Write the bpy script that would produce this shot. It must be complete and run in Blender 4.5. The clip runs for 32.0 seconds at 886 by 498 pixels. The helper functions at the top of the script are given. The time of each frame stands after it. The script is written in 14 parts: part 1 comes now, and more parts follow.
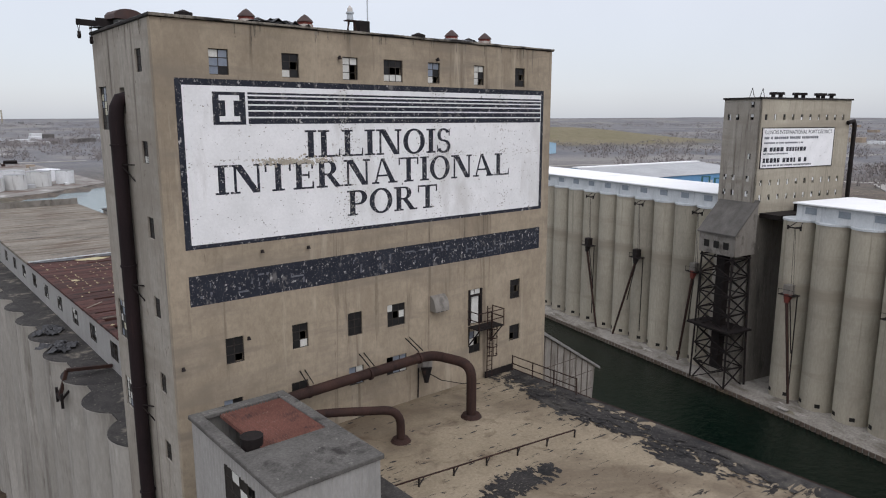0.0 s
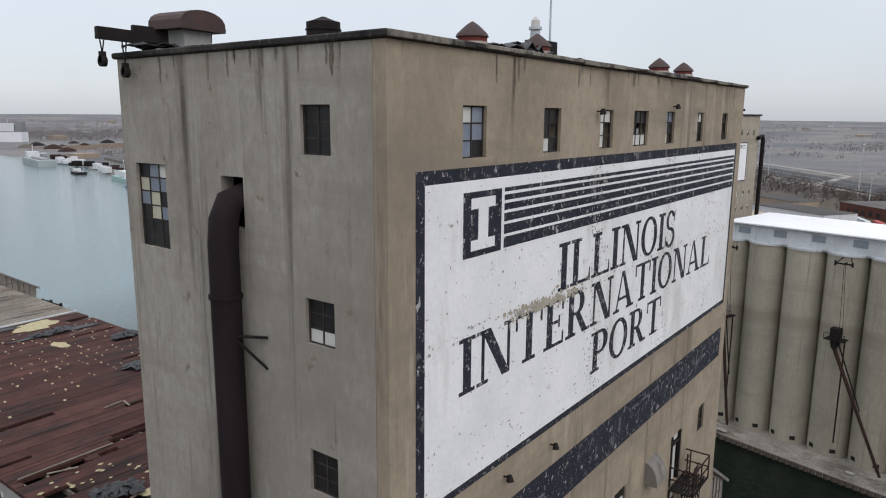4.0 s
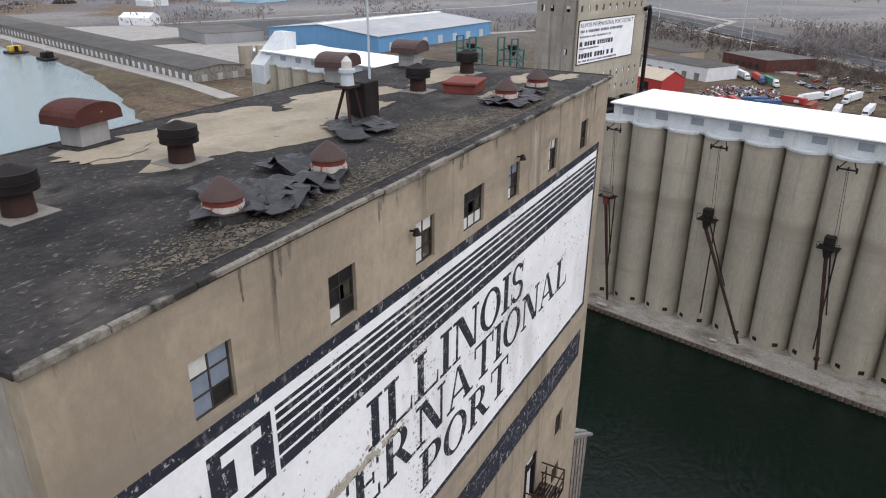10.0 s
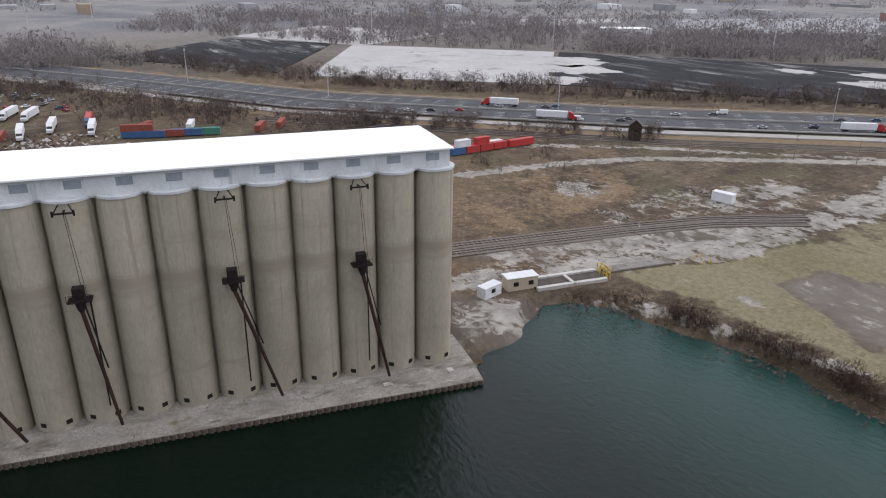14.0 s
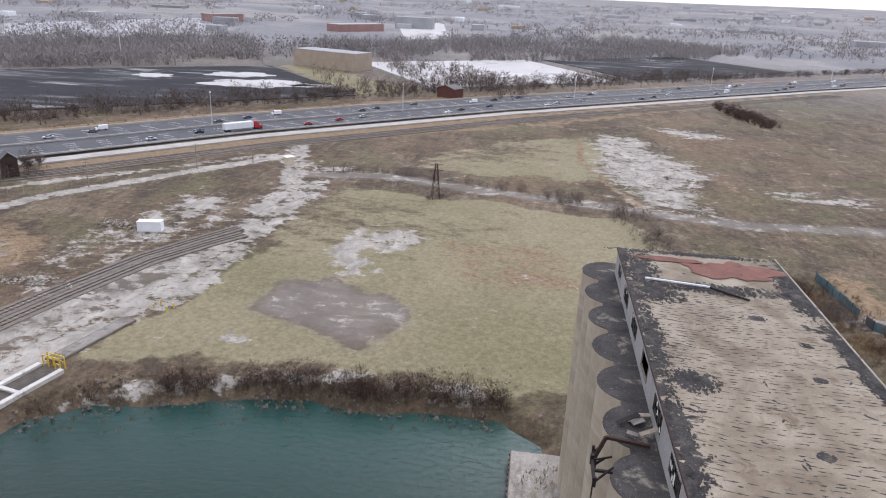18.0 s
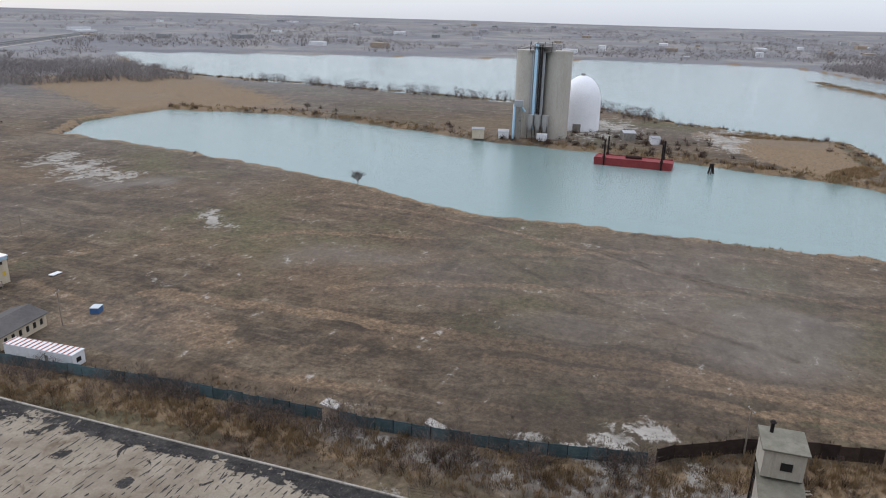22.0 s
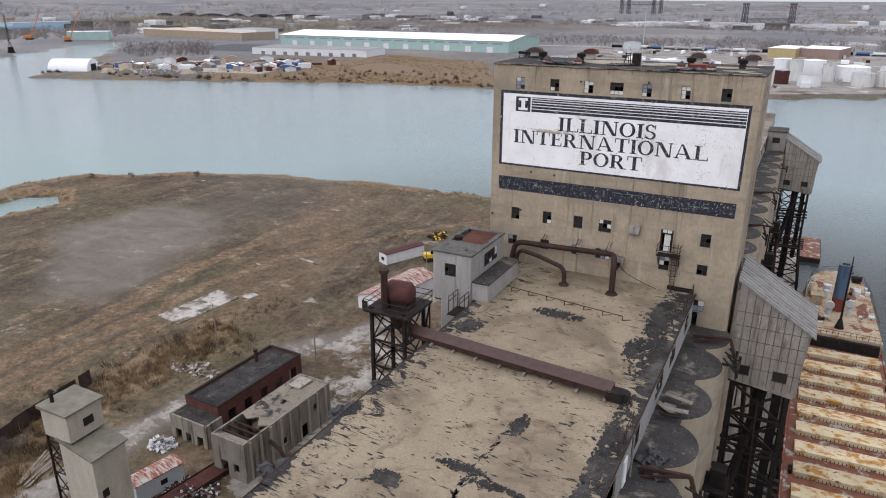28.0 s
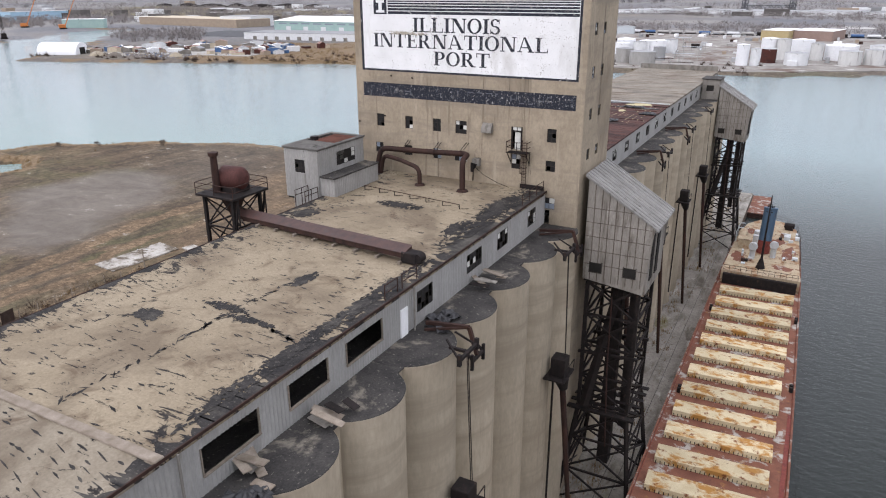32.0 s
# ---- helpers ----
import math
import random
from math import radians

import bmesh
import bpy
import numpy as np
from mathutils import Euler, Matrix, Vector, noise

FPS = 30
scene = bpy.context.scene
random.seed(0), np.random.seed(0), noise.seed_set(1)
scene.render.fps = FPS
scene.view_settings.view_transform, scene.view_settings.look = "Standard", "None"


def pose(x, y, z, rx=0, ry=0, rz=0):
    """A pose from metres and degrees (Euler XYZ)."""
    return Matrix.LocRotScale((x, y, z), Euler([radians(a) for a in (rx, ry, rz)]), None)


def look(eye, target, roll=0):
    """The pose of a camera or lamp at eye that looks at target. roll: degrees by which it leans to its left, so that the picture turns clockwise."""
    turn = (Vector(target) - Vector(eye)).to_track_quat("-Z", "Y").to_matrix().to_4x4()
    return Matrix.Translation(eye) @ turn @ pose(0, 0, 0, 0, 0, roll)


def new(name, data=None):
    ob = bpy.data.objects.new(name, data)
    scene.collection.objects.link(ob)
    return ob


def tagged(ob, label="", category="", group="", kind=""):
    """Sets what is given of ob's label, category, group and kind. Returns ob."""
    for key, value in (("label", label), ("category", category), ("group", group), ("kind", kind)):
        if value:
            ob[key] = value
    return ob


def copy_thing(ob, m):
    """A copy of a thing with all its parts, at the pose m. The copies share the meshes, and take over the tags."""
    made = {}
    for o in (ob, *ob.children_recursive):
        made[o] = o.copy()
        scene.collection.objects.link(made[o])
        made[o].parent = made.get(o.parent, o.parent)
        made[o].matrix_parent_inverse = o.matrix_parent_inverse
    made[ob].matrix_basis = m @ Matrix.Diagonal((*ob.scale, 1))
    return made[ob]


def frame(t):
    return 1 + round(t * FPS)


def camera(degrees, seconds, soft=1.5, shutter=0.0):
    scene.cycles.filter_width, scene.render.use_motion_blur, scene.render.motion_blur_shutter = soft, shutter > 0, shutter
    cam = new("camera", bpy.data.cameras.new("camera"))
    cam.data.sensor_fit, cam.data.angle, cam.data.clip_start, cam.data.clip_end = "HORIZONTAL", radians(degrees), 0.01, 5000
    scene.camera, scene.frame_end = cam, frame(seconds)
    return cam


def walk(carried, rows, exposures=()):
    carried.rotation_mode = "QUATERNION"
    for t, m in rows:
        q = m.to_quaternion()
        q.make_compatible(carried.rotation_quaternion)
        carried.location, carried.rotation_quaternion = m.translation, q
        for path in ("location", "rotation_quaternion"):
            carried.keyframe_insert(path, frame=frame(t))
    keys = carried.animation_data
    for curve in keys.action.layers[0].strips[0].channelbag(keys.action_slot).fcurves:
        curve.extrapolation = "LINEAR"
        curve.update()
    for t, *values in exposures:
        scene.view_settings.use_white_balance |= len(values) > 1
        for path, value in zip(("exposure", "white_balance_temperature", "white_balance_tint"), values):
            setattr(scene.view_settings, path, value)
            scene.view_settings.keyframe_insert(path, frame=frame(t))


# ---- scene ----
cam = camera(64.9, 32.0, 1.1)
PATH = [
    (0, (0.279, 1.05, 53.959), (1.538, 2.559, 53.59), 0.0),
    (0.5, (-0.175, 4.384, 54.249), (1.141, 5.843, 53.877), 0.1),
    (1, (-0.471, 7.848, 54.522), (0.891, 9.264, 54.148), 0.1),
    (1.5, (-0.589, 11.343, 54.81), (0.852, 12.679, 54.438), 0.2),
    (2, (-0.536, 14.894, 55.157), (0.949, 16.182, 54.788), 0.1),
    (2.5, (-0.391, 18.373, 55.609), (1.12, 19.63, 55.242), 0.1),
    (3, (-0.221, 21.387, 56.101), (1.313, 22.616, 55.735), 0.1),
    (3.5, (0.119, 23.39, 56.51), (1.674, 24.593, 56.139), 0.4),
    (4, (0.483, 24.379, 56.853), (2.057, 25.555, 56.482), 0.4),
    (4.5, (0.731, 24.57, 57.167), (2.325, 25.718, 56.791), 0.7),
    (6.5, (1.284, 24.019, 58.989), (2.876, 25.139, 58.532), 0.3),
    (7, (1.547, 24.016, 59.442), (3.125, 25.123, 58.911), -0.2),
    (7.5, (1.908, 24.104, 60.026), (3.469, 25.197, 59.421), -0.3),
    (8, (2.422, 24.285, 60.642), (3.962, 25.367, 59.965), -0.6),
    (8.5, (3.083, 24.547, 61.263), (4.606, 25.617, 60.532), -0.9),
    (9, (3.985, 24.803, 61.893), (5.503, 25.871, 61.147), -1.1),
    (9.5, (5.185, 24.975, 62.558), (6.702, 26.036, 61.802), -1.3),
    (10, (6.752, 25.299, 63.168), (8.375, 26.169, 62.389), 0.4),
    (10.5, (8.509, 25.423, 63.572), (10.226, 26.096, 62.797), 0.6),
    (11, (10.509, 25.66, 63.905), (12.271, 26.206, 63.131), 0.7),
    (11.5, (12.669, 25.936, 64.105), (14.493, 26.222, 63.335), 1.0),
    (12, (14.702, 26.128, 64.288), (16.55, 26.143, 63.525), 1.5),
    (12.5, (16.713, 26.273, 64.463), (18.547, 26.022, 63.706), 1.5),
    (13, (18.852, 26.116, 64.575), (20.621, 25.559, 63.825), 1.6),
    (13.5, (20.764, 25.317, 64.349), (22.426, 24.487, 63.608), 1.1),
    (15.5, (31.782, 22.698, 65.962), (33.046, 21.343, 65.211), 1.6),
    (16, (34.889, 21.508, 66.383), (35.957, 19.989, 65.64), 2.0),
    (16.5, (37.982, 20.229, 66.348), (38.817, 18.563, 65.622), 2.4),
    (17, (40.538, 18.403, 66.147), (41.171, 16.645, 65.434), 2.5),
    (17.5, (42.88, 16.11, 66.154), (43.314, 14.29, 65.448), 2.6),
    (18, (44.972, 13.521, 66.032), (45.201, 11.659, 65.337), 2.5),
    (18.5, (46.809, 11.148, 66.1), (46.79, 9.27, 65.413), 2.4),
    (19, (48.468, 8.707, 66.335), (48.172, 6.847, 65.66), 2.5),
    (19.5, (49.808, 5.939, 66.354), (49.226, 4.144, 65.693), 2.5),
    (20, (50.451, 3.032, 66.439), (49.613, 1.337, 65.787), 2.4),
    (20.5, (51.121, 0.352, 66.84), (49.991, -1.167, 66.197), 2.5),
    (21, (50.979, -3.125, 66.642), (49.574, -4.395, 66.001), 2.1),
    (21.5, (50.715, -5.839, 66.907), (49.08, -6.799, 66.268), 1.8),
    (22, (49.851, -9.134, 66.65), (48.049, -9.733, 66.021), 1.5),
    (22.5, (48.73, -11.626, 66.53), (46.838, -11.811, 65.909), 1.3),
    (23, (47.494, -13.949, 66.743), (45.613, -13.696, 66.114), 1.2),
    (23.5, (46.67, -16.435, 67.06), (44.942, -15.654, 66.426), 0.8),
    (24, (45.888, -19.045, 67.249), (44.391, -17.88, 66.612), 0.4),
    (24.5, (44.631, -20.979, 67.237), (43.251, -19.681, 66.595), 0.3),
    (25, (43.267, -23.3, 67.287), (42.131, -21.787, 66.638), 0.3),
    (25.5, (42.157, -25.414, 67.378), (41.103, -23.846, 66.723), 0.1),
    (27.5, (40.244, -33.917, 65.701), (39.377, -32.246, 65.025), 0.2),
    (28, (40.541, -35.539, 64.817), (39.673, -33.87, 64.138), 0.2),
    (28.5, (41.135, -36.7, 63.843), (40.267, -35.032, 63.162), 0.3),
    (29, (42.145, -37.276, 62.876), (41.276, -35.609, 62.191), 0.4),
    (29.5, (43.659, -37.361, 61.977), (42.789, -35.698, 61.286), 0.4),
    (30, (45.614, -36.985, 61.089), (44.744, -35.326, 60.388), 0.3),
    (30.5, (47.908, -36.193, 59.94), (47.037, -34.535, 59.238), 0.3),
    (31, (50.452, -35.019, 58.714), (49.58, -33.361, 58.013), 0.3),
    (31.5, (53.289, -33.599, 57.359), (52.414, -31.942, 56.661), 0.2),
    (32, (56.095, -31.911, 56.092), (55.217, -30.255, 55.393), -0.1),
]
walk(cam, [(t, look(eye, target, roll)) for t, eye, target, roll in PATH], [(0.0, -0.15, 6430, 14), (4.0, -0.18, 6430, 12), (7.0, -0.24, 6430, 11), (8.0, -0.05, 6420, 12), (9.0, 0.08, 6400, 13), (11.0, 0.12, 6400, 14), (12.0, 0.08, 6400, 14), (13.5, -0.02, 6390, 15), (15.5, 0.28, 6270, 17), (17.5, 0.47, 6200, 18), (19.0, 0.4, 6180, 18), (21.0, 0.1, 6110, 13), (22.5, -0.02, 6200, 14), (25.0, -0.1, 6270, 15), (28.0, 0.12, 6420, 16), (30.0, 0.22, 6420, 16), (32.0, 0.42, 6420, 16)])

# ---- light ----
world = bpy.data.worlds.new("overcast_sky")
scene.world = world
world.use_nodes = True
wn, wl = world.node_tree.nodes, world.node_tree.links
wn.clear()
w_out = wn.new("ShaderNodeOutputWorld")
w_bg = wn.new("ShaderNodeBackground")
w_sky = wn.new("ShaderNodeTexSky")
w_sky.sky_type, w_sky.sun_disc = "NISHITA", False
w_sky.sun_elevation, w_sky.sun_rotation = radians(38), radians(200)
w_co = wn.new("ShaderNodeTexCoord")
w_sep = wn.new("ShaderNodeSeparateXYZ")
w_ramp = wn.new("ShaderNodeValToRGB")
w_ramp.color_ramp.elements[0].position, w_ramp.color_ramp.elements[0].color = 0.0, (0.61, 0.655, 0.71, 1)
w_ramp.color_ramp.elements[1].position, w_ramp.color_ramp.elements[1].color = 1.0, (1.55, 1.60, 1.68, 1)
for w_pos, w_col in ((0.04, (0.71, 0.755, 0.81, 1)), (0.18, (0.83, 0.86, 0.905, 1)), (0.45, (1.2, 1.23, 1.28, 1))):
    w_e = w_ramp.color_ramp.elements.new(w_pos)
    w_e.color = w_col
w_noise = wn.new("ShaderNodeTexNoise")
w_noise.inputs["Scale"].default_value, w_noise.inputs["Detail"].default_value = 2.2, 5
w_cl = wn.new("ShaderNodeMapRange")
w_cl.inputs["From Min"].default_value, w_cl.inputs["From Max"].default_value = 0.25, 0.75
w_cl.inputs["To Min"].default_value, w_cl.inputs["To Max"].default_value = 0.93, 1.07
w_mul = wn.new("ShaderNodeMix")
w_mul.data_type, w_mul.blend_type = "RGBA", "MULTIPLY"
w_mul.inputs["Factor"].default_value = 1.0
w_mix = wn.new("ShaderNodeMix")
w_mix.data_type = "RGBA"
w_mix.inputs["Factor"].default_value = 0.03
wl.new(w_co.outputs["Generated"], w_sep.inputs[0])
wl.new(w_sep.outputs["Z"], w_ramp.inputs[0])
wl.new(w_co.outputs["Generated"], w_noise.inputs["Vector"])
wl.new(w_noise.outputs["Fac"], w_cl.inputs["Value"])
wl.new(w_ramp.outputs[0], w_mul.inputs["A"])
wl.new(w_cl.outputs[0], w_mul.inputs["B"])
wl.new(w_mul.outputs["Result"], w_mix.inputs["A"])
wl.new(w_sky.outputs[0], w_mix.inputs["B"])
wl.new(w_mix.outputs["Result"], w_bg.inputs["Color"])
w_bg.inputs["Strength"].default_value = 0.92
wl.new(w_bg.outputs[0], w_out.inputs[0])
sun = new("sun", bpy.data.lights.new("sun", "SUN"))
sun.data.energy, sun.data.angle, sun.data.color = 0.9, radians(40), (1.0, 0.97, 0.93)
sun.matrix_world = look((-60, -180, 160), (0, 0, 0))

# ---- helpers for meshes ----
R = random.Random(7)


class Mesh:
    """Collects vertices and faces in world metres."""

    def __init__(self):
        self.v, self.f, self.smooth = [], [], []

    def add(self, vs, fs, smooth=False):
        n = len(self.v)
        self.v.extend(vs)
        self.f.extend(tuple(i + n for i in f) for f in fs)
        self.smooth.extend([smooth] * len(fs))
        return self

    def box(self, x0, x1, y0, y1, z0, z1, m=None, b=0.0):
        x0, x1, y0, y1, z0, z1 = min(x0, x1), max(x0, x1), min(y0, y1), max(y0, y1), min(z0, z1), max(z0, z1)
        if b:
            b = min(b, (x1 - x0) / 3, (y1 - y0) / 3, (z1 - z0) / 3)
            vs, ix = [], {}
            for i, x in enumerate((x0, x1)):
                for j, y in enumerate((y0, y1)):
                    for k, z in enumerate((z0, z1)):
                        sx, sy, sz = (b, -b)[i], (b, -b)[j], (b, -b)[k]
                        for a, p in enumerate(((x, y + sy, z + sz), (x + sx, y, z + sz), (x + sx, y + sy, z))):
                            ix[i, j, k, a] = len(vs)
                            vs.append(p)
            g = lambda i, j, k, a: ix[i, j, k, a]
            fs = []
            for s in (0, 1):
                fs.append([g(s, 0, 0, 0), g(s, 1, 0, 0), g(s, 1, 1, 0), g(s, 0, 1, 0)])
                fs.append([g(0, s, 0, 1), g(1, s, 0, 1), g(1, s, 1, 1), g(0, s, 1, 1)])
                fs.append([g(0, 0, s, 2), g(1, 0, s, 2), g(1, 1, s, 2), g(0, 1, s, 2)])
                for t in (0, 1):
                    fs.append([g(s, t, 0, 0), g(s, t, 0, 1), g(s, t, 1, 1), g(s, t, 1, 0)])
                    fs.append([g(s, 0, t, 0), g(s, 0, t, 2), g(s, 1, t, 2), g(s, 1, t, 0)])
                    fs.append([g(0, s, t, 1), g(0, s, t, 2), g(1, s, t, 2), g(1, s, t, 1)])
            for i in (0, 1):
                for j in (0, 1):
                    for k in (0, 1):
                        fs.append([g(i, j, k, 0), g(i, j, k, 1), g(i, j, k, 2)])
        else:
            vs = [(x, y, z) for x in (x0, x1) for y in (y0, y1) for z in (z0, z1)]
            fs = [(0, 1, 3, 2), (4, 6, 7, 5), (0, 4, 5, 1), (2, 3, 7, 6), (0, 2, 6, 4), (1, 5, 7, 3)]
        if m is not None:
            vs = [tuple(m @ Vector(p)) for p in vs]
        return self.add(vs, fs)

    def cyl(self, p0, p1, r0, r1=None, n=12, caps=True, smooth=True):
        p0, p1 = Vector(p0), Vector(p1)
        r1 = r0 if r1 is None else r1
        d = (p1 - p0).normalized()
        a = d.orthogonal().normalized()
        c = d.cross(a)
        vs = []
        for p, r in ((p0, r0), (p1, r1)):
            for i in range(n):
                t = 2 * math.pi * i / n
                vs.append(tuple(p + r * (math.cos(t) * a + math.sin(t) * c)))
        self.add(vs, [(i, (i + 1) % n, n + (i + 1) % n, n + i) for i in range(n)], smooth)
        if caps:
            self.add(vs[:n], [tuple(range(n - 1, -1, -1))])
            self.add(vs[n:], [tuple(range(n))])
        return self

    def bar(self, p0, p1, w=0.1, h=None):
        """A square bar from p0 to p1."""
        p0, p1 = Vector(p0), Vector(p1)
        h = h or w
        d = (p1 - p0).normalized()
        a = d.cross(Vector((0, 0, 1)))
        a = Vector((1, 0, 0)) if a.length < 1e-4 else a.normalized()
        c = a.cross(d)
        vs = [tuple(p + sx * w / 2 * a + sy * h / 2 * c) for p in (p0, p1) for sx, sy in ((-1, -1), (1, -1), (1, 1), (-1, 1))]
        return self.add(vs, [(3, 2, 1, 0), (4, 5, 6, 7), (0, 1, 5, 4), (1, 2, 6, 5), (2, 3, 7, 6), (3, 0, 4, 7)])

    def tube(self, pts, r, n=12):
        """A bent pipe through pts."""
        pts = [Vector(p) for p in pts]
        rows, a = [], None
        for i, p in enumerate(pts):
            d = ((pts[min(i + 1, len(pts) - 1)] - p).normalized() + (p - pts[max(i - 1, 0)]).normalized()).normalized()
            a = d.orthogonal().normalized() if a is None else (a - a.dot(d) * d).normalized()
            c = d.cross(a)
            rr = r[i] if isinstance(r, (list, tuple)) else r
            rows.append([tuple(p + rr * (math.cos(2 * math.pi * k / n) * a + math.sin(2 * math.pi * k / n) * c)) for k in range(n)])
        vs = [v for row in rows for v in row]
        fs = [(i * n + k, i * n + (k + 1) % n, (i + 1) * n + (k + 1) % n, (i + 1) * n + k) for i in range(len(pts) - 1) for k in range(n)]
        self.add(vs, fs, True)
        self.add(rows[0], [tuple(range(n - 1, -1, -1))])
        return self.add(rows[-1], [tuple(range(n))])

    def prism(self, pts, z0, z1):
        """An upright block over the outline pts (x, y)."""
        n = len(pts)
        zz0 = z0 if isinstance(z0, (list, tuple)) else [z0] * n
        zz1 = z1 if isinstance(z1, (list, tuple)) else [z1] * n
        vs = [(x, y, z) for (x, y), z in zip(pts, zz0)] + [(x, y, z) for (x, y), z in zip(pts, zz1)]
        return self.add(vs, [tuple(range(n - 1, -1, -1)), tuple(range(n, 2 * n))] + [(i, (i + 1) % n, n + (i + 1) % n, n + i) for i in range(n)])

    def profile(self, pts, p0, p1):
        """Sweeps an outline of (side, up) straight from p0 to p1."""
        p0, p1 = Vector(p0), Vector(p1)
        d = (p1 - p0).normalized()
        a = d.cross(Vector((0, 0, 1))).normalized()
        n = len(pts)
        vs = [tuple(p + s * a + Vector((0, 0, u))) for p in (p0, p1) for s, u in pts]
        return self.add(vs, [tuple(range(n)), tuple(range(2 * n - 1, n - 1, -1))] + [(i, n + i, n + (i + 1) % n, (i + 1) % n) for i in range(n)])

    def wall(self, o, u, n, us, zs, th, holes=()):
        """A wall with openings: o corner, u along, n outward; holes as (u0, u1, z0, z1)."""
        o, u, n = Vector(o), Vector(u), Vector(n)
        cu = sorted({us[0], us[1], *(h for q in holes for h in q[:2] if us[0] < h < us[1])})
        cz = sorted({zs[0], zs[1], *(h for q in holes for h in q[2:] if zs[0] < h < zs[1])})
        up = Vector((0, 0, 1))
        P = lambda a, z, d: tuple(o + u * a + up * z - n * d)
        inside = lambda a, z: any(q[0] - 1e-6 <= a <= q[1] + 1e-6 and q[2] - 1e-6 <= z <= q[3] + 1e-6 for q in holes)
        for a0, a1 in zip(cu, cu[1:]):
            for z0, z1 in zip(cz, cz[1:]):
                if inside((a0 + a1) / 2, (z0 + z1) / 2):
                    continue
                self.add([P(a0, z0, 0), P(a1, z0, 0), P(a1, z1, 0), P(a0, z1, 0)], [(0, 1, 2, 3)])
                self.add([P(a0, z0, th), P(a1, z0, th), P(a1, z1, th), P(a0, z1, th)], [(3, 2, 1, 0)])
        for a0, a1, z0, z1 in holes:
            q = [(a0, z0), (a1, z0), (a1, z1), (a0, z1)]
            for (a, z), (c, y) in zip(q, q[1:] + q[:1]):
                self.add([P(a, z, 0), P(c, y, 0), P(c, y, th), P(a, z, th)], [(0, 1, 2, 3)])
        q = [(us[0], zs[0]), (us[1], zs[0]), (us[1], zs[1]), (us[0], zs[1])]
        for (a, z), (c, y) in zip(q, q[1:] + q[:1]):
            self.add([P(a, z, 0), P(a, z, th), P(c, y, th), P(c, y, 0)], [(0, 1, 2, 3)])
        return self

    def corrugated(self, p0, p1, z0, z1, n, pitch=0.3, depth=0.05, th=0.03, zt=None):
        """Ribbed sheet wall from p0 to p1 (x, y), ribs upright, n the outward side."""
        p0, p1, n = Vector((*p0, 0)), Vector((*p1, 0)), Vector((*n, 0))
        L = (p1 - p0).length
        k = max(2, int(L / pitch * 2))
        vs = []
        for i in range(k + 1):
            p = p0.lerp(p1, i / k) + n * (depth if i % 2 else 0.0)
            top = z1 if zt is None else z1 + (zt - z1) * i / k
            q = p - n * th
            vs += [(p.x, p.y, z0), (p.x, p.y, top), (q.x, q.y, z0), (q.x, q.y, top)]
        fs = []
        for i in range(k):
            a, c = 4 * i, 4 * i + 4
            fs += [(a, c, c + 1, a + 1), (a + 2, a + 3, c + 3, c + 2), (a + 1, c + 1, c + 3, a + 3), (a, a + 2, c + 2, c)]
        return self.add(vs, fs)

    def data(self, name, mat, m=None):
        me = bpy.data.meshes.new(name)
        vs = self.v if m is None else [tuple(m @ Vector(p)) for p in self.v]
        me.from_pydata(vs, [], self.f)
        me.polygons.foreach_set("use_smooth", self.smooth)
        for k in mat if isinstance(mat, (list, tuple)) else (mat,):
            me.materials.append(k)
        return me


def thing(name, at=(0, 0, 0), label="", category="", group="", kind="", rz=0):
    """An empty at the thing's base, to hold its parts."""
    ob = tagged(new(name), label, category, group, kind)
    ob.matrix_world = pose(*at, 0, 0, rz)
    return ob


def part(name, mesh, mat, parent, label="", local=False):
    """One mesh object under a thing or a part; mesh in world metres, or in the parent's own if local."""
    root = parent
    m = Matrix.Identity(4)
    while root:
        m = root.matrix_basis @ m
        root = root.parent
    ob = new(name, mesh.data(name, mat, None if local else m.inverted()))
    ob.parent = parent
    if label:
        ob["label"] = label
    return ob


def solo(name, mesh, mat, label="", category="", group="", kind="", at=None):
    """A top-level thing of one mesh, with its origin at the base."""
    a = np.array(mesh.v)
    o = Vector(at or ((a[:, 0].min() + a[:, 0].max()) / 2, (a[:, 1].min() + a[:, 1].max()) / 2, a[:, 2].min()))
    ob = new(name, mesh.data(name, mat, Matrix.Translation(-o)))
    ob.location = o
    return tagged(ob, label, category, group, kind)


# ---- materials ----
def ramp_node(nt, fac, stops):
    r = nt.nodes.new("ShaderNodeValToRGB")
    el = r.color_ramp.elements
    el[0].position, el[0].color = stops[0][0], (*stops[0][1], 1)
    el[1].position, el[1].color = stops[-1][0], (*stops[-1][1], 1)
    for p, c in stops[1:-1]:
        e = el.new(p)
        e.color = (*c, 1)
    nt.links.new(fac, r.inputs[0])
    return r.outputs[0]


def noise_node(nt, co, scale, stretch=(1, 1, 1), detail=6, rough=0.6, warp=0.0, off=0.0):
    mp = nt.nodes.new("ShaderNodeMapping")
    mp.inputs["Scale"].default_value = stretch
    mp.inputs["Location"].default_value = (off, off * 0.7, off * 1.3)
    nt.links.new(co, mp.inputs["Vector"])
    n = nt.nodes.new("ShaderNodeTexNoise")
    n.inputs["Scale"].default_value, n.inputs["Detail"].default_value, n.inputs["Roughness"].default_value = scale, detail, rough
    n.inputs["Distortion"].default_value = warp
    nt.links.new(mp.outputs[0], n.inputs["Vector"])
    return n.outputs["Fac"]


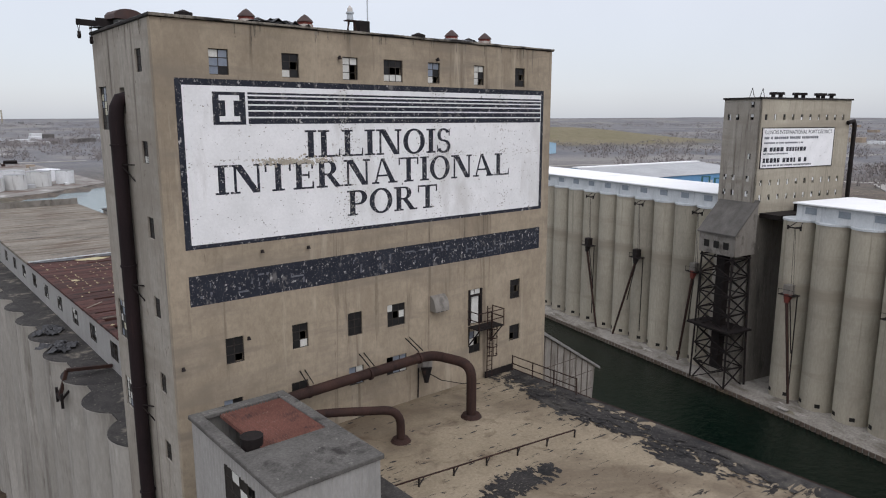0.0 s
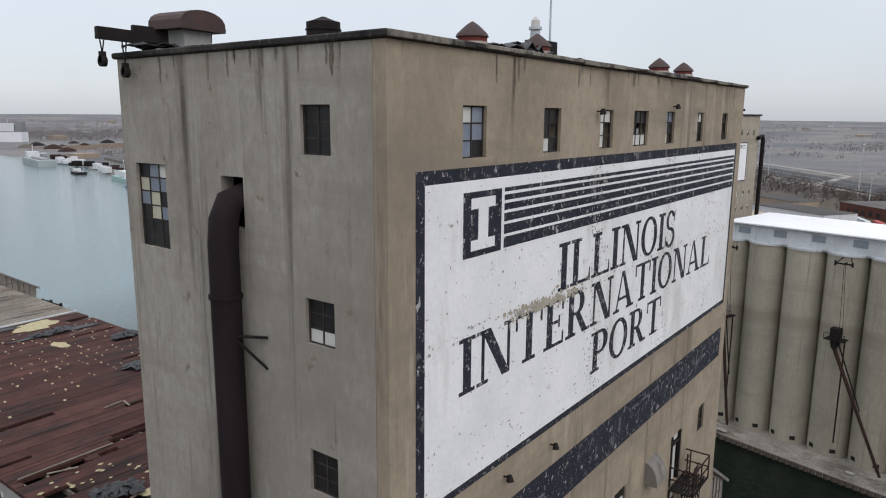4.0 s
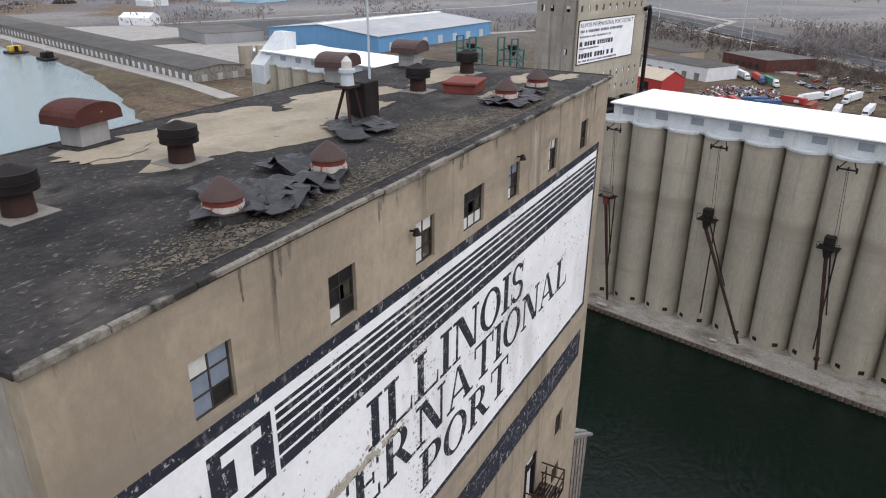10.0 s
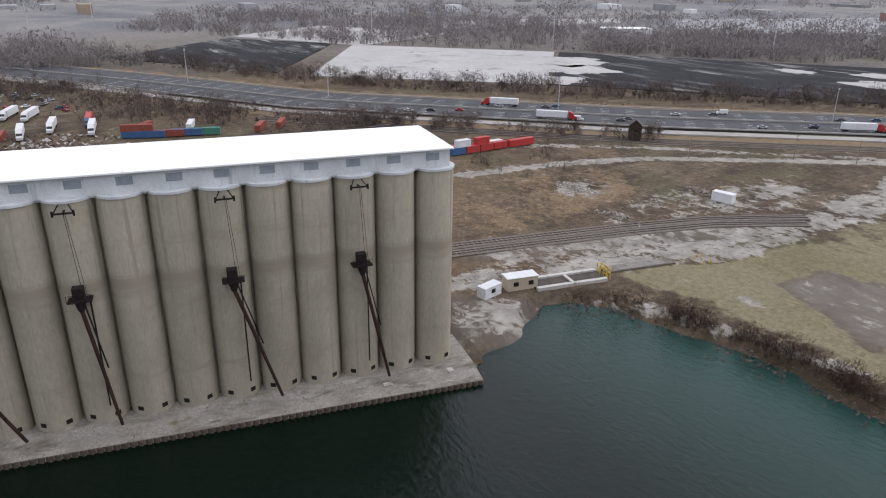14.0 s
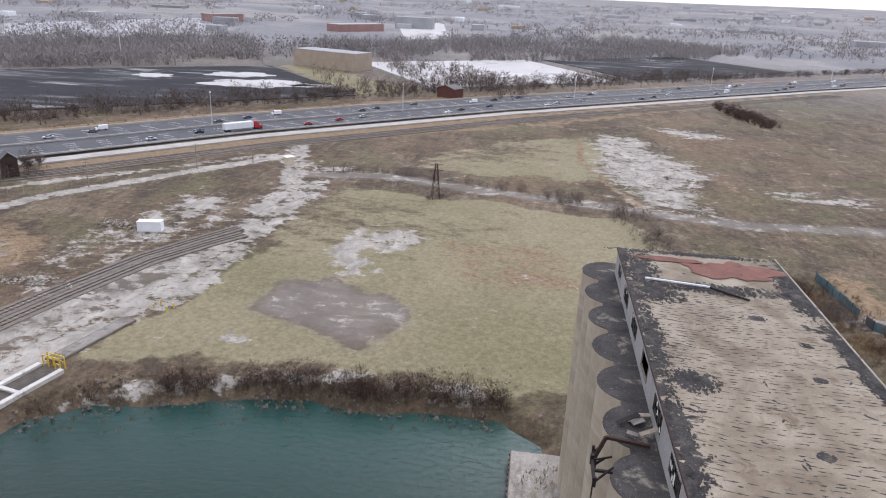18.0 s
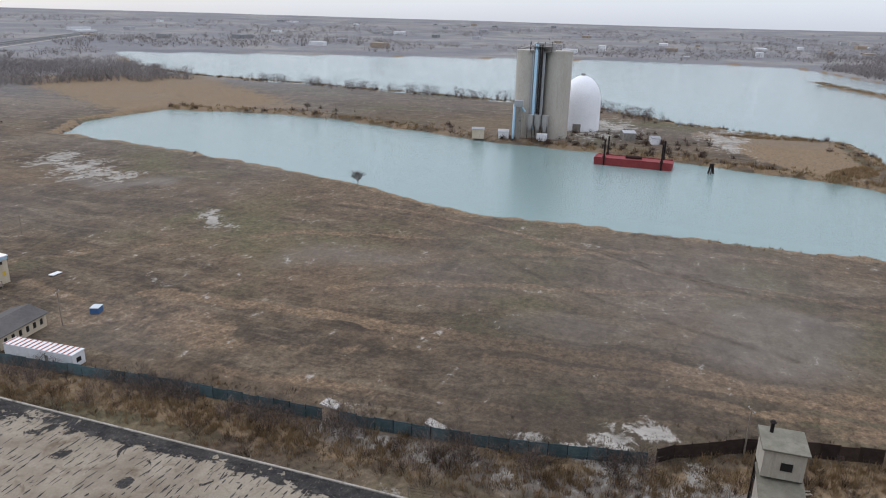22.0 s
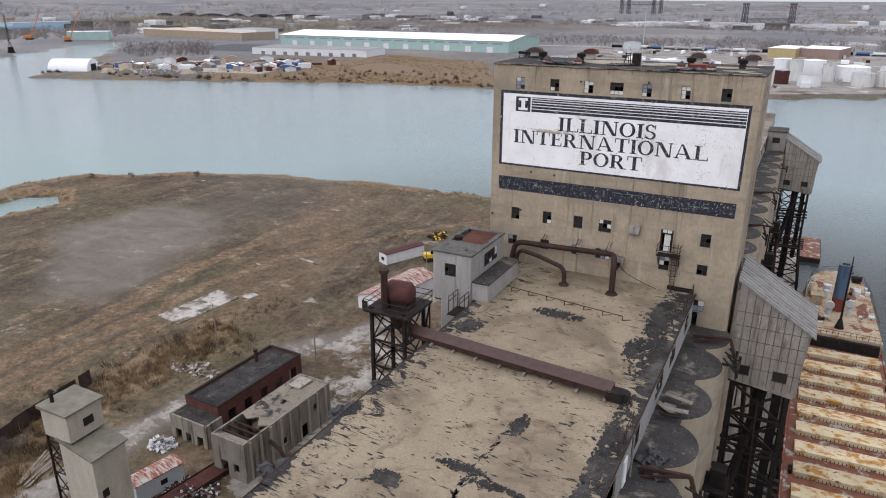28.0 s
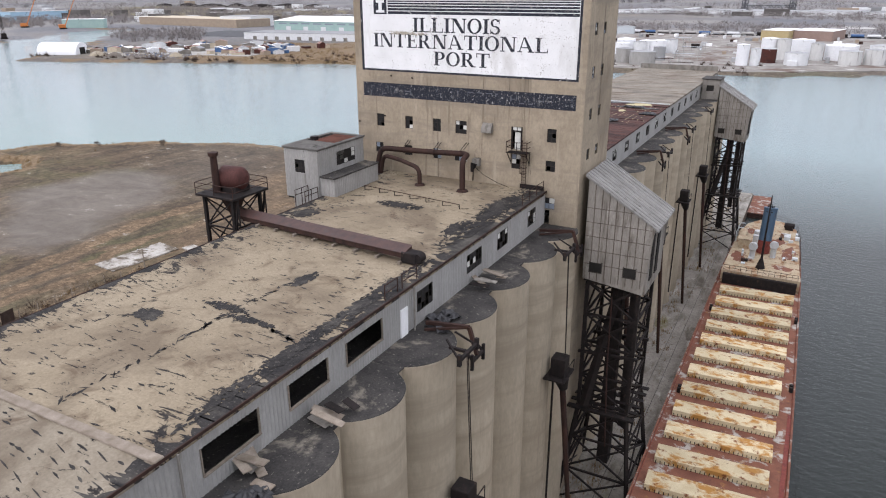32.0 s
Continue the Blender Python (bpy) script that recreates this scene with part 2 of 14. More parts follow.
def mix_node(nt, fac, a, b, blend="MIX"):
    m = nt.nodes.new("ShaderNodeMix")
    m.data_type, m.blend_type = "RGBA", blend
    for key, val in (("Factor", fac), ("A", a), ("B", b)):
        if isinstance(val, (int, float)):
            m.inputs[key].default_value = val if key == "Factor" else (val, val, val, 1)
        elif isinstance(val, tuple):
            m.inputs[key].default_value = (*val, 1)
        else:
            nt.links.new(val, m.inputs[key])
    return m.outputs["Result"]


def material(name, c1, c2, scale=0.4, stretch=(1, 1, 1), rough=0.85, metal=0.0, spots=(), bump=None, rnd=0.0, fine=0.18, spec=None, coat=0.0):
    """Two-colour ground with fine grain, then stains (colour, scale, low, high, stretch), then relief (scale, metres)."""
    m = bpy.data.materials.new(name)
    m.use_nodes = True
    nt = m.node_tree
    bsdf = nt.nodes["Principled BSDF"]
    co = nt.nodes.new("ShaderNodeTexCoord").outputs["Object"]
    col = ramp_node(nt, noise_node(nt, co, scale, stretch), [(0.3, c1), (0.7, c2)])
    if fine:
        g = noise_node(nt, co, scale * 14, stretch, 4, 0.7, off=3.1)
        col = mix_node(nt, 1.0, col, ramp_node(nt, g, [(0.25, (1 - fine,) * 3), (0.75, (1 + fine * 0.6,) * 3)]), "MULTIPLY")
    for i, (c, sc, lo, hi, st) in enumerate(spots):
        f = ramp_node(nt, noise_node(nt, co, sc, st, 8, 0.65, 0.3, off=7.0 + 5 * i), [(lo, (0, 0, 0)), (hi, (1, 1, 1))])
        col = mix_node(nt, f, col, c)
    if rnd:
        oi = nt.nodes.new("ShaderNodeObjectInfo").outputs["Random"]
        col = mix_node(nt, 1.0, col, ramp_node(nt, oi, [(0.0, (1 - rnd,) * 3), (1.0, (1 + rnd,) * 3)]), "MULTIPLY")
    nt.links.new(col, bsdf.inputs["Base Color"])
    bsdf.inputs["Roughness"].default_value, bsdf.inputs["Metallic"].default_value = rough, metal
    if spec is None and rough >= 0.7:
        spec = 0.18
    if spec is not None:
        bsdf.inputs["Specular IOR Level"].default_value = spec
    if bump:
        bp = nt.nodes.new("ShaderNodeBump")
        bp.inputs["Strength"].default_value, bp.inputs["Distance"].default_value = 0.6, bump[1]
        nt.links.new(noise_node(nt, co, bump[0], stretch, 5), bp.inputs["Height"])
        nt.links.new(bp.outputs[0], bsdf.inputs["Normal"])
    return m


UP = (1.6, 1.6, 0.12)
CONC_TAN = material("painted_concrete", (0.275, 0.228, 0.168), (0.36, 0.30, 0.225), 0.3, (1, 1, 0.6), 0.88, fine=0.22, bump=(3.0, 0.02), spots=(
    ((0.215, 0.175, 0.13), 0.16, 0.50, 0.66, (1, 1, 0.7)), ((0.115, 0.092, 0.07), 0.7, 0.575, 0.70, (1.8, 1.8, 0.09)), ((0.22, 0.185, 0.145), 0.3, 0.50, 0.68, (0.4, 0.4, 2.2)), ((0.42, 0.365, 0.285), 0.6, 0.60, 0.74, UP), ((0.09, 0.072, 0.058), 1.8, 0.66, 0.76, (1.6, 1.6, 0.25))))
CONC_GREY = material("weathered_concrete", (0.275, 0.25, 0.213), (0.35, 0.325, 0.285), 0.35, (1, 1, 0.5), 0.9, fine=0.22, bump=(3.0, 0.02), spots=(
    ((0.225, 0.203, 0.172), 0.16, 0.48, 0.66, (1, 1, 0.7)), ((0.115, 0.100, 0.083), 0.50, 0.545, 0.67, (2.2, 2.2, 0.09)), ((0.40, 0.375, 0.335), 0.5, 0.58, 0.8, UP), ((0.235, 0.21, 0.177), 0.25, 0.5, 0.7, (0.3, 0.3, 2.4)), ((0.075, 0.064, 0.054), 0.9, 0.64, 0.74, (2.0, 2.0, 0.10)), ((0.17, 0.145, 0.115), 1.6, 0.63, 0.70, (1, 1, 0.8))))
CONC_BIN = material("bin_concrete", (0.30, 0.255, 0.19), (0.40, 0.345, 0.265), 0.22, (1, 1, 0.35), 0.9, bump=(2.5, 0.02), rnd=0.07, spots=(
    ((0.20, 0.17, 0.13), 0.8, 0.58, 0.85, (1.8, 1.8, 0.08)), ((0.26, 0.22, 0.165), 0.16, 0.5, 0.7, (0.25, 0.25, 2.6)), ((0.16, 0.13, 0.10), 1.6, 0.66, 0.8, (2.0, 2.0, 0.05))))
CONC_FAR = material("far_bin_concrete", (0.31, 0.28, 0.225), (0.41, 0.375, 0.30), 0.2, (1, 1, 0.35), 0.9, bump=(2.5, 0.02), rnd=0.08, spots=(
    ((0.17, 0.148, 0.115), 0.8, 0.56, 0.80, (1.6, 1.6, 0.05)), ((0.27, 0.24, 0.19), 0.14, 0.5, 0.68, (0.2, 0.2, 1.6)), ((0.12, 0.10, 0.08), 1.4, 0.66, 0.8, (2.0, 2.0, 0.05))))
SLAB = material("dock_concrete", (0.33, 0.31, 0.28), (0.46, 0.44, 0.40), 0.15, (1, 1, 1), 0.9, bump=(2.0, 0.03), spots=(
    ((0.20, 0.18, 0.15), 0.35, 0.5, 0.68, (1, 1, 1)), ((0.22, 0.19, 0.10), 0.2, 0.62, 0.75, (1, 1, 1)), ((0.55, 0.53, 0.49), 0.6, 0.62, 0.72, (1, 1, 1))))
TAR = material("tar_roofing", (0.019, 0.018, 0.018), (0.044, 0.040, 0.038), 0.5, (1, 1, 1), 0.88, fine=0.5, bump=(5.0, 0.05), spots=(
    ((0.072, 0.066, 0.058), 0.35, 0.52, 0.66, (1, 1, 1)), ((0.150, 0.136, 0.115), 4.5, 0.585, 0.68, (1, 2.0, 1)), ((0.013, 0.013, 0.014), 0.8, 0.54, 0.66, (1, 1, 1)), ((0.20, 0.185, 0.16), 9.0, 0.66, 0.72, (1, 1, 1))))
RUBBER = material("torn_membrane", (0.014, 0.014, 0.016), (0.030, 0.030, 0.033), 1.2, (1, 1, 1), 0.55, bump=(4.0, 0.02))
BINTOP = material("bin_top_tar", (0.028, 0.0265, 0.026), (0.066, 0.061, 0.057), 0.5, (1, 1, 1), 0.9, fine=0.45, bump=(2.2, 0.07), spots=(
    ((0.20, 0.178, 0.145), 0.30, 0.57, 0.68, (1, 1, 1)), ((0.024, 0.023, 0.023), 0.55, 0.55, 0.66, (1, 1, 1)), ((0.19, 0.175, 0.150), 4.0, 0.60, 0.69, (1, 1, 1)), ((0.018, 0.017, 0.017), 3.0, 0.62, 0.70, (1, 1, 1))))
SHEET = material("galvanised_sheet", (0.27, 0.263, 0.25), (0.36, 0.352, 0.338), 0.5, (1, 1, 0.3), 0.6, 0.15, spots=(
    ((0.20, 0.18, 0.155), 1.5, 0.58, 0.8, UP), ((0.24, 0.15, 0.09), 1.2, 0.68, 0.82, UP)))
SHEET_DULL = material("dull_sheet", (0.165, 0.152, 0.135), (0.245, 0.228, 0.204), 0.4, (1, 1, 0.4), 0.7, 0.05, spots=(
    ((0.085, 0.076, 0.066), 0.7, 0.50, 0.68, (1, 1, 0.7)), ((0.16, 0.14, 0.115), 1.1, 0.55, 0.8, UP), ((0.22, 0.13, 0.075), 1.2, 0.68, 0.85, UP)))
RUST = material("rusty_steel", (0.026, 0.016, 0.014), (0.055, 0.029, 0.023), 1.2, (1, 1, 0.5), 0.8, 0.1, bump=(8.0, 0.005), spots=(
    ((0.066, 0.033, 0.022), 1.8, 0.58, 0.75, (1, 1, 0.4)), ((0.013, 0.010, 0.010), 1.0, 0.52, 0.75, UP)))
RUST_RED = material("red_rusted_sheet", (0.058, 0.020, 0.016), (0.095, 0.034, 0.026), 0.8, (1, 1, 1), 0.8, 0.0, bump=(5.0, 0.01), spots=(
    ((0.045, 0.022, 0.02), 0.5, 0.48, 0.64, (0.4, 1.8, 1)), ((0.02, 0.016, 0.016), 1.1, 0.60, 0.68, (0.3, 2.2, 1)), ((0.40, 0.33, 0.19), 2.4, 0.69, 0.73, (0.5, 1.5, 1))))
DARK_RED = material("old_red_paint", (0.13, 0.032, 0.026), (0.19, 0.05, 0.038), 1.5, (1, 1, 1), 0.7, spots=(((0.06, 0.03, 0.025), 2.0, 0.55, 0.72, (1, 1, 1)),))
BROWN_HOOD = material("rust_brown_hood", (0.034, 0.016, 0.014), (0.066, 0.030, 0.023), 1.5, (1, 1, 1), 0.65, spots=(((0.045, 0.028, 0.026), 1.4, 0.52, 0.7, (1, 1, 1)),))
DARK_STEEL = material("dark_steel", (0.011, 0.010, 0.010), (0.026, 0.020, 0.019), 1.5, (1, 1, 1), 0.75, 0.2, spots=(((0.085, 0.05, 0.035), 2.0, 0.6, 0.78, (1, 1, 0.5)),))
PALE_METAL = material("pale_blue_metal", (0.40, 0.44, 0.47), (0.48, 0.52, 0.55), 1.5, (1, 1, 0.4), 0.6, spots=(((0.16, 0.07, 0.05), 1.5, 0.62, 0.72, (1, 1, 1)),))
WHITE_PAINT = material("chipped_white_paint", (0.70, 0.705, 0.71), (0.80, 0.80, 0.81), 0.5, (1, 1, 1), 0.8, fine=0.08, bump=(4.0, 0.01), spots=(
    ((0.56, 0.55, 0.54), 0.45, 0.54, 0.72, (1, 1, 0.25)), ((0.42, 0.40, 0.38), 1.4, 0.66, 0.71, (1, 1, 0.6)), ((0.20, 0.19, 0.19), 4.5, 0.655, 0.68, (1, 1, 0.7)), ((0.30, 0.27, 0.23), 9.0, 0.68, 0.71, (1, 1, 0.8))))
NAVY = material("faded_navy_paint", (0.016, 0.018, 0.027), (0.030, 0.033, 0.045), 0.8, (1, 1, 1), 0.8, fine=0.25, bump=(4.0, 0.01), spots=(
    ((0.13, 0.125, 0.125), 2.0, 0.58, 0.66, (1, 1, 0.6)), ((0.36, 0.35, 0.345), 5.0, 0.595, 0.635, (1, 1, 0.7)), ((0.30, 0.28, 0.26), 12.0, 0.62, 0.66, (1, 1, 0.8))))
NAVY_FADED = material("worn_navy_lettering", (0.10, 0.105, 0.125), (0.15, 0.155, 0.175), 1.5, (1, 1, 1), 0.8)
GLASS_DARK = material("dirty_dark_glass", (0.008, 0.008, 0.009), (0.022, 0.021, 0.021), 2.0, (1, 1, 1), 0.4, fine=0, spec=0.25)
GLASS_PALE = material("whitewashed_pane", (0.50, 0.50, 0.47), (0.62, 0.62, 0.58), 3.0, (1, 1, 1), 0.5)
GLASS_BLUE = material("blue_grey_pane", (0.16, 0.19, 0.24), (0.22, 0.25, 0.30), 3.0, (1, 1, 1), 0.3)
GLASS_YELLOW = material("yellowed_pane", (0.42, 0.40, 0.30), (0.52, 0.50, 0.38), 3.0, (1, 1, 1), 0.4)
FRAME = material("steel_sash", (0.030, 0.026, 0.023), (0.060, 0.052, 0.045), 4.0, (1, 1, 1), 0.7)
# near-black that stands in for the shade inside rooms and openings
BLACK_IN = material("interior_shade_black", (0.014, 0.013, 0.012), (0.024, 0.022, 0.02), 0.5, (1, 1, 1), 0.9)
ROOF_WHITE = material("white_roof_membrane", (0.76, 0.765, 0.77), (0.83, 0.83, 0.835), 0.15, (1, 1, 1), 0.65, fine=0.05, spots=(((0.60, 0.60, 0.61), 0.3, 0.6, 0.8, (1, 1, 1)),))
WHITEWASH = material("whitewashed_sheet", (0.46, 0.485, 0.50), (0.60, 0.62, 0.63), 0.4, (1, 1, 0.6), 0.75, spots=(((0.30, 0.32, 0.34), 0.7, 0.56, 0.72, UP),))
GREY_PANEL = material("boarded_grey_panel", (0.20, 0.23, 0.26), (0.28, 0.31, 0.34), 0.8, (1, 1, 1), 0.7)
WOODY = material("old_timber", (0.16, 0.13, 0.10), (0.27, 0.23, 0.19), 1.5, (1, 1, 4), 0.9, rnd=0.15)
BRICK_RED = material("sooty_brick", (0.075, 0.032, 0.027), (0.12, 0.048, 0.037), 0.8, (1, 1, 1), 0.9, bump=(9.0, 0.02), spots=(((0.05, 0.03, 0.028), 0.8, 0.5, 0.72, UP), ((0.22, 0.18, 0.15), 1.6, 0.66, 0.8, (1, 1, 1))))
SHED_WALL = material("stained_stucco", (0.17, 0.152, 0.125), (0.255, 0.232, 0.195), 0.5, (1, 1, 0.5), 0.9, spots=(((0.045, 0.038, 0.033), 0.9, 0.50, 0.66, UP), ((0.15, 0.13, 0.10), 2.0, 0.6, 0.75, (1, 1, 1))))

# ---- ground, water, roads ----
WATER_Z = -1.9
SHORE = [(-374, -368), (-393, -272), (-379, -212), (-346, -109), (-340, -52), (-326, 9), (-308, 68), (-283, 98), (-276, 106), (-330, 100),
         (-432, 92), (-478, -10), (-545, -74), (-560, -165), (-597, -339), (-625, -530), (-716, -705), (-951, -928), (-1143, -549), (-1311, -177),
         (-1375, 75), (-1292, 187), (-1146, 208), (-1000, 240), (-1063, 355), (-1152, 497), (-1215, 645), (-1239, 766), (-1179, 735), (-1112, 638), (-991, 420), (-909, 260),
         (-863, 232), (-726, 245), (-698, 264), (-756, 323), (-763, 397), (-806, 485), (-842, 560), (-916, 655), (-950, 770), (-910, 770), (-760, 570), (-640, 470)]
SHORE += [(-585, 372), (-560, 345), (-422, 398), (-272, 457), (-179, 467), (17, 511), (90, 550), (151, 611), (290, 900), (380, 1500), (470, 1500),
          (420, 965), (398, 841), (329, 602), (287, 443), (262, 380), (170, 215), (155.5, 171.2), (130.6, 63), (107.6, -37.2), (112, -41.5),
          (114.4, -43.1), (116, -50), (122.6, -66.3), (121.4, -73.3), (104.2, -81.3), (85.6, -85)]
SHORE += [(69.8, -85.4), (55, -86.3), (47.5, -85.4), (41.3, -80.5), (44, -77), (44, 182), (20, 186), (-20, 187), (-58, 183), (-103, 177.3),
          (-139.5, 171.4), (-173, 156), (-195, 143), (-209, 131), (-214, 117), (-212, 84), (-207, 72.4), (-203, 78), (-199, 108), (-190, 112), (-179, 103.8),
          (-185, 64.6), (-188, 21), (-188, -19), (-187, -57), (-187, -78), (-215, -135), (-241, -241), (-257, -342), (-300, -370)]
SPITS = [[(-978, 140), (-820, 185), (-660, 222), (-640, 232), (-650, 215), (-529, 152), (-520, 160), (-600, 215), (-640, 242), (-690, 230), (-820, 200), (-978, 160)]]


def inside_and_distance(px, py, poly):
    """For points: whether inside the outline, and how far from it."""
    ins = np.zeros(px.shape, bool)
    dist = np.full(px.shape, 1e9)
    for (x0, y0), (x1, y1) in zip(poly, poly[1:] + poly[:1]):
        cross = (y0 > py) != (y1 > py)
        ins ^= cross & (px < (x1 - x0) * (py - y0) / (y1 - y0 + 1e-12) + x0)
        dx, dy = x1 - x0, y1 - y0
        t = np.clip(((px - x0) * dx + (py - y0) * dy) / (dx * dx + dy * dy), 0, 1)
        dist = np.minimum(dist, np.hypot(px - x0 - t * dx, py - y0 - t * dy))
    return ins, dist


def value_noise(px, py, size, seed):
    """Smooth noise of about -1 to 1, over plain coordinates."""
    rs = np.random.RandomState(seed)
    tab = rs.rand(256, 256) * 2 - 1
    fx, fy = px / size, py / size
    ix, iy = np.floor(fx).astype(int), np.floor(fy).astype(int)
    tx, ty = fx - ix, fy - iy
    tx, ty = tx * tx * (3 - 2 * tx), ty * ty * (3 - 2 * ty)
    g = lambda a, b: tab[a % 256, b % 256]
    return (g(ix, iy) * (1 - tx) + g(ix + 1, iy) * tx) * (1 - ty) + (g(ix, iy + 1) * (1 - tx) + g(ix + 1, iy + 1) * tx) * ty


def axis_steps(lo, hi, step, far):
    """Even steps from lo to hi, then growing ones out to far on both sides."""
    a = list(np.arange(lo, hi + 0.1, step))
    s = step
    while a[-1] < far:
        s *= 1.07
        a.append(a[-1] + s)
    s, b = step, []
    x = lo
    while x > -far:
        s *= 1.07
        x -= s
        b.append(x)
    return np.array(b[::-1] + a)


def far_lift(px, py):
    """The land's slow rise towards the horizon."""
    return 46.0 * np.clip((np.hypot(px, py) - 2200) / 2700, 0, 1.2) ** 1.6


gx, gy = np.meshgrid(axis_steps(-240, 215, 1.4, 4900), axis_steps(-300, 200, 1.4, 4900), indexing="ij")
wet, shore_d = inside_and_distance(gx, gy, SHORE)
for spit in SPITS:
    sp_in, sp_d = inside_and_distance(gx, gy, spit)
    wet_new = wet & ~sp_in
    shore_d = np.where(wet, np.minimum(shore_d, sp_d), shore_d)
    wet = wet_new
n_big, n_mid, n_small = value_noise(gx, gy, 60, 1), value_noise(gx, gy, 17, 2), value_noise(gx, gy, 5, 3)
dock_side = ((gx > 30) & (gx < 50) & (gy > -79) & (gy < 184)) | ((gx > 96) & (gx < 180) & (gy > -42) & (gy < 205) & (gx - 103 - (gy + 36) * 0.23 > -14) & (gx - 103 - (gy + 36) * 0.23 < 40))
signed = np.where(wet, -shore_d, shore_d) + np.where(dock_side, 0.0, n_small * 1.6 + n_mid * 1.5)
bank = np.where(dock_side, -1.5, WATER_Z) + np.where(dock_side, signed * 3.0, signed * 0.55)
flat = 0.15 * n_mid + 0.22 * n_big + 0.06 * n_small
far_r = np.hypot(gx, gy)
calm = np.clip((far_r - 1500) / 1500, 0, 1)
hill = 34 * np.exp(-(((gx - 1260) / 270) ** 2 + ((gy - 1090) / 230) ** 2)) + 9 * np.exp(-(((gx + 700) / 500) ** 2 + ((gy - 1500) / 260) ** 2))
gz = np.minimum(np.where(wet & (signed < -6), -6.0, np.clip(bank, -6, 0.0)), 0.0) + np.where(signed > 2, flat * (1 - calm), 0) - np.where(dock_side, 0.95, 0) + hill * (signed > 5) + far_lift(gx, gy)
nx, ny = gx.shape
ground_mesh = bpy.data.meshes.new("ground")
idx = np.arange(nx * ny).reshape(nx, ny)
quads = np.stack([idx[:-1, :-1], idx[1:, :-1], idx[1:, 1:], idx[:-1, 1:]], -1).reshape(-1, 4)
ground_mesh.vertices.add(nx * ny)
ground_mesh.vertices.foreach_set("co", np.stack([gx, gy, gz], -1).ravel())
ground_mesh.loops.add(quads.size)
ground_mesh.loops.foreach_set("vertex_index", quads.ravel())
ground_mesh.polygons.add(len(quads))
ground_mesh.polygons.foreach_set("loop_start", np.arange(0, quads.size, 4))
ground_mesh.update(calc_edges=True)
ground_mesh.polygons.foreach_set("use_smooth", np.ones(len(quads), bool))

# what grows or lies where: pale gravel, green grass, red-brown earth, dry reeds
n_tiny = value_noise(gx, gy, 2.6, 12)
jx = gx + 3 * n_mid + 3 * n_big + 1.6 * n_small + 1.1 * n_tiny
jy = gy + 3 * value_noise(gx, gy, 15, 5) + 3 * value_noise(gx, gy, 50, 6) + 1.6 * value_noise(gx, gy, 5, 13) + 1.1 * value_noise(gx, gy, 2.6, 14)


def region(poly, soft=6.0):
    a, d = inside_and_distance(jx, jy, poly)
    return np.clip(0.5 + np.where(a, d, -d) / soft, 0, 1)


def stripe(pts, width, soft=3.0):
    d = np.full(gx.shape, 1e9)
    for (x0, y0), (x1, y1) in zip(pts, pts[1:]):
        dx, dy = x1 - x0, y1 - y0
        t = np.clip(((gx - x0) * dx + (gy - y0) * dy) / (dx * dx + dy * dy), 0, 1)
        d = np.minimum(d, np.hypot(gx + 1.2 * n_small - x0 - t * dx, gy + 1.2 * n_small - y0 - t * dy))
    return np.clip((width - d) / soft + 0.5, 0, 1)


tone = np.zeros((nx, ny, 4))
pale, green, red, reed = (tone[..., k] for k in range(4))
GRASS_E = [(125, -88), (121, -112), (114, -151), (111, -193), (106, -218), (86, -216), (40, -207), (12, -203), (6, -160), (10, -100), (45, -92), (80, -95), (96, -89), (109, -88)]
GRASS_N = [(92, -253), (81, -292), (50, -328), (18, -345), (12, -250), (44, -248), (69, -246)]
LOT = [(102, -115), (100.5, -130), (87, -137), (72, -125), (72, -114), (77, -103), (87, -107)]
green[:] = 0.95 * region(GRASS_E, 5) * (0.78 + 0.3 * n_big)
green[:] = np.maximum(green, 0.8 * region(GRASS_N, 7) * (0.75 + 0.3 * n_big))
green[:] += 0.35 * region([(-180, -30), (-60, -30), (-60, 20), (-180, 30)], 40) * np.clip(n_big + 0.3, 0, 1)
green[:] += region([(266, -575), (236, -606), (127, -462), (160, -440)], 6)
green[:] = np.maximum(green, 0.85 * region([(-1750, 1230), (-1000, 945), (-690, 960), (-880, 1340), (-1320, 1780), (-2100, 1800)], 60))
green[:] *= 1 - region(LOT, 3)
mud_lot = 0.8 * region(LOT, 5)
for poly_, w_, soft_ in ((LOT, 0.16, 8), ([(95, -153), (92, -167), (88, -179), (86, -173), (84, -154), (79, -143), (87, -137)], 0.78, 6), ([(86, -160), (84, -172), (74, -182), (69, -168), (77, -158)], 0.8, 6), ([(108, -96), (103, -101), (99, -98), (103, -94)], 0.7, 3),
                         ([(-192, -295), (-215, -295), (-186, -223), (-173, -220), (-163, -246)], 0.55, 14), ([(-142, -164), (-155, -165), (-137, -140), (-133, -144), (-135, -154)], 0.66, 8), ([(-88, -137), (-84, -125), (-82, -131)], 0.5, 5),
                         ([(20, -330), (10, -362), (-8, -352), (-14, -302), (-28, -292), (-18, -244), (-16, -213), (4, -220), (12, -246), (20, -285)], 0.68, 14), ([(-13, -381), (-38, -383), (-62, -365), (-32, -358)], 0.6, 9)):
    pale[:] = np.maximum(pale, w_ * region(poly_, soft_))
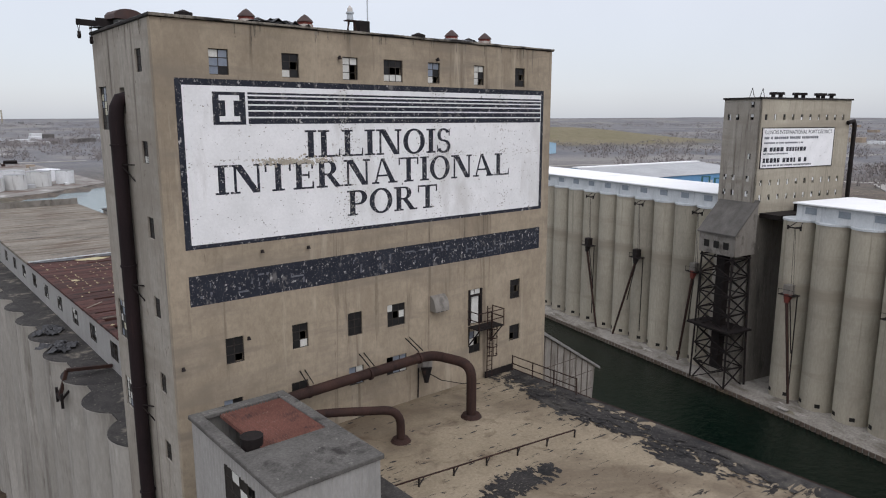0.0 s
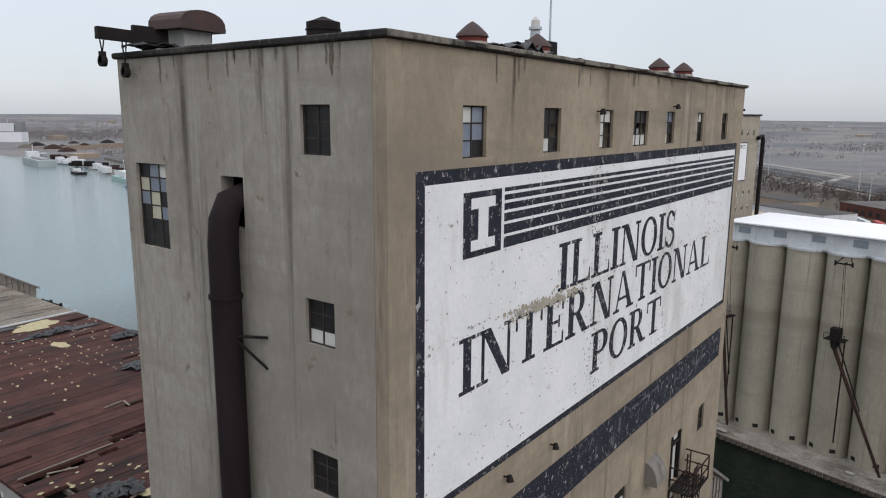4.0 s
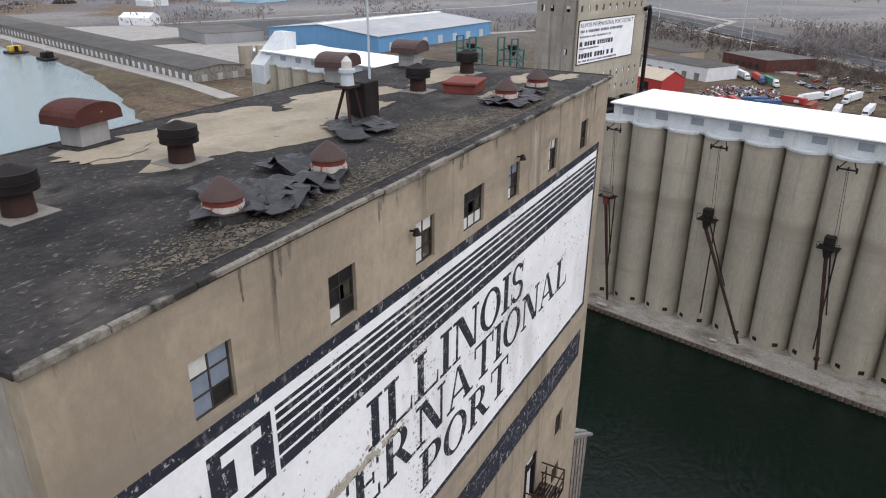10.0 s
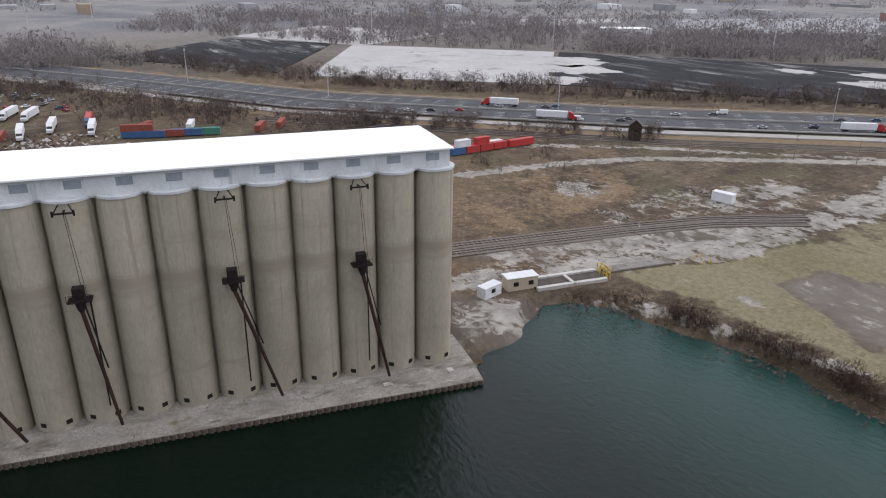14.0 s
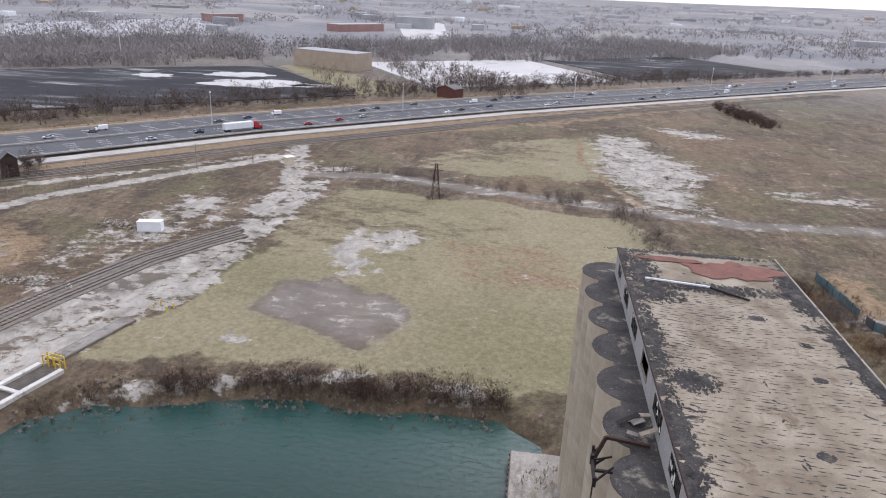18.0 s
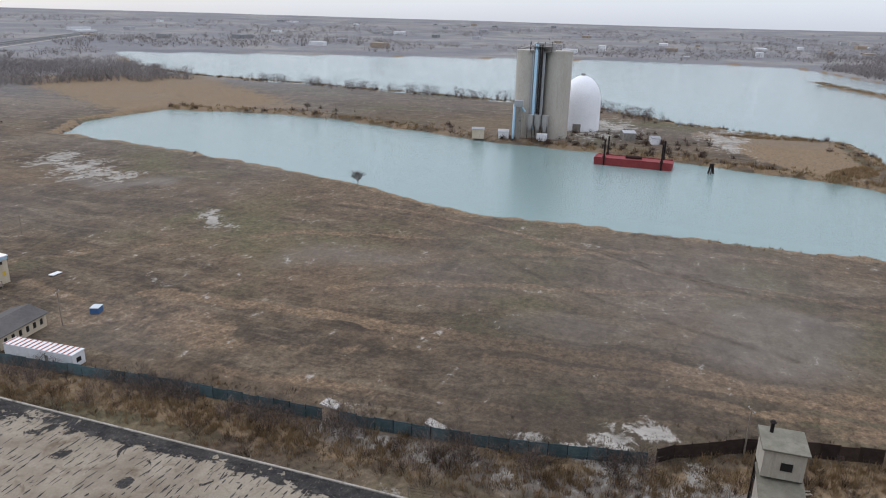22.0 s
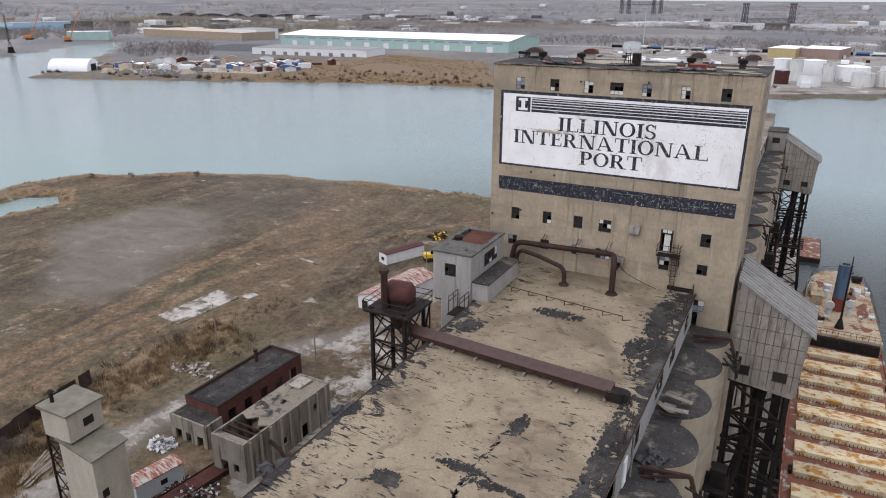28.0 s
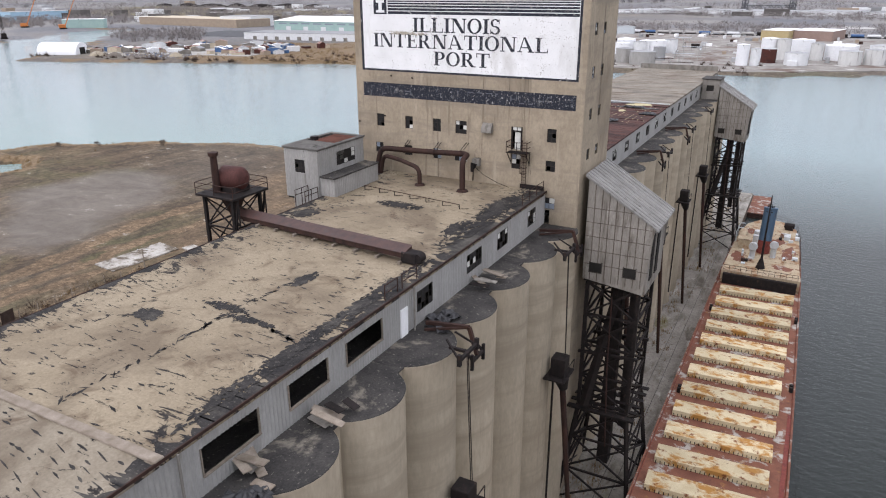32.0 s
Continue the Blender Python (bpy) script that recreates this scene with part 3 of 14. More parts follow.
for px_, py_, rx_, ry_ in ((180, -129, 8, 12), (153, -120, 9, 6), (148, -182, 10, 16), (-45, 5, 10, 6), (-50, -12, 12, 6), (-60, -250, 20, 9), (-420, -60, 60, 30), (-410, 20, 50, 14), (125, -245, 18, 7), (-33, -137, 10, 6), (-62, -6, 5, 9), (-52, -19, 3.5, 9)):
    e = np.hypot((jx - px_) / rx_, (jy - py_) / ry_)
    pale[:] = np.maximum(pale, 0.75 * np.clip((1.3 - e) * 1.3, 0, 1) * (0.75 + 0.35 * n_small))
pale[:] = np.maximum(pale, 0.5 * region([(135, -60), (158, -66), (150, -100), (139, -139), (128, -165), (130, -225), (116, -225), (112, -190), (118, -140), (124, -100)], 8))
pale[:] = np.maximum(pale, 0.48 * region([(164, -121), (167, -140), (160, -181), (142, -207), (131, -176), (137, -151), (145, -128), (155, -110)], 9) * (0.8 + 0.4 * n_small))
pale[:] = np.maximum(pale, 0.72 * stripe([(148, -30), (140, -55), (134.7, -81), (126, -119), (121, -147), (125, -190), (127, -216), (138, -247), (146, -276)], 4.6, 3))
pale[:] = np.maximum(pale, 0.66 * region([(145.4, -58.5), (141, -70), (136.6, -90.6), (132.6, -111), (129.3, -133), (127.7, -164), (124.7, -192), (119.5, -223), (111, -224), (110.5, -176), (115.5, -152), (118.5, -120), (124, -104), (129.7, -86), (136, -67.5), (139, -53.6)], 3))
pale[:] = np.maximum(pale, 0.85 * stripe([(213.5, -107), (208, -146), (198, -177), (172, -216.5), (144.6, -256)], 3.4, 2.5))
pale[:] = np.maximum(pale, 0.6 * stripe([(250, -110), (233, -160), (206, -196), (176, -228), (150, -258)], 2.6, 2.5))
pale[:] = np.maximum(pale, 0.36 * stripe([(128, -231), (99, -236), (69, -228), (41, -221), (19, -218), (-23, -208), (-49, -210), (-83, -214)], 4.6, 3))
pale[:] = np.maximum(pale, 0.95 * stripe([(122, -66), (118, -77), (106, -84.5), (92, -89), (80, -91.5), (62, -93), (48, -92)], 1.8, 4) * (0.7 + 0.5 * n_small))
pale[:] = np.maximum(pale, 0.55 * region([(118, -60), (128, -60), (134, -45), (118, -38)], 4))
pale[:] = np.maximum(pale, 0.46 * stripe([(-41, -60), (-40, -28), (-44, 0), (-45.5, 20), (-44, 40), (-41, 60), (-33, 72), (-30, 85), (-30, 150)], 2.6, 2.5))
pale[:] = np.maximum(pale, 0.5 * region([(-34, 56), (-44, 62), (-34, 76), (-20, 70), (-18, 50), (-22, 46)], 5))
pale[:] = np.maximum(pale, 0.4 * region([(-28, -66), (-28, 60), (44, 60), (44, -66)], 6))
for line, w_, k_ in (([(-80, -130), (-84, -83), (-84.5, -48), (-85, -15), (-86, -4), (-84, 12), (-85, 28), (-86.5, 47.5), (-91, 72), (-91, 100), (-90, 134)], 2.6, 1.0), ([(-76, -40), (-79, -20), (-81, 3), (-80.6, 16), (-80.8, 34), (-79, 52), (-80, 75), (-77, 98), (-65, 120)], 1.8, 1.0), ([(-180, -125), (-177, -93), (-166.7, -57.7), (-153.5, -28), (-146, -14), (-140.5, 6), (-140, 44), (-146, 80)], 1.3, 1.1),
                     ([(-100.4, -90), (-106, -83), (-111, -66), (-117, -49), (-122, -30), (-132, -1), (-137, 20)], 1.4, 1.1), ([(-73.6, -16), (-74.6, -3), (-74.5, 15), (-76, 32), (-74.5, 46), (-66, 90)], 1.6, 0.9)):
    red[:] = np.maximum(red, k_ * stripe(line, w_, 1.6))
for line in ([(-52, -95), (-58, -40), (-70, 20), (-85, 60), (-70, 110), (-40, 160)], [(-75, -165), (-60, -100), (-80, -40), (-100, 20), (-105, 60), (-75, 120)], [(-20, -205), (-90, -175), (-140, -120), (-160, -40)],
             [(-60, -165), (-100, -250), (-140, -340)], [(-40, -200), (-30, -260), (20, -360), (90, -400)], [(-90, -120), (-140, -60), (-170, 0), (-165, 60)]):
    red[:] = np.maximum(red, stripe(line, 2.6, 4) * (0.55 + 0.3 * n_mid))
red[:] = np.maximum(red, 0.3 * np.clip(n_big * 1.6 - 0.35, 0, 1) * (gx < 10))
red[:] = np.maximum(red, 0.7 * region([(190, -60), (160, -75), (162, -140), (215, -190), (240, -150)], 18) * (0.6 + 0.4 * n_mid))
red[:] = np.maximum(red, 0.85 * region([(-51, -144), (-77, -145), (-84, -103), (-58, -84), (-48, -114)], 22) * (0.6 + 0.4 * n_mid))
for off_ in (-1.3, 1.3):
    pale[:] *= 1 - 0.5 * stripe([(148 + off_, -30), (140 + off_, -55), (134.7 + off_, -81), (126 + off_, -119), (121 + off_, -147), (125 + off_, -190), (127 + off_, -216)], 0.4, 1.2)
    pale[:] *= 1 - 0.6 * stripe([(128, -231 + off_), (99, -236 + off_), (69, -228 + off_), (41, -221 + off_), (19, -218 + off_), (-23, -208 + off_), (-83, -214 + off_)], 0.4, 1.2)
edge_land = np.where(wet, 0, np.clip(1.3 - shore_d / 9, 0, 1)) * (far_r > 120)
reed[:] = np.where(gx < -20, edge_land * 0.9, 0)
reed[:] = np.maximum(reed, 0.8 * stripe([(-38, -165), (-36, -130), (-38, -90), (-40, -55), (-42, -25), (-47, 0), (-60, 30), (-62, 60)], 5, 5))
reed[:] = np.maximum(reed, 0.75 * region([(205, -104), (197, -157), (170, -150), (166, -122), (158, -104), (164, -80), (186, -89)], 10) * (0.7 + 0.4 * n_mid))
reed[:] = np.maximum(reed, 0.5 * region([(66, -171), (32, -179), (26, -143), (48, -139), (66, -149)], 16))
VERGE = [(620, 40), (500, -40), (371, -117), (249, -240), (191, -311), (80, -422), (-160, -628), (-390, -812)]
reed[:] = np.maximum(reed, 0.85 * stripe([(x + 22, y - 22) for x, y in VERGE], 6, 3))
reed[:] = np.maximum(reed, 0.8 * stripe([(x - 28, y + 28) for x, y in VERGE], 4.5, 3))
reed[:] = np.maximum(reed, 0.9 * stripe([(22, -335), (24, -290), (15, -244), (5, -217), (-14, -210)], 1.4, 2.5))
reed[:] = np.maximum(reed, 0.85 * region([(-300, 60), (-330, 85), (-440, 80), (-430, 0), (-370, 20)], 10))
reed[:] = np.maximum(reed, 1.0 * region([(-440, 412), (-520, 600), (-420, 618), (-410, 700), (-275, 672), (-215, 545), (-150, 490), (-229, 452), (-314, 432)], 14))
reed[:] = np.maximum(reed, 0.7 * region([(-330, -380), (-420, -260), (-620, -520), (-500, -700)], 40))
reed[:] = np.maximum(reed, 0.6 * stripe([(230, -190), (150, -290), (40, -370), (-150, -560), (-400, -780)], 6, 5))
for spit in SPITS:
    reed[:] = np.maximum(reed, region(spit, 5))
green[:] = np.maximum(green, np.clip(hill / 12, 0, 0.62) * (gx > 700))
red[:] = np.maximum(red, 0.9 * region([(395, 800), (425, 980), (450, 1130), (500, 1390), (900, 1500), (1300, 1000), (700, 700), (480, 680)], 60) * (0.55 + 0.5 * n_big))
mud = 0.85 * region([(-108, 49), (-146, 85), (-146, 117), (-123, 122), (-105, 106), (-98.7, 80), (-96, 58)], 11)
mud = np.maximum(mud, 0.45 * region([(-200, 20), (-150, 40), (-120, 30), (-90, -10), (-130, -40), (-180, -20)], 50))
mud = np.maximum(mud, 0.3 * np.clip(n_big * 1.5 - 0.3, 0, 1) * (gx < -50))
mud = np.maximum(mud, 0.65 * region([(-127, 1), (-134, 15), (-131, 33), (-103, 33), (-91, 20), (-93, 5), (-102, -3)], 12))
mud = np.maximum(mud, 0.6 * region([(-94, -40), (-104, -32), (-100, -14), (-91, -22)], 10))
mud = np.maximum(mud, 0.45 * region([(-130, -110), (-112, -112), (-122, -70), (-135, -72)], 14))
mud = np.maximum(mud, mud_lot)
mud = np.maximum(mud, 0.95 * stripe([(-41, -60), (-40, -28), (-44, 0), (-45.5, 20), (-44, 40), (-41, 60), (-33, 72), (-30, 85), (-30, 150)], 3.0, 2.5))
mud = np.maximum(mud, 0.95 * stripe([(128, -231), (99, -236), (69, -228), (41, -221), (19, -218), (-23, -208), (-49, -210), (-83, -214)], 3.8, 3))
mud = np.maximum(mud, 0.7 * region([(-167, -252), (-175, -223), (-191, -207), (-177, -198), (-155, -218)], 9))
mud = np.maximum(mud, 0.75 * region([(134, -50), (123, -65), (119, -63), (113, -44), (118, -36), (134, -40)], 6) * (0.7 + 0.5 * n_small))
mud = np.maximum(mud, 0.6 * region([(158, -66), (152, -87), (146, -114), (139, -139), (131, -155), (127, -140), (134, -110), (142, -80), (148, -62)], 5))
tone = np.clip(tone, 0, 1)
attr = ground_mesh.color_attributes.new("cover", "FLOAT_COLOR", "POINT")
attr.data.foreach_set("color", tone.reshape(-1))
mud_attr = ground_mesh.attributes.new("mud", "FLOAT", "POINT")
mud_attr.data.foreach_set("value", np.clip(mud, 0, 1).ravel())
rut = np.zeros((nx, ny))
for line in ([(-160, -30), (-147.4, -7.6), (-140.2, 10), (-139.8, 31), (-139.8, 50), (-144, 70)], [(-158, -31), (-145, -8), (-136, 16), (-138, 36), (-137, 50), (-141, 70)], [(-88, -40), (-89.4, -10), (-88, 14), (-89, 30), (-90, 47), (-95, 72), (-95, 104)], [(-82.6, -20), (-82.6, 10), (-82.8, 34), (-83, 52), (-85, 75), (-83, 98), (-74, 124)], [(-78, -10), (-77.6, 16), (-78.4, 34), (-76.6, 50)], [(-170, -110), (-150, -70), (-128, -40), (-112, -12), (-100, 20)]):
    rut = np.maximum(rut, stripe(line, 0.8, 1.4) * (0.75 + 0.25 * n_mid))
rut = np.maximum(rut, 0.5 * region([(-95, -60), (-95, -5), (-72, 5), (-62, 12), (-55, -5), (-50, -40)], 14))
rut_attr = ground_mesh.attributes.new("rut", "FLOAT", "POINT")
rut_attr.data.foreach_set("value", np.clip(rut, 0, 1).ravel())
# share of pale blue-grey haze painted onto the land, growing with distance
haze_attr = ground_mesh.attributes.new("far", "FLOAT", "POINT")
haze_attr.data.foreach_set("value", (np.clip((far_r - 450) / 500, 0, 1) * np.clip(1.2 - hill / 8, 0.1, 1)).ravel())


def ground_material():
    m = bpy.data.materials.new("field_earth")
    m.use_nodes = True
    nt = m.node_tree
    bsdf = nt.nodes["Principled BSDF"]
    co = nt.nodes.new("ShaderNodeTexCoord").outputs["Object"]
    at = nt.nodes.new("ShaderNodeAttribute")
    at.attribute_name = "cover"
    sep = nt.nodes.new("ShaderNodeSeparateColor")
    nt.links.new(at.outputs["Color"], sep.inputs[0])
    big = noise_node(nt, co, 0.02, (1, 1, 1), 8, 0.62)
    mid = noise_node(nt, co, 0.09, (1, 1.7, 1), 10, 0.72, 0.5, 4)
    fine = noise_node(nt, co, 0.9, (1, 1, 1), 8, 0.8, 0.2, 9)
    col = ramp_node(nt, big, [(0.30, (0.048, 0.034, 0.023)), (0.5, (0.080, 0.058, 0.038)), (0.68, (0.128, 0.098, 0.066))])
    col = mix_node(nt, ramp_node(nt, mid, [(0.48, (0, 0, 0)), (0.66, (0.8, 0.8, 0.8))]), col, (0.142, 0.107, 0.069))
    col = mix_node(nt, ramp_node(nt, mid, [(0.30, (0.85, 0.85, 0.85)), (0.44, (0, 0, 0))]), col, (0.052, 0.044, 0.030))

    streak = noise_node(nt, co, 0.05, (2.6, 0.55, 1), 9, 0.7, 0.9, 14)
    col = mix_node(nt, ramp_node(nt, streak, [(0.48, (0, 0, 0)), (0.58, (0.7, 0.7, 0.7))]), col, (0.047, 0.036, 0.026))
    col = mix_node(nt, ramp_node(nt, noise_node(nt, co, 0.045, (2.2, 0.6, 1), 9, 0.72, 0.9, 31), [(0.52, (0, 0, 0)), (0.64, (0.8, 0.8, 0.8))]), col, (0.150, 0.118, 0.080))
    col = mix_node(nt, ramp_node(nt, noise_node(nt, co, 0.018, (1, 1, 1), 8, 0.65, 0.4, 47), [(0.51, (0, 0, 0)), (0.62, (0.75, 0.75, 0.75))]), col, (0.089, 0.081, 0.042))

    col = mix_node(nt, ramp_node(nt, noise_node(nt, co, 0.011, (1.5, 0.7, 1), 9, 0.66, 0.7, 91), [(0.50, (0, 0, 0)), (0.62, (0.7, 0.7, 0.7))]), col, (0.132, 0.092, 0.058))
    clod = noise_node(nt, co, 0.32, (1.0, 1.0, 1), 6, 0.7, 0.6, 71)

    def layer(col, w, base_a, base_b, soft, ragged_=0.7, grain=None):
        f = nt.nodes.new("ShaderNodeMath")
        f.operation = "ADD"
        nt.links.new(w, f.inputs[0])
        s = nt.nodes.new("ShaderNodeMath")
        s.operation = "MULTIPLY_ADD"
        nt.links.new(mid, s.inputs[0])
        s.inputs[1].default_value, s.inputs[2].default_value = soft, -soft * 0.5
        e = nt.nodes.new("ShaderNodeMath")
        e.operation = "MULTIPLY_ADD"
        nt.links.new(clod, e.inputs[0])
        e.inputs[1].default_value, e.inputs[2].default_value = soft * ragged_, -soft * ragged_ / 2
        k = nt.nodes.new("ShaderNodeMath")
        k.operation = "ADD"
        nt.links.new(s.outputs[0], k.inputs[0])
        nt.links.new(e.outputs[0], k.inputs[1])
        nt.links.new(k.outputs[0], f.inputs[1])
        fac = ramp_node(nt, f.outputs[0], [(0.38, (0, 0, 0)), (0.60, (1, 1, 1))])
        return mix_node(nt, fac, col, ramp_node(nt, grain or fine, [(0.36, base_a), (0.64, base_b)]))

    # haze put into the base colour: distant land pales to blue-grey
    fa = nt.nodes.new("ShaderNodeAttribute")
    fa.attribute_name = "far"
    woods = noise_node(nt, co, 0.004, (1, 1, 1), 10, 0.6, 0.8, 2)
    haze_col = ramp_node(nt, woods, [(0.36, (0.135, 0.142, 0.162)), (0.50, (0.180, 0.183, 0.196)), (0.60, (0.255, 0.247, 0.238)), (0.68, (0.185, 0.192, 0.178))])
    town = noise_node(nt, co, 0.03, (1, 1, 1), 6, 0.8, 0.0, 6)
    haze_col = mix_node(nt, ramp_node(nt, town, [(0.66, (0, 0, 0)), (0.72, (0.7, 0.7, 0.7))]), haze_col, (0.31, 0.31, 0.32))
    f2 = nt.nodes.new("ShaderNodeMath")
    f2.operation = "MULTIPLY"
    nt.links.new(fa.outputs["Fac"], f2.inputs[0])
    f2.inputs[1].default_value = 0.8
    col = mix_node(nt, f2.outputs[0], col, haze_col)
    col = layer(col, sep.outputs["Blue"], (0.112, 0.077, 0.048), (0.162, 0.114, 0.071), 1.1, 0.25)
    col = mix_node(nt, 1.0, col, ramp_node(nt, fine, [(0.39, (0.74, 0.74, 0.74)), (0.5, (0.98, 0.98, 0.98)), (0.61, (1.20, 1.20, 1.20))]), "MULTIPLY")
    col = mix_node(nt, 1.0, col, ramp_node(nt, clod, [(0.38, (0.76, 0.76, 0.76)), (0.5, (0.98, 0.98, 0.98)), (0.62, (1.18, 1.18, 1.18))]), "MULTIPLY")
    col = layer(col, sep.outputs["Green"], (0.155, 0.133, 0.082), (0.21, 0.182, 0.116), 1.2, 0.4)
    turf = ramp_node(nt, noise_node(nt, co, 0.014, (1, 1.3, 1), 7, 0.56, 0.8, 63), [(0.40, (0, 0, 0)), (0.62, (0.85, 0.85, 0.85))])
    lush = nt.nodes.new("ShaderNodeMath")
    lush.operation = "MULTIPLY"
    nt.links.new(turf, lush.inputs[0])
    nt.links.new(sep.outputs["Green"], lush.inputs[1])
    col = mix_node(nt, lush.outputs[0], col, ramp_node(nt, fine, [(0.4, (0.105, 0.097, 0.048)), (0.6, (0.138, 0.126, 0.066))]))
    col = layer(col, at.outputs["Alpha"], (0.115, 0.080, 0.048), (0.21, 0.15, 0.09), 1.4)
    col = mix_node(nt, 1.0, col, ramp_node(nt, fine, [(0.40, (0.88, 0.88, 0.88)), (0.6, (1.08, 1.08, 1.08))]), "MULTIPLY")
    gravel = noise_node(nt, co, 0.14, (1.3, 0.8, 1), 9, 0.75, 0.7, 83)
    mu = nt.nodes.new("ShaderNodeAttribute")
    mu.attribute_name = "mud"
    col = mix_node(nt, mu.outputs["Fac"], col, ramp_node(nt, mid, [(0.36, (0.112, 0.097, 0.083)), (0.64, (0.168, 0.149, 0.130))]))
    rt = nt.nodes.new("ShaderNodeAttribute")
    rt.attribute_name = "rut"
    col = mix_node(nt, rt.outputs["Fac"], col, ramp_node(nt, fine, [(0.4, (0.040, 0.031, 0.023)), (0.6, (0.066, 0.053, 0.040))]))
    col = layer(col, sep.outputs["Red"], (0.150, 0.138, 0.118), (0.34, 0.318, 0.282), 2.4, 0.8, gravel)
    nt.links.new(col, bsdf.inputs["Base Color"])
    bsdf.inputs["Roughness"].default_value = 0.95
    bsdf.inputs["Specular IOR Level"].default_value = 0.2
    bp = nt.nodes.new("ShaderNodeBump")
    bp.inputs["Strength"].default_value, bp.inputs["Distance"].default_value = 0.8, 0.25
    nt.links.new(mid, bp.inputs["Height"])
    nt.links.new(bp.outputs[0], bsdf.inputs["Normal"])
    return m


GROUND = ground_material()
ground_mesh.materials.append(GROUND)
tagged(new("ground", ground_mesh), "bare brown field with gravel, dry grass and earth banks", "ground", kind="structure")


def water_material():
    m = bpy.data.materials.new("harbour_water")
    m.use_nodes = True
    nt = m.node_tree
    bsdf = nt.nodes["Principled BSDF"]
    co = nt.nodes.new("ShaderNodeTexCoord").outputs["Object"]
    deep = ramp_node(nt, noise_node(nt, co, 0.01, (1, 1, 1), 4), [(0.3, (0.001, 0.005, 0.003)), (0.7, (0.002, 0.008, 0.005))])
    sp = nt.nodes.new("ShaderNodeSeparateXYZ")
    nt.links.new(co, sp.inputs[0])
    # lagoon and river paled by position: reflected sky put into their colour
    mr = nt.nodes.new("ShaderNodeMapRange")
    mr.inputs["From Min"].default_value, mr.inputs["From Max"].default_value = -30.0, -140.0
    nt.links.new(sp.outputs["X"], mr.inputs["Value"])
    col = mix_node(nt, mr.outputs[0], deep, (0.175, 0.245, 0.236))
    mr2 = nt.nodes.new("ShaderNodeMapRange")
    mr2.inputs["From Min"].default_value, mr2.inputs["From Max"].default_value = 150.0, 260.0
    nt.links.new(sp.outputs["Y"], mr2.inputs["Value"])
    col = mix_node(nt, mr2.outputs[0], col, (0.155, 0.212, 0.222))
    # slip end lifted to teal, its brighter sky reflection painted in
    mr3 = nt.nodes.new("ShaderNodeMapRange")
    mr3.inputs["From Min"].default_value, mr3.inputs["From Max"].default_value = -40.0, -82.0
    nt.links.new(sp.outputs["Y"], mr3.inputs["Value"])
    mr4 = nt.nodes.new("ShaderNodeMapRange")
    mr4.inputs["From Min"].default_value, mr4.inputs["From Max"].default_value = 0.0, 30.0
    nt.links.new(sp.outputs["X"], mr4.inputs["Value"])
    both = nt.nodes.new("ShaderNodeMath")
    both.operation = "MULTIPLY"
    nt.links.new(mr3.outputs[0], both.inputs[0])
    nt.links.new(mr4.outputs[0], both.inputs[1])
    col = mix_node(nt, both.outputs[0], col, (0.011, 0.044, 0.037))
    nt.links.new(col, bsdf.inputs["Base Color"])
    bsdf.inputs["Roughness"].default_value, bsdf.inputs["IOR"].default_value = 0.07, 1.33
    bp = nt.nodes.new("ShaderNodeBump")
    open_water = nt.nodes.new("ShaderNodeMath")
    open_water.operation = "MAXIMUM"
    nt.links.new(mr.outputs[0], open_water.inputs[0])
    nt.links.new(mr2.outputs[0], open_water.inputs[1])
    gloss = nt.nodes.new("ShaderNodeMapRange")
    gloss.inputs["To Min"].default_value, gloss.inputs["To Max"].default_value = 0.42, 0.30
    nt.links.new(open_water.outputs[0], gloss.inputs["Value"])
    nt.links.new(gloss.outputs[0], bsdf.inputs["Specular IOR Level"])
    bp.inputs["Strength"].default_value, bp.inputs["Distance"].default_value = 0.8, 0.24
    rip = noise_node(nt, co, 0.55, (1.0, 1.7, 1), 6, 0.62, 0.4)
    nt.links.new(rip, bp.inputs["Height"])
    nt.links.new(bp.outputs[0], bsdf.inputs["Normal"])
    return m


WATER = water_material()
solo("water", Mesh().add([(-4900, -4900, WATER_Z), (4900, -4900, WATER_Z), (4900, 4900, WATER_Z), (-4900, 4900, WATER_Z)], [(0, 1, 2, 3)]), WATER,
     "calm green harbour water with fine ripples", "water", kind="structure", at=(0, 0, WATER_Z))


def strip(pts, width, z):
    """A flat band of given width along pts (x, y), as a thin slab."""
    m, P = Mesh(), [Vector((x, y, 0)) for x, y in pts]
    rows = []
    for i, p in enumerate(P):
        d = (P[min(i + 1, len(P) - 1)] - P[max(i - 1, 0)]).normalized()
        s = Vector((-d.y, d.x, 0)) * width / 2
        rows.append((p + s, p - s))
    vs = [(q.x, q.y, zz) for a, b in rows for q in (a, b) for zz in (z - 0.6, z)]
    fs = []
    for i in range(len(P) - 1):
        a, c = 4 * i, 4 * i + 4
        fs += [(a + 1, a + 3, c + 3, c + 1), (a, c, c + 2, a + 2), (a, a + 1, c + 1, c), (a + 2, c + 2, c + 3, a + 3)]
    fs += [(0, 2, 3, 1), (len(vs) - 4, len(vs) - 3, len(vs) - 1, len(vs) - 2)]
    return m.add(vs, fs)


def offset_line(pts, d):
    P = [Vector((x, y)) for x, y in pts]
    out = []
    for i, p in enumerate(P):
        t = (P[min(i + 1, len(P) - 1)] - P[max(i - 1, 0)]).normalized()
        out.append((p.x - t.y * d, p.y + t.x * d))
    return out


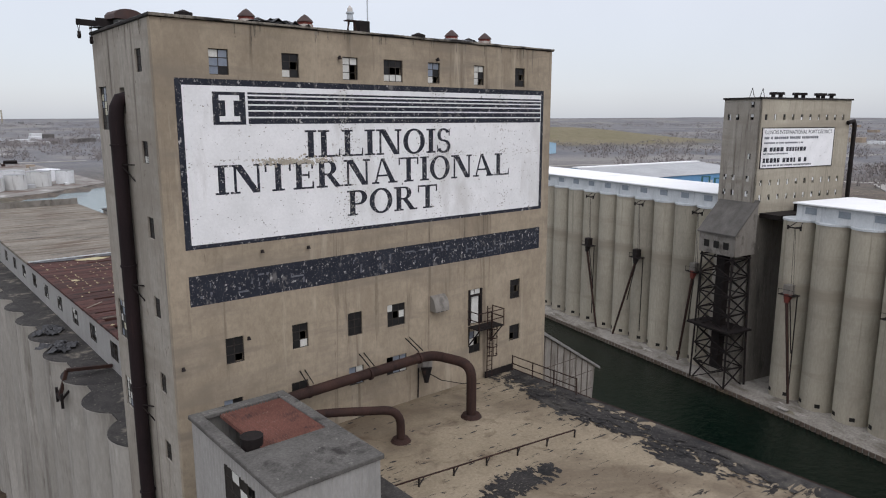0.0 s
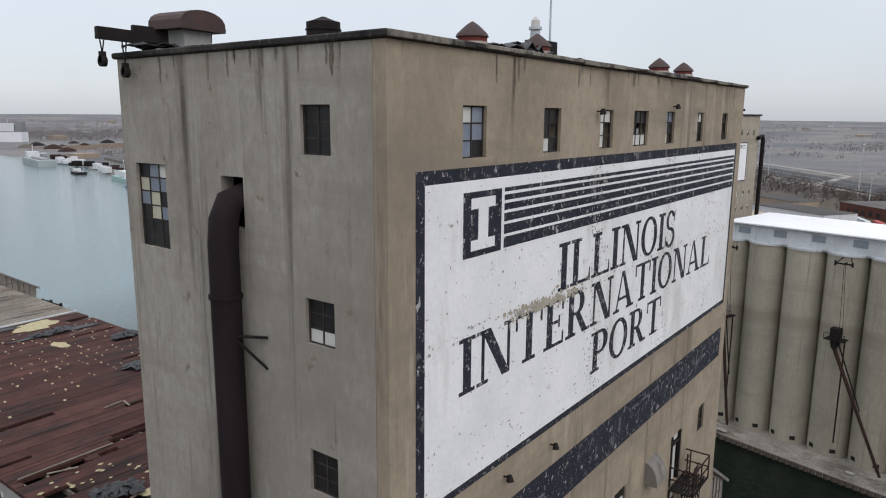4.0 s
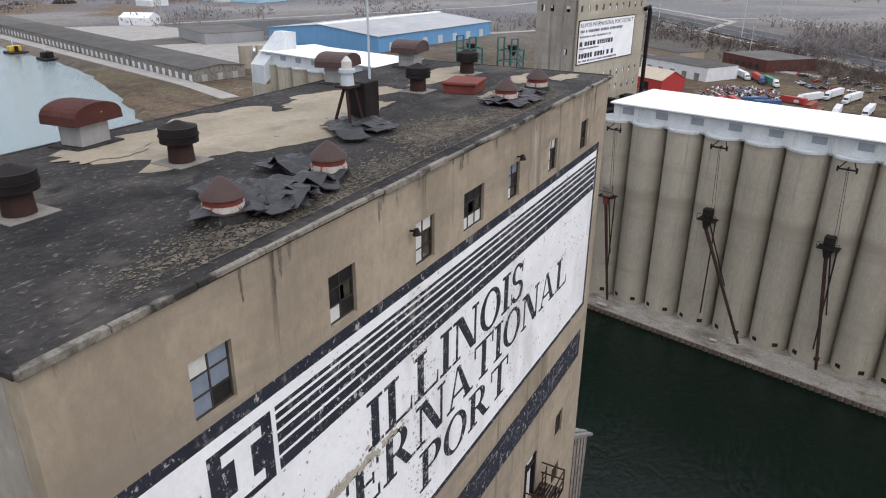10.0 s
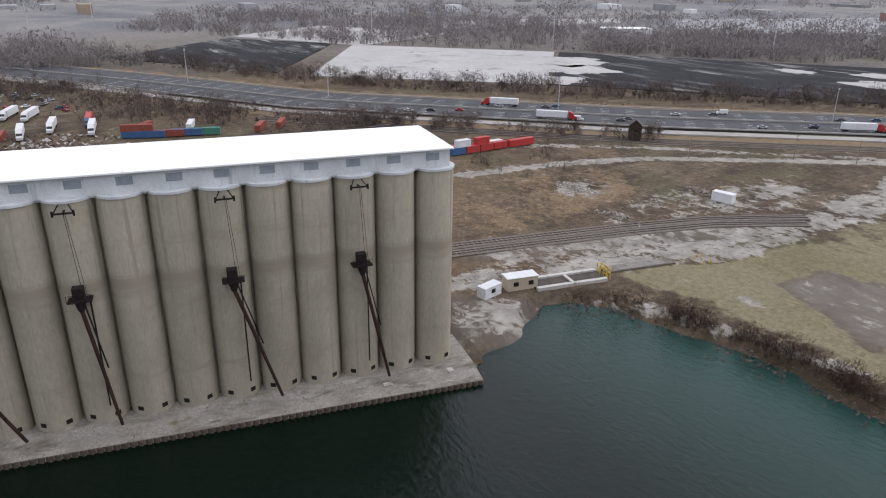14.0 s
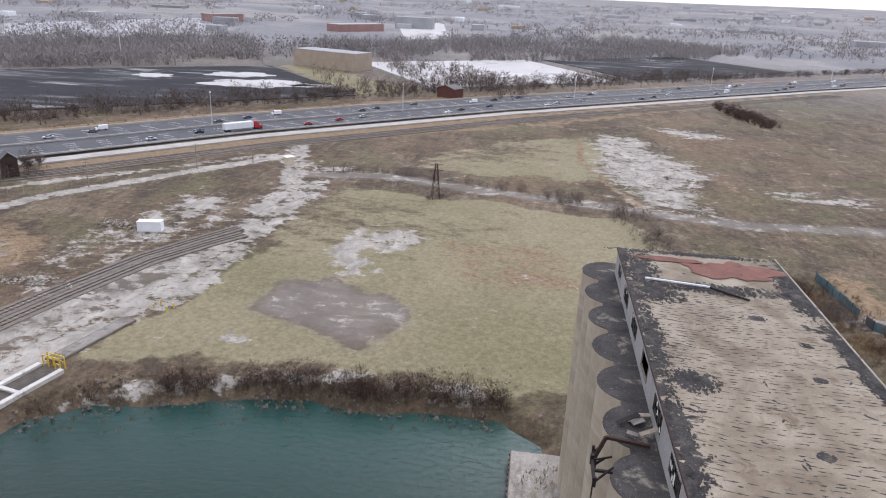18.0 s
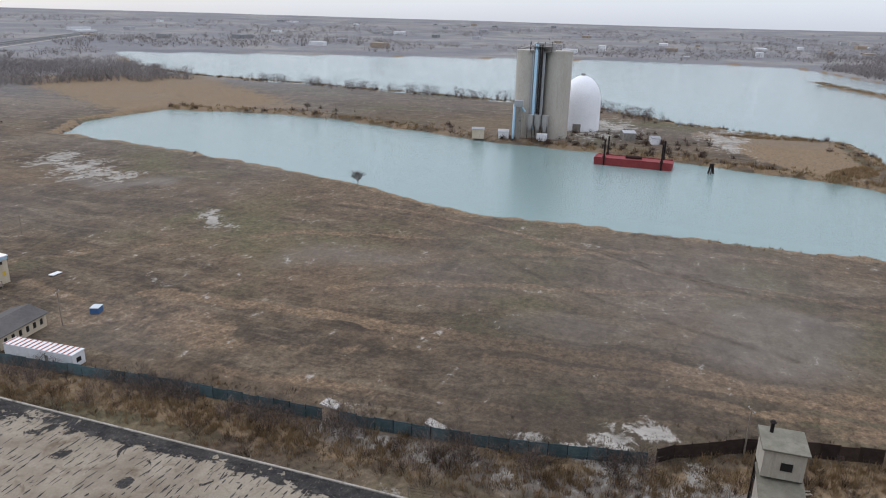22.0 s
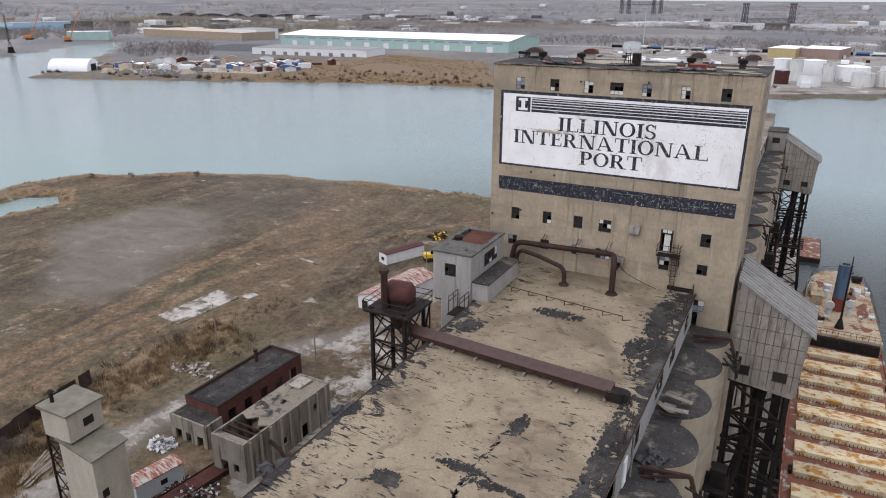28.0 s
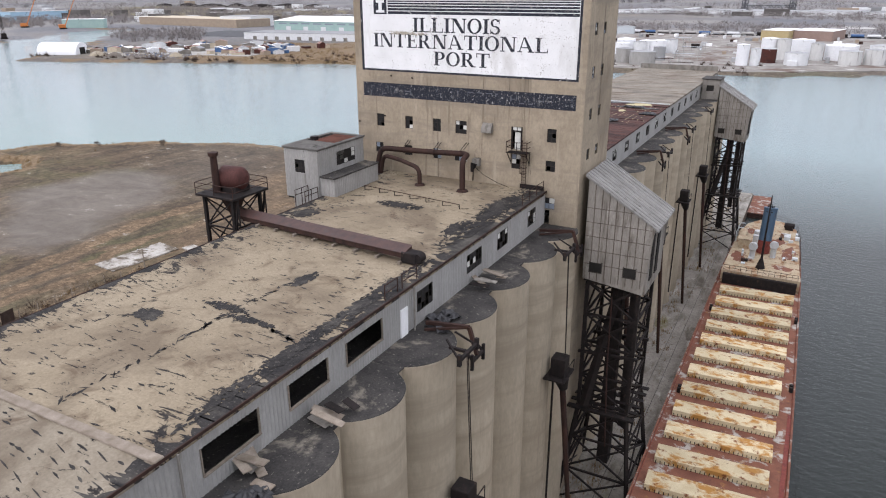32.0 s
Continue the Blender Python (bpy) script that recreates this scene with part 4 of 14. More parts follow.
ASPHALT = material("worn_asphalt", (0.055, 0.057, 0.062), (0.085, 0.087, 0.092), 0.1, (1, 1, 1), 0.85, fine=0.2)
PALE_ROAD = material("pale_concrete_road", (0.27, 0.255, 0.235), (0.37, 0.355, 0.33), 0.12, (1, 1, 1), 0.9, spots=(((0.2, 0.185, 0.16), 0.3, 0.55, 0.75, (1, 1, 1)),))
BALLAST = material("track_ballast", (0.105, 0.090, 0.076), (0.175, 0.152, 0.130), 0.6, (1, 1, 1), 0.95, fine=0.3)
HWY = [(900, 240), (620, 40), (500, -40), (371, -117), (249, -240), (191, -311), (80, -422), (-160, -628), (-390, -812), (-900, -1180), (-2400, -2200)]
solo("road_highway", strip(HWY, 46, 0.55), ASPHALT, "grey asphalt highway of many lanes", "road", kind="structure")
solo("road_frontage", strip(offset_line(HWY, -31), 7, 0.45), PALE_ROAD, "pale concrete service road beside the highway", "road", kind="structure")
for k, off in enumerate((-23.5, 23.5, 0.0)):
    solo("road_barrier", strip(offset_line(HWY, off), 0.7, 1.35), PALE_ROAD, "low concrete highway barrier", "barrier", "highway barriers", "structure")
lane = Mesh()
for off in (-18, -14.2, -10.4, -6.6, 6.6, 10.4, 14.2, 18):
    L = offset_line(HWY, off)
    for (x0, y0), (x1, y1) in zip(L[2:8], L[3:9]):
        n = int(math.hypot(x1 - x0, y1 - y0) / 12)
        for i in range(n):
            a, b = i / n, (i + 0.35) / n
            m2 = strip([(x0 + (x1 - x0) * a, y0 + (y1 - y0) * a), (x0 + (x1 - x0) * b, y0 + (y1 - y0) * b)], 0.25, 0.565)
            lane.add(m2.v, m2.f)
LINE_WHITE = material("road_paint", (0.5, 0.5, 0.49), (0.6, 0.6, 0.59), 2, (1, 1, 1), 0.8)
solo("lane_marking", lane, LINE_WHITE, "broken white lane lines", "road marking", kind="stuff")
solo("road_ramp", strip([(460, 20), (520, 150), (640, 210), (800, 190), (900, 80), (760, 20), (600, 60), (430, -60)], 9, 0.5), PALE_ROAD, "pale looping slip road", "road", kind="structure")
solo("road_ramp", strip([(560, 300), (640, 250), (700, 130), (820, 120), (1100, 320)], 9, 0.6), PALE_ROAD, "pale looping slip road", "road", kind="structure")
solo("road_river", strip([(-700, 900), (0, 1000), (225, 985)], 12, 0.6), PALE_ROAD, "pale far road", "road", kind="structure")
solo("road_field", strip([(470, 600), (900, 420), (1300, 380)], 8, 0.5), PALE_ROAD, "pale far road", "road", kind="structure")
# rail tracks
STEEL = material("rail_steel", (0.06, 0.05, 0.045), (0.10, 0.085, 0.075), 1.0, (1, 1, 1), 0.5, 0.6)
for pts in ([(186, 70), (159, -66), (154, -87), (147.5, -114.5), (140, -139), (131.5, -156), (126, -166)], [(182, 70), (154.5, -64), (149.5, -86), (143, -113), (136, -137), (128, -152), (122.5, -161)], offset_line(HWY, -47)[3:8], offset_line(HWY, -53)[3:8]):
    trk = thing("railway_track", (pts[1][0], pts[1][1], 0.1), "twin rusted rails on grey ballast across the yard", "railway track", "railway tracks", "structure")
    part("ballast", strip(pts, 4.4, 0.28), BALLAST, trk)
    for off in (-0.72, 0.72):
        part("rail", strip(offset_line(pts, off), 0.16, 0.46), STEEL, trk)
    sl = Mesh()
    for (x0, y0), (x1, y1) in zip(pts[1:3], pts[2:4]):
        d = Vector((x1 - x0, y1 - y0, 0))
        n = int(d.length / 1.3)
        a = math.atan2(d.y, d.x)
        for i in range(n):
            p = Vector((x0, y0, 0.30)) + d * (i / n)
            sl.box(-0.12, 0.12, -1.25, 1.25, -0.05, 0.06, Matrix.Translation(p) @ Matrix.Rotation(a, 4, "Z"))
    part("sleepers", sl, WOODY, trk)["kind"] = "stuff"
# settling ponds past the highway
POND_DARK = material("drying_bed_dark", (0.016, 0.016, 0.019), (0.034, 0.034, 0.038), 0.02, (1, 1, 1), 0.95, spec=0.12, spots=(((0.10, 0.10, 0.102), 0.03, 0.54, 0.64, (0.5, 2.5, 1)), ((0.24, 0.235, 0.23), 0.02, 0.61, 0.66, (0.5, 2.5, 1))))
POND_PALE = material("drying_bed_pale", (0.34, 0.33, 0.32), (0.42, 0.41, 0.40), 0.03, (1, 1, 1), 0.8, spots=(((0.20, 0.195, 0.19), 0.05, 0.58, 0.7, (1, 1, 1)),))
for pts, mt, lb in (([(459, -152), (357, -265), (500, -396), (629, -264)], POND_PALE, "pale dried settling bed"),
                    ([(356, -267), (161, -432), (271, -570), (496, -398)], POND_DARK, "dark wet settling bed with pale streaks"),
                    ([(482, -138), (616, -55), (740, -180), (648, -252)], POND_DARK, "dark wet settling bed"),
                    ([(-20, -600), (120, -490), (210, -640), (60, -760)], POND_PALE, "pale dried settling bed"),
                    ([(-220, -780), (-40, -620), (40, -770), (-120, -920)], POND_DARK, "dark wet settling bed with pale streaks"),
                    ([(620, -270), (760, -190), (860, -330), (700, -420)], POND_PALE, "pale dried settling bed")):
    solo("settling_pond", Mesh().prism(pts, -0.6, 0.5), mt, lb, "pond", "settling ponds", "structure")
LOT_GREY = material("speckled_car_lot", (0.20, 0.20, 0.205), (0.30, 0.30, 0.305), 0.03, (1, 1, 1), 0.85, fine=0.3, spots=(((0.45, 0.45, 0.46), 0.12, 0.55, 0.60, (1, 1, 1)), ((0.07, 0.07, 0.075), 0.14, 0.58, 0.63, (1, 1, 1))))
for pts, mt, lb in (([(756, -417), (893, -502), (831, -817), (759, -746)], POND_PALE, "pale far drying bed"), ([(594, -669), (461, -875), (658, -1341), (778, -871)], LOT_GREY, "far car lot full of pale and dark cars"), ([(232, -976), (180, -1046), (262, -1577), (337, -1438)], POND_PALE, "pale far pond")):
    solo("paved_lot", Mesh().prism(pts, -0.6, 0.5), mt, lb, "lot", "far lots", "structure")

# ---- the near grain elevator: working house with the painted sign ----
HX0, HX1, HY0, HY1, HZ = 10.68, 36.72, 33.36, 42.95, 58.45
UX, UY, NS, NW, NE_ = Vector((1, 0, 0)), Vector((0, 1, 0)), Vector((0, -1, 0)), Vector((-1, 0, 0)), Vector((1, 0, 0))
PANES = [GLASS_DARK, GLASS_DARK, GLASS_BLUE, GLASS_DARK, GLASS_DARK, GLASS_PALE, None, GLASS_DARK, GLASS_BLUE, None]


def ragged(cx, cy, rx, ry, z, seed, n=44, th=0.02):
    """A thin patch with an uneven outline."""
    r = random.Random(seed)
    ph = [r.uniform(0, 6.28) for _ in range(6)]
    pts = []
    for i in range(n):
        t = 2 * math.pi * i / n
        k = 1 + 0.16 * math.sin(2 * t + ph[0]) + 0.12 * math.sin(5 * t + ph[1]) + 0.08 * math.sin(9 * t + ph[2]) + r.uniform(-0.06, 0.06)
        pts.append((cx + rx * k * math.cos(t), cy + ry * k * math.sin(t)))
    return Mesh().prism(pts, z, z + th)


def grit(cx, cy, rx, ry, z, seed, n):
    """Loose grit: many small uneven flakes, thinning out sideways."""
    r = random.Random(seed)
    m = Mesh()
    for i in range(n):
        x, y = cx + rx * r.uniform(-1, 1) * r.random() ** 0.3, cy + ry * max(-1.0, min(2.4, r.gauss(-0.2, 0.75)))
        s, q, zz = r.uniform(0.010, 0.036) * (2.0 if r.random() < 0.06 else 1.0), r.randint(4, 5), z + 0.0002 * (i % 60)
        m.add([(x + 1.3 * s * r.uniform(0.5, 1.2) * math.cos(6.283 * j / q), y + s * r.uniform(0.5, 1.2) * math.sin(6.283 * j / q), zz) for j in range(q)], [tuple(range(q))])
    return m


KEY = {"d": GLASS_DARK, "b": GLASS_BLUE, "p": GLASS_PALE, "y": GLASS_YELLOW, ".": None}


def window(parent, o, u, n, w, h, cols, rows, seed, pick=PANES, bar=0.035, depth=0.12, panes=None):
    """A steel sash at o (lower corner), u along, n outward, with single panes, some broken out; panes names them row by row from the top."""
    r = random.Random(seed)
    o, u, n = Vector(o), Vector(u), Vector(n)
    up = Vector((0, 0, 1))
    o = o - n * depth
    m = Mesh()

    def slab(mm, a0, a1, z0, z1, t):
        c = [o + u * a + up * z + n * d for a in (a0, a1) for z in (z0, z1) for d in (-t, t)]
        mm.add([tuple(p) for p in c], [(0, 1, 3, 2), (4, 6, 7, 5), (0, 4, 5, 1), (2, 3, 7, 6), (0, 2, 6, 4), (1, 5, 7, 3)])

    m.wall(o + n * 0.035, u, n, (0, w), (0, h), 0.07, [(bar, w - bar, bar, h - bar)])
    win = part("window", m, FRAME, parent)
    for i in range(1, cols):
        q = Mesh()
        slab(q, w * i / cols - bar / 2, w * i / cols + bar / 2, bar, h - bar, 0.028)
        part("glazing_bar", q, FRAME, win)
    for k in range(1, rows):
        q = Mesh()
        slab(q, bar, w - bar, h * k / rows - bar / 2, h * k / rows + bar / 2, 0.022)
        part("glazing_bar", q, FRAME, win)
    for i in range(cols):
        for k in range(rows):
            g = KEY[panes.split()[rows - 1 - k][i]] if panes else pick[(i * 7 + k * 3 + r.randrange(len(pick))) % len(pick)]
            if g is None:
                continue
            p = Mesh()
            slab(p, w * i / cols + bar / 2, w * (i + 1) / cols - bar / 2, h * k / rows + bar / 2, h * (k + 1) / rows - bar / 2, 0.008)
            part("pane", p, g, win)
    return win


head = thing("working_house", (23.7, 38.5, 0), "tall tan concrete elevator house with broken windows and tar roof", "building")
TOPW = [(13.2, 0.95), (16.88, 0.95), (20.38, 0.95), (23.0, 1.3), (26.1, 0.9), (29.7, 0.85), (33.25, 0.9)]
south = [(x, x + w, 55.95, 57.12, 2 if w < 1.2 else 3, 3) for x, w in TOPW]
south += [(x, x + w, 41.85, 43.2, 2 if w < 1.2 else 3, 3) for x, w in ((13.2, 0.95), (16.85, 0.95), (20.3, 0.95), (23.0, 1.3), (33.15, 0.95))]
south += [(x, x + w, 38.9, 40.0, 2 if w < 1.2 else 3, 2) for x, w in ((12.95, 1.0), (16.7, 1.0), (20.3, 1.0), (22.9, 1.5), (33.15, 1.0))]
south += [(29.45, 30.45, 38.8, 40.3, 2, 3), (33.1, 34.3, 35.0, 36.2, 2, 2)]
holes_s = [q[:4] for q in south] + [(29.35, 30.55, 40.75, 43.1), (25.2, 26.0, 38.6, 39.5), (33.0, 33.8, 33.4, 34.9)]
part("wall_south", Mesh().wall((0, HY0, 0), UX, NS, (HX0, HX1), (0, HZ - 0.14), 0.35, holes_s), CONC_TAN, head, "tan painted concrete wall with rain stains")
west = [(34.9, 35.8, z, z + 1.05, 2, 3) for z in (56.05, 51.85, 48.25, 44.3, 40.4, 36.75)]
west += [(41.0, 42.4, 53.35, 55.6, 3, 6), (41.0, 42.35, 41.75, 43.95, 3, 5), (41.0, 42.3, 37.6, 39.4, 3, 4), (38.3, 39.05, 43.6, 44.6, 2, 2), (38.3, 39.0, 38.5, 39.5, 2, 2)]
holes_w = [q[:4] for q in west] + [(37.82, 38.66, 54.2, 55.45)]
part("wall_west", Mesh().wall((HX0, 0, 0), UY, NW, (HY0 + 0.36, HY1), (0, HZ - 0.14), 0.35, holes_w), CONC_GREY, head, "unpainted grey concrete wall streaked with dirt")
east = [(y, y + 0.9, z, z + 1.1, 2, 3) for z in (56.0, 52.0, 48.0, 44.0, 40.0) for y in (35.2, 38.2)]
part("wall_east", Mesh().wall((HX1, 0, 0), UY, NE_, (HY0 + 0.36, HY1), (0, HZ - 0.14), 0.35, [q[:4] for q in east]), CONC_TAN, head, "tan painted concrete wall")
part("wall_north", Mesh().box(HX0 + 0.36, HX1 - 0.36, HY1 - 0.35, HY1, 0, HZ - 0.14), CONC_GREY, head)
# unseen floors and walls added near-black, so the windows show a shaded inside
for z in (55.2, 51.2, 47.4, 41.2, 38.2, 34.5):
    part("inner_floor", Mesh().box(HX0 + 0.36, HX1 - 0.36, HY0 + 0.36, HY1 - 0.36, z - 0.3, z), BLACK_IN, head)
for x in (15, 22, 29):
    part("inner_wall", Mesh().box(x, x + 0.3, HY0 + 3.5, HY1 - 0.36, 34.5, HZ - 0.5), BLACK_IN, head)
SOUTH_PANES = ["pb bb bd", "dd d. pd", "pp p. p.", "ddd d.. ppp", "bb bd p.", "pp pd p.", "dd d. dd", "dd dd d.", "dd d. dp", "dd dd dd", "pdd d.p ddd", "dd d. dd"]
WEST_PANES = ["dd dd dd", "dd dd pp", "dd dd dd", "dd dd dd", "d. dd dd", "dd dd dd", "pbd bby dyb byd ddd ddd"]
for i, (a0, a1, z0, z1, c, r_) in enumerate(south):
    window(head, (a0, HY0, z0), UX, NS, a1 - a0, z1 - z0, c, r_, 100 + i, panes=SOUTH_PANES[i] if i < len(SOUTH_PANES) else None)
for i, (a0, a1, z0, z1, c, r_) in enumerate(west):
    window(head, (HX0, a0, z0), UY, NW, a1 - a0, z1 - z0, c, r_, 140 + i, [GLASS_DARK, GLASS_DARK, GLASS_DARK, GLASS_YELLOW, GLASS_PALE, GLASS_DARK, None] if i < 6 else [GLASS_DARK, GLASS_YELLOW, GLASS_PALE, GLASS_DARK, GLASS_BLUE], panes=WEST_PANES[i] if i < len(WEST_PANES) else None)
for i, (a0, a1, z0, z1, c, r_) in enumerate(east):
    window(head, (HX1, a0, z0), UY, NE_, a1 - a0, z1 - z0, c, r_, 180 + i)
# roof with its curb and torn edge
part("roof", Mesh().box(HX0 - 0.07, HX1 + 0.10, HY0 - 0.10, HY1 + 0.12, HZ - 0.13, HZ, b=0.03), TAR, head, "black tar roof with worn gravel")
curb = Mesh()
rr = random.Random(5)
x = HX0 - 0.07
while x < HX1 + 0.05:
    w = rr.uniform(0.9, 1.6)
    curb.box(x, min(x + w, HX1 + 0.10), HY0 - 0.13 - rr.uniform(0, 0.025), HY0 - 0.04 + rr.uniform(0, 0.05), HZ - 0.07 - rr.uniform(0, 0.05), HZ + 0.006 + rr.uniform(0, 0.014), b=0.012)
    x += w + 0.02
GRIT = material("roof_grit", (0.07, 0.06, 0.047), (0.21, 0.18, 0.14), 3.0, (1, 1, 1), 0.95, fine=0.5)
FLASHING = material("tarred_roof_edge", (0.15, 0.134, 0.112), (0.27, 0.247, 0.21), 0.8, (1, 1, 1), 0.85, fine=0.4, bump=(6.0, 0.03), spots=(((0.03, 0.028, 0.026), 0.45, 0.50, 0.58, (1, 1, 1)), ((0.07, 0.06, 0.05), 3.0, 0.58, 0.68, (1, 1, 1))))
part("edge_flashing", curb, FLASHING, head, "cracked roof edge smeared with tar")
curb2 = Mesh().box(HX0 - 0.10, HX0 + 0.06, HY0 - 0.08, HY1 + 0.1, HZ - 0.12, HZ + 0.03, b=0.03).box(HX1 + 0.02, HX1 + 0.13, HY0 - 0.1, HY1 + 0.1, HZ - 0.12, HZ + 0.03, b=0.03)
curb2.box(HX0 - 0.08, HX1 + 0.1, HY1 + 0.02, HY1 + 0.15, HZ - 0.12, HZ + 0.03, b=0.03)
part("edge_flashing", curb2, TAR, head)
SPALL = material("spalled_concrete_stain", (0.145, 0.124, 0.098), (0.235, 0.206, 0.168), 0.9, (1, 1, 0.35), 0.92, fine=0.4, spots=(((0.085, 0.068, 0.052), 1.2, 0.54, 0.68, (2, 2, 0.15)), ((0.30, 0.27, 0.225), 1.4, 0.56, 0.66, (1.5, 1.5, 0.3))))


def drips(o, u, n, a0, a1, z, seed, count, mat):
    """Rain streaks of uneven width and length under the roof edge."""
    r = random.Random(seed)
    o, u, n = Vector(o), Vector(u), Vector(n)
    for i in range(count):
        a, L, w = r.uniform(a0, a1), r.uniform(0.2, 0.7) * (2.2 if r.random() < 0.12 else 1), r.uniform(0.02, 0.07)
        k = 8
        left = [(a + r.uniform(-0.02, 0.02) - w * (1 - j / k) ** 0.6, z - L * j / k) for j in range(k)]
        right = [(a + r.uniform(-0.02, 0.02) + w * (1 - j / k) ** 0.6, z - L * j / k) for j in range(k)]
        pts = [o + u * x + Vector((0, 0, zz)) + n * (0.006 + 0.0004 * i) for x, zz in left + [(a, z - L)] + right[::-1]]
        part("rain_streak", Mesh().add([tuple(p) for p in pts], [tuple(range(len(pts)))]), mat, head, "dark rain streak on the concrete")


drips((HX0, 0, 0), UY, NW, 34.0, HY1 - 0.1, HZ - 0.14, 803, 16, SPALL)
drips((0, HY0, 0), UX, NS, HX0 + 0.2, HX1 - 0.2, HZ - 0.14, 804, 30, SPALL)
SAND = material("dried_sandy_tar", (0.24, 0.205, 0.15), (0.34, 0.295, 0.225), 0.5, (1, 1, 1), 0.9, spots=(((0.20, 0.175, 0.14), 0.8, 0.52, 0.7, (1, 1, 1)), ((0.05, 0.047, 0.045), 2.5, 0.66, 0.72, (1, 1, 1))))
for k, (cx, cy, rx, ry) in enumerate(((21.5, 39.9, 4.6, 2.4), (27.2, 40.4, 2.3, 1.3), (33.2, 39.6, 2.6, 0.9), (34.2, 36.2, 1.3, 0.6), (30.2, 35.9, 0.9, 0.3), (25.8, 38.4, 1.2, 0.5), (35.3, 34.9, 0.9, 0.5), (17.9, 41.0, 1.2, 0.6))):
    part("worn_patch", ragged(cx, cy, rx, ry, HZ + 0.002 + 0.003 * k, 300 + k, 60, 0.004), SAND, head, "pale worn roof patch")
for k, (cx, cy, rx, ry) in enumerate(((27.0, 34.3, 5.5, 0.6), (17.5, 34.3, 5.0, 0.6), (24.5, 35.0, 2.2, 0.7))):
    part("loose_grit", grit(cx, cy, rx, ry, HZ + 0.006, 330 + k, 5000), GRIT, head, "brown grit worn loose from the roof")
# door and balcony with caged ladder
door = part("door", Mesh().box(29.72, 30.32, HY0 + 0.10, HY0 + 0.16, 40.8, 42.6), GLASS_PALE, head, "pale steel door standing in the opening")
part("door_frame", Mesh().box(29.35, 29.5, HY0 - 0.05, HY0 + 0.2, 40.75, 43.1).box(30.42, 30.55, HY0 - 0.05, HY0 + 0.2, 40.75, 43.1).box(29.5, 30.42, HY0 - 0.03, HY0 + 0.2, 42.62, 42.72), DARK_STEEL, head)
part("transom", Mesh().box(29.5, 29.92, HY0 + 0.08, HY0 + 0.11, 42.74, 43.06).box(29.98, 30.42, HY0 + 0.08, HY0 + 0.11, 42.74, 43.06), GLASS_PALE, head)
bal = thing("balcony", (30.5, HY0, 40.7), "rusty steel balcony with railings and a caged ladder", "balcony")
for k in range(9):
    part("platform_slat", Mesh().box(29.3, 31.5, HY0 - 0.12 - k * 0.125, HY0 - 0.04 - k * 0.125, 40.62, 40.68), DARK_STEEL, bal)
rl = Mesh()
for z in (41.2, 41.75):
    rl.bar((29.3, HY0 - 0.02, z), (29.3, HY0 - 1.1, z), 0.05).bar((29.3, HY0 - 1.1, z), (31.5, HY0 - 1.1, z), 0.05).bar((31.5, HY0 - 1.1, z), (31.5, HY0 - 0.02, z), 0.05)
for xx in (29.3, 30.4, 31.5):
    rl.bar((xx, HY0 - 1.1, 40.6), (xx, HY0 - 1.1, 41.78), 0.05)
part("railing", rl, RUST, bal)
br = Mesh()
for xx in (29.4, 31.4):
    br.bar((xx, HY0 - 1.05, 40.6), (xx, HY0 - 0.02, 39.4), 0.06).bar((xx, HY0 - 0.03, 40.6), (xx, HY0 - 0.03, 39.3), 0.06)
part("bracket", br, DARK_STEEL, bal)
ld = Mesh()
for xx in (30.75, 31.2):
    ld.bar((xx, HY0 - 0.35, 36.95), (xx, HY0 - 0.35, 41.9), 0.05)
for k in range(16):
    ld.bar((30.75, HY0 - 0.35, 37.2 + 0.3 * k), (31.2, HY0 - 0.35, 37.2 + 0.3 * k), 0.03)
part("ladder", ld, RUST, bal)
cg = Mesh()
for z in (38.6, 39.2, 39.8, 40.4):
    ring = [(30.975 + 0.36 * math.cos(a), HY0 - 0.45 - 0.36 * math.sin(a) - 0.1, z) for a in [math.pi * q / 8 for q in range(9)]]
    for a, b in zip(ring, ring[1:]):
        cg.bar(a, b, 0.04, 0.06)
for q in (1, 3, 5, 7):
    a = math.pi * q / 8
    cg.bar((30.975 + 0.36 * math.cos(a), HY0 - 0.55 - 0.36 * math.sin(a), 38.6), (30.975 + 0.36 * math.cos(a), HY0 - 0.55 - 0.36 * math.sin(a), 40.5), 0.03)
part("ladder_cage", cg, RUST, bal)
# wall louvre hood, duct stub and small lamps
hood = thing("vent_hood", (26.75, HY0, 42.3), "small weathered sheet metal hood on the wall", "vent")
hm = Mesh()
arc = [(0.0, 0.0)] + [(0.55 * math.sin(a), 0.95 * math.cos(a)) for a in [math.pi / 2 * q / 6 for q in range(7)]]
hm.add([(xx, HY0 - d, 42.3 + z) for xx in (26.2, 27.3) for d, z in arc], [tuple(range(8)), tuple(range(15, 7, -1))] + [(i, 8 + i, 8 + (i + 1) % 8, (i + 1) % 8) for i in range(8)])
part("cover", hm, SHEET_DULL, hood)
# black plate for the shade under the hood
part("opening", Mesh().box(26.3, 27.2, HY0 - 0.50, HY0 - 0.02, 42.26, 42.32), BLACK_IN, hood)
stub = thing("duct_stub", (25.6, HY0, 39), "broken duct stub with a hanging dark funnel and cable", "duct")
part("box", Mesh().box(25.2, 26.0, HY0 - 0.5, HY0 + 0.1, 38.7, 39.45, b=0.04), SHEET_DULL, stub)
part("funnel", Mesh().cyl((25.45, HY0 - 0.55, 39.0), (25.3, HY0 - 0.75, 38.1), 0.36, 0.12), DARK_STEEL, stub)
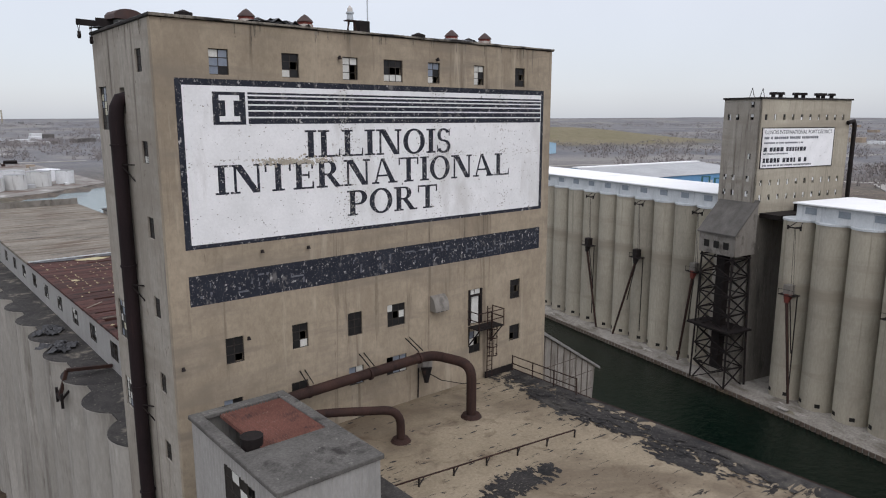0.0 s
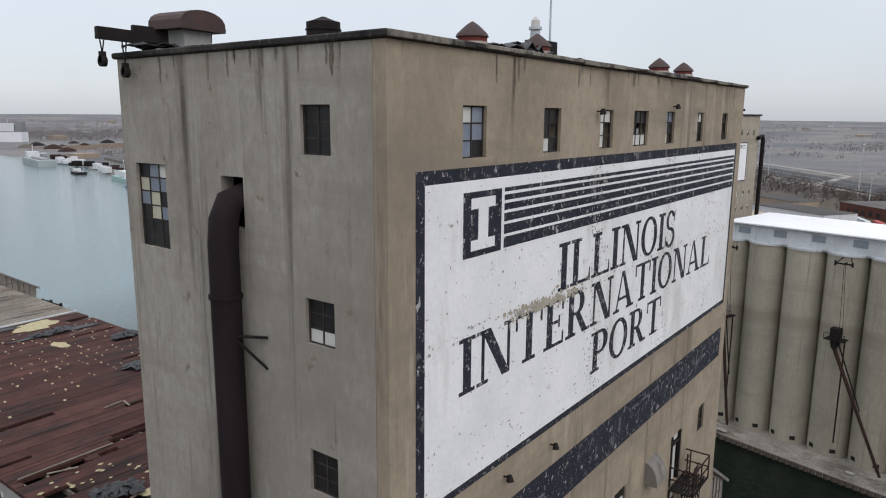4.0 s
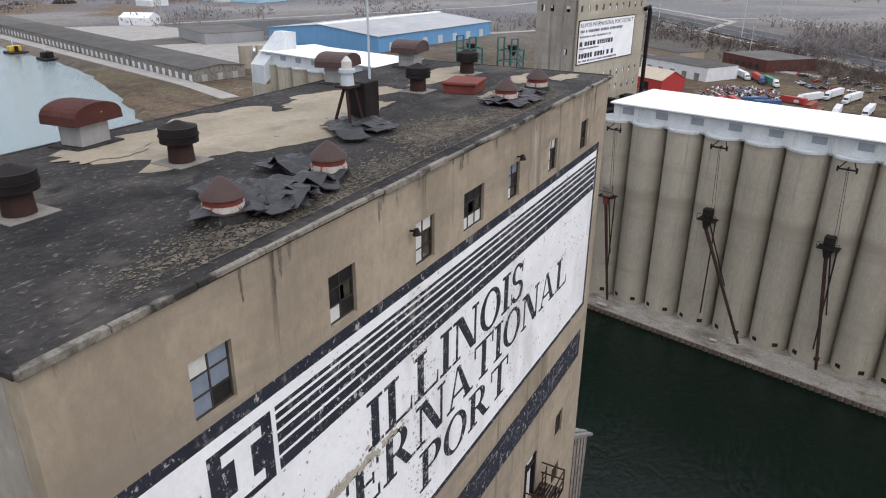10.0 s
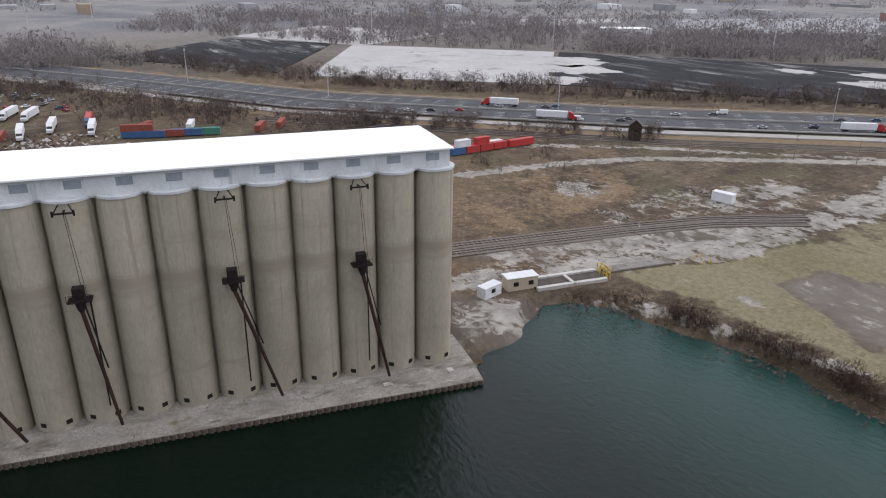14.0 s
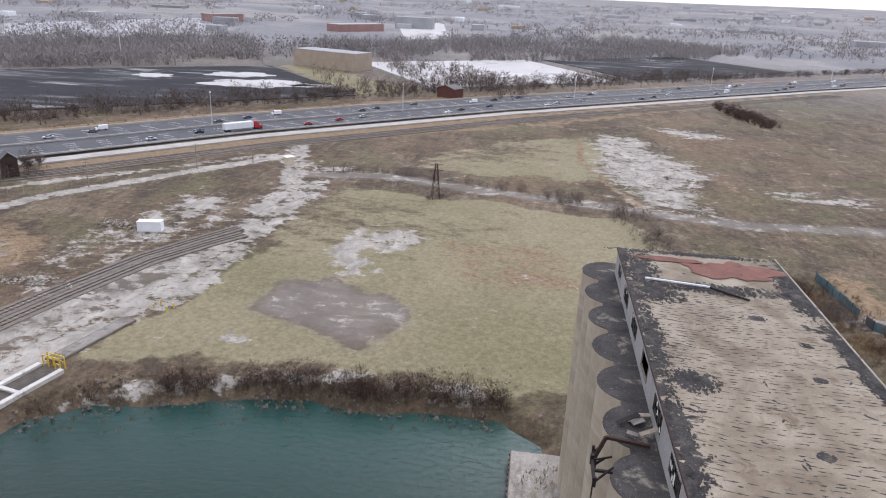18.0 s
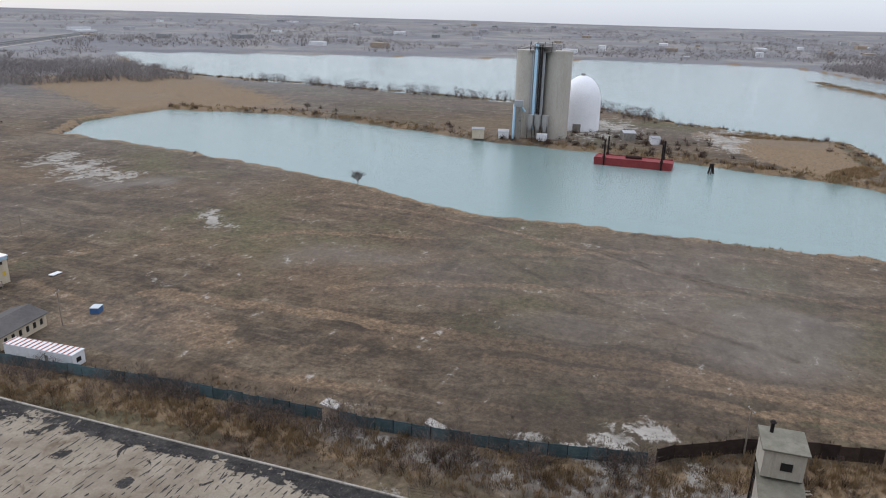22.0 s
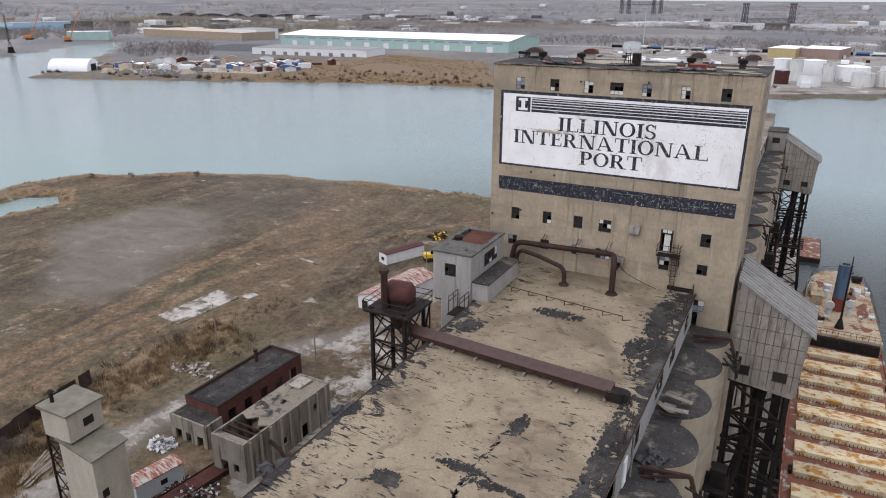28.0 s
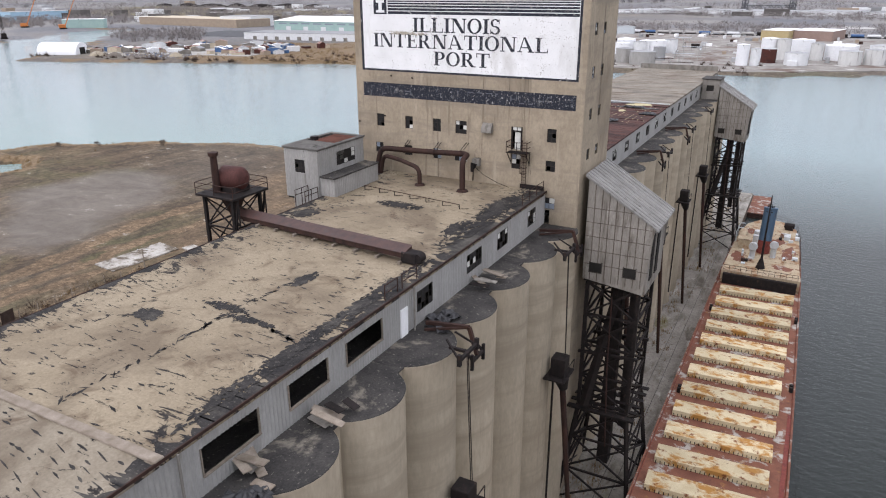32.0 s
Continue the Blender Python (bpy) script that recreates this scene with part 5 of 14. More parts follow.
part("cable", Mesh().tube([(25.6, HY0 - 0.5, 38.6), (26.6, HY0 - 0.6, 37.9), (28.2, HY0 - 0.7, 37.3), (29.6, HY0 - 0.9, 37.0)], 0.03, 6).tube([(25.2, HY0 - 0.1, 38.9), (25.15, HY0 - 0.1, 37.0)], 0.05, 6), DARK_STEEL, stub)
for xx, zz in ((14.35, 43.05), (17.9, 47.3), (11.0, 42.2), (26.7, 57.3), (20.1, 57.05), (15.3, 47.4)):
    lamp = thing("wall_light", (xx, HY0, zz), "small dark lamp fixed to the concrete wall", "lamp", "wall lights")
    part("arm", Mesh().bar((xx, HY0 + 0.01, zz), (xx, HY0 - 0.18, zz + 0.03), 0.04), DARK_STEEL, lamp)
    part("shade", Mesh().cyl((xx, HY0 - 0.18, zz + 0.09), (xx, HY0 - 0.2, zz - 0.08), 0.06, 0.11, 8), DARK_STEEL, lamp)

# ---- the painted sign ----
sign = thing("painted_sign", (23.7, HY0, 48), "large chipped white and navy sign painted on the concrete wall", "sign")
SY = HY0 - 0.004


def plate(m, x0, x1, z0, z1, k=0):
    return m.box(x0, x1, SY - 0.004 - 0.004 * k, SY + 0.001, z0, z1)


part("border", plate(plate(plate(plate(Mesh(), 11.55, 11.85, 47.85, 55.75), 35.75, 36.0, 47.85, 55.75), 11.85, 35.75, 55.45, 55.75), 11.85, 35.75, 47.85, 48.05), NAVY, sign, "navy painted border, flaking")
part("field", plate(Mesh(), 11.85, 35.75, 48.05, 55.45), WHITE_PAINT, sign, "white painted field with chipped spots")
part("emblem", plate(Mesh(), 13.25, 14.87, 53.65, 55.18, 1), NAVY, sign, "navy square")
part("emblem_mark", plate(plate(plate(Mesh(), 13.86, 14.28, 54.05, 54.78, 2), 13.56, 14.58, 54.78, 55.03, 2), 13.56, 14.58, 53.8, 54.05, 2), WHITE_PAINT, sign)
zs = 55.18
for k in range(7):
    h = 0.10 + 0.035 * k
    gap = 0.075
    part("stripe", plate(Mesh(), 15.0, 35.7, zs - h, zs, 1), NAVY, sign)
    zs -= h + gap
    if zs < 53.7:
        break
bare_r = random.Random(64)
BARE = material("bare_wall_under_paint", (0.36, 0.325, 0.265), (0.46, 0.42, 0.35), 1.5, (1, 1, 1), 0.9, fine=0.25)
CHIP = material("grey_wall_under_chipped_paint", (0.30, 0.285, 0.26), (0.42, 0.40, 0.37), 1.5, (1, 1, 1), 0.9, fine=0.3)


def flakes(count, where, size, depth):
    """Many small places where the paint has flaked off, each with its own broken outline."""
    m = Mesh()
    for k in range(count):
        x, z = where()
        if not (11.9 < x < 35.7 and 48.1 < z < 55.4):
            continue
        w, h, q = bare_r.uniform(*size), bare_r.uniform(*size) * 0.7, bare_r.randint(5, 8)
        m.add([(x + w * bare_r.uniform(0.45, 1.2) * math.cos(6.283 * i / q), SY - depth - 0.00002 * k, z + h * bare_r.uniform(0.45, 1.2) * math.sin(6.283 * i / q)) for i in range(q)], [tuple(range(q))])
    return m


part("bare_strip", flakes(260, lambda: (bare_r.triangular(14.9, 20.2, 17.0), 51.80 + bare_r.gauss(0, 0.10)), (0.02, 0.13), 0.0165), BARE, sign, "strip of bare tan concrete where the paint has gone")["kind"] = "stuff"
part("paint_flakes", flakes(420, lambda: (bare_r.uniform(11.9, 35.7), bare_r.uniform(48.1, 55.4)), (0.012, 0.06), 0.0220), CHIP, sign, "flaked spots in the paint")["kind"] = "stuff"
part("paint_flakes", flakes(520, lambda: (bare_r.choice((20.6, 20.6, 26.8, 32.2)) + bare_r.gauss(0, 0.38), bare_r.uniform(48.1, 55.4)), (0.012, 0.075), 0.0306), CHIP, sign, "flaked spots in the paint")["kind"] = "stuff"
part("paint_flakes", flakes(260, lambda: (bare_r.uniform(11.9, 35.7), 51.85 + bare_r.gauss(0, 0.14)), (0.012, 0.07), 0.0412), CHIP, sign, "flaked spots along the pour line")["kind"] = "stuff"
part("lower_band", plate(Mesh(), 11.6, 35.9, 45.1, 46.58), NAVY, sign, "faded navy band with ghost lettering")


def glyph(ch):
    """Serif capital in a unit of height 1: closed outlines of (x, z) and the advance."""
    T, t, s = 0.20, 0.07, 0.10
    rect = lambda x0, x1, z0, z1: [(x0, z0), (x1, z0), (x1, z1), (x0, z1)]

    def stem(x, w=T):
        return [rect(x, x + w, 0, 1), rect(x - s, x + w + s, 0, t), rect(x - s, x + w + s, 1 - t, 1)]

    def bowl(cx, cz, rx, rz, a0, a1, wx, wz, n=14):
        A = [a0 + (a1 - a0) * i / n for i in range(n + 1)]
        q = []
        for a, b in zip(A, A[1:]):
            p = lambda t_, o: (cx + (rx - (wx if o else 0)) * math.cos(t_), cz + (rz - (wz if o else 0)) * math.sin(t_))
            q.append([p(a, 0), p(b, 0), p(b, 1), p(a, 1)])
        return q

    pi = math.pi
    if ch == "I":
        return stem(s), T + 2 * s
    if ch == "L":
        return stem(s) + [rect(s + T, 0.78, 0, t), [(0.71, 0), (0.78, 0), (0.78, 0.3), (0.75, 0.3)]], 0.80
    if ch == "N":
        return [rect(s + 0.02, s + 0.10, 0, 1), rect(0, s + 0.2, 0, t), rect(0, s + 0.16, 1 - t, 1), rect(0.84, 0.92, 0, 1), rect(0.74, 1.02, 1 - t, 1), [(s + 0.02, 1), (s + 0.26, 1), (0.92, 0), (0.70, 0)]], 1.04
    if ch == "O":
        return bowl(0.46, 0.5, 0.46, 0.52, 0, 2 * pi, 0.19, 0.08, 28), 0.94
    if ch == "S":
        return bowl(0.32, 0.74, 0.28, 0.28, pi * 0.12, pi * 1.5, 0.15, 0.08) + bowl(0.32, 0.26, 0.32, 0.29, -pi * 0.88, pi * 0.5, 0.16, 0.09) + [rect(0.55, 0.60, 0.70, 0.98), rect(0.02, 0.07, 0.02, 0.32)], 0.66
    if ch == "T":
        return [rect(0.33, 0.33 + T, 0, 1), rect(0.22, 0.64, 0, t), rect(0, 0.86, 1 - t, 1), rect(0, 0.06, 0.70, 1), rect(0.80, 0.86, 0.70, 1)], 0.88
    if ch == "E":
        return stem(s) + [rect(s + T, 0.72, 0, t), rect(s + T, 0.70, 1 - t, 1), rect(s + T, 0.56, 0.48, 0.48 + t), rect(0.66, 0.72, 0, 0.28), rect(0.64, 0.70, 0.74, 1), rect(0.52, 0.57, 0.38, 0.64)], 0.76
    if ch == "R":
        return stem(s) + [rect(s + T, 0.46, 1 - t, 1), rect(s + T, 0.46, 0.46, 0.46 + t)] + bowl(0.44, 0.73, 0.29, 0.27, -pi / 2, pi / 2, 0.19, 0.07) + [[(0.36, 0.48), (0.56, 0.48), (0.90, 0), (0.68, 0)], rect(0.68, 0.98, 0, t)], 0.96
    if ch == "P":
        return stem(s) + [rect(s + T, 0.46, 1 - t, 1), rect(s + T, 0.46, 0.42, 0.42 + t)] + bowl(0.44, 0.71, 0.32, 0.29, -pi / 2, pi / 2, 0.20, 0.07), 0.80
    return [[(0.38, 1), (0.50, 1), (0.98, 0), (0.76, 0)], [(0.38, 1), (0.44, 1), (0.18, 0), (0.10, 0)], rect(0, 0.30, 0, t), rect(0.66, 1.06, 0, t), rect(0.24, 0.72, 0.28, 0.28 + t)], 1.06


for word, x0, x1, z0, z1 in (("ILLINOIS", 18.0, 27.85, 51.95, 53.35), ("INTERNATIONAL", 13.15, 32.85, 50.35, 51.75), ("PORT", 20.45, 26.8, 48.7, 50.08)):
    gl = [glyph(c) for c in word]
    total = sum(g[1] for g in gl) + 0.05 * (len(word) - 1)
    sx, xx = (x1 - x0) / total, x0
    for polys, adv in gl:
        m = Mesh()
        for i, q in enumerate(polys):
            n = len(q)
            y1 = SY - 0.008 - 0.0006 * (i % 5)
            vs = [(xx + px * sx, y1, z0 + pz * (z1 - z0)) for px, pz in q] + [(xx + px * sx, SY, z0 + pz * (z1 - z0)) for px, pz in q]
            m.add(vs, [tuple(range(n)), tuple(range(2 * n - 1, n - 1, -1))] + [(k, n + k, n + (k + 1) % n, (k + 1) % n) for k in range(n)])
        part("letter", m, NAVY, sign)
        xx += (adv + 0.05) * sx
gr = random.Random(3)
xx = 12.1
while xx < 35.2:
    w = gr.uniform(0.55, 0.85)
    if gr.random() < 0.62:
        ghost = Mesh()
        for k in range(gr.randint(3, 8)):
            gx_, gz_ = xx + gr.choice((0.0, w - 0.13)) + gr.uniform(-0.02, 0.02), 45.42 + gr.uniform(0, 0.75)
            plate(ghost, gx_, gx_ + gr.uniform(0.05, 0.14), gz_, gz_ + gr.uniform(0.06, 0.2), 1)
        if gr.random() < 0.7:
            gz_ = 45.42 + gr.choice((0.0, 0.36, 0.74))
            plate(ghost, xx, xx + w * gr.uniform(0.4, 1.0), gz_, gz_ + 0.09, 1)
        part("ghost_letter", ghost, NAVY_FADED, sign)
    xx += w + 0.24

# ---- big outside pipe on the west wall, hoist beam ----
CX_, CY_ = HX0 - 0.40, 38.14
CHUTE = material("dark_chute_steel", (0.010, 0.0065, 0.0075), (0.020, 0.012, 0.013), 1.2, (1, 1, 0.3), 0.8, 0.0, spec=0.2, spots=(((0.05, 0.024, 0.02), 1.8, 0.6, 0.8, UP),))
chute = thing("grain_chute", (CX_, CY_, 0), "long dark rusty steel chute pipe down the grey wall", "pipe")
part("pipe", Mesh().tube([(CX_, CY_, 0.3), (CX_, CY_, 52.6)], 0.355, 18), CHUTE, chute)
part("elbow", Mesh().tube([(CX_, CY_, 52.6), (CX_, CY_, 53.9), (CX_ + 0.06, CY_ + 0.01, 54.45), (CX_ + 0.24, CY_ + 0.02, 54.85), (HX0 + 0.35, CY_ + 0.03, 54.98)], [0.355, 0.355, 0.35, 0.34, 0.33], 18), CHUTE, chute, "rusty elbow streaked with white")
for z in (4, 10, 16, 22, 28, 34, 40, 46.5, 52.6):
    part("flange", Mesh().cyl((CX_, CY_, z), (CX_, CY_, z + 0.09), 0.40, n=18), CHUTE, chute)
    part("bracket", Mesh().bar((HX0, CY_ - 1.0, z - 0.9), (CX_, CY_ - 0.3, z - 0.9), 0.06).bar((HX0, CY_ - 0.95, z - 1.7), (CX_, CY_ - 0.35, z - 1.0), 0.05), DARK_STEEL, chute)
beam = thing("hoist_beam", (HX0, 42.2, HZ), "dark steel hoist beam with two hanging pulley blocks over the roof edge", "hoist")
part("beam", Mesh().bar((HX0 + 1.6, 42.0, HZ + 0.35), (HX0 - 0.85, 42.3, HZ + 0.45), 0.2, 0.3), DARK_STEEL, beam)
part("beam", Mesh().bar((HX0 + 2.0, 41.6, HZ + 0.42), (HX0 + 0.1, 42.3, HZ + 0.52), 0.3, 0.4), DARK_STEEL, beam)
for px_, py_, pz_ in ((HX0 - 0.76, 42.25, 58.2), (HX0 - 0.2, 42.2, 57.95)):
    part("rope", Mesh().bar((px_ - 0.05, py_, 58.8), (px_, py_, pz_ + 0.2), 0.025).bar((px_ + 0.08, py_, 58.8), (px_, py_, pz_ + 0.2), 0.025), DARK_STEEL, beam)
    part("pulley_block", Mesh().cyl((px_ - 0.07, py_, pz_), (px_ + 0.06, py_, pz_), 0.14).box(px_ - 0.07, px_ + 0.07, py_ - 0.06, py_ + 0.06, pz_ - 0.05, pz_ + 0.24), DARK_STEEL, beam)

# ---- roof vents ----


def hood_vent(x, y, red, rz=0, s=1.0):
    t = thing("roof_hood_vent", (x, y, HZ), ("bright red-brown" if red else "rust-brown") + " rounded metal hood on a pale square shaft", "roof vent", "roof hood vents", rz=rz)
    part("shaft", Mesh().box(-0.62, 0.62, -0.5, 0.5, 0, 1.0, b=0.02), SHEET, t, local=True)
    arc_ = [(1.02 * math.cos(a), 0.72 * max(0, math.sin(a)) ** 0.6) for a in [math.pi * q / 12 for q in range(13)]]
    m = Mesh()
    n = len(arc_)
    m.add([(xx, yy, 0.88 + zz) for yy in (-0.82, 0.82) for xx, zz in arc_], [tuple(range(n - 1, -1, -1)), tuple(range(n, 2 * n))] + [(i, i + 1, n + i + 1, n + i) for i in range(n - 1)] + [(n - 1, 0, n, 2 * n - 1)])
    part("hood", m, RUST_RED if red else BROWN_HOOD, t, local=True)
    part("skirt", Mesh().box(-0.95, 0.95, -0.8, 0.8, -0.02, 0.07, b=0.03), TAR, t, local=True)
    t.scale = (0.76, 0.76, 0.72)
    return t


def turbine_vent(x, y):
    t = thing("round_roof_vent", (x, y, HZ), "dark rusted round roof ventilator with a drum cap", "roof vent", "round roof vents")
    part("neck", Mesh().cyl((0, 0, 0), (0, 0, 0.75), 0.36, 0.33, 16), RUST, t, local=True)
    part("drum", Mesh().cyl((0, 0, 0.7), (0, 0, 1.22), 0.52, 0.52, 18).cyl((0, 0, 0.92), (0, 0, 0.97), 0.55, 0.55, 18), DARK_STEEL, t, local=True)
    part("cap", Mesh().cyl((0, 0, 1.22), (0, 0, 1.42), 0.46, 0.06, 14), DARK_STEEL, t, local=True)
    part("flashing", Mesh().box(-0.6, 0.6, -0.6, 0.6, 0, 0.03), SHEET_DULL, t, local=True)
    t.scale = (0.88, 0.88, 0.72)
    return t


PEELED = material("peeled_white_paint", (0.36, 0.33, 0.29), (0.46, 0.43, 0.39), 2.0, (1, 1, 1), 0.7, spots=(((0.30, 0.05, 0.03), 2.6, 0.50, 0.58, (1, 1, 0.5)), ((0.03, 0.025, 0.022), 2.0, 0.58, 0.66, (1, 1, 0.5))))


def cone_vent(x, y):
    t = thing("cone_roof_vent", (x, y, HZ), "low red roof ventilator with a faceted rusty cone cap", "roof vent", "cone roof vents")
    part("base", Mesh().cyl((0, 0, 0), (0, 0, 0.22), 0.62, 0.58, 14), TAR, t, local=True)
    part("collar", Mesh().cyl((0, 0, 0.18), (0, 0, 0.40), 0.52, 0.50, 14), PEELED, t, "white paint peeling off the collar", local=True)
    part("drum", Mesh().cyl((0, 0, 0.40), (0, 0, 0.60), 0.47, 0.47, 14), DARK_RED, t, local=True)
    part("cap", Mesh().tube([(0, 0, 0.56), (0, 0, 0.66), (0, 0, 0.90), (0, 0, 1.04)], [0.54, 0.49, 0.24, 0.04], 12), BROWN_HOOD, t, local=True)
    t.scale = (0.82, 0.82, 0.80)
    return t


hood_vent(12.05, 41.7, False, 8)
hood_vent(18.3, 42.3, True, 6)
hood_vent(29.6, 42.3, False, 8)
hood_vent(34.8, 42.1, False, 8)
for x_, y_ in ((14.1, 38.6), (18.3, 38.75), (29.5, 38.6), (34.2, 38.9)):
    turbine_vent(x_, y_)
for x_, y_ in ((15.9, 35.0), (19.1, 34.9), (29.2, 34.9), (31.9, 34.8)):
    cone_vent(x_, y_)
hatch = thing("roof_hatch", (30.4, 37.1, HZ), "low flat red painted roof hatch", "roof hatch", rz=10)
part("body", Mesh().box(-0.75, 0.75, -0.6, 0.6, 0, 0.3, b=0.02), DARK_RED, hatch, local=True)
part("lid", Mesh().box(-0.8, 0.8, -0.65, 0.65, 0.3, 0.42, b=0.03), DARK_RED, hatch, local=True)
bc = thing("aviation_beacon", (23.8, 37.4, HZ), "clouded pale warning beacon on a rusty stand", "beacon")
part("cabinet", Mesh().box(24.0, 24.75, 37.2, 37.9, HZ, HZ + 1.2, b=0.03), DARK_STEEL, bc)
part("stand", Mesh().bar((23.2, 37.2, HZ), (23.35, 37.4, HZ + 1.15), 0.07).bar((23.9, 37.2, HZ), (23.75, 37.4, HZ + 1.15), 0.07).bar((23.5, 38.0, HZ), (23.55, 37.6, HZ + 1.15), 0.07).box(23.25, 23.85, 37.25, 37.75, HZ + 1.13, HZ + 1.19), RUST, bc)
part("lamp_base", Mesh().cyl((23.55, 37.5, HZ + 1.19), (23.55, 37.5, HZ + 1.55), 0.20, 0.17, 14).cyl((23.55, 37.5, HZ + 1.55), (23.55, 37.5, HZ + 1.65), 0.24, 0.24, 14), PALE_METAL, bc)
LENS = material("clouded_beacon_lens", (0.46, 0.43, 0.40), (0.56, 0.53, 0.5), 3.0, (1, 1, 1), 0.2)
part("lamp_lens", Mesh().cyl((23.55, 37.5, HZ + 1.65), (23.55, 37.5, HZ + 1.87), 0.16, 0.15, 14).cyl((23.55, 37.5, HZ + 1.87), (23.55, 37.5, HZ + 2.01), 0.15, 0.03, 12), LENS, bc)
part("mast", Mesh().cyl((24.85, 37.6, HZ), (24.85, 37.6, HZ + 5.2), 0.045, 0.03, 6), PALE_METAL, bc)
# heaps of torn roofing felt


def felt_heap(cx, cy, lx, ly, seed, z=HZ, h=0.5):
    r = random.Random(seed)
    t = thing("torn_roofing_felt", (cx, cy, z), "heap of torn black roofing felt lying in folds", "debris", "torn roofing heaps")
    for k in range(7):
        n = 9
        x0, y0, a = r.uniform(-lx, lx), r.uniform(-ly, ly), r.uniform(0, 6.28)
        vs = []
        for i in range(n):
            for j in range(5):
                u_, v_ = (i / (n - 1) - 0.5) * r.uniform(1.4, 1.7), (j / 4 - 0.5) * 0.8
                zz = max(0.03, 0.06 + h * 0.5 * (0.5 + 0.5 * math.sin(u_ * 7 + k)) * (1 - abs(u_)) + r.uniform(0, h * 0.25))
                vs.append((x0 + u_ * math.cos(a) - v_ * math.sin(a), y0 + u_ * math.sin(a) + v_ * math.cos(a), zz))
        fs = [(i * 5 + j, i * 5 + j + 1, (i + 1) * 5 + j + 1, (i + 1) * 5 + j) for i in range(n - 1) for j in range(4)]
        ob = part("felt_sheet", Mesh().add(vs, fs), RUBBER, t, local=True)
        sm = ob.modifiers.new("thickness", "SOLIDIFY")
        sm.thickness = 0.02
    return t


felt_heap(17.9, 35.3, 1.5, 0.7, 1)
felt_heap(16.4, 34.6, 0.9, 0.4, 2)
felt_heap(29.6, 34.8, 1.3, 0.4, 3, h=0.3)
felt_heap(12.0, 42.0, 0.9, 0.5, 4, h=0.4)
felt_heap(23.0, 37.0, 1.0, 0.4, 5, h=0.25)

# ---- bins, galleries and roofs of the near elevator ----
BR, BZ = 3.36, 33.4
GX0, GX1, GZ = 14.5, 33.4, 36.9
bank = thing("grain_bins", (24, -20, 0), "long bank of tall tan concrete grain bins with black tar tops", "silo")
CONC_PALE = material("grey_bin_concrete", (0.245, 0.232, 0.208), (0.345, 0.328, 0.298), 0.25, (1, 1, 0.3), 0.9, bump=(2.5, 0.02), rnd=0.08, spots=(((0.15, 0.138, 0.12), 0.7, 0.54, 0.70, (1, 1, 0.12)), ((0.40, 0.385, 0.35), 0.9, 0.60, 0.72, (1, 1, 0.25))))
# groove colour holds both dirt and the shade between the bins
GROOVE = material("bin_groove_dirt_and_shade", (0.085, 0.076, 0.064), (0.15, 0.136, 0.116), 0.5, (1, 1, 0.15), 0.95, fine=0.3)


def bin_at(x, y, parent, mat=CONC_BIN, r=BR, z=BZ, cap=BINTOP, name="bin"):
    """One round bin with its slightly proud top slab."""
    key = (mat.name, r, z)
    if key not in BIN_CACHE:
        n = 36
        m = Mesh().cyl((0, 0, -0.6), (0, 0, z - 0.22), r, r, n).cyl((0, 0, z - 0.22), (0, 0, z - 0.05), r + 0.06, r + 0.06, n)
        c = Mesh().cyl((0, 0, z - 0.05), (0, 0, z), r + 0.05, r + 0.03, n)
        BIN_CACHE[key] = (m.data("bin", mat), c.data("bin_cap", cap))
    a, b = BIN_CACHE[key]
    ob = new(name, a)
    ob.parent = parent
    ob.matrix_basis = parent.matrix_world.inverted() @ pose(x, y, 0, 0, 0, (x * 37 + y * 91) % 360)
    cp = new("bin_cap", b)
    cp.parent = ob
    return ob


BIN_CACHE = {}
south_y = [31.6] + [25.2 - 6.86 * i for i in range(15)]
for yy in south_y:
    bin_at(33.95, yy, bank)
    bin_at(14.6, yy, bank)
for xx in (21.0, 27.5):
    bin_at(xx, south_y[-1] + 0.4, bank)
nbank = thing("grain_bins", (24, 100, 0), "long bank of tall tan concrete grain bins with black tar tops", "silo")
north_y = [47.6 + 6.86 * i for i in range(16)]
for yy in north_y:
    bin_at(33.95, yy, nbank)
    bin_at(14.1, yy, nbank, CONC_PALE)
YE, YN = -70.6, 156.5
for bk, ys_ in ((bank, south_y), (nbank, north_y)):
    for ya, yb in zip(ys_, ys_[1:]):
        ym = (ya + yb) / 2
        part("link_wall", Mesh().box(34.0, 35.35, ym - 0.95, ym + 0.95, -0.6, BZ - 0.13), CONC_BIN, bk)
        part("link_top", Mesh().box(33.0, 35.5, ym - 1.7, ym + 1.7, BZ - 0.13, BZ - 0.012), BINTOP, bk)
# dark fill set into each groove to deepen its shade and dirt
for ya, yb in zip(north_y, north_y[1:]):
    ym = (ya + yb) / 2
    part("groove_fill", Mesh().box(12.5, 14.2, ym - 0.6, ym + 0.6, -0.6, BZ - 0.13), GROOVE, nbank, "groove between bins, dirt and shade painted dark")
    part("link_top", Mesh().box(12.0, 15.0, ym - 1.5, ym + 1.5, BZ - 0.13, BZ - 0.012), BINTOP, nbank)
part("deck", Mesh().box(14.6, 34.0, YE + 0.3, HY0 - 0.01, BZ - 0.7, BZ - 0.02), BINTOP, bank)
part("deck", Mesh().box(14.6, 34.0, HY1 + 0.01, YN - 0.3, BZ - 0.7, BZ - 0.02), BINTOP, nbank)


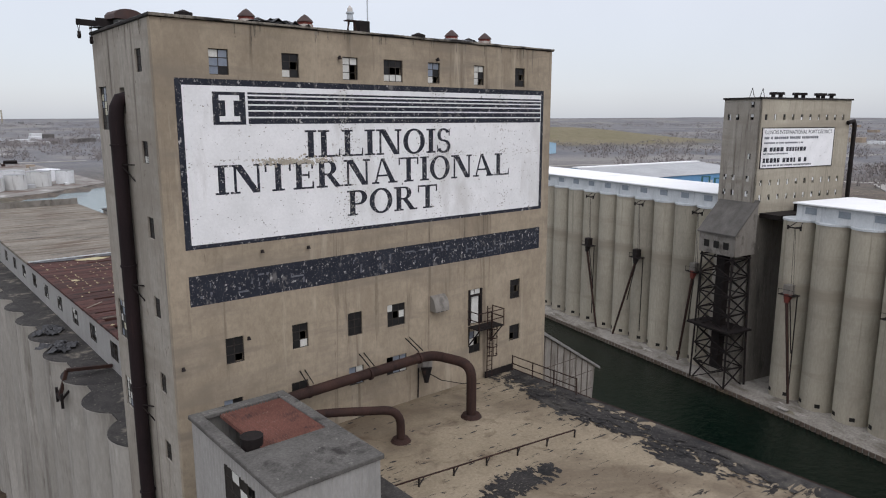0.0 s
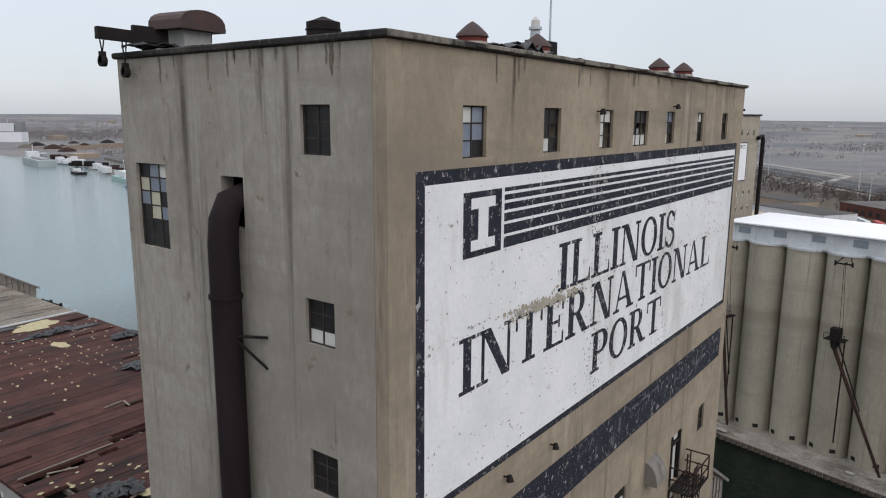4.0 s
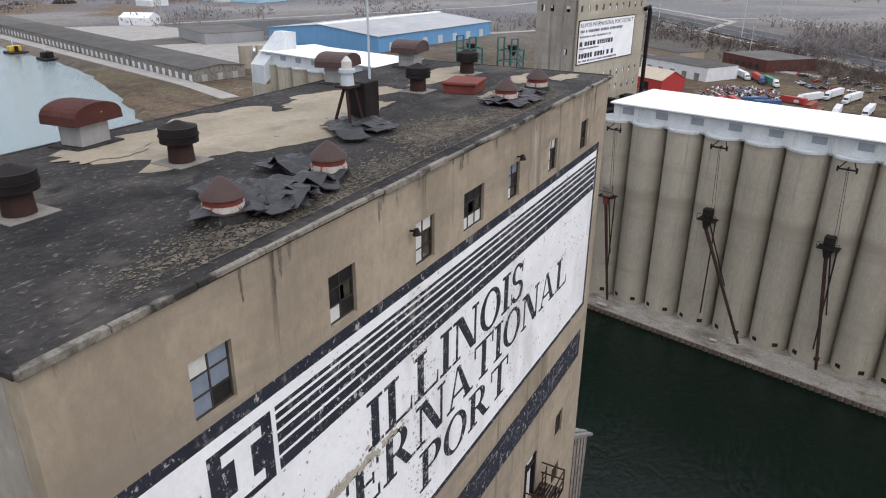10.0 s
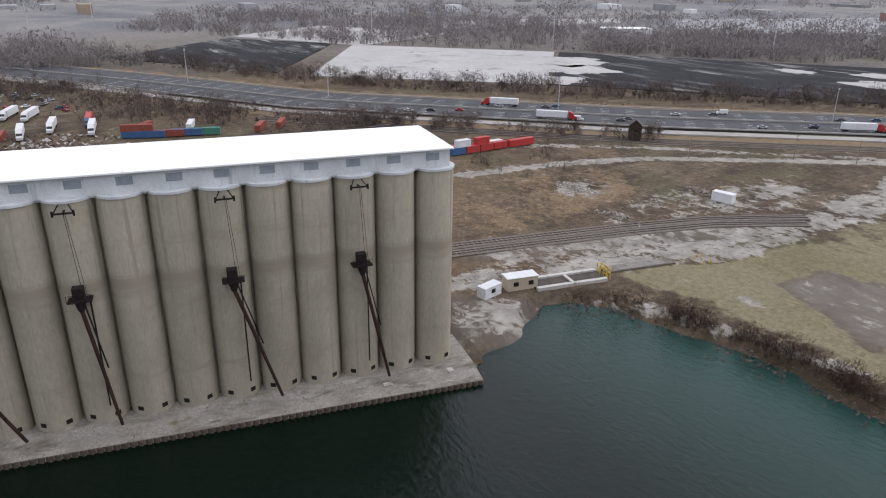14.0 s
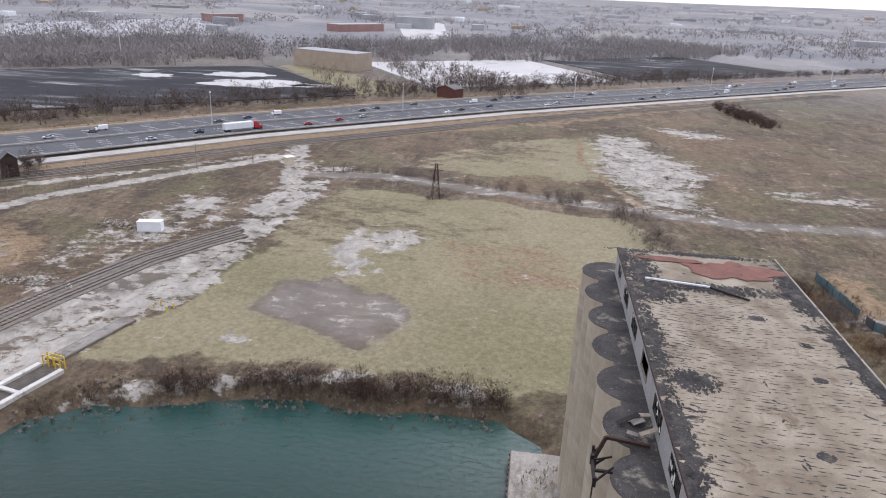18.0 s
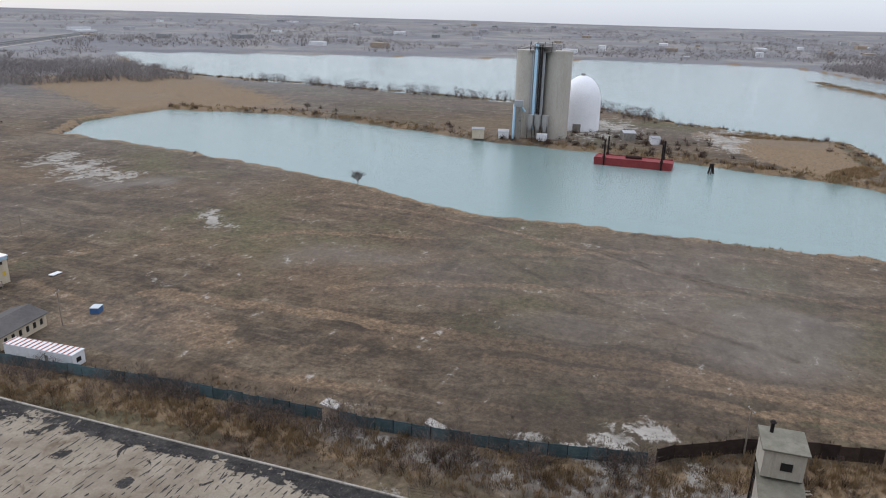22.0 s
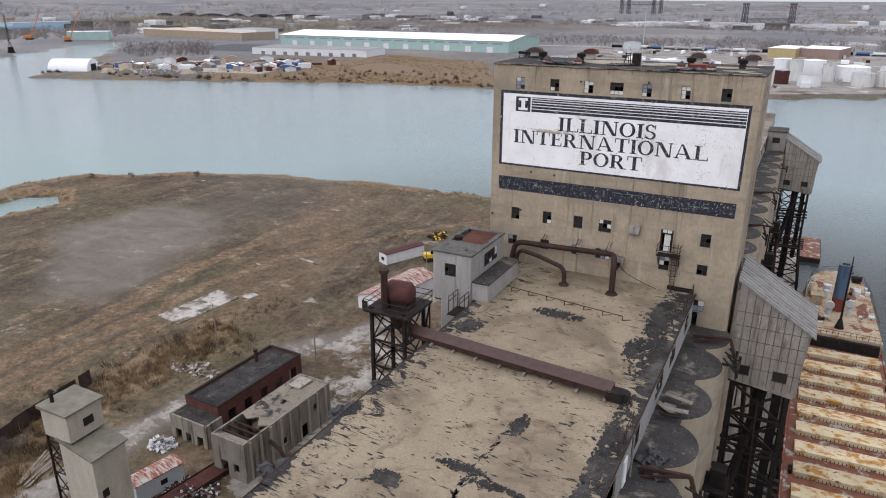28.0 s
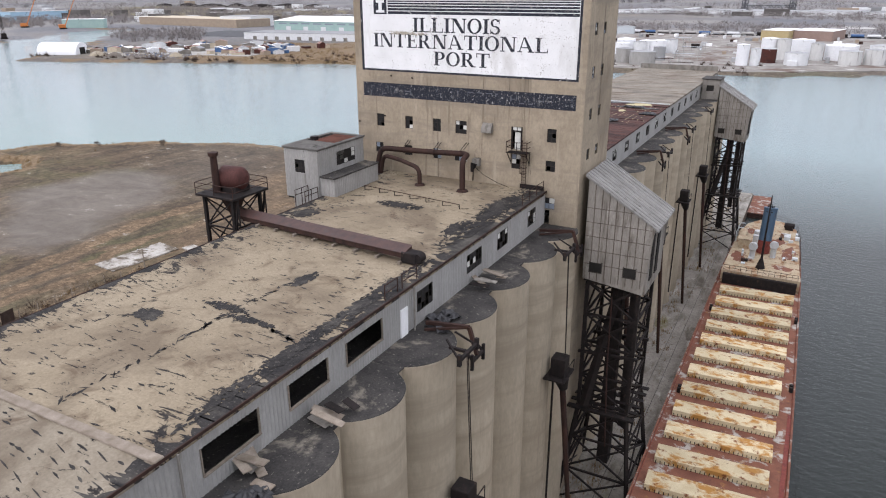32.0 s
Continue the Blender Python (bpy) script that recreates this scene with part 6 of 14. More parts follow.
def worn_roof(name, c1, c2, slash_scale, slash_cut, edge):
    """Sandy roofing: soft dirt, torn dark slits, and tar laid bare in specks towards the eaves."""
    m = bpy.data.materials.new(name)
    m.use_nodes = True
    nt = m.node_tree
    bsdf = nt.nodes["Principled BSDF"]
    co = nt.nodes.new("ShaderNodeTexCoord").outputs["Object"]
    col = ramp_node(nt, noise_node(nt, co, 0.16, (1, 1, 1), 8, 0.65), [(0.32, c1), (0.68, c2)])
    col = mix_node(nt, 1.0, col, ramp_node(nt, noise_node(nt, co, 6.0, (1, 1, 1), 5, 0.75, off=3.0), [(0.3, (0.78, 0.78, 0.78)), (0.7, (1.15, 1.15, 1.15))]), "MULTIPLY")
    dirt = ramp_node(nt, noise_node(nt, co, 0.14, (1, 1, 1), 7, 0.6, 0.6, 21), [(0.46, (0, 0, 0)), (0.62, (0.7, 0.7, 0.7))])
    col = mix_node(nt, dirt, col, (0.108, 0.082, 0.058))
    col = mix_node(nt, ramp_node(nt, noise_node(nt, co, 0.5, (1, 1, 1), 8, 0.66, 0.7, 71), [(0.54, (0, 0, 0)), (0.68, (0.75, 0.75, 0.75))]), col, (0.095, 0.066, 0.044))
    tar = ramp_node(nt, noise_node(nt, co, 2.5, (1, 1, 1), 5, 0.7, off=9.0), [(0.3, (0.012, 0.011, 0.011)), (0.62, (0.034, 0.030, 0.028)), (0.72, (0.12, 0.105, 0.088))])
    sp = nt.nodes.new("ShaderNodeSeparateXYZ")
    nt.links.new(co, sp.inputs[0])
    ab = nt.nodes.new("ShaderNodeMath")
    ab.operation = "ABSOLUTE"
    nt.links.new(sp.outputs["X"], ab.inputs[0])
    mr = nt.nodes.new("ShaderNodeMapRange")
    mr.inputs["From Min"].default_value, mr.inputs["From Max"].default_value = 4.5, 9.5
    mr.inputs["To Min"].default_value, mr.inputs["To Max"].default_value = 0.0, edge
    nt.links.new(ab.outputs[0], mr.inputs["Value"])

    def torn(scale, stretch, cut, off, bias):
        ad = nt.nodes.new("ShaderNodeMath")
        ad.operation = "MULTIPLY_ADD"
        nt.links.new(mr.outputs[0], ad.inputs[0])
        ad.inputs[1].default_value = bias
        nt.links.new(noise_node(nt, co, scale, stretch, 9, 0.68, 0.7, off), ad.inputs[2])
        return ramp_node(nt, ad.outputs[0], [(cut, (0, 0, 0)), (cut + 0.025, (1, 1, 1))])

    col = mix_node(nt, torn(slash_scale, (0.42, 2.0, 1), slash_cut, 13, 0.5), col, tar)
    col = mix_node(nt, torn(slash_scale * 2.4, (0.5, 1.8, 1), slash_cut + 0.02, 37, 0.5), col, tar)
    col = mix_node(nt, torn(0.6, (0.8, 1.2, 1), 0.645, 55, 1.0), col, tar)
    nt.links.new(col, bsdf.inputs["Base Color"])
    bsdf.inputs["Roughness"].default_value, bsdf.inputs["Specular IOR Level"].default_value = 0.92, 0.18
    bp = nt.nodes.new("ShaderNodeBump")
    bp.inputs["Strength"].default_value, bp.inputs["Distance"].default_value = 0.6, 0.03
    nt.links.new(noise_node(nt, co, 3.0, (1, 1, 1), 6, 0.7), bp.inputs["Height"])
    nt.links.new(bp.outputs[0], bsdf.inputs["Normal"])
    return m


ROOF_A = worn_roof("sandy_roof", (0.208, 0.168, 0.116), (0.285, 0.237, 0.170), 1.25, 0.62, 0.12)
ROOF_C = worn_roof("slashed_sandy_roof", (0.195, 0.166, 0.124), (0.27, 0.234, 0.182), 1.2, 0.66, 0.12)
ROOF_N = material("grey_sandy_roof", (0.155, 0.138, 0.115), (0.255, 0.228, 0.188), 0.22, (1, 1, 1), 0.92, fine=0.35, bump=(3.0, 0.02), spots=(((0.105, 0.075, 0.055), 0.35, 0.50, 0.64, (0.3, 2.2, 1)), ((0.055, 0.05, 0.046), 0.6, 0.57, 0.66, (0.3, 2.0, 1)), ((0.32, 0.29, 0.245), 0.9, 0.62, 0.70, (0.4, 1.6, 1)), ((0.035, 0.032, 0.03), 2.4, 0.66, 0.72, (1, 1, 1))))
groof = thing("gallery_roof", (24, -20, 36.5), "flat sandy tar roof with torn dark slashes along the gallery", "roof")
part("roof_deck", Mesh().box(GX0, GX1, 11.4, HY0 - 0.01, GZ - 0.35, GZ, b=0.03), ROOF_A, groof)
part("roof_deck", Mesh().box(GX0, GX1, -15.4, 11.36, GZ - 0.35, GZ - 0.01, b=0.03), ROOF_A, groof)
part("roof_deck", Mesh().box(GX0, GX1, YE, -15.5, GZ - 0.35, GZ, b=0.03), ROOF_C, groof, "sandy roof torn into many dark slashes")
part("expansion_joint", Mesh().box(GX0 - 0.05, GX1 + 0.05, -15.75, -15.2, GZ - 0.2, GZ + 0.12, b=0.04), WOODY, groof)
er = random.Random(11)


def edge_tar(x_edge, side, y0, y1, wmin, wmax, z, seed):
    """Ragged tar margin along an edge of the roof."""
    r = random.Random(seed)
    pts, yy = [], y0
    w = (wmin + wmax) / 2
    while yy < y1:
        w = min(wmax, max(wmin, w + r.uniform(-0.6, 0.6)))
        pts.append((x_edge + side * (w + r.uniform(-0.25, 0.25)), yy))
        if r.random() < 0.2:
            L = r.uniform(0.2, 1.0)
            pts += [(x_edge + side * (w + L), yy + 0.08), (x_edge + side * (w - 0.1), yy + 0.22)]
        yy += r.uniform(0.12, 0.4)
    m = Mesh()
    for (xa, ya), (xb, yb) in zip(pts, pts[1:]):
        m.add([(x_edge, ya, z), (xa, ya, z), (xb, yb, z), (x_edge, yb, z)], [(0, 1, 2, 3) if side * (yb - ya) < 0 else (3, 2, 1, 0)])
    return m


for k, (xe, sd, y0, y1, a, b) in enumerate(((GX1, -1, 11.4, 33.2, 0.2, 1.5), (GX1, -1, -15.2, 11.3, 0.2, 1.1), (GX0, 1, -15.2, 22, 0.1, 0.7), (GX1, -1, YE, -15.6, 0.2, 1.0), (GX0, 1, YE, -15.6, 0.3, 1.4))):
    part("tar_margin", edge_tar(xe, sd, y0, y1, a, b, GZ + 0.004, 400 + k), TAR, groof, "bare black tar along the roof edge")
def flaked(cx, cy, rx, ry, z, seed):
    """Bare tar showing in many small uneven flakes, thick in the middle and thin outside."""
    r = random.Random(seed)
    m = Mesh()
    n = int(80 + 60 * rx * ry)
    for i in range(min(n, 620)):
        a, d = r.random() * 6.283, r.random() ** 0.7 * 1.25
        s = r.uniform(0.07, 0.34) * (1.25 - 0.65 * d) * min(1.0, 0.45 + min(rx, ry))
        x, y, zz = cx + rx * d * math.cos(a), cy + ry * d * math.sin(a), z + 0.00012 * i
        q = r.randint(5, 8)
        m.add([(x + s * r.uniform(0.5, 1.2) * math.cos(6.283 * j / q), y + 1.7 * s * r.uniform(0.5, 1.2) * math.sin(6.283 * j / q), zz) for j in range(q)], [tuple(range(q))])
    return m


for k, (cx, cy, rx, ry) in enumerate(((31.7, 24, 1.0, 8.5), (32.2, 3, 0.55, 7.0), (32.2, -6, 0.5, 7.0), (22.8, 22.2, 2.1, 0.8), (31.2, 25.5, 1.0, 3.0), (30.6, 18.5, 0.7, 2.0), (16.4, 16.2, 1.0, 1.0), (26.2, 3.6, 0.45, 1.2), (24.6, -2.4, 1.6, 0.35), (21.0, -5.5, 0.9, 0.6), (27.2, -3.2, 1.8, 0.25),
                                      (24.0, -59.3, 7.5, 1.3), (24.0, -69.9, 9.0, 0.6), (31.4, -63.5, 1.8, 5.5), (30.6, -57, 2.6, 2.5), (32.4, -47, 0.8, 6.0), (30.4, -38.7, 2.1, 1.6), (32.5, -30, 0.7, 7.0), (16.0, -60, 1.0, 6.0), (15.4, -45, 0.7, 7.0), (15.4, -28, 0.7, 7.0), (21.5, -52.5, 0.8, 0.4), (19.6, -41, 0.5, 0.35), (23, -30, 0.5, 0.4))):
    part("tar_patch", flaked(cx, cy, rx, ry, GZ + 0.006, 500 + k), TAR, groof, "bare black tar patch")
RED_BOARDS = material("bare_red_boards", (0.115, 0.052, 0.040), (0.175, 0.080, 0.062), 0.5, (1, 1, 1), 0.85, fine=0.3, bump=(5.0, 0.01), spots=(((0.06, 0.035, 0.03), 0.9, 0.56, 0.68, (1, 1, 1)), ((0.22, 0.15, 0.12), 2.5, 0.62, 0.70, (0.6, 1.6, 1))))
part("bare_red_patch", ragged(20.8, -65.2, 4.6, 3.0, GZ + 0.10, 601, 60, 0.01), RED_BOARDS, groof, "bare reddish roof boards")
part("bare_red_patch", ragged(27.5, -67.4, 3.6, 0.9, GZ + 0.10, 602, 44, 0.01), RED_BOARDS, groof, "bare reddish roof boards")
part("fallen_batten", Mesh().bar((31.3, -60.6, GZ + 0.16), (24.6, -59.4, GZ + 0.2), 0.22, 0.16), WHITEWASH, groof)
part("fallen_batten", Mesh().bar((24.6, -59.4, GZ + 0.16), (21.2, -56.6, GZ + 0.2), 0.24, 0.18), DARK_STEEL, groof)
part("west_curb", Mesh().box(GX0 - 0.04, GX0 + 0.12, YE, -15.6, GZ - 0.02, GZ + 0.12, b=0.03), CONC_GREY, groof, "pale low concrete kerb along the roof edge")
sl = Mesh()
for y0, y1, cnt, ln in ((12.5, 33, 90, 0.3), (-15, 11, 260, 0.45)):
    for _ in range(cnt):
        x, y, L, W = er.uniform(15.2, 32.5), er.uniform(y0, y1), er.uniform(0.2, ln * 2), er.uniform(0.02, 0.085)
        a = er.uniform(-0.35, 0.15)
        dx, dy = L / 2 * math.cos(a), L / 2 * math.sin(a)
        sl.add([(x - dx, y - dy, GZ + 0.005), (x, y - W, GZ + 0.005), (x + dx, y + dy, GZ + 0.005), (x + dx * 0.2, y + W, GZ + 0.005)], [(0, 1, 2, 3)])
part("torn_slits", sl, TAR, groof)["kind"] = "stuff"
gash = Mesh()
row_y = YE + 13.0
while row_y < -15.9:
    x = GX0 + 0.6 + er.random()
    while x < GX1 - 0.5:
        wave = float(value_noise(np.array([x]), np.array([row_y]), 6.0, 17)[0])
        thick = float(value_noise(np.array([x]), np.array([row_y]), 9.0, 18)[0])
        L, W = er.uniform(0.3, 1.25) * (1 + 0.35 * thick), er.uniform(0.035, 0.10) * (1 + 0.5 * thick)
        if er.random() < 0.72 + 0.3 * thick:
            a, y = -0.10 + 0.22 * wave + er.gauss(0, 0.06), row_y + 0.5 * wave + er.uniform(-0.12, 0.12)
            c, n_, z = math.cos(a), math.sin(a), GZ + 0.004 + 0.002 * er.random()
            top, low = [], []
            for u in (-0.5, -0.28, -0.05, 0.2, 0.42):
                k = W * (1 - (2 * u) ** 2) * er.uniform(0.5, 1.3) + 0.012
                top.append((x + u * L * c - k * n_, y + u * L * n_ + k * c, z))
                low.append((x + u * L * c + 0.6 * k * n_, y + u * L * n_ - 0.6 * k * c, z))
            tip = (x + 0.5 * L * c, y + 0.5 * L * n_, z)
            gash.add(low + [tip] + top[::-1], [tuple(range(11))])
        x += L * 0.8 + er.uniform(0.15, 0.7)
    row_y += er.uniform(0.40, 0.58)
part("torn_gashes", gash, TAR, groof, "rows of dark tears where wind has split the roofing")["kind"] = "stuff"
seam = Mesh()
for (xa, ya), (xb, yb) in (((25.2, -15), (25.5, -8)), ((25.5, -8), (25.3, -2.2)), ((25.3, -2.2), (25.9, 4)), ((25.3, -2.2), (29, -3.4)), ((29, -3.4), (32, -4.2)), ((24.4, -40), (24.9, -16.4))):
    for k in range(26):
        u = er.random()
        x, y, L, W = xa + (xb - xa) * u + er.gauss(0, 0.12), ya + (yb - ya) * u, er.uniform(0.1, 0.5), er.uniform(0.03, 0.13)
        a = math.atan2(yb - ya, xb - xa) + er.gauss(0, 0.5)
        c, n_ = math.cos(a), math.sin(a)
        seam.add([(x - L * c, y - L * n_, GZ + 0.006), (x + W * n_, y - W * c, GZ + 0.006), (x + L * c, y + L * n_, GZ + 0.006), (x - W * n_, y + W * c, GZ + 0.006)], [(0, 1, 2, 3)])
part("seam_tar", seam, TAR, groof)["kind"] = "stuff"

# gallery walls of ribbed sheet with broken windows
gal = thing("conveyor_gallery", (24, -20, BZ), "long gallery of grey ribbed sheet with broken windows", "building")
gwin = [(28.6, 30.6), (21.3, 23.6), (15.2, 18.0), (7.2, 9.4), (-1.5, 2.6), (-6.9, -3.3), (-13.2, -9.2), (-22, -18.6), (-30, -26.4), (-38, -34.2), (-45.6, -42), (-53.4, -50), (-61, -57.4), (-67.5, -65)]
ys = [HY0] + [v for w in gwin for v in (w[1], w[0])] + [YE]
for a, b in zip(ys[0::2], ys[1::2]):
    part("wall_panel", Mesh().corrugated((GX1 - 0.15, b), (GX1 - 0.15, a), BZ, GZ - 0.36, (1, 0), 0.28, 0.05), SHEET, gal)
for b, a in gwin:
    part("wall_panel", Mesh().corrugated((GX1 - 0.15, b), (GX1 - 0.15, a), BZ, BZ + 1.0, (1, 0), 0.28, 0.05), SHEET, gal)
    part("wall_panel", Mesh().corrugated((GX1 - 0.15, b), (GX1 - 0.15, a), BZ + 2.55, GZ - 0.36, (1, 0), 0.28, 0.05), SHEET, gal)
part("wall_west", Mesh().corrugated((GX0 + 0.15, YE), (GX0 + 0.15, HY0), BZ, GZ - 0.36, (-1, 0), 0.28, 0.05), SHEET, gal)
part("wall_south", Mesh().corrugated((GX0 + 0.15, YE + 0.15), (GX1 - 0.15, YE + 0.15), BZ, GZ - 0.36, (0, -1), 0.28, 0.05), SHEET, gal)
part("fascia", Mesh().box(GX1 - 0.02, GX1 + 0.06, YE, HY0 - 0.05, GZ - 0.14, GZ + 0.03).box(GX0 - 0.06, GX0 + 0.02, YE, HY0 - 0.05, GZ - 0.14, GZ + 0.03), RUST, gal)
for i, (b, a) in enumerate(gwin):
    if i in (4, 5, 6, 10):
        part("window_frame", Mesh().box(GX1 - 0.2, GX1 - 0.08, b, b + 0.07, BZ + 1, BZ + 2.55).box(GX1 - 0.2, GX1 - 0.08, a - 0.07, a, BZ + 1, BZ + 2.55).box(GX1 - 0.22, GX1 - 0.04, b, a, BZ + 0.95, BZ + 1.02), WOODY, gal)
    else:
        window(gal, (GX1 - 0.1, b, BZ + 1.0), UY, NE_, a - b, 1.55, max(3, int((a - b) / 0.5)), 3, 700 + i, [GLASS_DARK, GLASS_DARK, GLASS_PALE, None, None, None, GLASS_DARK], depth=0.02)
part("door", Mesh().box(GX1 - 0.12, GX1 - 0.02, 4.8, 5.7, BZ, BZ + 2.1), WHITE_PAINT, gal, "white door in the ribbed wall")
part("downpipe", Mesh().cyl((GX1 + 0.12, -14.6, BZ), (GX1 + 0.12, -14.6, GZ - 0.2), 0.07, n=8).cyl((GX1 + 0.12, 6.4, BZ), (GX1 + 0.12, 6.4, GZ - 0.2), 0.07, n=8), SHEET_DULL, gal)
# posts and belts inside the gallery, the indoor shade put into their colour
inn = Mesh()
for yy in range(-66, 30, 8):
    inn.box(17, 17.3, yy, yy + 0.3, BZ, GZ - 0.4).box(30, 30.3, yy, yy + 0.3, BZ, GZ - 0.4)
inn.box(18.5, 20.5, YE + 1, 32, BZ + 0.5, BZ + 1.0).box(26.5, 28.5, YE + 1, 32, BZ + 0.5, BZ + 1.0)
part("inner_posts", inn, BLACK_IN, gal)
# north gallery, roof partly fallen in
ngal = thing("conveyor_gallery", (24, 100, BZ), "long gallery with a collapsing red-brown roof", "building")
nwin = [(46 + 6.6 * i, 48.2 + 6.6 * i) for i in range(16)]
for sgn, gx_, nn, uu in ((1, GX1 - 0.15, (1, 0), NE_), (-1, GX0 + 0.15, (-1, 0), NW)):
    m = Mesh()
    ys = [HY1] + [v for w in nwin for v in w] + [YN]
    for a, b in zip(ys[0::2], ys[1::2]):
        m.box(gx_ - 0.08, gx_ + 0.08, a, b, BZ, GZ - 0.36)
    for a, b in nwin:
        m.box(gx_ - 0.08, gx_ + 0.08, a, b, BZ, BZ + 1.0).box(gx_ - 0.08, gx_ + 0.08, a, b, BZ + 2.5, GZ - 0.36)
    part("wall_east" if sgn > 0 else "wall_west", m, SHEET, ngal, "stained pale wall with broken windows")
    for i, (a, b) in enumerate(nwin):
        window(ngal, (gx_, a, BZ + 1.0), UY, uu, b - a, 1.5, 4, 3, 800 + i + 40 * sgn, [GLASS_DARK, None, None, GLASS_PALE, GLASS_DARK, None], depth=-0.02)
part("wall_north", Mesh().box(GX0, GX1, YN - 0.2, YN, BZ, GZ + 1.2), SHEET_DULL, ngal)
part("roof_deck", Mesh().box(GX0 - 0.1, GX1 + 0.1, 96, YN, GZ - 0.35, GZ, b=0.03), ROOF_N, ngal, "grey-tan sandy roof")
NROOF = material("bare_red_brown_sheets", (0.052, 0.0225, 0.0185), (0.090, 0.039, 0.032), 0.8, (1, 1, 1), 0.85, 0.0, fine=0.35, bump=(5.0, 0.01), rnd=0.25, spots=(((0.030, 0.020, 0.018), 0.5, 0.50, 0.64, (0.4, 1.8, 1)), ((0.085, 0.048, 0.040), 0.9, 0.58, 0.70, (0.3, 2.0, 1)), ((0.016, 0.014, 0.014), 1.1, 0.62, 0.68, (0.3, 2.2, 1))))
STRAW = material("yellow_insulation", (0.36, 0.31, 0.18), (0.48, 0.42, 0.27), 2, (1, 1, 1), 0.9)
nr = random.Random(21)
# holes in the roof: y0, y1, x0, x1
HOLES = [(60.7, 61.9, 14.9, 16.6), (63.6, 64.35, 14.8, 18.5), (63.7, 64.2, 19.0, 20.2), (64.75, 65.4, 20.4, 24.5), (65.5, 65.9, 20.8, 23.4), (66.7, 67.1, 15.0, 16.8), (71.9, 72.5, 16.0, 20.3), (69.2, 69.7, 24.0, 29.0), (57.0, 58.1, 16.0, 19.5), (55.2, 55.9, 22.0, 27.5),
         (51.5, 52.6, 15.0, 18.0), (50.0, 50.5, 24.5, 30.5), (47.0, 48.2, 15.4, 21.0), (45.0, 45.6, 26.0, 31.0), (78.6, 79.0, 29.0, 33.0), (83.6, 84.3, 31.0, 33.3), (87.8, 88.3, 29.0, 33.0), (91.0, 91.6, 20.0, 23.4), (75.0, 75.3, 15.5, 18.0), (60.0, 60.6, 26.5, 32.5), (93.0, 93.8, 31.2, 33.4)]
cuts = sorted({HY1 + 0.1, 95.9} | {v for q in HOLES for v in q[:2]})
rows_n = [cuts[0]]
for a, b in zip(cuts, cuts[1:]):
    k = max(1, round((b - a) / 1.05))
    rows_n += [a + (b - a) * i / k for i in range(1, k + 1)]
for cnt, (a, b) in enumerate(zip(rows_n, rows_n[1:])):
    spans, x = [], GX0 - 0.1
    for q in sorted((q for q in HOLES if q[0] < (a + b) / 2 < q[1]), key=lambda q: q[2]):
        spans.append((x, q[2] + nr.uniform(-0.2, 0.2)))
        x = q[3] + nr.uniform(-0.2, 0.2)
    spans.append((x, GX1 + 0.1))
    for x0, x1 in spans:
        if x1 - x0 > 0.15:
            dz = 0.012 * (cnt % 3) + nr.uniform(0, 0.012)
            part("roof_board", Mesh().box(x0, x1, a + 0.012, b - 0.012, GZ - 0.25 + dz, GZ - 0.04 + dz), NROOF, ngal, "bare red-brown roof boards" if cnt == 0 else "")
for xx in np.arange(GX0 + 0.6, GX1, 1.25):
    part("joist", Mesh().box(xx - 0.07, xx + 0.07, HY1 + 0.1, 95.9, GZ - 0.62, GZ - 0.28), WOODY, ngal)
# black floor under the holes, painted as the shade below the roof
part("attic_floor", Mesh().box(GX0 + 0.2, GX1 - 0.2, HY1 + 0.1, 95.9, GZ - 1.75, GZ - 1.7), BLACK_IN, ngal)
fl2 = Mesh()
for xx in np.arange(15.4, 33.2, 0.92):
    y = nr.uniform(73, 76)
    while y < 93:
        L = nr.uniform(0.06, 0.42)
        if nr.random() < (0.42 if y > 78 else 0.2):
            w_ = nr.uniform(0.03, 0.11)
            x = xx + nr.uniform(-0.07, 0.07)
            fl2.prism([(x - w_, y), (x + w_ * nr.uniform(0.3, 1), y + L * 0.2), (x + w_, y + L), (x - w_ * nr.uniform(0.2, 1), y + L * 0.8)], GZ, GZ + 0.03)
        y += L + nr.uniform(0.05, 0.9)
for _ in range(70):
    x, y = nr.uniform(15, 20), nr.uniform(53, 63)
    w_ = nr.uniform(0.04, 0.16)
    fl2.prism([(x - w_, y), (x, y - w_), (x + w_ * 1.3, y), (x, y + w_ * 0.8)], GZ, GZ + 0.03)
part("insulation", fl2, STRAW, ngal, "rows of torn yellow insulation flecks")["kind"] = "stuff"
for k, (cx, cy, rx, ry) in enumerate(((28.6, 94.2, 2.0, 1.5), (27.4, 86.6, 0.5, 1.2), (19.0, 57.6, 0.9, 0.4), (21.0, 93.6, 1.8, 0.9), (16.6, 82.0, 0.35, 0.5))):
    part("insulation_patch", ragged(cx, cy, rx, ry, GZ + 0.005, 640 + k, 30, 0.02), STRAW, ngal)
for k, (cx, cy, rx, ry) in enumerate(((29.0, 90.4, 3.4, 0.6), (24.0, 94.9, 3.2, 0.7), (32.4, 84.2, 1.3, 0.5), (28.4, 76.4, 0.7, 0.9), (18.0, 94.8, 3.4, 0.6))):
    part("torn_felt_edge", ragged(cx, cy, rx, ry, GZ + 0.028, 650 + k, 60, 0.04), RUBBER, ngal)
felt_heap(29.0, 90.6, 2.6, 0.5, 44, z=GZ, h=0.45)
felt_heap(32.0, 84.4, 0.9, 0.4, 45, z=GZ, h=0.5)
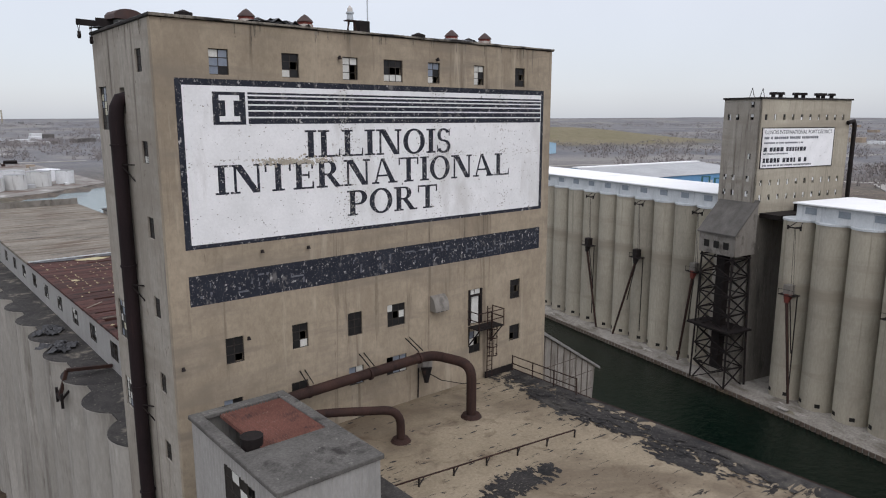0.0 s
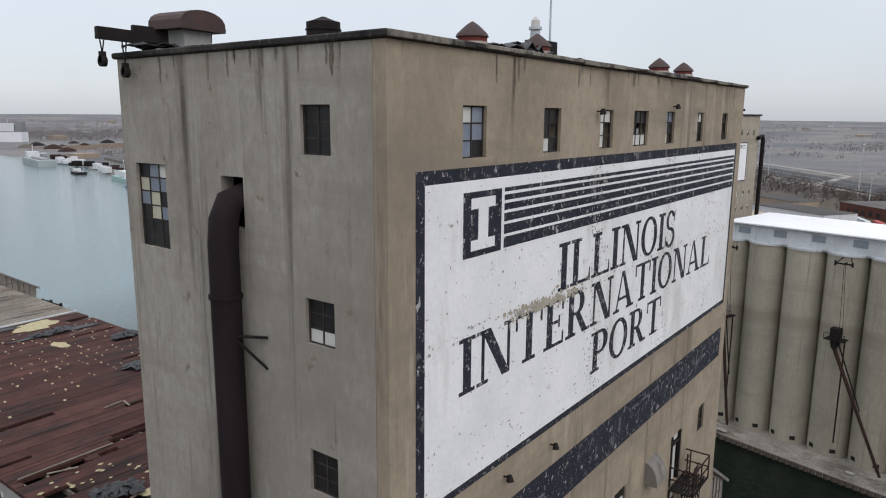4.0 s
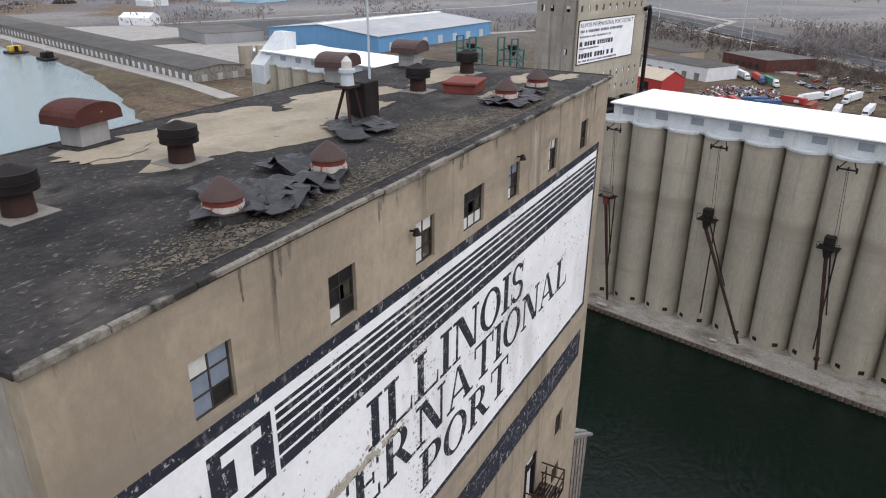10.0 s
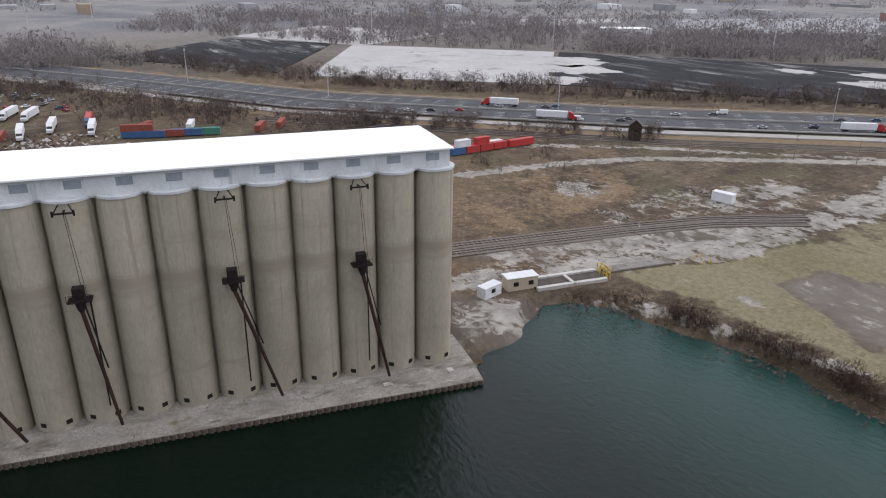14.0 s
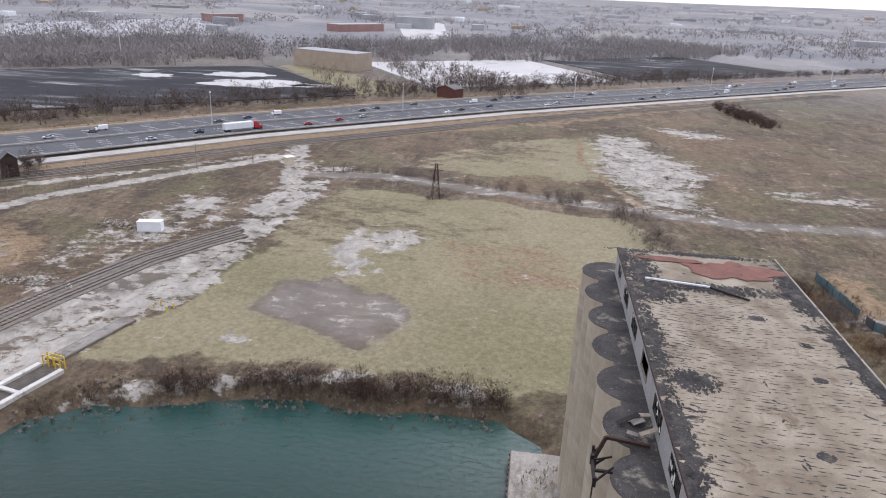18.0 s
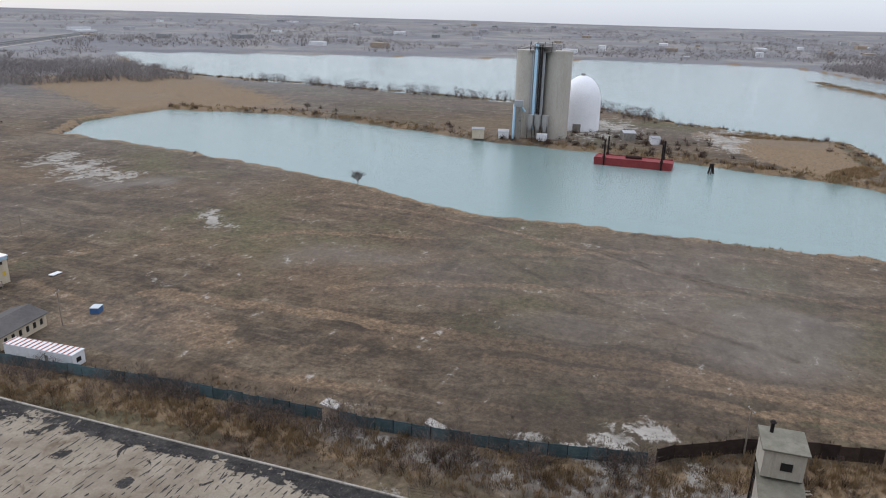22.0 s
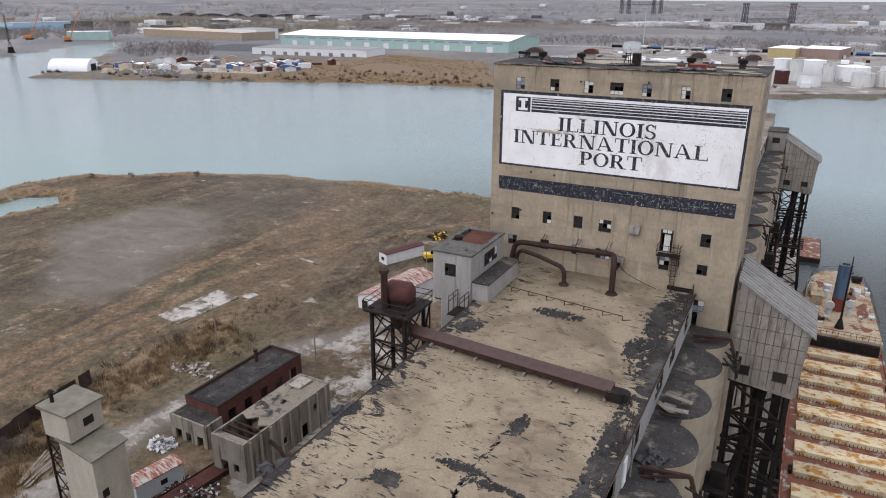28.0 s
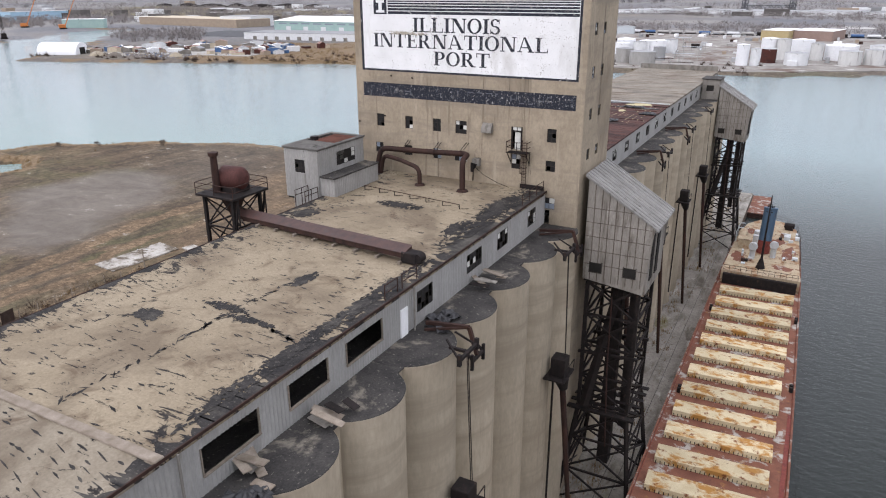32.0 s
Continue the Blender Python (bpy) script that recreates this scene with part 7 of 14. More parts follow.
felt_heap(28.4, 76.3, 0.3, 0.5, 46, z=GZ, h=0.35)
felt_heap(17.6, 58.9, 0.7, 0.6, 47, z=GZ, h=0.55)
part("roof_batten", Mesh().bar((GX0, 95.6, GZ + 0.1), (GX1, 96.1, GZ + 0.12), 0.16, 0.12), WHITEWASH, ngal)
part("roof_batten", Mesh().bar((14.9, 64.5, GZ + 0.04), (20.4, 64.6, GZ + 0.05), 0.12, 0.06), WOODY, ngal)
for k, (yy, xa, L, dy) in enumerate(((63.9, 16.2, 1.4, -0.7), (69.0, 14.7, 1.6, 1.3), (70.2, 22.8, 1.3, 0.1), (69.3, 24.1, 0.1, 0.9), (88.6, 29.2, 2.2, 0.6), (64.9, 22.9, 1.7, 0.5), (57.4, 16.4, 2.2, 0.5), (52.0, 15.6, 2.4, -0.5), (47.5, 17.0, 3.0, 0.6))):
    part("loose_board", Mesh().bar((xa, yy, GZ + 0.04), (xa + L, yy + dy, GZ + 0.10), 0.12, 0.05), WOODY, ngal)
felt_heap(25.0, 49.5, 1.6, 0.8, 41, z=GZ, h=0.5)
felt_heap(12.5, 76.5, 1.2, 1.6, 42, z=BZ, h=0.6)
felt_heap(12.3, 70.0, 1.2, 1.6, 43, z=BZ, h=0.7)

# ---- things on the gallery roof ----
pent = thing("stair_penthouse", (12, 25, 30), "grey ribbed sheet stair tower with a patched red roof", "building")
PX0, PX1, PY0, PY1, PZ = 9.9, 14.05, 21.3, 29.2, 41.35
wn_s = (11.2, 12.4, 39.0, 40.3)
m = Mesh().corrugated((PX0, PY0), (wn_s[0], PY0), 36.4, PZ, (0, -1)).corrugated((wn_s[1], PY0), (PX1, PY0), 36.4, PZ, (0, -1))
m.corrugated((wn_s[0], PY0), (wn_s[1], PY0), 36.4, wn_s[2], (0, -1)).corrugated((wn_s[0], PY0), (wn_s[1], PY0), wn_s[3], PZ, (0, -1))
part("wall_south", m, SHEET, pent)
part("wall_low", Mesh().corrugated((PX0 + 0.9, PY0), (PX1 - 0.2, PY0), 26, 36.4, (0, -1)).corrugated((PX0 + 0.9, PY1), (PX0 + 0.9, PY0), 26, 36.4, (-1, 0)), SHEET, pent)
m = Mesh()
for a, b in ((PY0, 24.4), (27.6, PY1)):
    m.corrugated((PX1, a), (PX1, b), 36.4, PZ, (1, 0))
m.corrugated((PX1, 24.4), (PX1, 27.6), 36.4, 39.3, (1, 0)).corrugated((PX1, 24.4), (PX1, 27.6), 40.7, PZ, (1, 0))
part("wall_east", m, SHEET, pent)
m = Mesh()
for a, b in ((PY0, 23.2), (26.0, PY1)):
    m.corrugated((PX0, a), (PX0, b), 36.4, PZ, (-1, 0))
m.corrugated((PX0, 23.2), (PX0, 26.0), 36.4, 38.2, (-1, 0)).corrugated((PX0, 23.2), (PX0, 26.0), 40.7, PZ, (-1, 0))
part("wall_west", m, SHEET, pent)
part("wall_north", Mesh().corrugated((PX0, PY1), (PX1, PY1), 33, PZ, (0, 1)), SHEET, pent)
part("floor", Mesh().box(PX0 + 0.1, PX1 - 0.1, PY0 + 0.1, PY1 - 0.1, 36.2, 36.4), BLACK_IN, pent)
window(pent, (wn_s[0], PY0, wn_s[2]), UX, NS, 1.2, 1.3, 3, 3, 901, [GLASS_DARK, GLASS_DARK, None], depth=0.03)
window(pent, (PX1, 24.4, 39.3), UY, NE_, 3.2, 1.4, 5, 3, 902, [GLASS_DARK, GLASS_DARK, GLASS_DARK, GLASS_PALE, None], depth=0.03)
window(pent, (PX0, 23.2, 38.2), UY, NW, 2.8, 2.5, 4, 5, 903, [GLASS_DARK, GLASS_DARK, GLASS_DARK, None, GLASS_PALE], depth=0.03)
rf = Mesh()
rf.box(PX0 - 0.15, PX1 + 0.15, PY0 - 0.15, 24.6, PZ, PZ + 0.2, b=0.03).box(PX0 - 0.15, PX0 + 0.35, 24.6, PY1 + 0.15, PZ, PZ + 0.2, b=0.03).box(PX1 - 0.35, PX1 + 0.15, 24.6, PY1 + 0.15, PZ, PZ + 0.2, b=0.03).box(PX0 + 0.35, PX1 - 0.35, PY1 - 0.4, PY1 + 0.15, PZ, PZ + 0.2, b=0.03)
PENT_ROOF = material("grey_weathered_roof_felt", (0.075, 0.071, 0.066), (0.135, 0.128, 0.118), 0.6, (1, 1, 1), 0.9, fine=0.4, bump=(3.0, 0.02), spots=(((0.035, 0.032, 0.03), 0.8, 0.56, 0.68, (1, 1, 1)), ((0.19, 0.18, 0.165), 3.0, 0.62, 0.70, (1, 1, 1))))
part("roof", rf, PENT_ROOF, pent, "grey weathered roof")
part("red_roof_sheet", Mesh().profile([(-1.55, -0.02)] + [(-1.55 + 3.1 * k / 44, (0.16, 0.09)[k % 2]) for k in range(45)] + [(1.55, -0.02)], (12.45, 24.65, PZ), (12.45, 28.7, PZ)), RED_BOARDS, pent, "bare red ribbed roof sheet")
part("vent_stub", Mesh().cyl((10.75, 25.2, PZ), (10.75, 25.2, PZ + 0.5), 0.42, 0.45, 12), DARK_STEEL, pent)
annex = thing("roof_annex", (15, 25, 37), "low ribbed sheet annex with a worn tar top", "building")
part("wall", Mesh().corrugated((14.15, 21.4), (15.8, 21.6), 36.9, 38.7, (0, -1)).corrugated((15.8, 21.6), (15.8, 29.2), 36.9, 38.7, (1, 0)).corrugated((14.15, 29.2), (15.8, 29.2), 36.9, 38.7, (0, 1)), SHEET, annex)
part("roof", Mesh().box(14.12, 15.95, 21.3, 29.3, 38.7, 38.85, b=0.03), BINTOP, annex)
rail = thing("stair_railing", (13.4, 20, 36.9), "thin rusty stair railing at the tower foot", "railing")
for yy in (19.2, 20.2, 21.2):
    part("post", Mesh().bar((13.9, yy, 36.0), (13.9, yy, 37.8), 0.05), RUST, rail)
    part("post", Mesh().bar((12.7, yy, 36.0), (12.7, yy, 37.8), 0.05), RUST, rail)
for z in (37.3, 37.8):
    part("rail", Mesh().bar((13.9, 19.2, z), (13.9, 21.2, z), 0.05), RUST, rail)
    part("rail", Mesh().bar((12.7, 19.2, z), (12.7, 21.2, z), 0.05), RUST, rail)
part("landing", Mesh().box(12.6, 14.5, 19.1, 21.25, 35.9, 36.0), DARK_STEEL, rail)


def bend(pts, k=6):
    """Rounds the corners of a pipe's line."""
    P = [Vector(p) for p in pts]
    out = [P[0]]
    for a, b, c in zip(P, P[1:], P[2:]):
        r = min(0.9, (a - b).length / 2.1, (c - b).length / 2.1)
        s, e = b + (a - b).normalized() * r, b + (c - b).normalized() * r
        out += [s * (1 - t) ** 2 + b * 2 * t * (1 - t) + e * t * t for t in [i / k for i in range(k + 1)]]
    return out + [P[-1]]


dust = thing("dust_pipe", (26, 31, 36.9), "thick rusty brown duct along the wall, bending down into the roof", "pipe", "rusty ducts")
part("pipe", Mesh().tube(bend([(13.7, 31.6, 35.2), (14.2, 32.4, 39.6), (20, 32.45, 39.75), (25.2, 32.0, 40.1), (25.9, 29.2, 40.1), (25.9, 29.2, 36.8)]), 0.29, 14), RUST, dust)
part("flange", Mesh().cyl((25.9, 29.2, 36.9), (25.9, 29.2, 37.1), 0.62, 0.5, 14), RUST, dust)
for p in ((17.2, 32.45, 39.68), (21, 32.3, 39.8), (24.3, 32.05, 40.05)):
    part("collar", Mesh().cyl((p[0] - 0.06, p[1], p[2]), (p[0] + 0.06, p[1], p[2]), 0.34, n=14), RUST, dust)
    part("hanger", Mesh().bar((p[0], p[1], p[2] + 0.4), (p[0], HY0, p[2] + 0.9), 0.05).bar((p[0] + 0.3, p[1], p[2] + 0.4), (p[0] + 0.3, HY0, p[2] + 0.9), 0.04), DARK_STEEL, dust)
d2 = thing("dust_pipe", (20.9, 29.4, 36.9), "shorter rusty duct elbow bending down into the roof", "pipe", "rusty ducts")
part("pipe", Mesh().tube(bend([(14.4, 31.9, 36.5), (14.7, 32.1, 38.9), (17.5, 31.0, 38.9), (20.9, 29.3, 38.7), (20.9, 29.3, 36.8)]), 0.23, 14), RUST, d2)
part("flange", Mesh().cyl((20.9, 29.3, 36.9), (20.9, 29.3, 37.08), 0.56, 0.45, 14), RUST, d2)
cv = thing("conveyor_housing", (22, 11, 37), "long rusty red-brown conveyor housing lying across the roof", "conveyor")
part("housing", Mesh().profile([(-0.45, 0), (0.45, 0), (0.45, 0.42), (-0.45, 0.72)], (11.8, 12.1, 36.95), (31.0, 9.9, 37.3)), RUST, cv)
part("top_cover", Mesh().profile([(-0.52, 0.755), (0.52, 0.405), (0.52, 0.455), (-0.52, 0.805)], (11.8, 12.1, 36.95), (31.0, 9.9, 37.3)), BROWN_HOOD, cv)
part("gear_box", Mesh().box(30.6, 31.9, 9.4, 10.4, 36.95, 37.8, b=0.06).cyl((31.9, 9.5, 37.4), (31.9, 10.3, 37.4), 0.4, n=12), DARK_STEEL, cv)
m = Mesh()
for i in range(9):
    x = 13 + i * 2.2
    y = 12.1 - (x - 11.8) * 2.2 / 19.2
    m.box(x - 0.1, x + 0.1, y - 0.85, y + 0.85, 36.9, 37.1)
part("skids", m, WOODY, cv)
# cyclone tower
tw = thing("cyclone_tower", (11.6, 12.4, 26), "rusty steel tower carrying a drum and stack beside the roof", "tower")
TX0, TX1, TY0, TY1 = 9.3, 12.6, 11.0, 14.4
legs = [(TX0, TY0), (TX1, TY0), (TX1, TY1), (TX0, TY1)]
for x_, y_ in legs:
    part("leg", Mesh().bar((x_, y_, 0), (x_, y_, 39.2), 0.28), DARK_STEEL, tw)
m = Mesh()
z = 18.0
while z < 38.5:
    for (xa, ya), (xb, yb) in zip(legs, legs[1:] + legs[:1]):
        m.bar((xa, ya, z), (xb, yb, z), 0.14).bar((xa, ya, z), (xb, yb, z + 2.6), 0.1).bar((xb, yb, z), (xa, ya, z + 2.6), 0.1)
    z += 2.6
part("bracing", m, DARK_STEEL, tw)
part("platform", Mesh().box(TX0 - 0.5, TX1 + 0.7, TY0 - 0.6, TY1 + 0.5, 39.0, 39.2, b=0.03), DARK_STEEL, tw)
part("hopper", Mesh().cyl((11, 12.7, 36.9), (11, 12.7, 39.0), 0.35, 1.3, 16), RUST, tw)
MAROON = material("maroon_rusted_drum", (0.050, 0.020, 0.018), (0.085, 0.033, 0.028), 0.8, (1, 1, 1), 0.7, fine=0.3, spots=(((0.025, 0.014, 0.013), 1.0, 0.54, 0.7, UP),))
part("drum", Mesh().tube([(9.75, 12.7, 40.3), (9.9, 12.72, 40.3), (10.2, 12.75, 40.3), (12.0, 13.0, 40.3), (12.3, 13.05, 40.3), (12.5, 13.08, 40.3)], [0.35, 0.8, 1.08, 1.08, 0.8, 0.35], 24), MAROON, tw, "maroon rusted drum with domed ends")
part("drum_saddle", Mesh().box(10.0, 12.2, 11.9, 13.7, 39.2, 39.7), DARK_STEEL, tw)
part("stack", Mesh().cyl((10.3, 11.6, 39.2), (10.3, 11.6, 42.5), 0.34, 0.30, 14).cyl((10.3, 11.6, 42.5), (10.3, 11.6, 42.8), 0.45, 0.45, 14), RUST, tw)
qx0, qx1, qy0, qy1 = TX0 - 0.45, TX1 + 0.65, TY0 - 0.55, TY1 + 0.45
for z in (39.7, 40.2):
    for a, b in (((qx0, qy0), (qx1, qy0)), ((qx1, qy0), (qx1, qy1)), ((qx1, qy1), (qx0, qy1)), ((qx0, qy1), (qx0, qy0))):
        part("rail", Mesh().bar((*a, z), (*b, z), 0.05), RUST, tw)
for a in ((qx0, qy0), (qx1, qy0), (qx1, qy1), (qx0, qy1), ((qx0 + qx1) / 2, qy0), ((qx0 + qx1) / 2, qy1)):
    part("rail_post", Mesh().bar((*a, 39.2), (*a, 40.22), 0.05), RUST, tw)
for y_ in (TY0, TY1):
    part("side_brace", Mesh().bar((qx1, y_, 39.0), (TX1, y_, 35.5), 0.14).bar((qx1, y_, 39.0), (qx1, y_, 36.6), 0.1).bar((qx1, y_, 36.6), (TX1, y_, 37.2), 0.1), DARK_STEEL, tw)
# roof pipe rail and edge railings
pr = thing("roof_pipe_run", (22, 24.6, 36.9), "thin rusty pipe run on short stands across the roof", "pipe")
part("pipe", Mesh().bar((16.8, 25.2, 37.35), (28.4, 23.6, 37.35), 0.06), RUST, pr)
for i in range(7):
    x = 16.8 + 11.6 * i / 6
    y = 25.2 - 1.6 * i / 6
    part("stand", Mesh().bar((x, y, 36.9), (x, y, 37.36), 0.06).bar((x - 0.02, y + 0.02, 36.92), (x + 0.7, y + 0.5, 36.92), 0.05), DARK_STEEL, pr)
for y0, y1, nm in ((27.4, 33.0, 1), (3.2, 4.8, 2), (5.4, 7.4, 3)):
    t = thing("roof_edge_railing", (33.2, y0, 36.9), "rusty pipe railing at the edge of the roof", "railing", "roof railings")
    m = Mesh()
    k = max(1, round((y1 - y0) / 1.8))
    for i in range(k + 1):
        yy = y0 + (y1 - y0) * i / k
        m.bar((33.15, yy, 36.6), (33.15, yy, 38.0), 0.06)
    for z in (37.4, 37.95):
        m.bar((33.15, y0, z), (33.15, y1, z), 0.05)
    part("rail", m, RUST, t)
part("guard_plate", Mesh().box(30.6, 33.2, 33.0, 33.06, 36.95, 37.4), DARK_STEEL, gal)
# boards and debris spilled from gallery windows
for k, (x, y) in enumerate(((35.0, -11.5), (35.2, -5.2), (35.0, 16.0), (35.1, -36))):
    t = thing("spilled_boards", (x, y, BZ), "grey boards and broken window panels spilled on the bin tops", "debris", "spilled boards")
    r = random.Random(60 + k)
    for i in range(6):
        L, a, b = r.uniform(0.8, 2.0), r.uniform(-0.5, 0.5), r.uniform(-0.1, 0.35)
        part("board", Mesh().box(-L / 2, L / 2, -0.25, 0.25, -0.03, 0.03, Matrix.Translation((r.uniform(-1.2, 0.8), r.uniform(-1.4, 1.4), 0.2 + 0.12 * i)) @ Euler((0, b, a)).to_matrix().to_4x4()), r.choice((SHEET_DULL, WOODY, WOODY, DARK_STEEL)), t, local=True)
felt_heap(35.3, -13.4, 1.0, 1.2, 71, z=BZ, h=0.8)
felt_heap(11.6, -5.0, 0.9, 1.0, 73, z=BZ, h=0.9)
felt_heap(12.0, 3.2, 1.1, 1.2, 74, z=BZ, h=0.6)
felt_heap(12.0, 8.6, 0.8, 0.9, 75, z=BZ, h=0.5)
felt_heap(35.0, 8.2, 1.0, 1.4, 72, z=BZ, h=0.6)
# swing hoists on the bin edge
def bin_hoist(x, y, rz, mirror=1):
    t = thing("bin_edge_hoist", (x, y, BZ), "rusty steel hoist frame hanging over the edge of a bin", "hoist", "bin edge hoists", rz=rz)
    m = Mesh().bar((-2.2, 0, 0.35), (1.2, 0, 0.75), 0.26).bar((1.2, 0, 0.75), (1.9, 0, -1.4), 0.26).bar((-2.0, -0.6, 0.1), (1.1, 0, 0.7), 0.16)
    part("arm", m, RUST, t, local=True)
    part("frame", Mesh().bar((1.9, -0.9, -1.3), (1.9, 0.9, -1.3), 0.22).bar((1.2, -0.8, -0.6), (1.9, -0.8, -1.3), 0.16).bar((1.2, 0.8, -0.6), (1.9, 0.8, -1.3), 0.16).bar((1.9, -0.9, -2.0), (1.9, -0.9, -0.8), 0.2).bar((1.9, 0.9, -2.0), (1.9, 0.9, -0.8), 0.2), DARK_STEEL, t, local=True)
    return t
for yy in (30.2, 7.2, -33.5, 51.0, 70.5, 91.0):
    bin_hoist(36.2, yy, 0)
bin_hoist(12.3, 61.0, 180)

# ---- docks, loading legs and ship ----
DOCK_DIRT = material("dirty_dock_concrete", (0.20, 0.182, 0.158), (0.32, 0.298, 0.265), 0.18, (1, 1, 1), 0.92, fine=0.35, bump=(2.0, 0.03), spots=(
    ((0.12, 0.105, 0.085), 0.30, 0.50, 0.66, (1.6, 0.5, 1)), ((0.13, 0.115, 0.055), 0.16, 0.60, 0.70, (1.5, 0.5, 1)), ((0.42, 0.40, 0.365), 0.45, 0.60, 0.72, (1.4, 0.6, 1)), ((0.10, 0.085, 0.07), 1.2, 0.62, 0.70, (1, 1, 1))))
dock = thing("dock", (41, 50, 0), "worn concrete dock beside the bins", "dock", kind="structure")
part("slab", Mesh().box(33, 44.2, -77.5, 184, -3.2, 0.0, b=0.05), DOCK_DIRT, dock)
PILE = material("rusty_sheet_pile", (0.075, 0.058, 0.045), (0.13, 0.10, 0.08), 0.8, (1, 1, 0.3), 0.85)
m = Mesh()
yy = -77.5
while yy < 184:
    m.box(44.2, 44.5, yy, yy + 0.6, -4, -0.25).box(44.2, 44.34, yy + 0.6, yy + 1.2, -4, -0.25)
    yy += 1.2
part("sheet_piles", m, PILE, dock)["kind"] = "stuff"
for x_ in (40.4, 42.0):
    part("rail", Mesh().box(x_, x_ + 0.09, -60, 180, 0.0, 0.03), STEEL, dock)


def truss_legs(t, x0, x1, y0, y1, z0, z1, step, mat, w=0.34, taper=0.0):
    """Four legs with crossed braces between z0 and z1."""
    def at(i, z):
        k = taper * (z1 - z) / (z1 - z0)
        return ((x0 - k, y0 - k), (x1 + k, y0 - k), (x1 + k, y1 + k), (x0 - k, y1 + k))[i]
    for i in range(4):
        part("leg", Mesh().bar((*at(i, z0), z0), (*at(i, z1), z1), w), mat, t)
    z = z0
    n = max(1, round((z1 - z0) / step))
    for k in range(n):
        za, zb = z0 + (z1 - z0) * k / n, z0 + (z1 - z0) * (k + 1) / n
        for i in range(4):
            j = (i + 1) % 4
            part("brace", Mesh().bar((*at(i, za), za), (*at(j, zb), zb), w * 0.5), mat, t)
            part("brace", Mesh().bar((*at(j, za), za), (*at(i, zb), zb), w * 0.5), mat, t)
            part("strut", Mesh().bar((*at(i, zb), zb), (*at(j, zb), zb), w * 0.6), mat, t)


LEG_ROOF = material("weathered_roof_sheet", (0.17, 0.163, 0.153), (0.25, 0.243, 0.232), 0.5, (1, 1, 0.5), 0.65, 0.1, rnd=0.15, spots=(((0.10, 0.09, 0.078), 1.2, 0.54, 0.7, (1, 1, 1)), ((0.36, 0.35, 0.34), 1.4, 0.66, 0.72, (1, 1, 1))))


LEG_WALL = material("stained_leg_sheet", (0.185, 0.170, 0.150), (0.285, 0.265, 0.238), 0.5, (1, 1, 0.25), 0.75, 0.0, fine=0.3, spots=(((0.095, 0.080, 0.066), 0.9, 0.52, 0.68, (1, 1, 0.2)), ((0.34, 0.325, 0.30), 1.1, 0.60, 0.70, (1, 1, 0.6))))
LEG_SEAM = material("rusty_sheet_seam", (0.075, 0.060, 0.050), (0.14, 0.118, 0.10), 1.5, (1, 1, 0.4), 0.85)


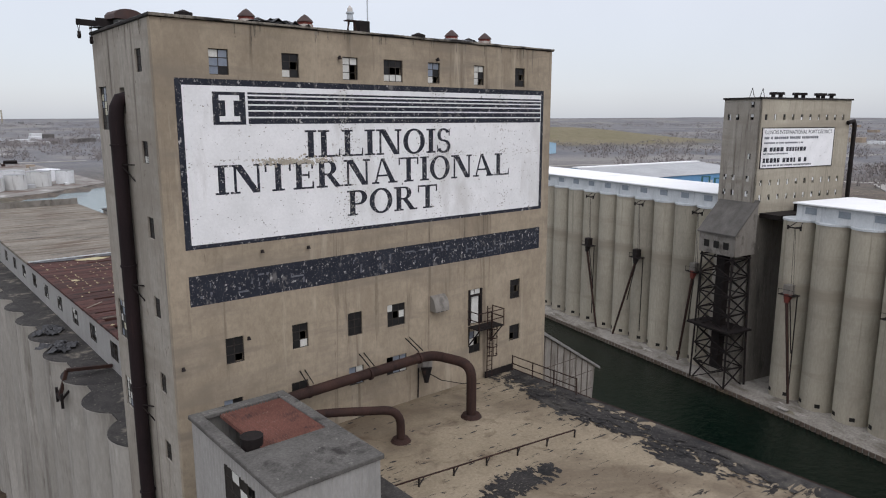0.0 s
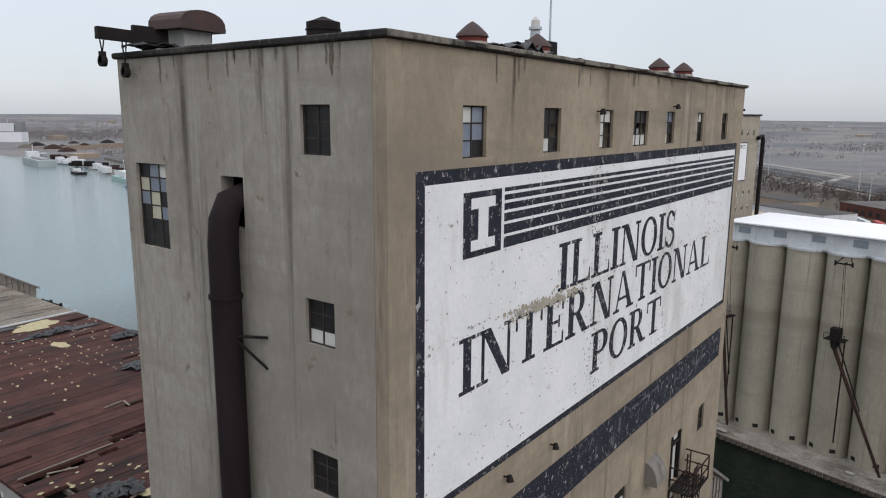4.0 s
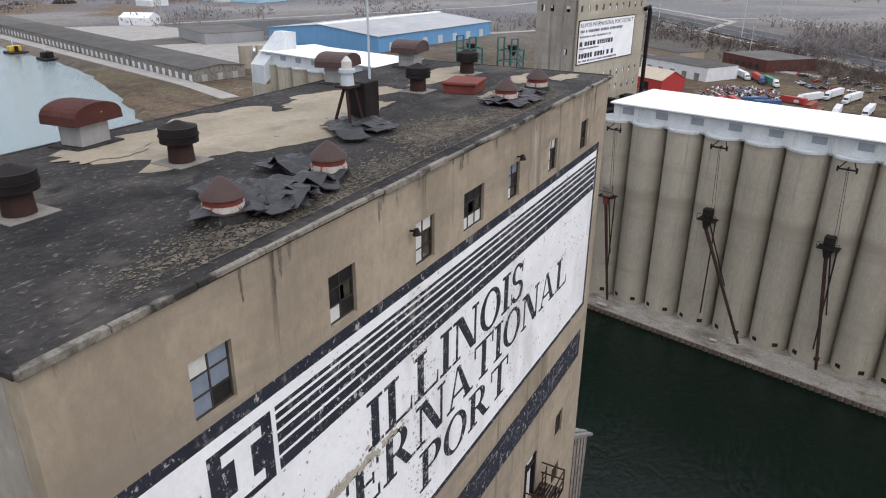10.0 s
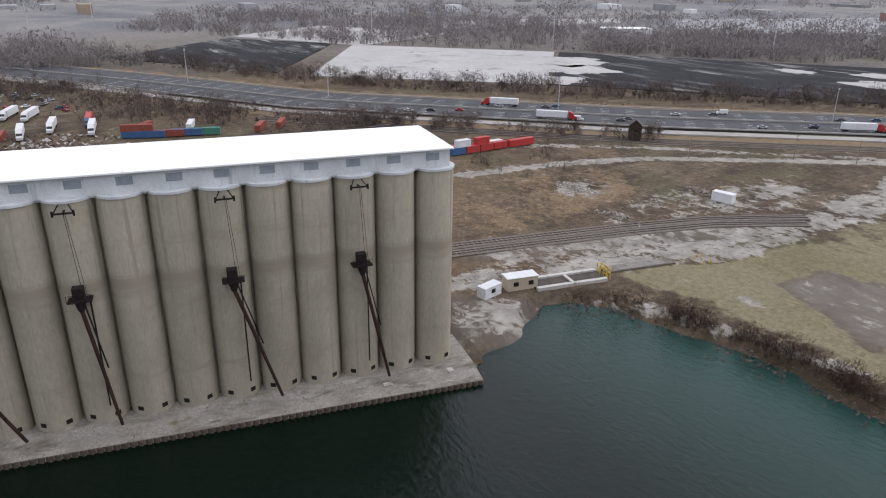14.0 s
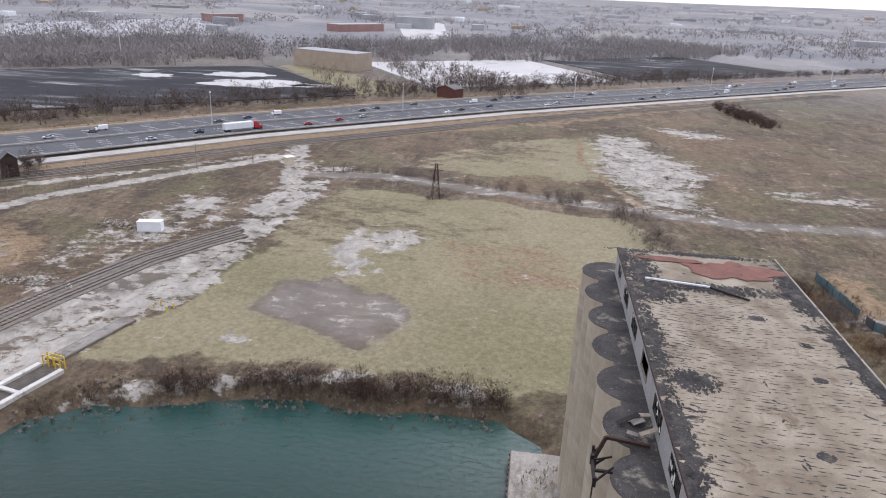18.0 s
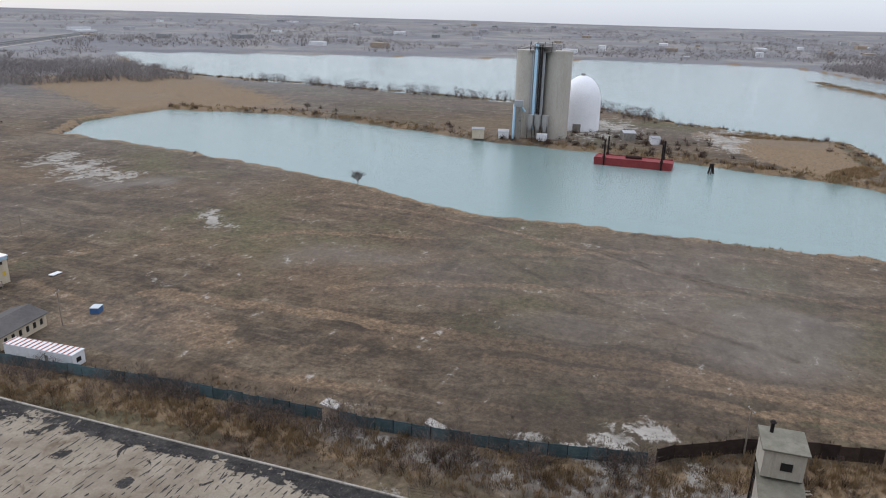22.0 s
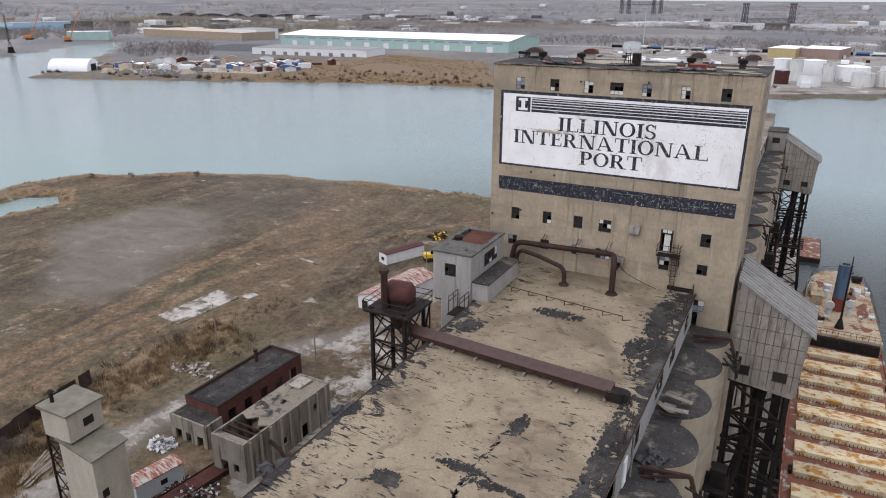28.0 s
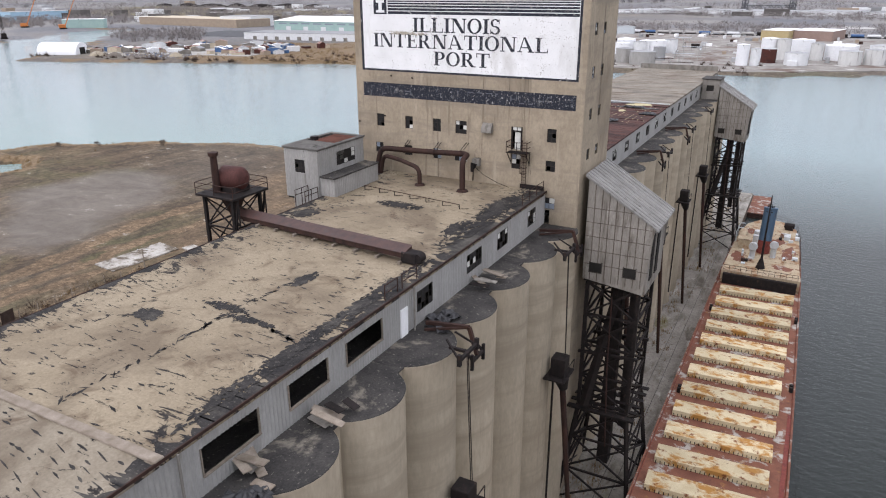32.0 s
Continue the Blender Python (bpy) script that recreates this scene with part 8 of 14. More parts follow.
def marine_leg(y, dz=0.0, depth=7.5):
    t = thing("marine_leg", (40.5, y + depth / 2, 0), "grey sheet-clad loading leg house on a dark steel trestle", "loading tower", "marine legs")
    prof = [(37.4, 27.7 + dz), (43.7, 26.9 + dz), (44.3, 34.3 + dz), (37.4, 38.6 + dz)]
    n_front = 9
    for yy, tag in ((y, "wall_south"), (y + depth, "wall_north")):
        m = Mesh()
        d = 0.12
        vs = [(x, yy - d / 2, z) for x, z in prof] + [(x, yy + d / 2, z) for x, z in prof]
        m.add(vs, [(0, 1, 2, 3), (7, 6, 5, 4)] + [(i, 4 + i, 4 + (i + 1) % 4, (i + 1) % 4) for i in range(4)])
        for k in range(1, n_front):
            x = 37.4 + 6.7 * k / n_front
            zt = 38.6 + dz - 4.3 * (x - 37.4) / 6.9
            part("rib", Mesh().box(x - 0.04, x + 0.04, yy - 0.10, yy + 0.10, 27.6 + dz, zt - 0.1), LEG_SEAM, t)
        for zz in (29.4, 30.9, 32.4, 33.9, 35.4):
            xe = 44.1 if zz < 34.3 else 37.4 + (38.6 - zz) / 4.3 * 6.9
            part("girt", Mesh().box(37.4, xe - 0.1, yy - 0.085, yy + 0.085, zz + dz - 0.03, zz + dz + 0.03), LEG_SEAM, t)
        part(tag, m, LEG_WALL, t, "stained grey sheet wall")
    part("wall_east", Mesh().prism([(43.75, y + 0.1), (43.95, y + 0.1), (43.95, y + depth - 0.1), (43.75, y + depth - 0.1)], 27.0 + dz, 34.2 + dz), LEG_WALL, t)
    part("wall_west", Mesh().box(37.42, 37.5, y + 0.1, y + depth - 0.1, 27.8 + dz, 38.4 + dz), SHEET_DULL, t)
    m = Mesh()
    k = 20
    for i in range(k):
        ya, yb = y - 0.3 + (depth + 0.6) * i / k, y - 0.3 + (depth + 0.6) * (i + 0.8) / k
        h = 0.06 if i % 2 else 0.0
        m = Mesh()
        m.add([(37.1, ya, 38.85 + dz + h), (37.1, yb, 38.85 + dz + h), (44.7, yb, 34.1 + dz + h), (44.7, ya, 34.1 + dz + h), (37.1, ya, 38.6 + dz), (37.1, yb, 38.6 + dz), (44.7, yb, 33.9 + dz), (44.7, ya, 33.9 + dz)],
              [(0, 1, 2, 3), (7, 6, 5, 4), (0, 4, 5, 1), (3, 2, 6, 7), (0, 3, 7, 4), (1, 5, 6, 2)])
        part("roof_sheet", m, LEG_ROOF, t)
    m = Mesh()
    m.add([(37.1, y - 0.3, 38.62 + dz), (37.1, y + depth + 0.3, 38.62 + dz), (44.7, y + depth + 0.3, 33.95 + dz), (44.7, y - 0.3, 33.95 + dz)], [(0, 1, 2, 3)])
    part("roof", m, SHEET, t, "pale ribbed sheet roof")
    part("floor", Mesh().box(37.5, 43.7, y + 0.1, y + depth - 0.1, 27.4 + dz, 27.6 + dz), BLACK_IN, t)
    # windows and side openings are black sheets painted for the shade indoors
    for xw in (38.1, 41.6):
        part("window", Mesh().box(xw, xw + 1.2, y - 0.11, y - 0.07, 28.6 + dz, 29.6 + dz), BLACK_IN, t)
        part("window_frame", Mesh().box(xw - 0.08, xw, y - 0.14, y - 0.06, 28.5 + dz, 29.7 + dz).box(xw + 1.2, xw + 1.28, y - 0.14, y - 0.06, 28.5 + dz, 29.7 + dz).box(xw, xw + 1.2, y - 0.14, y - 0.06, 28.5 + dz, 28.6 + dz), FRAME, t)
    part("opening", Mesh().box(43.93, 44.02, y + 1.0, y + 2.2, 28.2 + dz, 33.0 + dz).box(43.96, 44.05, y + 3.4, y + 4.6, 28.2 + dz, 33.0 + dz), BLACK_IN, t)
    truss_legs(t, 37.9, 43.3, y + 0.4, y + depth - 0.4, 12.5, 27.2 + dz, 3.6, DARK_STEEL, 0.36)
    truss_legs(t, 37.9, 43.3, y + 0.4, y + depth - 0.4, 0.0, 12.3, 4.1, DARK_STEEL, 0.36, 1.4)
    for k in range(6):
        ya = y - 0.6 + (depth + 1.2) * k / 6
        part("platform_plank", Mesh().box(36.9, 44.3, ya, ya + 0.55, 12.25, 12.4), DARK_STEEL, t)
    part("platform_edge", Mesh().bar((36.9, y - 0.6, 12.3), (44.3, y - 0.6, 12.3), 0.25), DARK_STEEL, t)
    part("bucket_leg", Mesh().box(40.0, 41.3, y + 2.2, y + 3.6, 4.0, 27.4 + dz).box(41.9, 42.8, y + 3.0, y + 4.0, 9.0, 27.4 + dz), DARK_STEEL, t, "dark bucket elevator casing")
    part("spout", Mesh().bar((41, y + 2.0, 26.8 + dz), (38.8, y - 0.8, 13.0), 0.7), DARK_STEEL, t)
    part("chain", Mesh().tube([(40.6, y + 0.3, 26), (40.9, y - 0.4, 18), (41.4, y - 0.2, 8)], 0.08, 5), RUST, t)
    for k in range(3):
        part("cross_beam", Mesh().bar((37.5, y + 0.2 + 2.6 * k, 19.0), (43.9, y + 0.2 + 2.6 * k, 19.4), 0.3), DARK_STEEL, t)
    return t


marine_leg(34.6)
marine_leg(131.5, -2.2)
nh = thing("head_link", (35, 134, 33.4), "small grey concrete link house from gallery to loading leg", "building")
part("wall", Mesh().box(33.5, 37.2, 131.8, 137.6, 33.4, 37.6, b=0.05), SHEET_DULL, nh)
part("window", Mesh().box(34.5, 36.0, 131.7, 131.79, 35.2, 36.4), BLACK_IN, nh)
part("roof", Mesh().box(33.3, 37.4, 131.6, 137.8, 37.6, 37.8, b=0.04), BINTOP, nh)
# ship-loading spouts on the near bins


def loader(t_name, x, y, side, zt=33.8, zm=21.2, lean=3.0, down=True, mat=DARK_STEEL, parent_pose=None, red=False):
    """A slewing loading spout: bracket under the rim, cabin half way up, spout down to the dock. Built facing +x, then turned."""
    t = thing(t_name, (x, y, 0), "rusty grain loading spout with a small cabin on a bin wall", "loading spout", "loading spouts")
    if parent_pose is not None:
        t.matrix_world = parent_pose
    part("top_bracket", Mesh().bar((0.0, 0, zt), (1.5, 0, zt), 0.2).bar((1.4, -1.3, zt), (1.4, 1.3, zt), 0.22).bar((0.1, -0.6, zt + 0.9), (1.3, -1.2, zt), 0.12).bar((0.1, 0.6, zt + 0.9), (1.3, 1.2, zt), 0.12).bar((1.4, -1.3, zt - 0.4), (1.4, -1.3, zt + 0.4), 0.25).bar((1.4, 1.3, zt - 0.4), (1.4, 1.3, zt + 0.4), 0.25), mat, t, local=True)
    part("cable", Mesh().bar((1.3, 0, zt), (1.5, 0.5, zm + 1.5), 0.05).bar((1.3, 0.2, zt), (1.4, 1.0, zm + 1.0), 0.05), mat, t, local=True)
    part("platform", Mesh().box(0.05, 2.2, -1.6, 1.6, zm - 0.15, zm, b=0.03).bar((2.1, -1.6, zm + 1.0), (2.1, 1.6, zm + 1.0), 0.06).bar((2.1, -1.6, zm), (2.1, -1.6, zm + 1.0), 0.06).bar((2.1, 1.6, zm), (2.1, 1.6, zm + 1.0), 0.06), mat, t, local=True)
    part("cabin", Mesh().box(0.5, 1.9, -0.8, 0.7, zm, zm + 1.9, b=0.05), SHEET_DULL if red else mat, t, local=True)
    part("hopper", Mesh().cyl((1.3, 0, zm), (1.7, 0, zm - 1.6), 0.9, 0.4, 10), DARK_RED if red else mat, t, local=True)
    part("spout", Mesh().cyl((1.6, 0, zm - 1.4), (2.8, lean, 0.9), 0.30, 0.24, 10), RUST, t, local=True)
    part("strut", Mesh().bar((1.4, 0.4, zm - 0.2), (2.2, lean * 0.45 + 0.9, 10.5), 0.16), mat, t, local=True)
    part("pipe", Mesh().cyl((0.25, 1.1, 3), (0.25, 1.1, zm), 0.12, n=6), mat, t, local=True)
    return t


for yy, ln in ((25.5, 2.0), (4.6, -2.0), (-29.7, 3.0), (50.5, 1.0), (71.5, 1.0), (92.0, 2.0), (112.5, 2.0)):
    loader("loading_spout", 37.2, yy, 1, lean=ln)
# moored lake freighter
SHIP_DECK = material("rusty_ship_deck", (0.125, 0.052, 0.036), (0.20, 0.085, 0.055), 0.6, (1, 1, 1), 0.85, spots=(((0.33, 0.31, 0.28), 0.5, 0.54, 0.62, (1, 1, 1)), ((0.26, 0.135, 0.05), 0.8, 0.6, 0.7, (1, 1, 1)), ((0.07, 0.04, 0.035), 1.2, 0.62, 0.72, (1, 1, 1))))
HATCH = material("cream_hatch_paint", (0.46, 0.38, 0.24), (0.58, 0.50, 0.34), 0.5, (1, 1, 1), 0.8, rnd=0.15, spots=(((0.34, 0.17, 0.045), 0.5, 0.50, 0.60, (1, 1.6, 1)), ((0.16, 0.06, 0.025), 0.9, 0.57, 0.66, (1, 1, 1)), ((0.05, 0.03, 0.025), 2.0, 0.65, 0.70, (1, 1, 1))))
HULL = material("rust_red_hull", (0.15, 0.045, 0.032), (0.23, 0.07, 0.045), 0.4, (1, 1, 0.5), 0.75, spots=(((0.07, 0.035, 0.03), 0.8, 0.55, 0.72, UP),))
AFT = material("buff_deck_paint", (0.33, 0.265, 0.18), (0.44, 0.365, 0.26), 0.5, (1, 1, 1), 0.85, fine=0.35, spots=(((0.25, 0.135, 0.07), 0.5, 0.50, 0.62, (1, 1, 1)), ((0.15, 0.075, 0.045), 1.1, 0.56, 0.66, (1, 1, 1)), ((0.10, 0.07, 0.06), 1.2, 0.62, 0.72, (1, 1, 1))))
BLUE = material("faded_blue_paint", (0.035, 0.07, 0.115), (0.05, 0.095, 0.15), 0.8, (1, 1, 0.4), 0.6, spots=(((0.10, 0.05, 0.04), 1.2, 0.62, 0.74, UP),))
COWL = material("pale_grey_cowl_paint", (0.40, 0.42, 0.44), (0.50, 0.52, 0.54), 1.2, (1, 1, 0.5), 0.6, spots=(((0.24, 0.2, 0.17), 1.4, 0.62, 0.74, (1, 1, 1)),))
ship = thing("freighter", (53, 78, WATER_Z), "moored old freighter with rusty deck and cream hatch covers", "ship")


def hull_outline(inset=0.0):
    pts = [(45.2, 6), (45.0, 60), (45.1, 110), (45.4, 135), (46.6, 148), (49.0, 154.5), (52.0, 156.5), (55.0, 154.5), (57.2, 148), (58.2, 135), (58.9, 110), (59.9, 60), (60.7, 6), (59.6, -8), (57.0, -19), (53.2, -26), (49.4, -19), (46.6, -8)]
    c = Vector((52.8, 68))
    pts = [(x, y if y < 98 else 98 + (y - 98) * 0.63) for x, y in pts]
    return [(c.x + (x - c.x) * (1 - inset / 8), c.y + (y - c.y) * (1 - inset / 90)) for x, y in pts][::-1]


part("hull", Mesh().prism(hull_outline(), -4.0, 4.9), HULL, ship, "rust-red steel hull")
part("deck", Mesh().prism(hull_outline(0.25), 4.9, 5.0), SHIP_DECK, ship, "deck of flaking red and grey paint")
m = Mesh()
o = hull_outline()
for (xa, ya), (xb, yb) in zip(o, o[1:] + o[:1]):
    m.bar((xa, ya, 5.05), (xb, yb, 5.05), 0.22, 0.35)
part("bulwark", m, SHIP_DECK, ship)
for i in range(20):
    yh = 92.4 - 5.35 * i
    if yh < -8:
        break
    cut = max(0.0, (4 - yh) * 0.35)
    skew = 0.5
    h = part("hatch_cover", Mesh().prism([(46.3 + cut, yh - skew), (58.3 - cut, yh + skew * 0.2), (58.2 - cut, yh + 2.7 + skew * 0.2), (46.2 + cut, yh + 2.7 - skew)], 5.0, 5.75), HATCH, ship, "cream hatch cover stained with rust")
    m = Mesh()
    for k in range(25):
        x = 46.5 + cut + (11.6 - 2 * cut) * k / 24
        m.box(x - 0.04, x + 0.04, yh - 0.09 - skew + skew * 1.2 * k / 24, yh - skew + skew * 1.2 * k / 24, 5.0, 5.35)
    part("hatch_clamps", m, DARK_STEEL, h)["kind"] = "stuff"
aft = [(45.6, 98)] + sorted([p for p in hull_outline(0.7) if p[1] > 100 and p[0] < 52.3], key=lambda p: p[1]) + sorted([p for p in hull_outline(0.7) if p[1] > 100 and p[0] >= 52.3], key=lambda p: -p[1]) + [(58.8, 98)]
part("aft_house", Mesh().prism(aft[::-1], 5.0, 7.4), AFT, ship, "low aft deckhouse with worn buff deck")
part("aft_house_front", Mesh().box(46.0, 58.4, 97.2, 97.9, 5.0, 7.0, b=0.05), DARK_STEEL, ship)
m = Mesh()
for k in range(14):
    x = 46 + 12.4 * k / 13
    m.bar((x, 98.1, 7.4), (x, 98.1, 8.4), 0.06)
m.bar((46, 98.1, 8.4), (58.4, 98.1, 8.4), 0.06).bar((46, 98.1, 7.9), (58.4, 98.1, 7.9), 0.05)
part("railing", m, RUST, ship)
stk = part("funnel", Mesh().cyl((51.6, 110.9, 7.4), (51.65, 111.2, 9.9), 1.22, 1.2, 24), DARK_RED, ship, "dark red funnel base")
part("funnel_top", Mesh().cyl((51.65, 111.2, 9.9), (51.75, 112.2, 16.0), 1.2, 1.2, 24).cyl((51.75, 112.2, 16.0), (51.75, 112.25, 16.3), 1.28, 1.28, 24), BLUE, stk, "faded blue funnel")
for k in range(5):
    part("exhaust_pipe", Mesh().cyl((51.2 + 0.26 * k, 112.0 + 0.2 * (k % 2), 16.3), (51.2 + 0.26 * k, 112.0 + 0.2 * (k % 2), 16.75), 0.1, n=8), DARK_STEEL, stk)
part("funnel_ladder", Mesh().bar((51.5, 109.98, 8), (51.6, 110.95, 16.2), 0.05).bar((51.8, 109.98, 8), (51.9, 110.95, 16.2), 0.05), DARK_STEEL, stk)
part("mast", Mesh().cyl((51.9, 101.9, 7.4), (51.9, 102.3, 21.4), 0.24, 0.09, 8).bar((51.3, 102.2, 18.2), (52.5, 102.2, 18.2), 0.09).bar((51.5, 102.2, 19.6), (52.3, 102.2, 19.6), 0.08), DARK_STEEL, ship)
part("mast_foot", Mesh().cyl((51.9, 101.9, 7.4), (51.9, 101.9, 9.4), 0.85, 0.24, 10), DARK_STEEL, ship)
for x, y in ((50.0, 106.4), (53.5, 108.8)):
    part("cowl_vent", Mesh().tube([(x, y, 7.4), (x, y, 9.0), (x, y - 0.15, 9.7), (x, y - 0.45, 10.1), (x, y - 0.75, 10.05)], [0.5, 0.5, 0.66, 0.78, 0.8], 14), COWL, ship, "pale grey round cowl ventilator")
lb2 = part("lifeboat", Mesh().tube([(47.2, 114.6, 8.7), (47.2, 115.4, 8.6), (47.2, 117.5, 8.55), (47.2, 119.6, 8.6), (47.2, 120.4, 8.7)], [0.12, 0.75, 0.95, 0.75, 0.12], 12), AFT, ship, "cream lifeboat on its chocks")
for y in (115.8, 119.2):
    part("davit", Mesh().tube([(46.1, y, 7.4), (46.0, y, 9.4), (46.4, y, 10.3), (47.2, y, 10.4)], 0.09, 8), PALE_METAL, lb2)
part("deck_house", Mesh().box(46.9, 48.9, 111.6, 113.8, 7.4, 9.3, b=0.06).box(46.7, 49.1, 111.4, 114.0, 9.3, 9.42), AFT, ship, "cream steel cabin on the aft deck")
part("white_tank", Mesh().cyl((49.7, 117.0, 7.4), (49.7, 117.0, 8.8), 0.55, n=14), COWL, ship)
part("white_tank", Mesh().cyl((49.9, 121.0, 7.4), (49.9, 121.0, 8.6), 0.8, n=14), COWL, ship)
part("winch", Mesh().box(54.6, 56.1, 127.8, 129.2, 7.4, 8.7, b=0.15).cyl((54.4, 128.5, 8.3), (56.4, 128.5, 8.3), 0.55, n=12), DARK_STEEL, ship)
for y in (120.6, 121.5, 122.4):
    part("white_locker", Mesh().box(54.8, 56.0, y, y + 0.6, 7.4, 8.2, b=0.05), WHITEWASH, ship)
sr = random.Random(61)
for k in range(46):
    x, y = sr.uniform(46.6, 57.6), sr.uniform(99.2, 128)
    if abs(x - 51.7) < 1.9 and y > 100 or (x < 49.3 and 110 < y < 121):
        continue
    a, b_, h_ = sr.uniform(0.12, 0.5), sr.uniform(0.12, 0.6), sr.uniform(0.15, 0.7)
    part("deck_fitting", Mesh().box(x - a, x + a, y - b_, y + b_, 7.4, 7.4 + h_, b=0.04), sr.choice((DARK_STEEL, RUST, PALE_METAL, AFT, SHIP_DECK, WHITEWASH)), ship)
for k, (cx, cy, rx, ry) in enumerate(((47.6, 106.5, 1.3, 2.6), (56.2, 112.5, 1.4, 3.2), (53.6, 118.5, 1.6, 2.4), (48.2, 124.0, 1.6, 1.8), (55.6, 103.5, 1.6, 1.4))):
    part("rust_patch", ragged(cx, cy, rx, ry, 7.402 + 0.002 * k, 670 + k, 40, 0.004), SHIP_DECK, ship, "patch of bare rusty plating")
o = [p for p in hull_outline(0.55) if p[1] > 99]
for (xa, ya), (xb, yb) in zip(o, o[1:]):
    n_ = max(1, int(math.hypot(xb - xa, yb - ya) / 1.6))
    for i in range(n_):
        x, y = xa + (xb - xa) * i / n_, ya + (yb - ya) * i / n_
        part("rail_post", Mesh().bar((x, y, 7.4), (x, y, 8.45), 0.05), RUST, ship)
    part("stern_rail", Mesh().bar((xa, ya, 8.42), (xb, yb, 8.42), 0.05), RUST, ship)
    part("stern_rail", Mesh().bar((xa, ya, 7.95), (xb, yb, 7.95), 0.04), RUST, ship)
for k, (x, y) in enumerate(((46.0, 20), (46.0, 55), (59.6, 30), (59.4, 62), (59.0, 85), (46, 84))):
    part("bollard", Mesh().cyl((x, y, 5), (x, y, 5.7), 0.25, 0.25, 8).cyl((x, y + 0.8, 5), (x, y + 0.8, 5.7), 0.25, 0.25, 8), DARK_STEEL, ship)
part("side_stripe", Mesh().box(59.4, 59.9, 10, 56, 5.01, 5.06), DARK_RED, ship, "fresh red deck stripe")
bg2 = thing("deck_barge", (45.5, 175, WATER_Z), "small rusty flat barge moored past the dock", "barge")
part("hull", Mesh().box(44.2, 49.6, 165.4, 184.2, -3.5, -0.6, b=0.15), RUST, bg2)
part("deck", Mesh().box(44.4, 49.4, 165.6, 184.0, -0.6, -0.5), SHIP_DECK, bg2)

# ---- the far grain elevator ----
FE = pose(113.1, -34.9, 0, 0, 0, -12.31)


def far_thing(name, x, y, z, label, category, group=""):
    t = thing(name, (0, 0, 0), label, category, group)
    t.matrix_world = FE @ pose(x, y, z)
    return t


fd = far_thing("dock", -4, 100, 0, "pale concrete dock with a dark timber edge", "dock")
fd["kind"] = "structure"
DOCK_EDGE = [(-2.3, -104.2), (-0.6, -42), (0.8, 1), (1.0, 112)]
part("slab", Mesh().prism([*DOCK_EDGE, (3.8, 112), (3.8, -104.2)], -3.2, [-1.0, -1.0, -1.0, -1.0, -0.03, -0.03]), DOCK_DIRT, fd, local=True)
part("apron", Mesh().box(3.8, 13, -104.2, 112, -3.2, -0.03), DOCK_DIRT, fd, local=True)
pile_mesh = Mesh().prism([(0.05, 0), (-0.28, 0.25), (-0.28, 0.6), (0.05, 1.02)], -3.2, -1.06).data("sheet_pile", PILE)
for (xa, ya), (xb, yb) in zip(DOCK_EDGE, DOCK_EDGE[1:]):
    n = int((yb - ya) / 1.1)
    for k in range(n):
        pl_ = new("sheet_pile", pile_mesh)
        pl_.parent = fd
        pl_.matrix_basis = pose(xa + (xb - xa) * k / n, ya + (yb - ya) * k / n, 0)
for k, (x_, y_, w_, l_) in enumerate(((0.9, -88, 1.0, 1.6), (1.6, -99.5, 1.3, 1.1), (0.2, -60, 0.5, 1.8), (1.8, -30, 0.6, 1.2), (1.2, -8, 0.8, 2.2))):
    z_ = -1.0 + 0.97 * (x_ + 2.0) / 6.0
    part("loose_slab", Mesh().box(x_ - w_ / 2, x_ + w_ / 2, y_ - l_ / 2, y_ + l_ / 2, z_ - 0.1, z_ + 0.16, b=0.03), SLAB, fd, local=True)
SP = 6.44
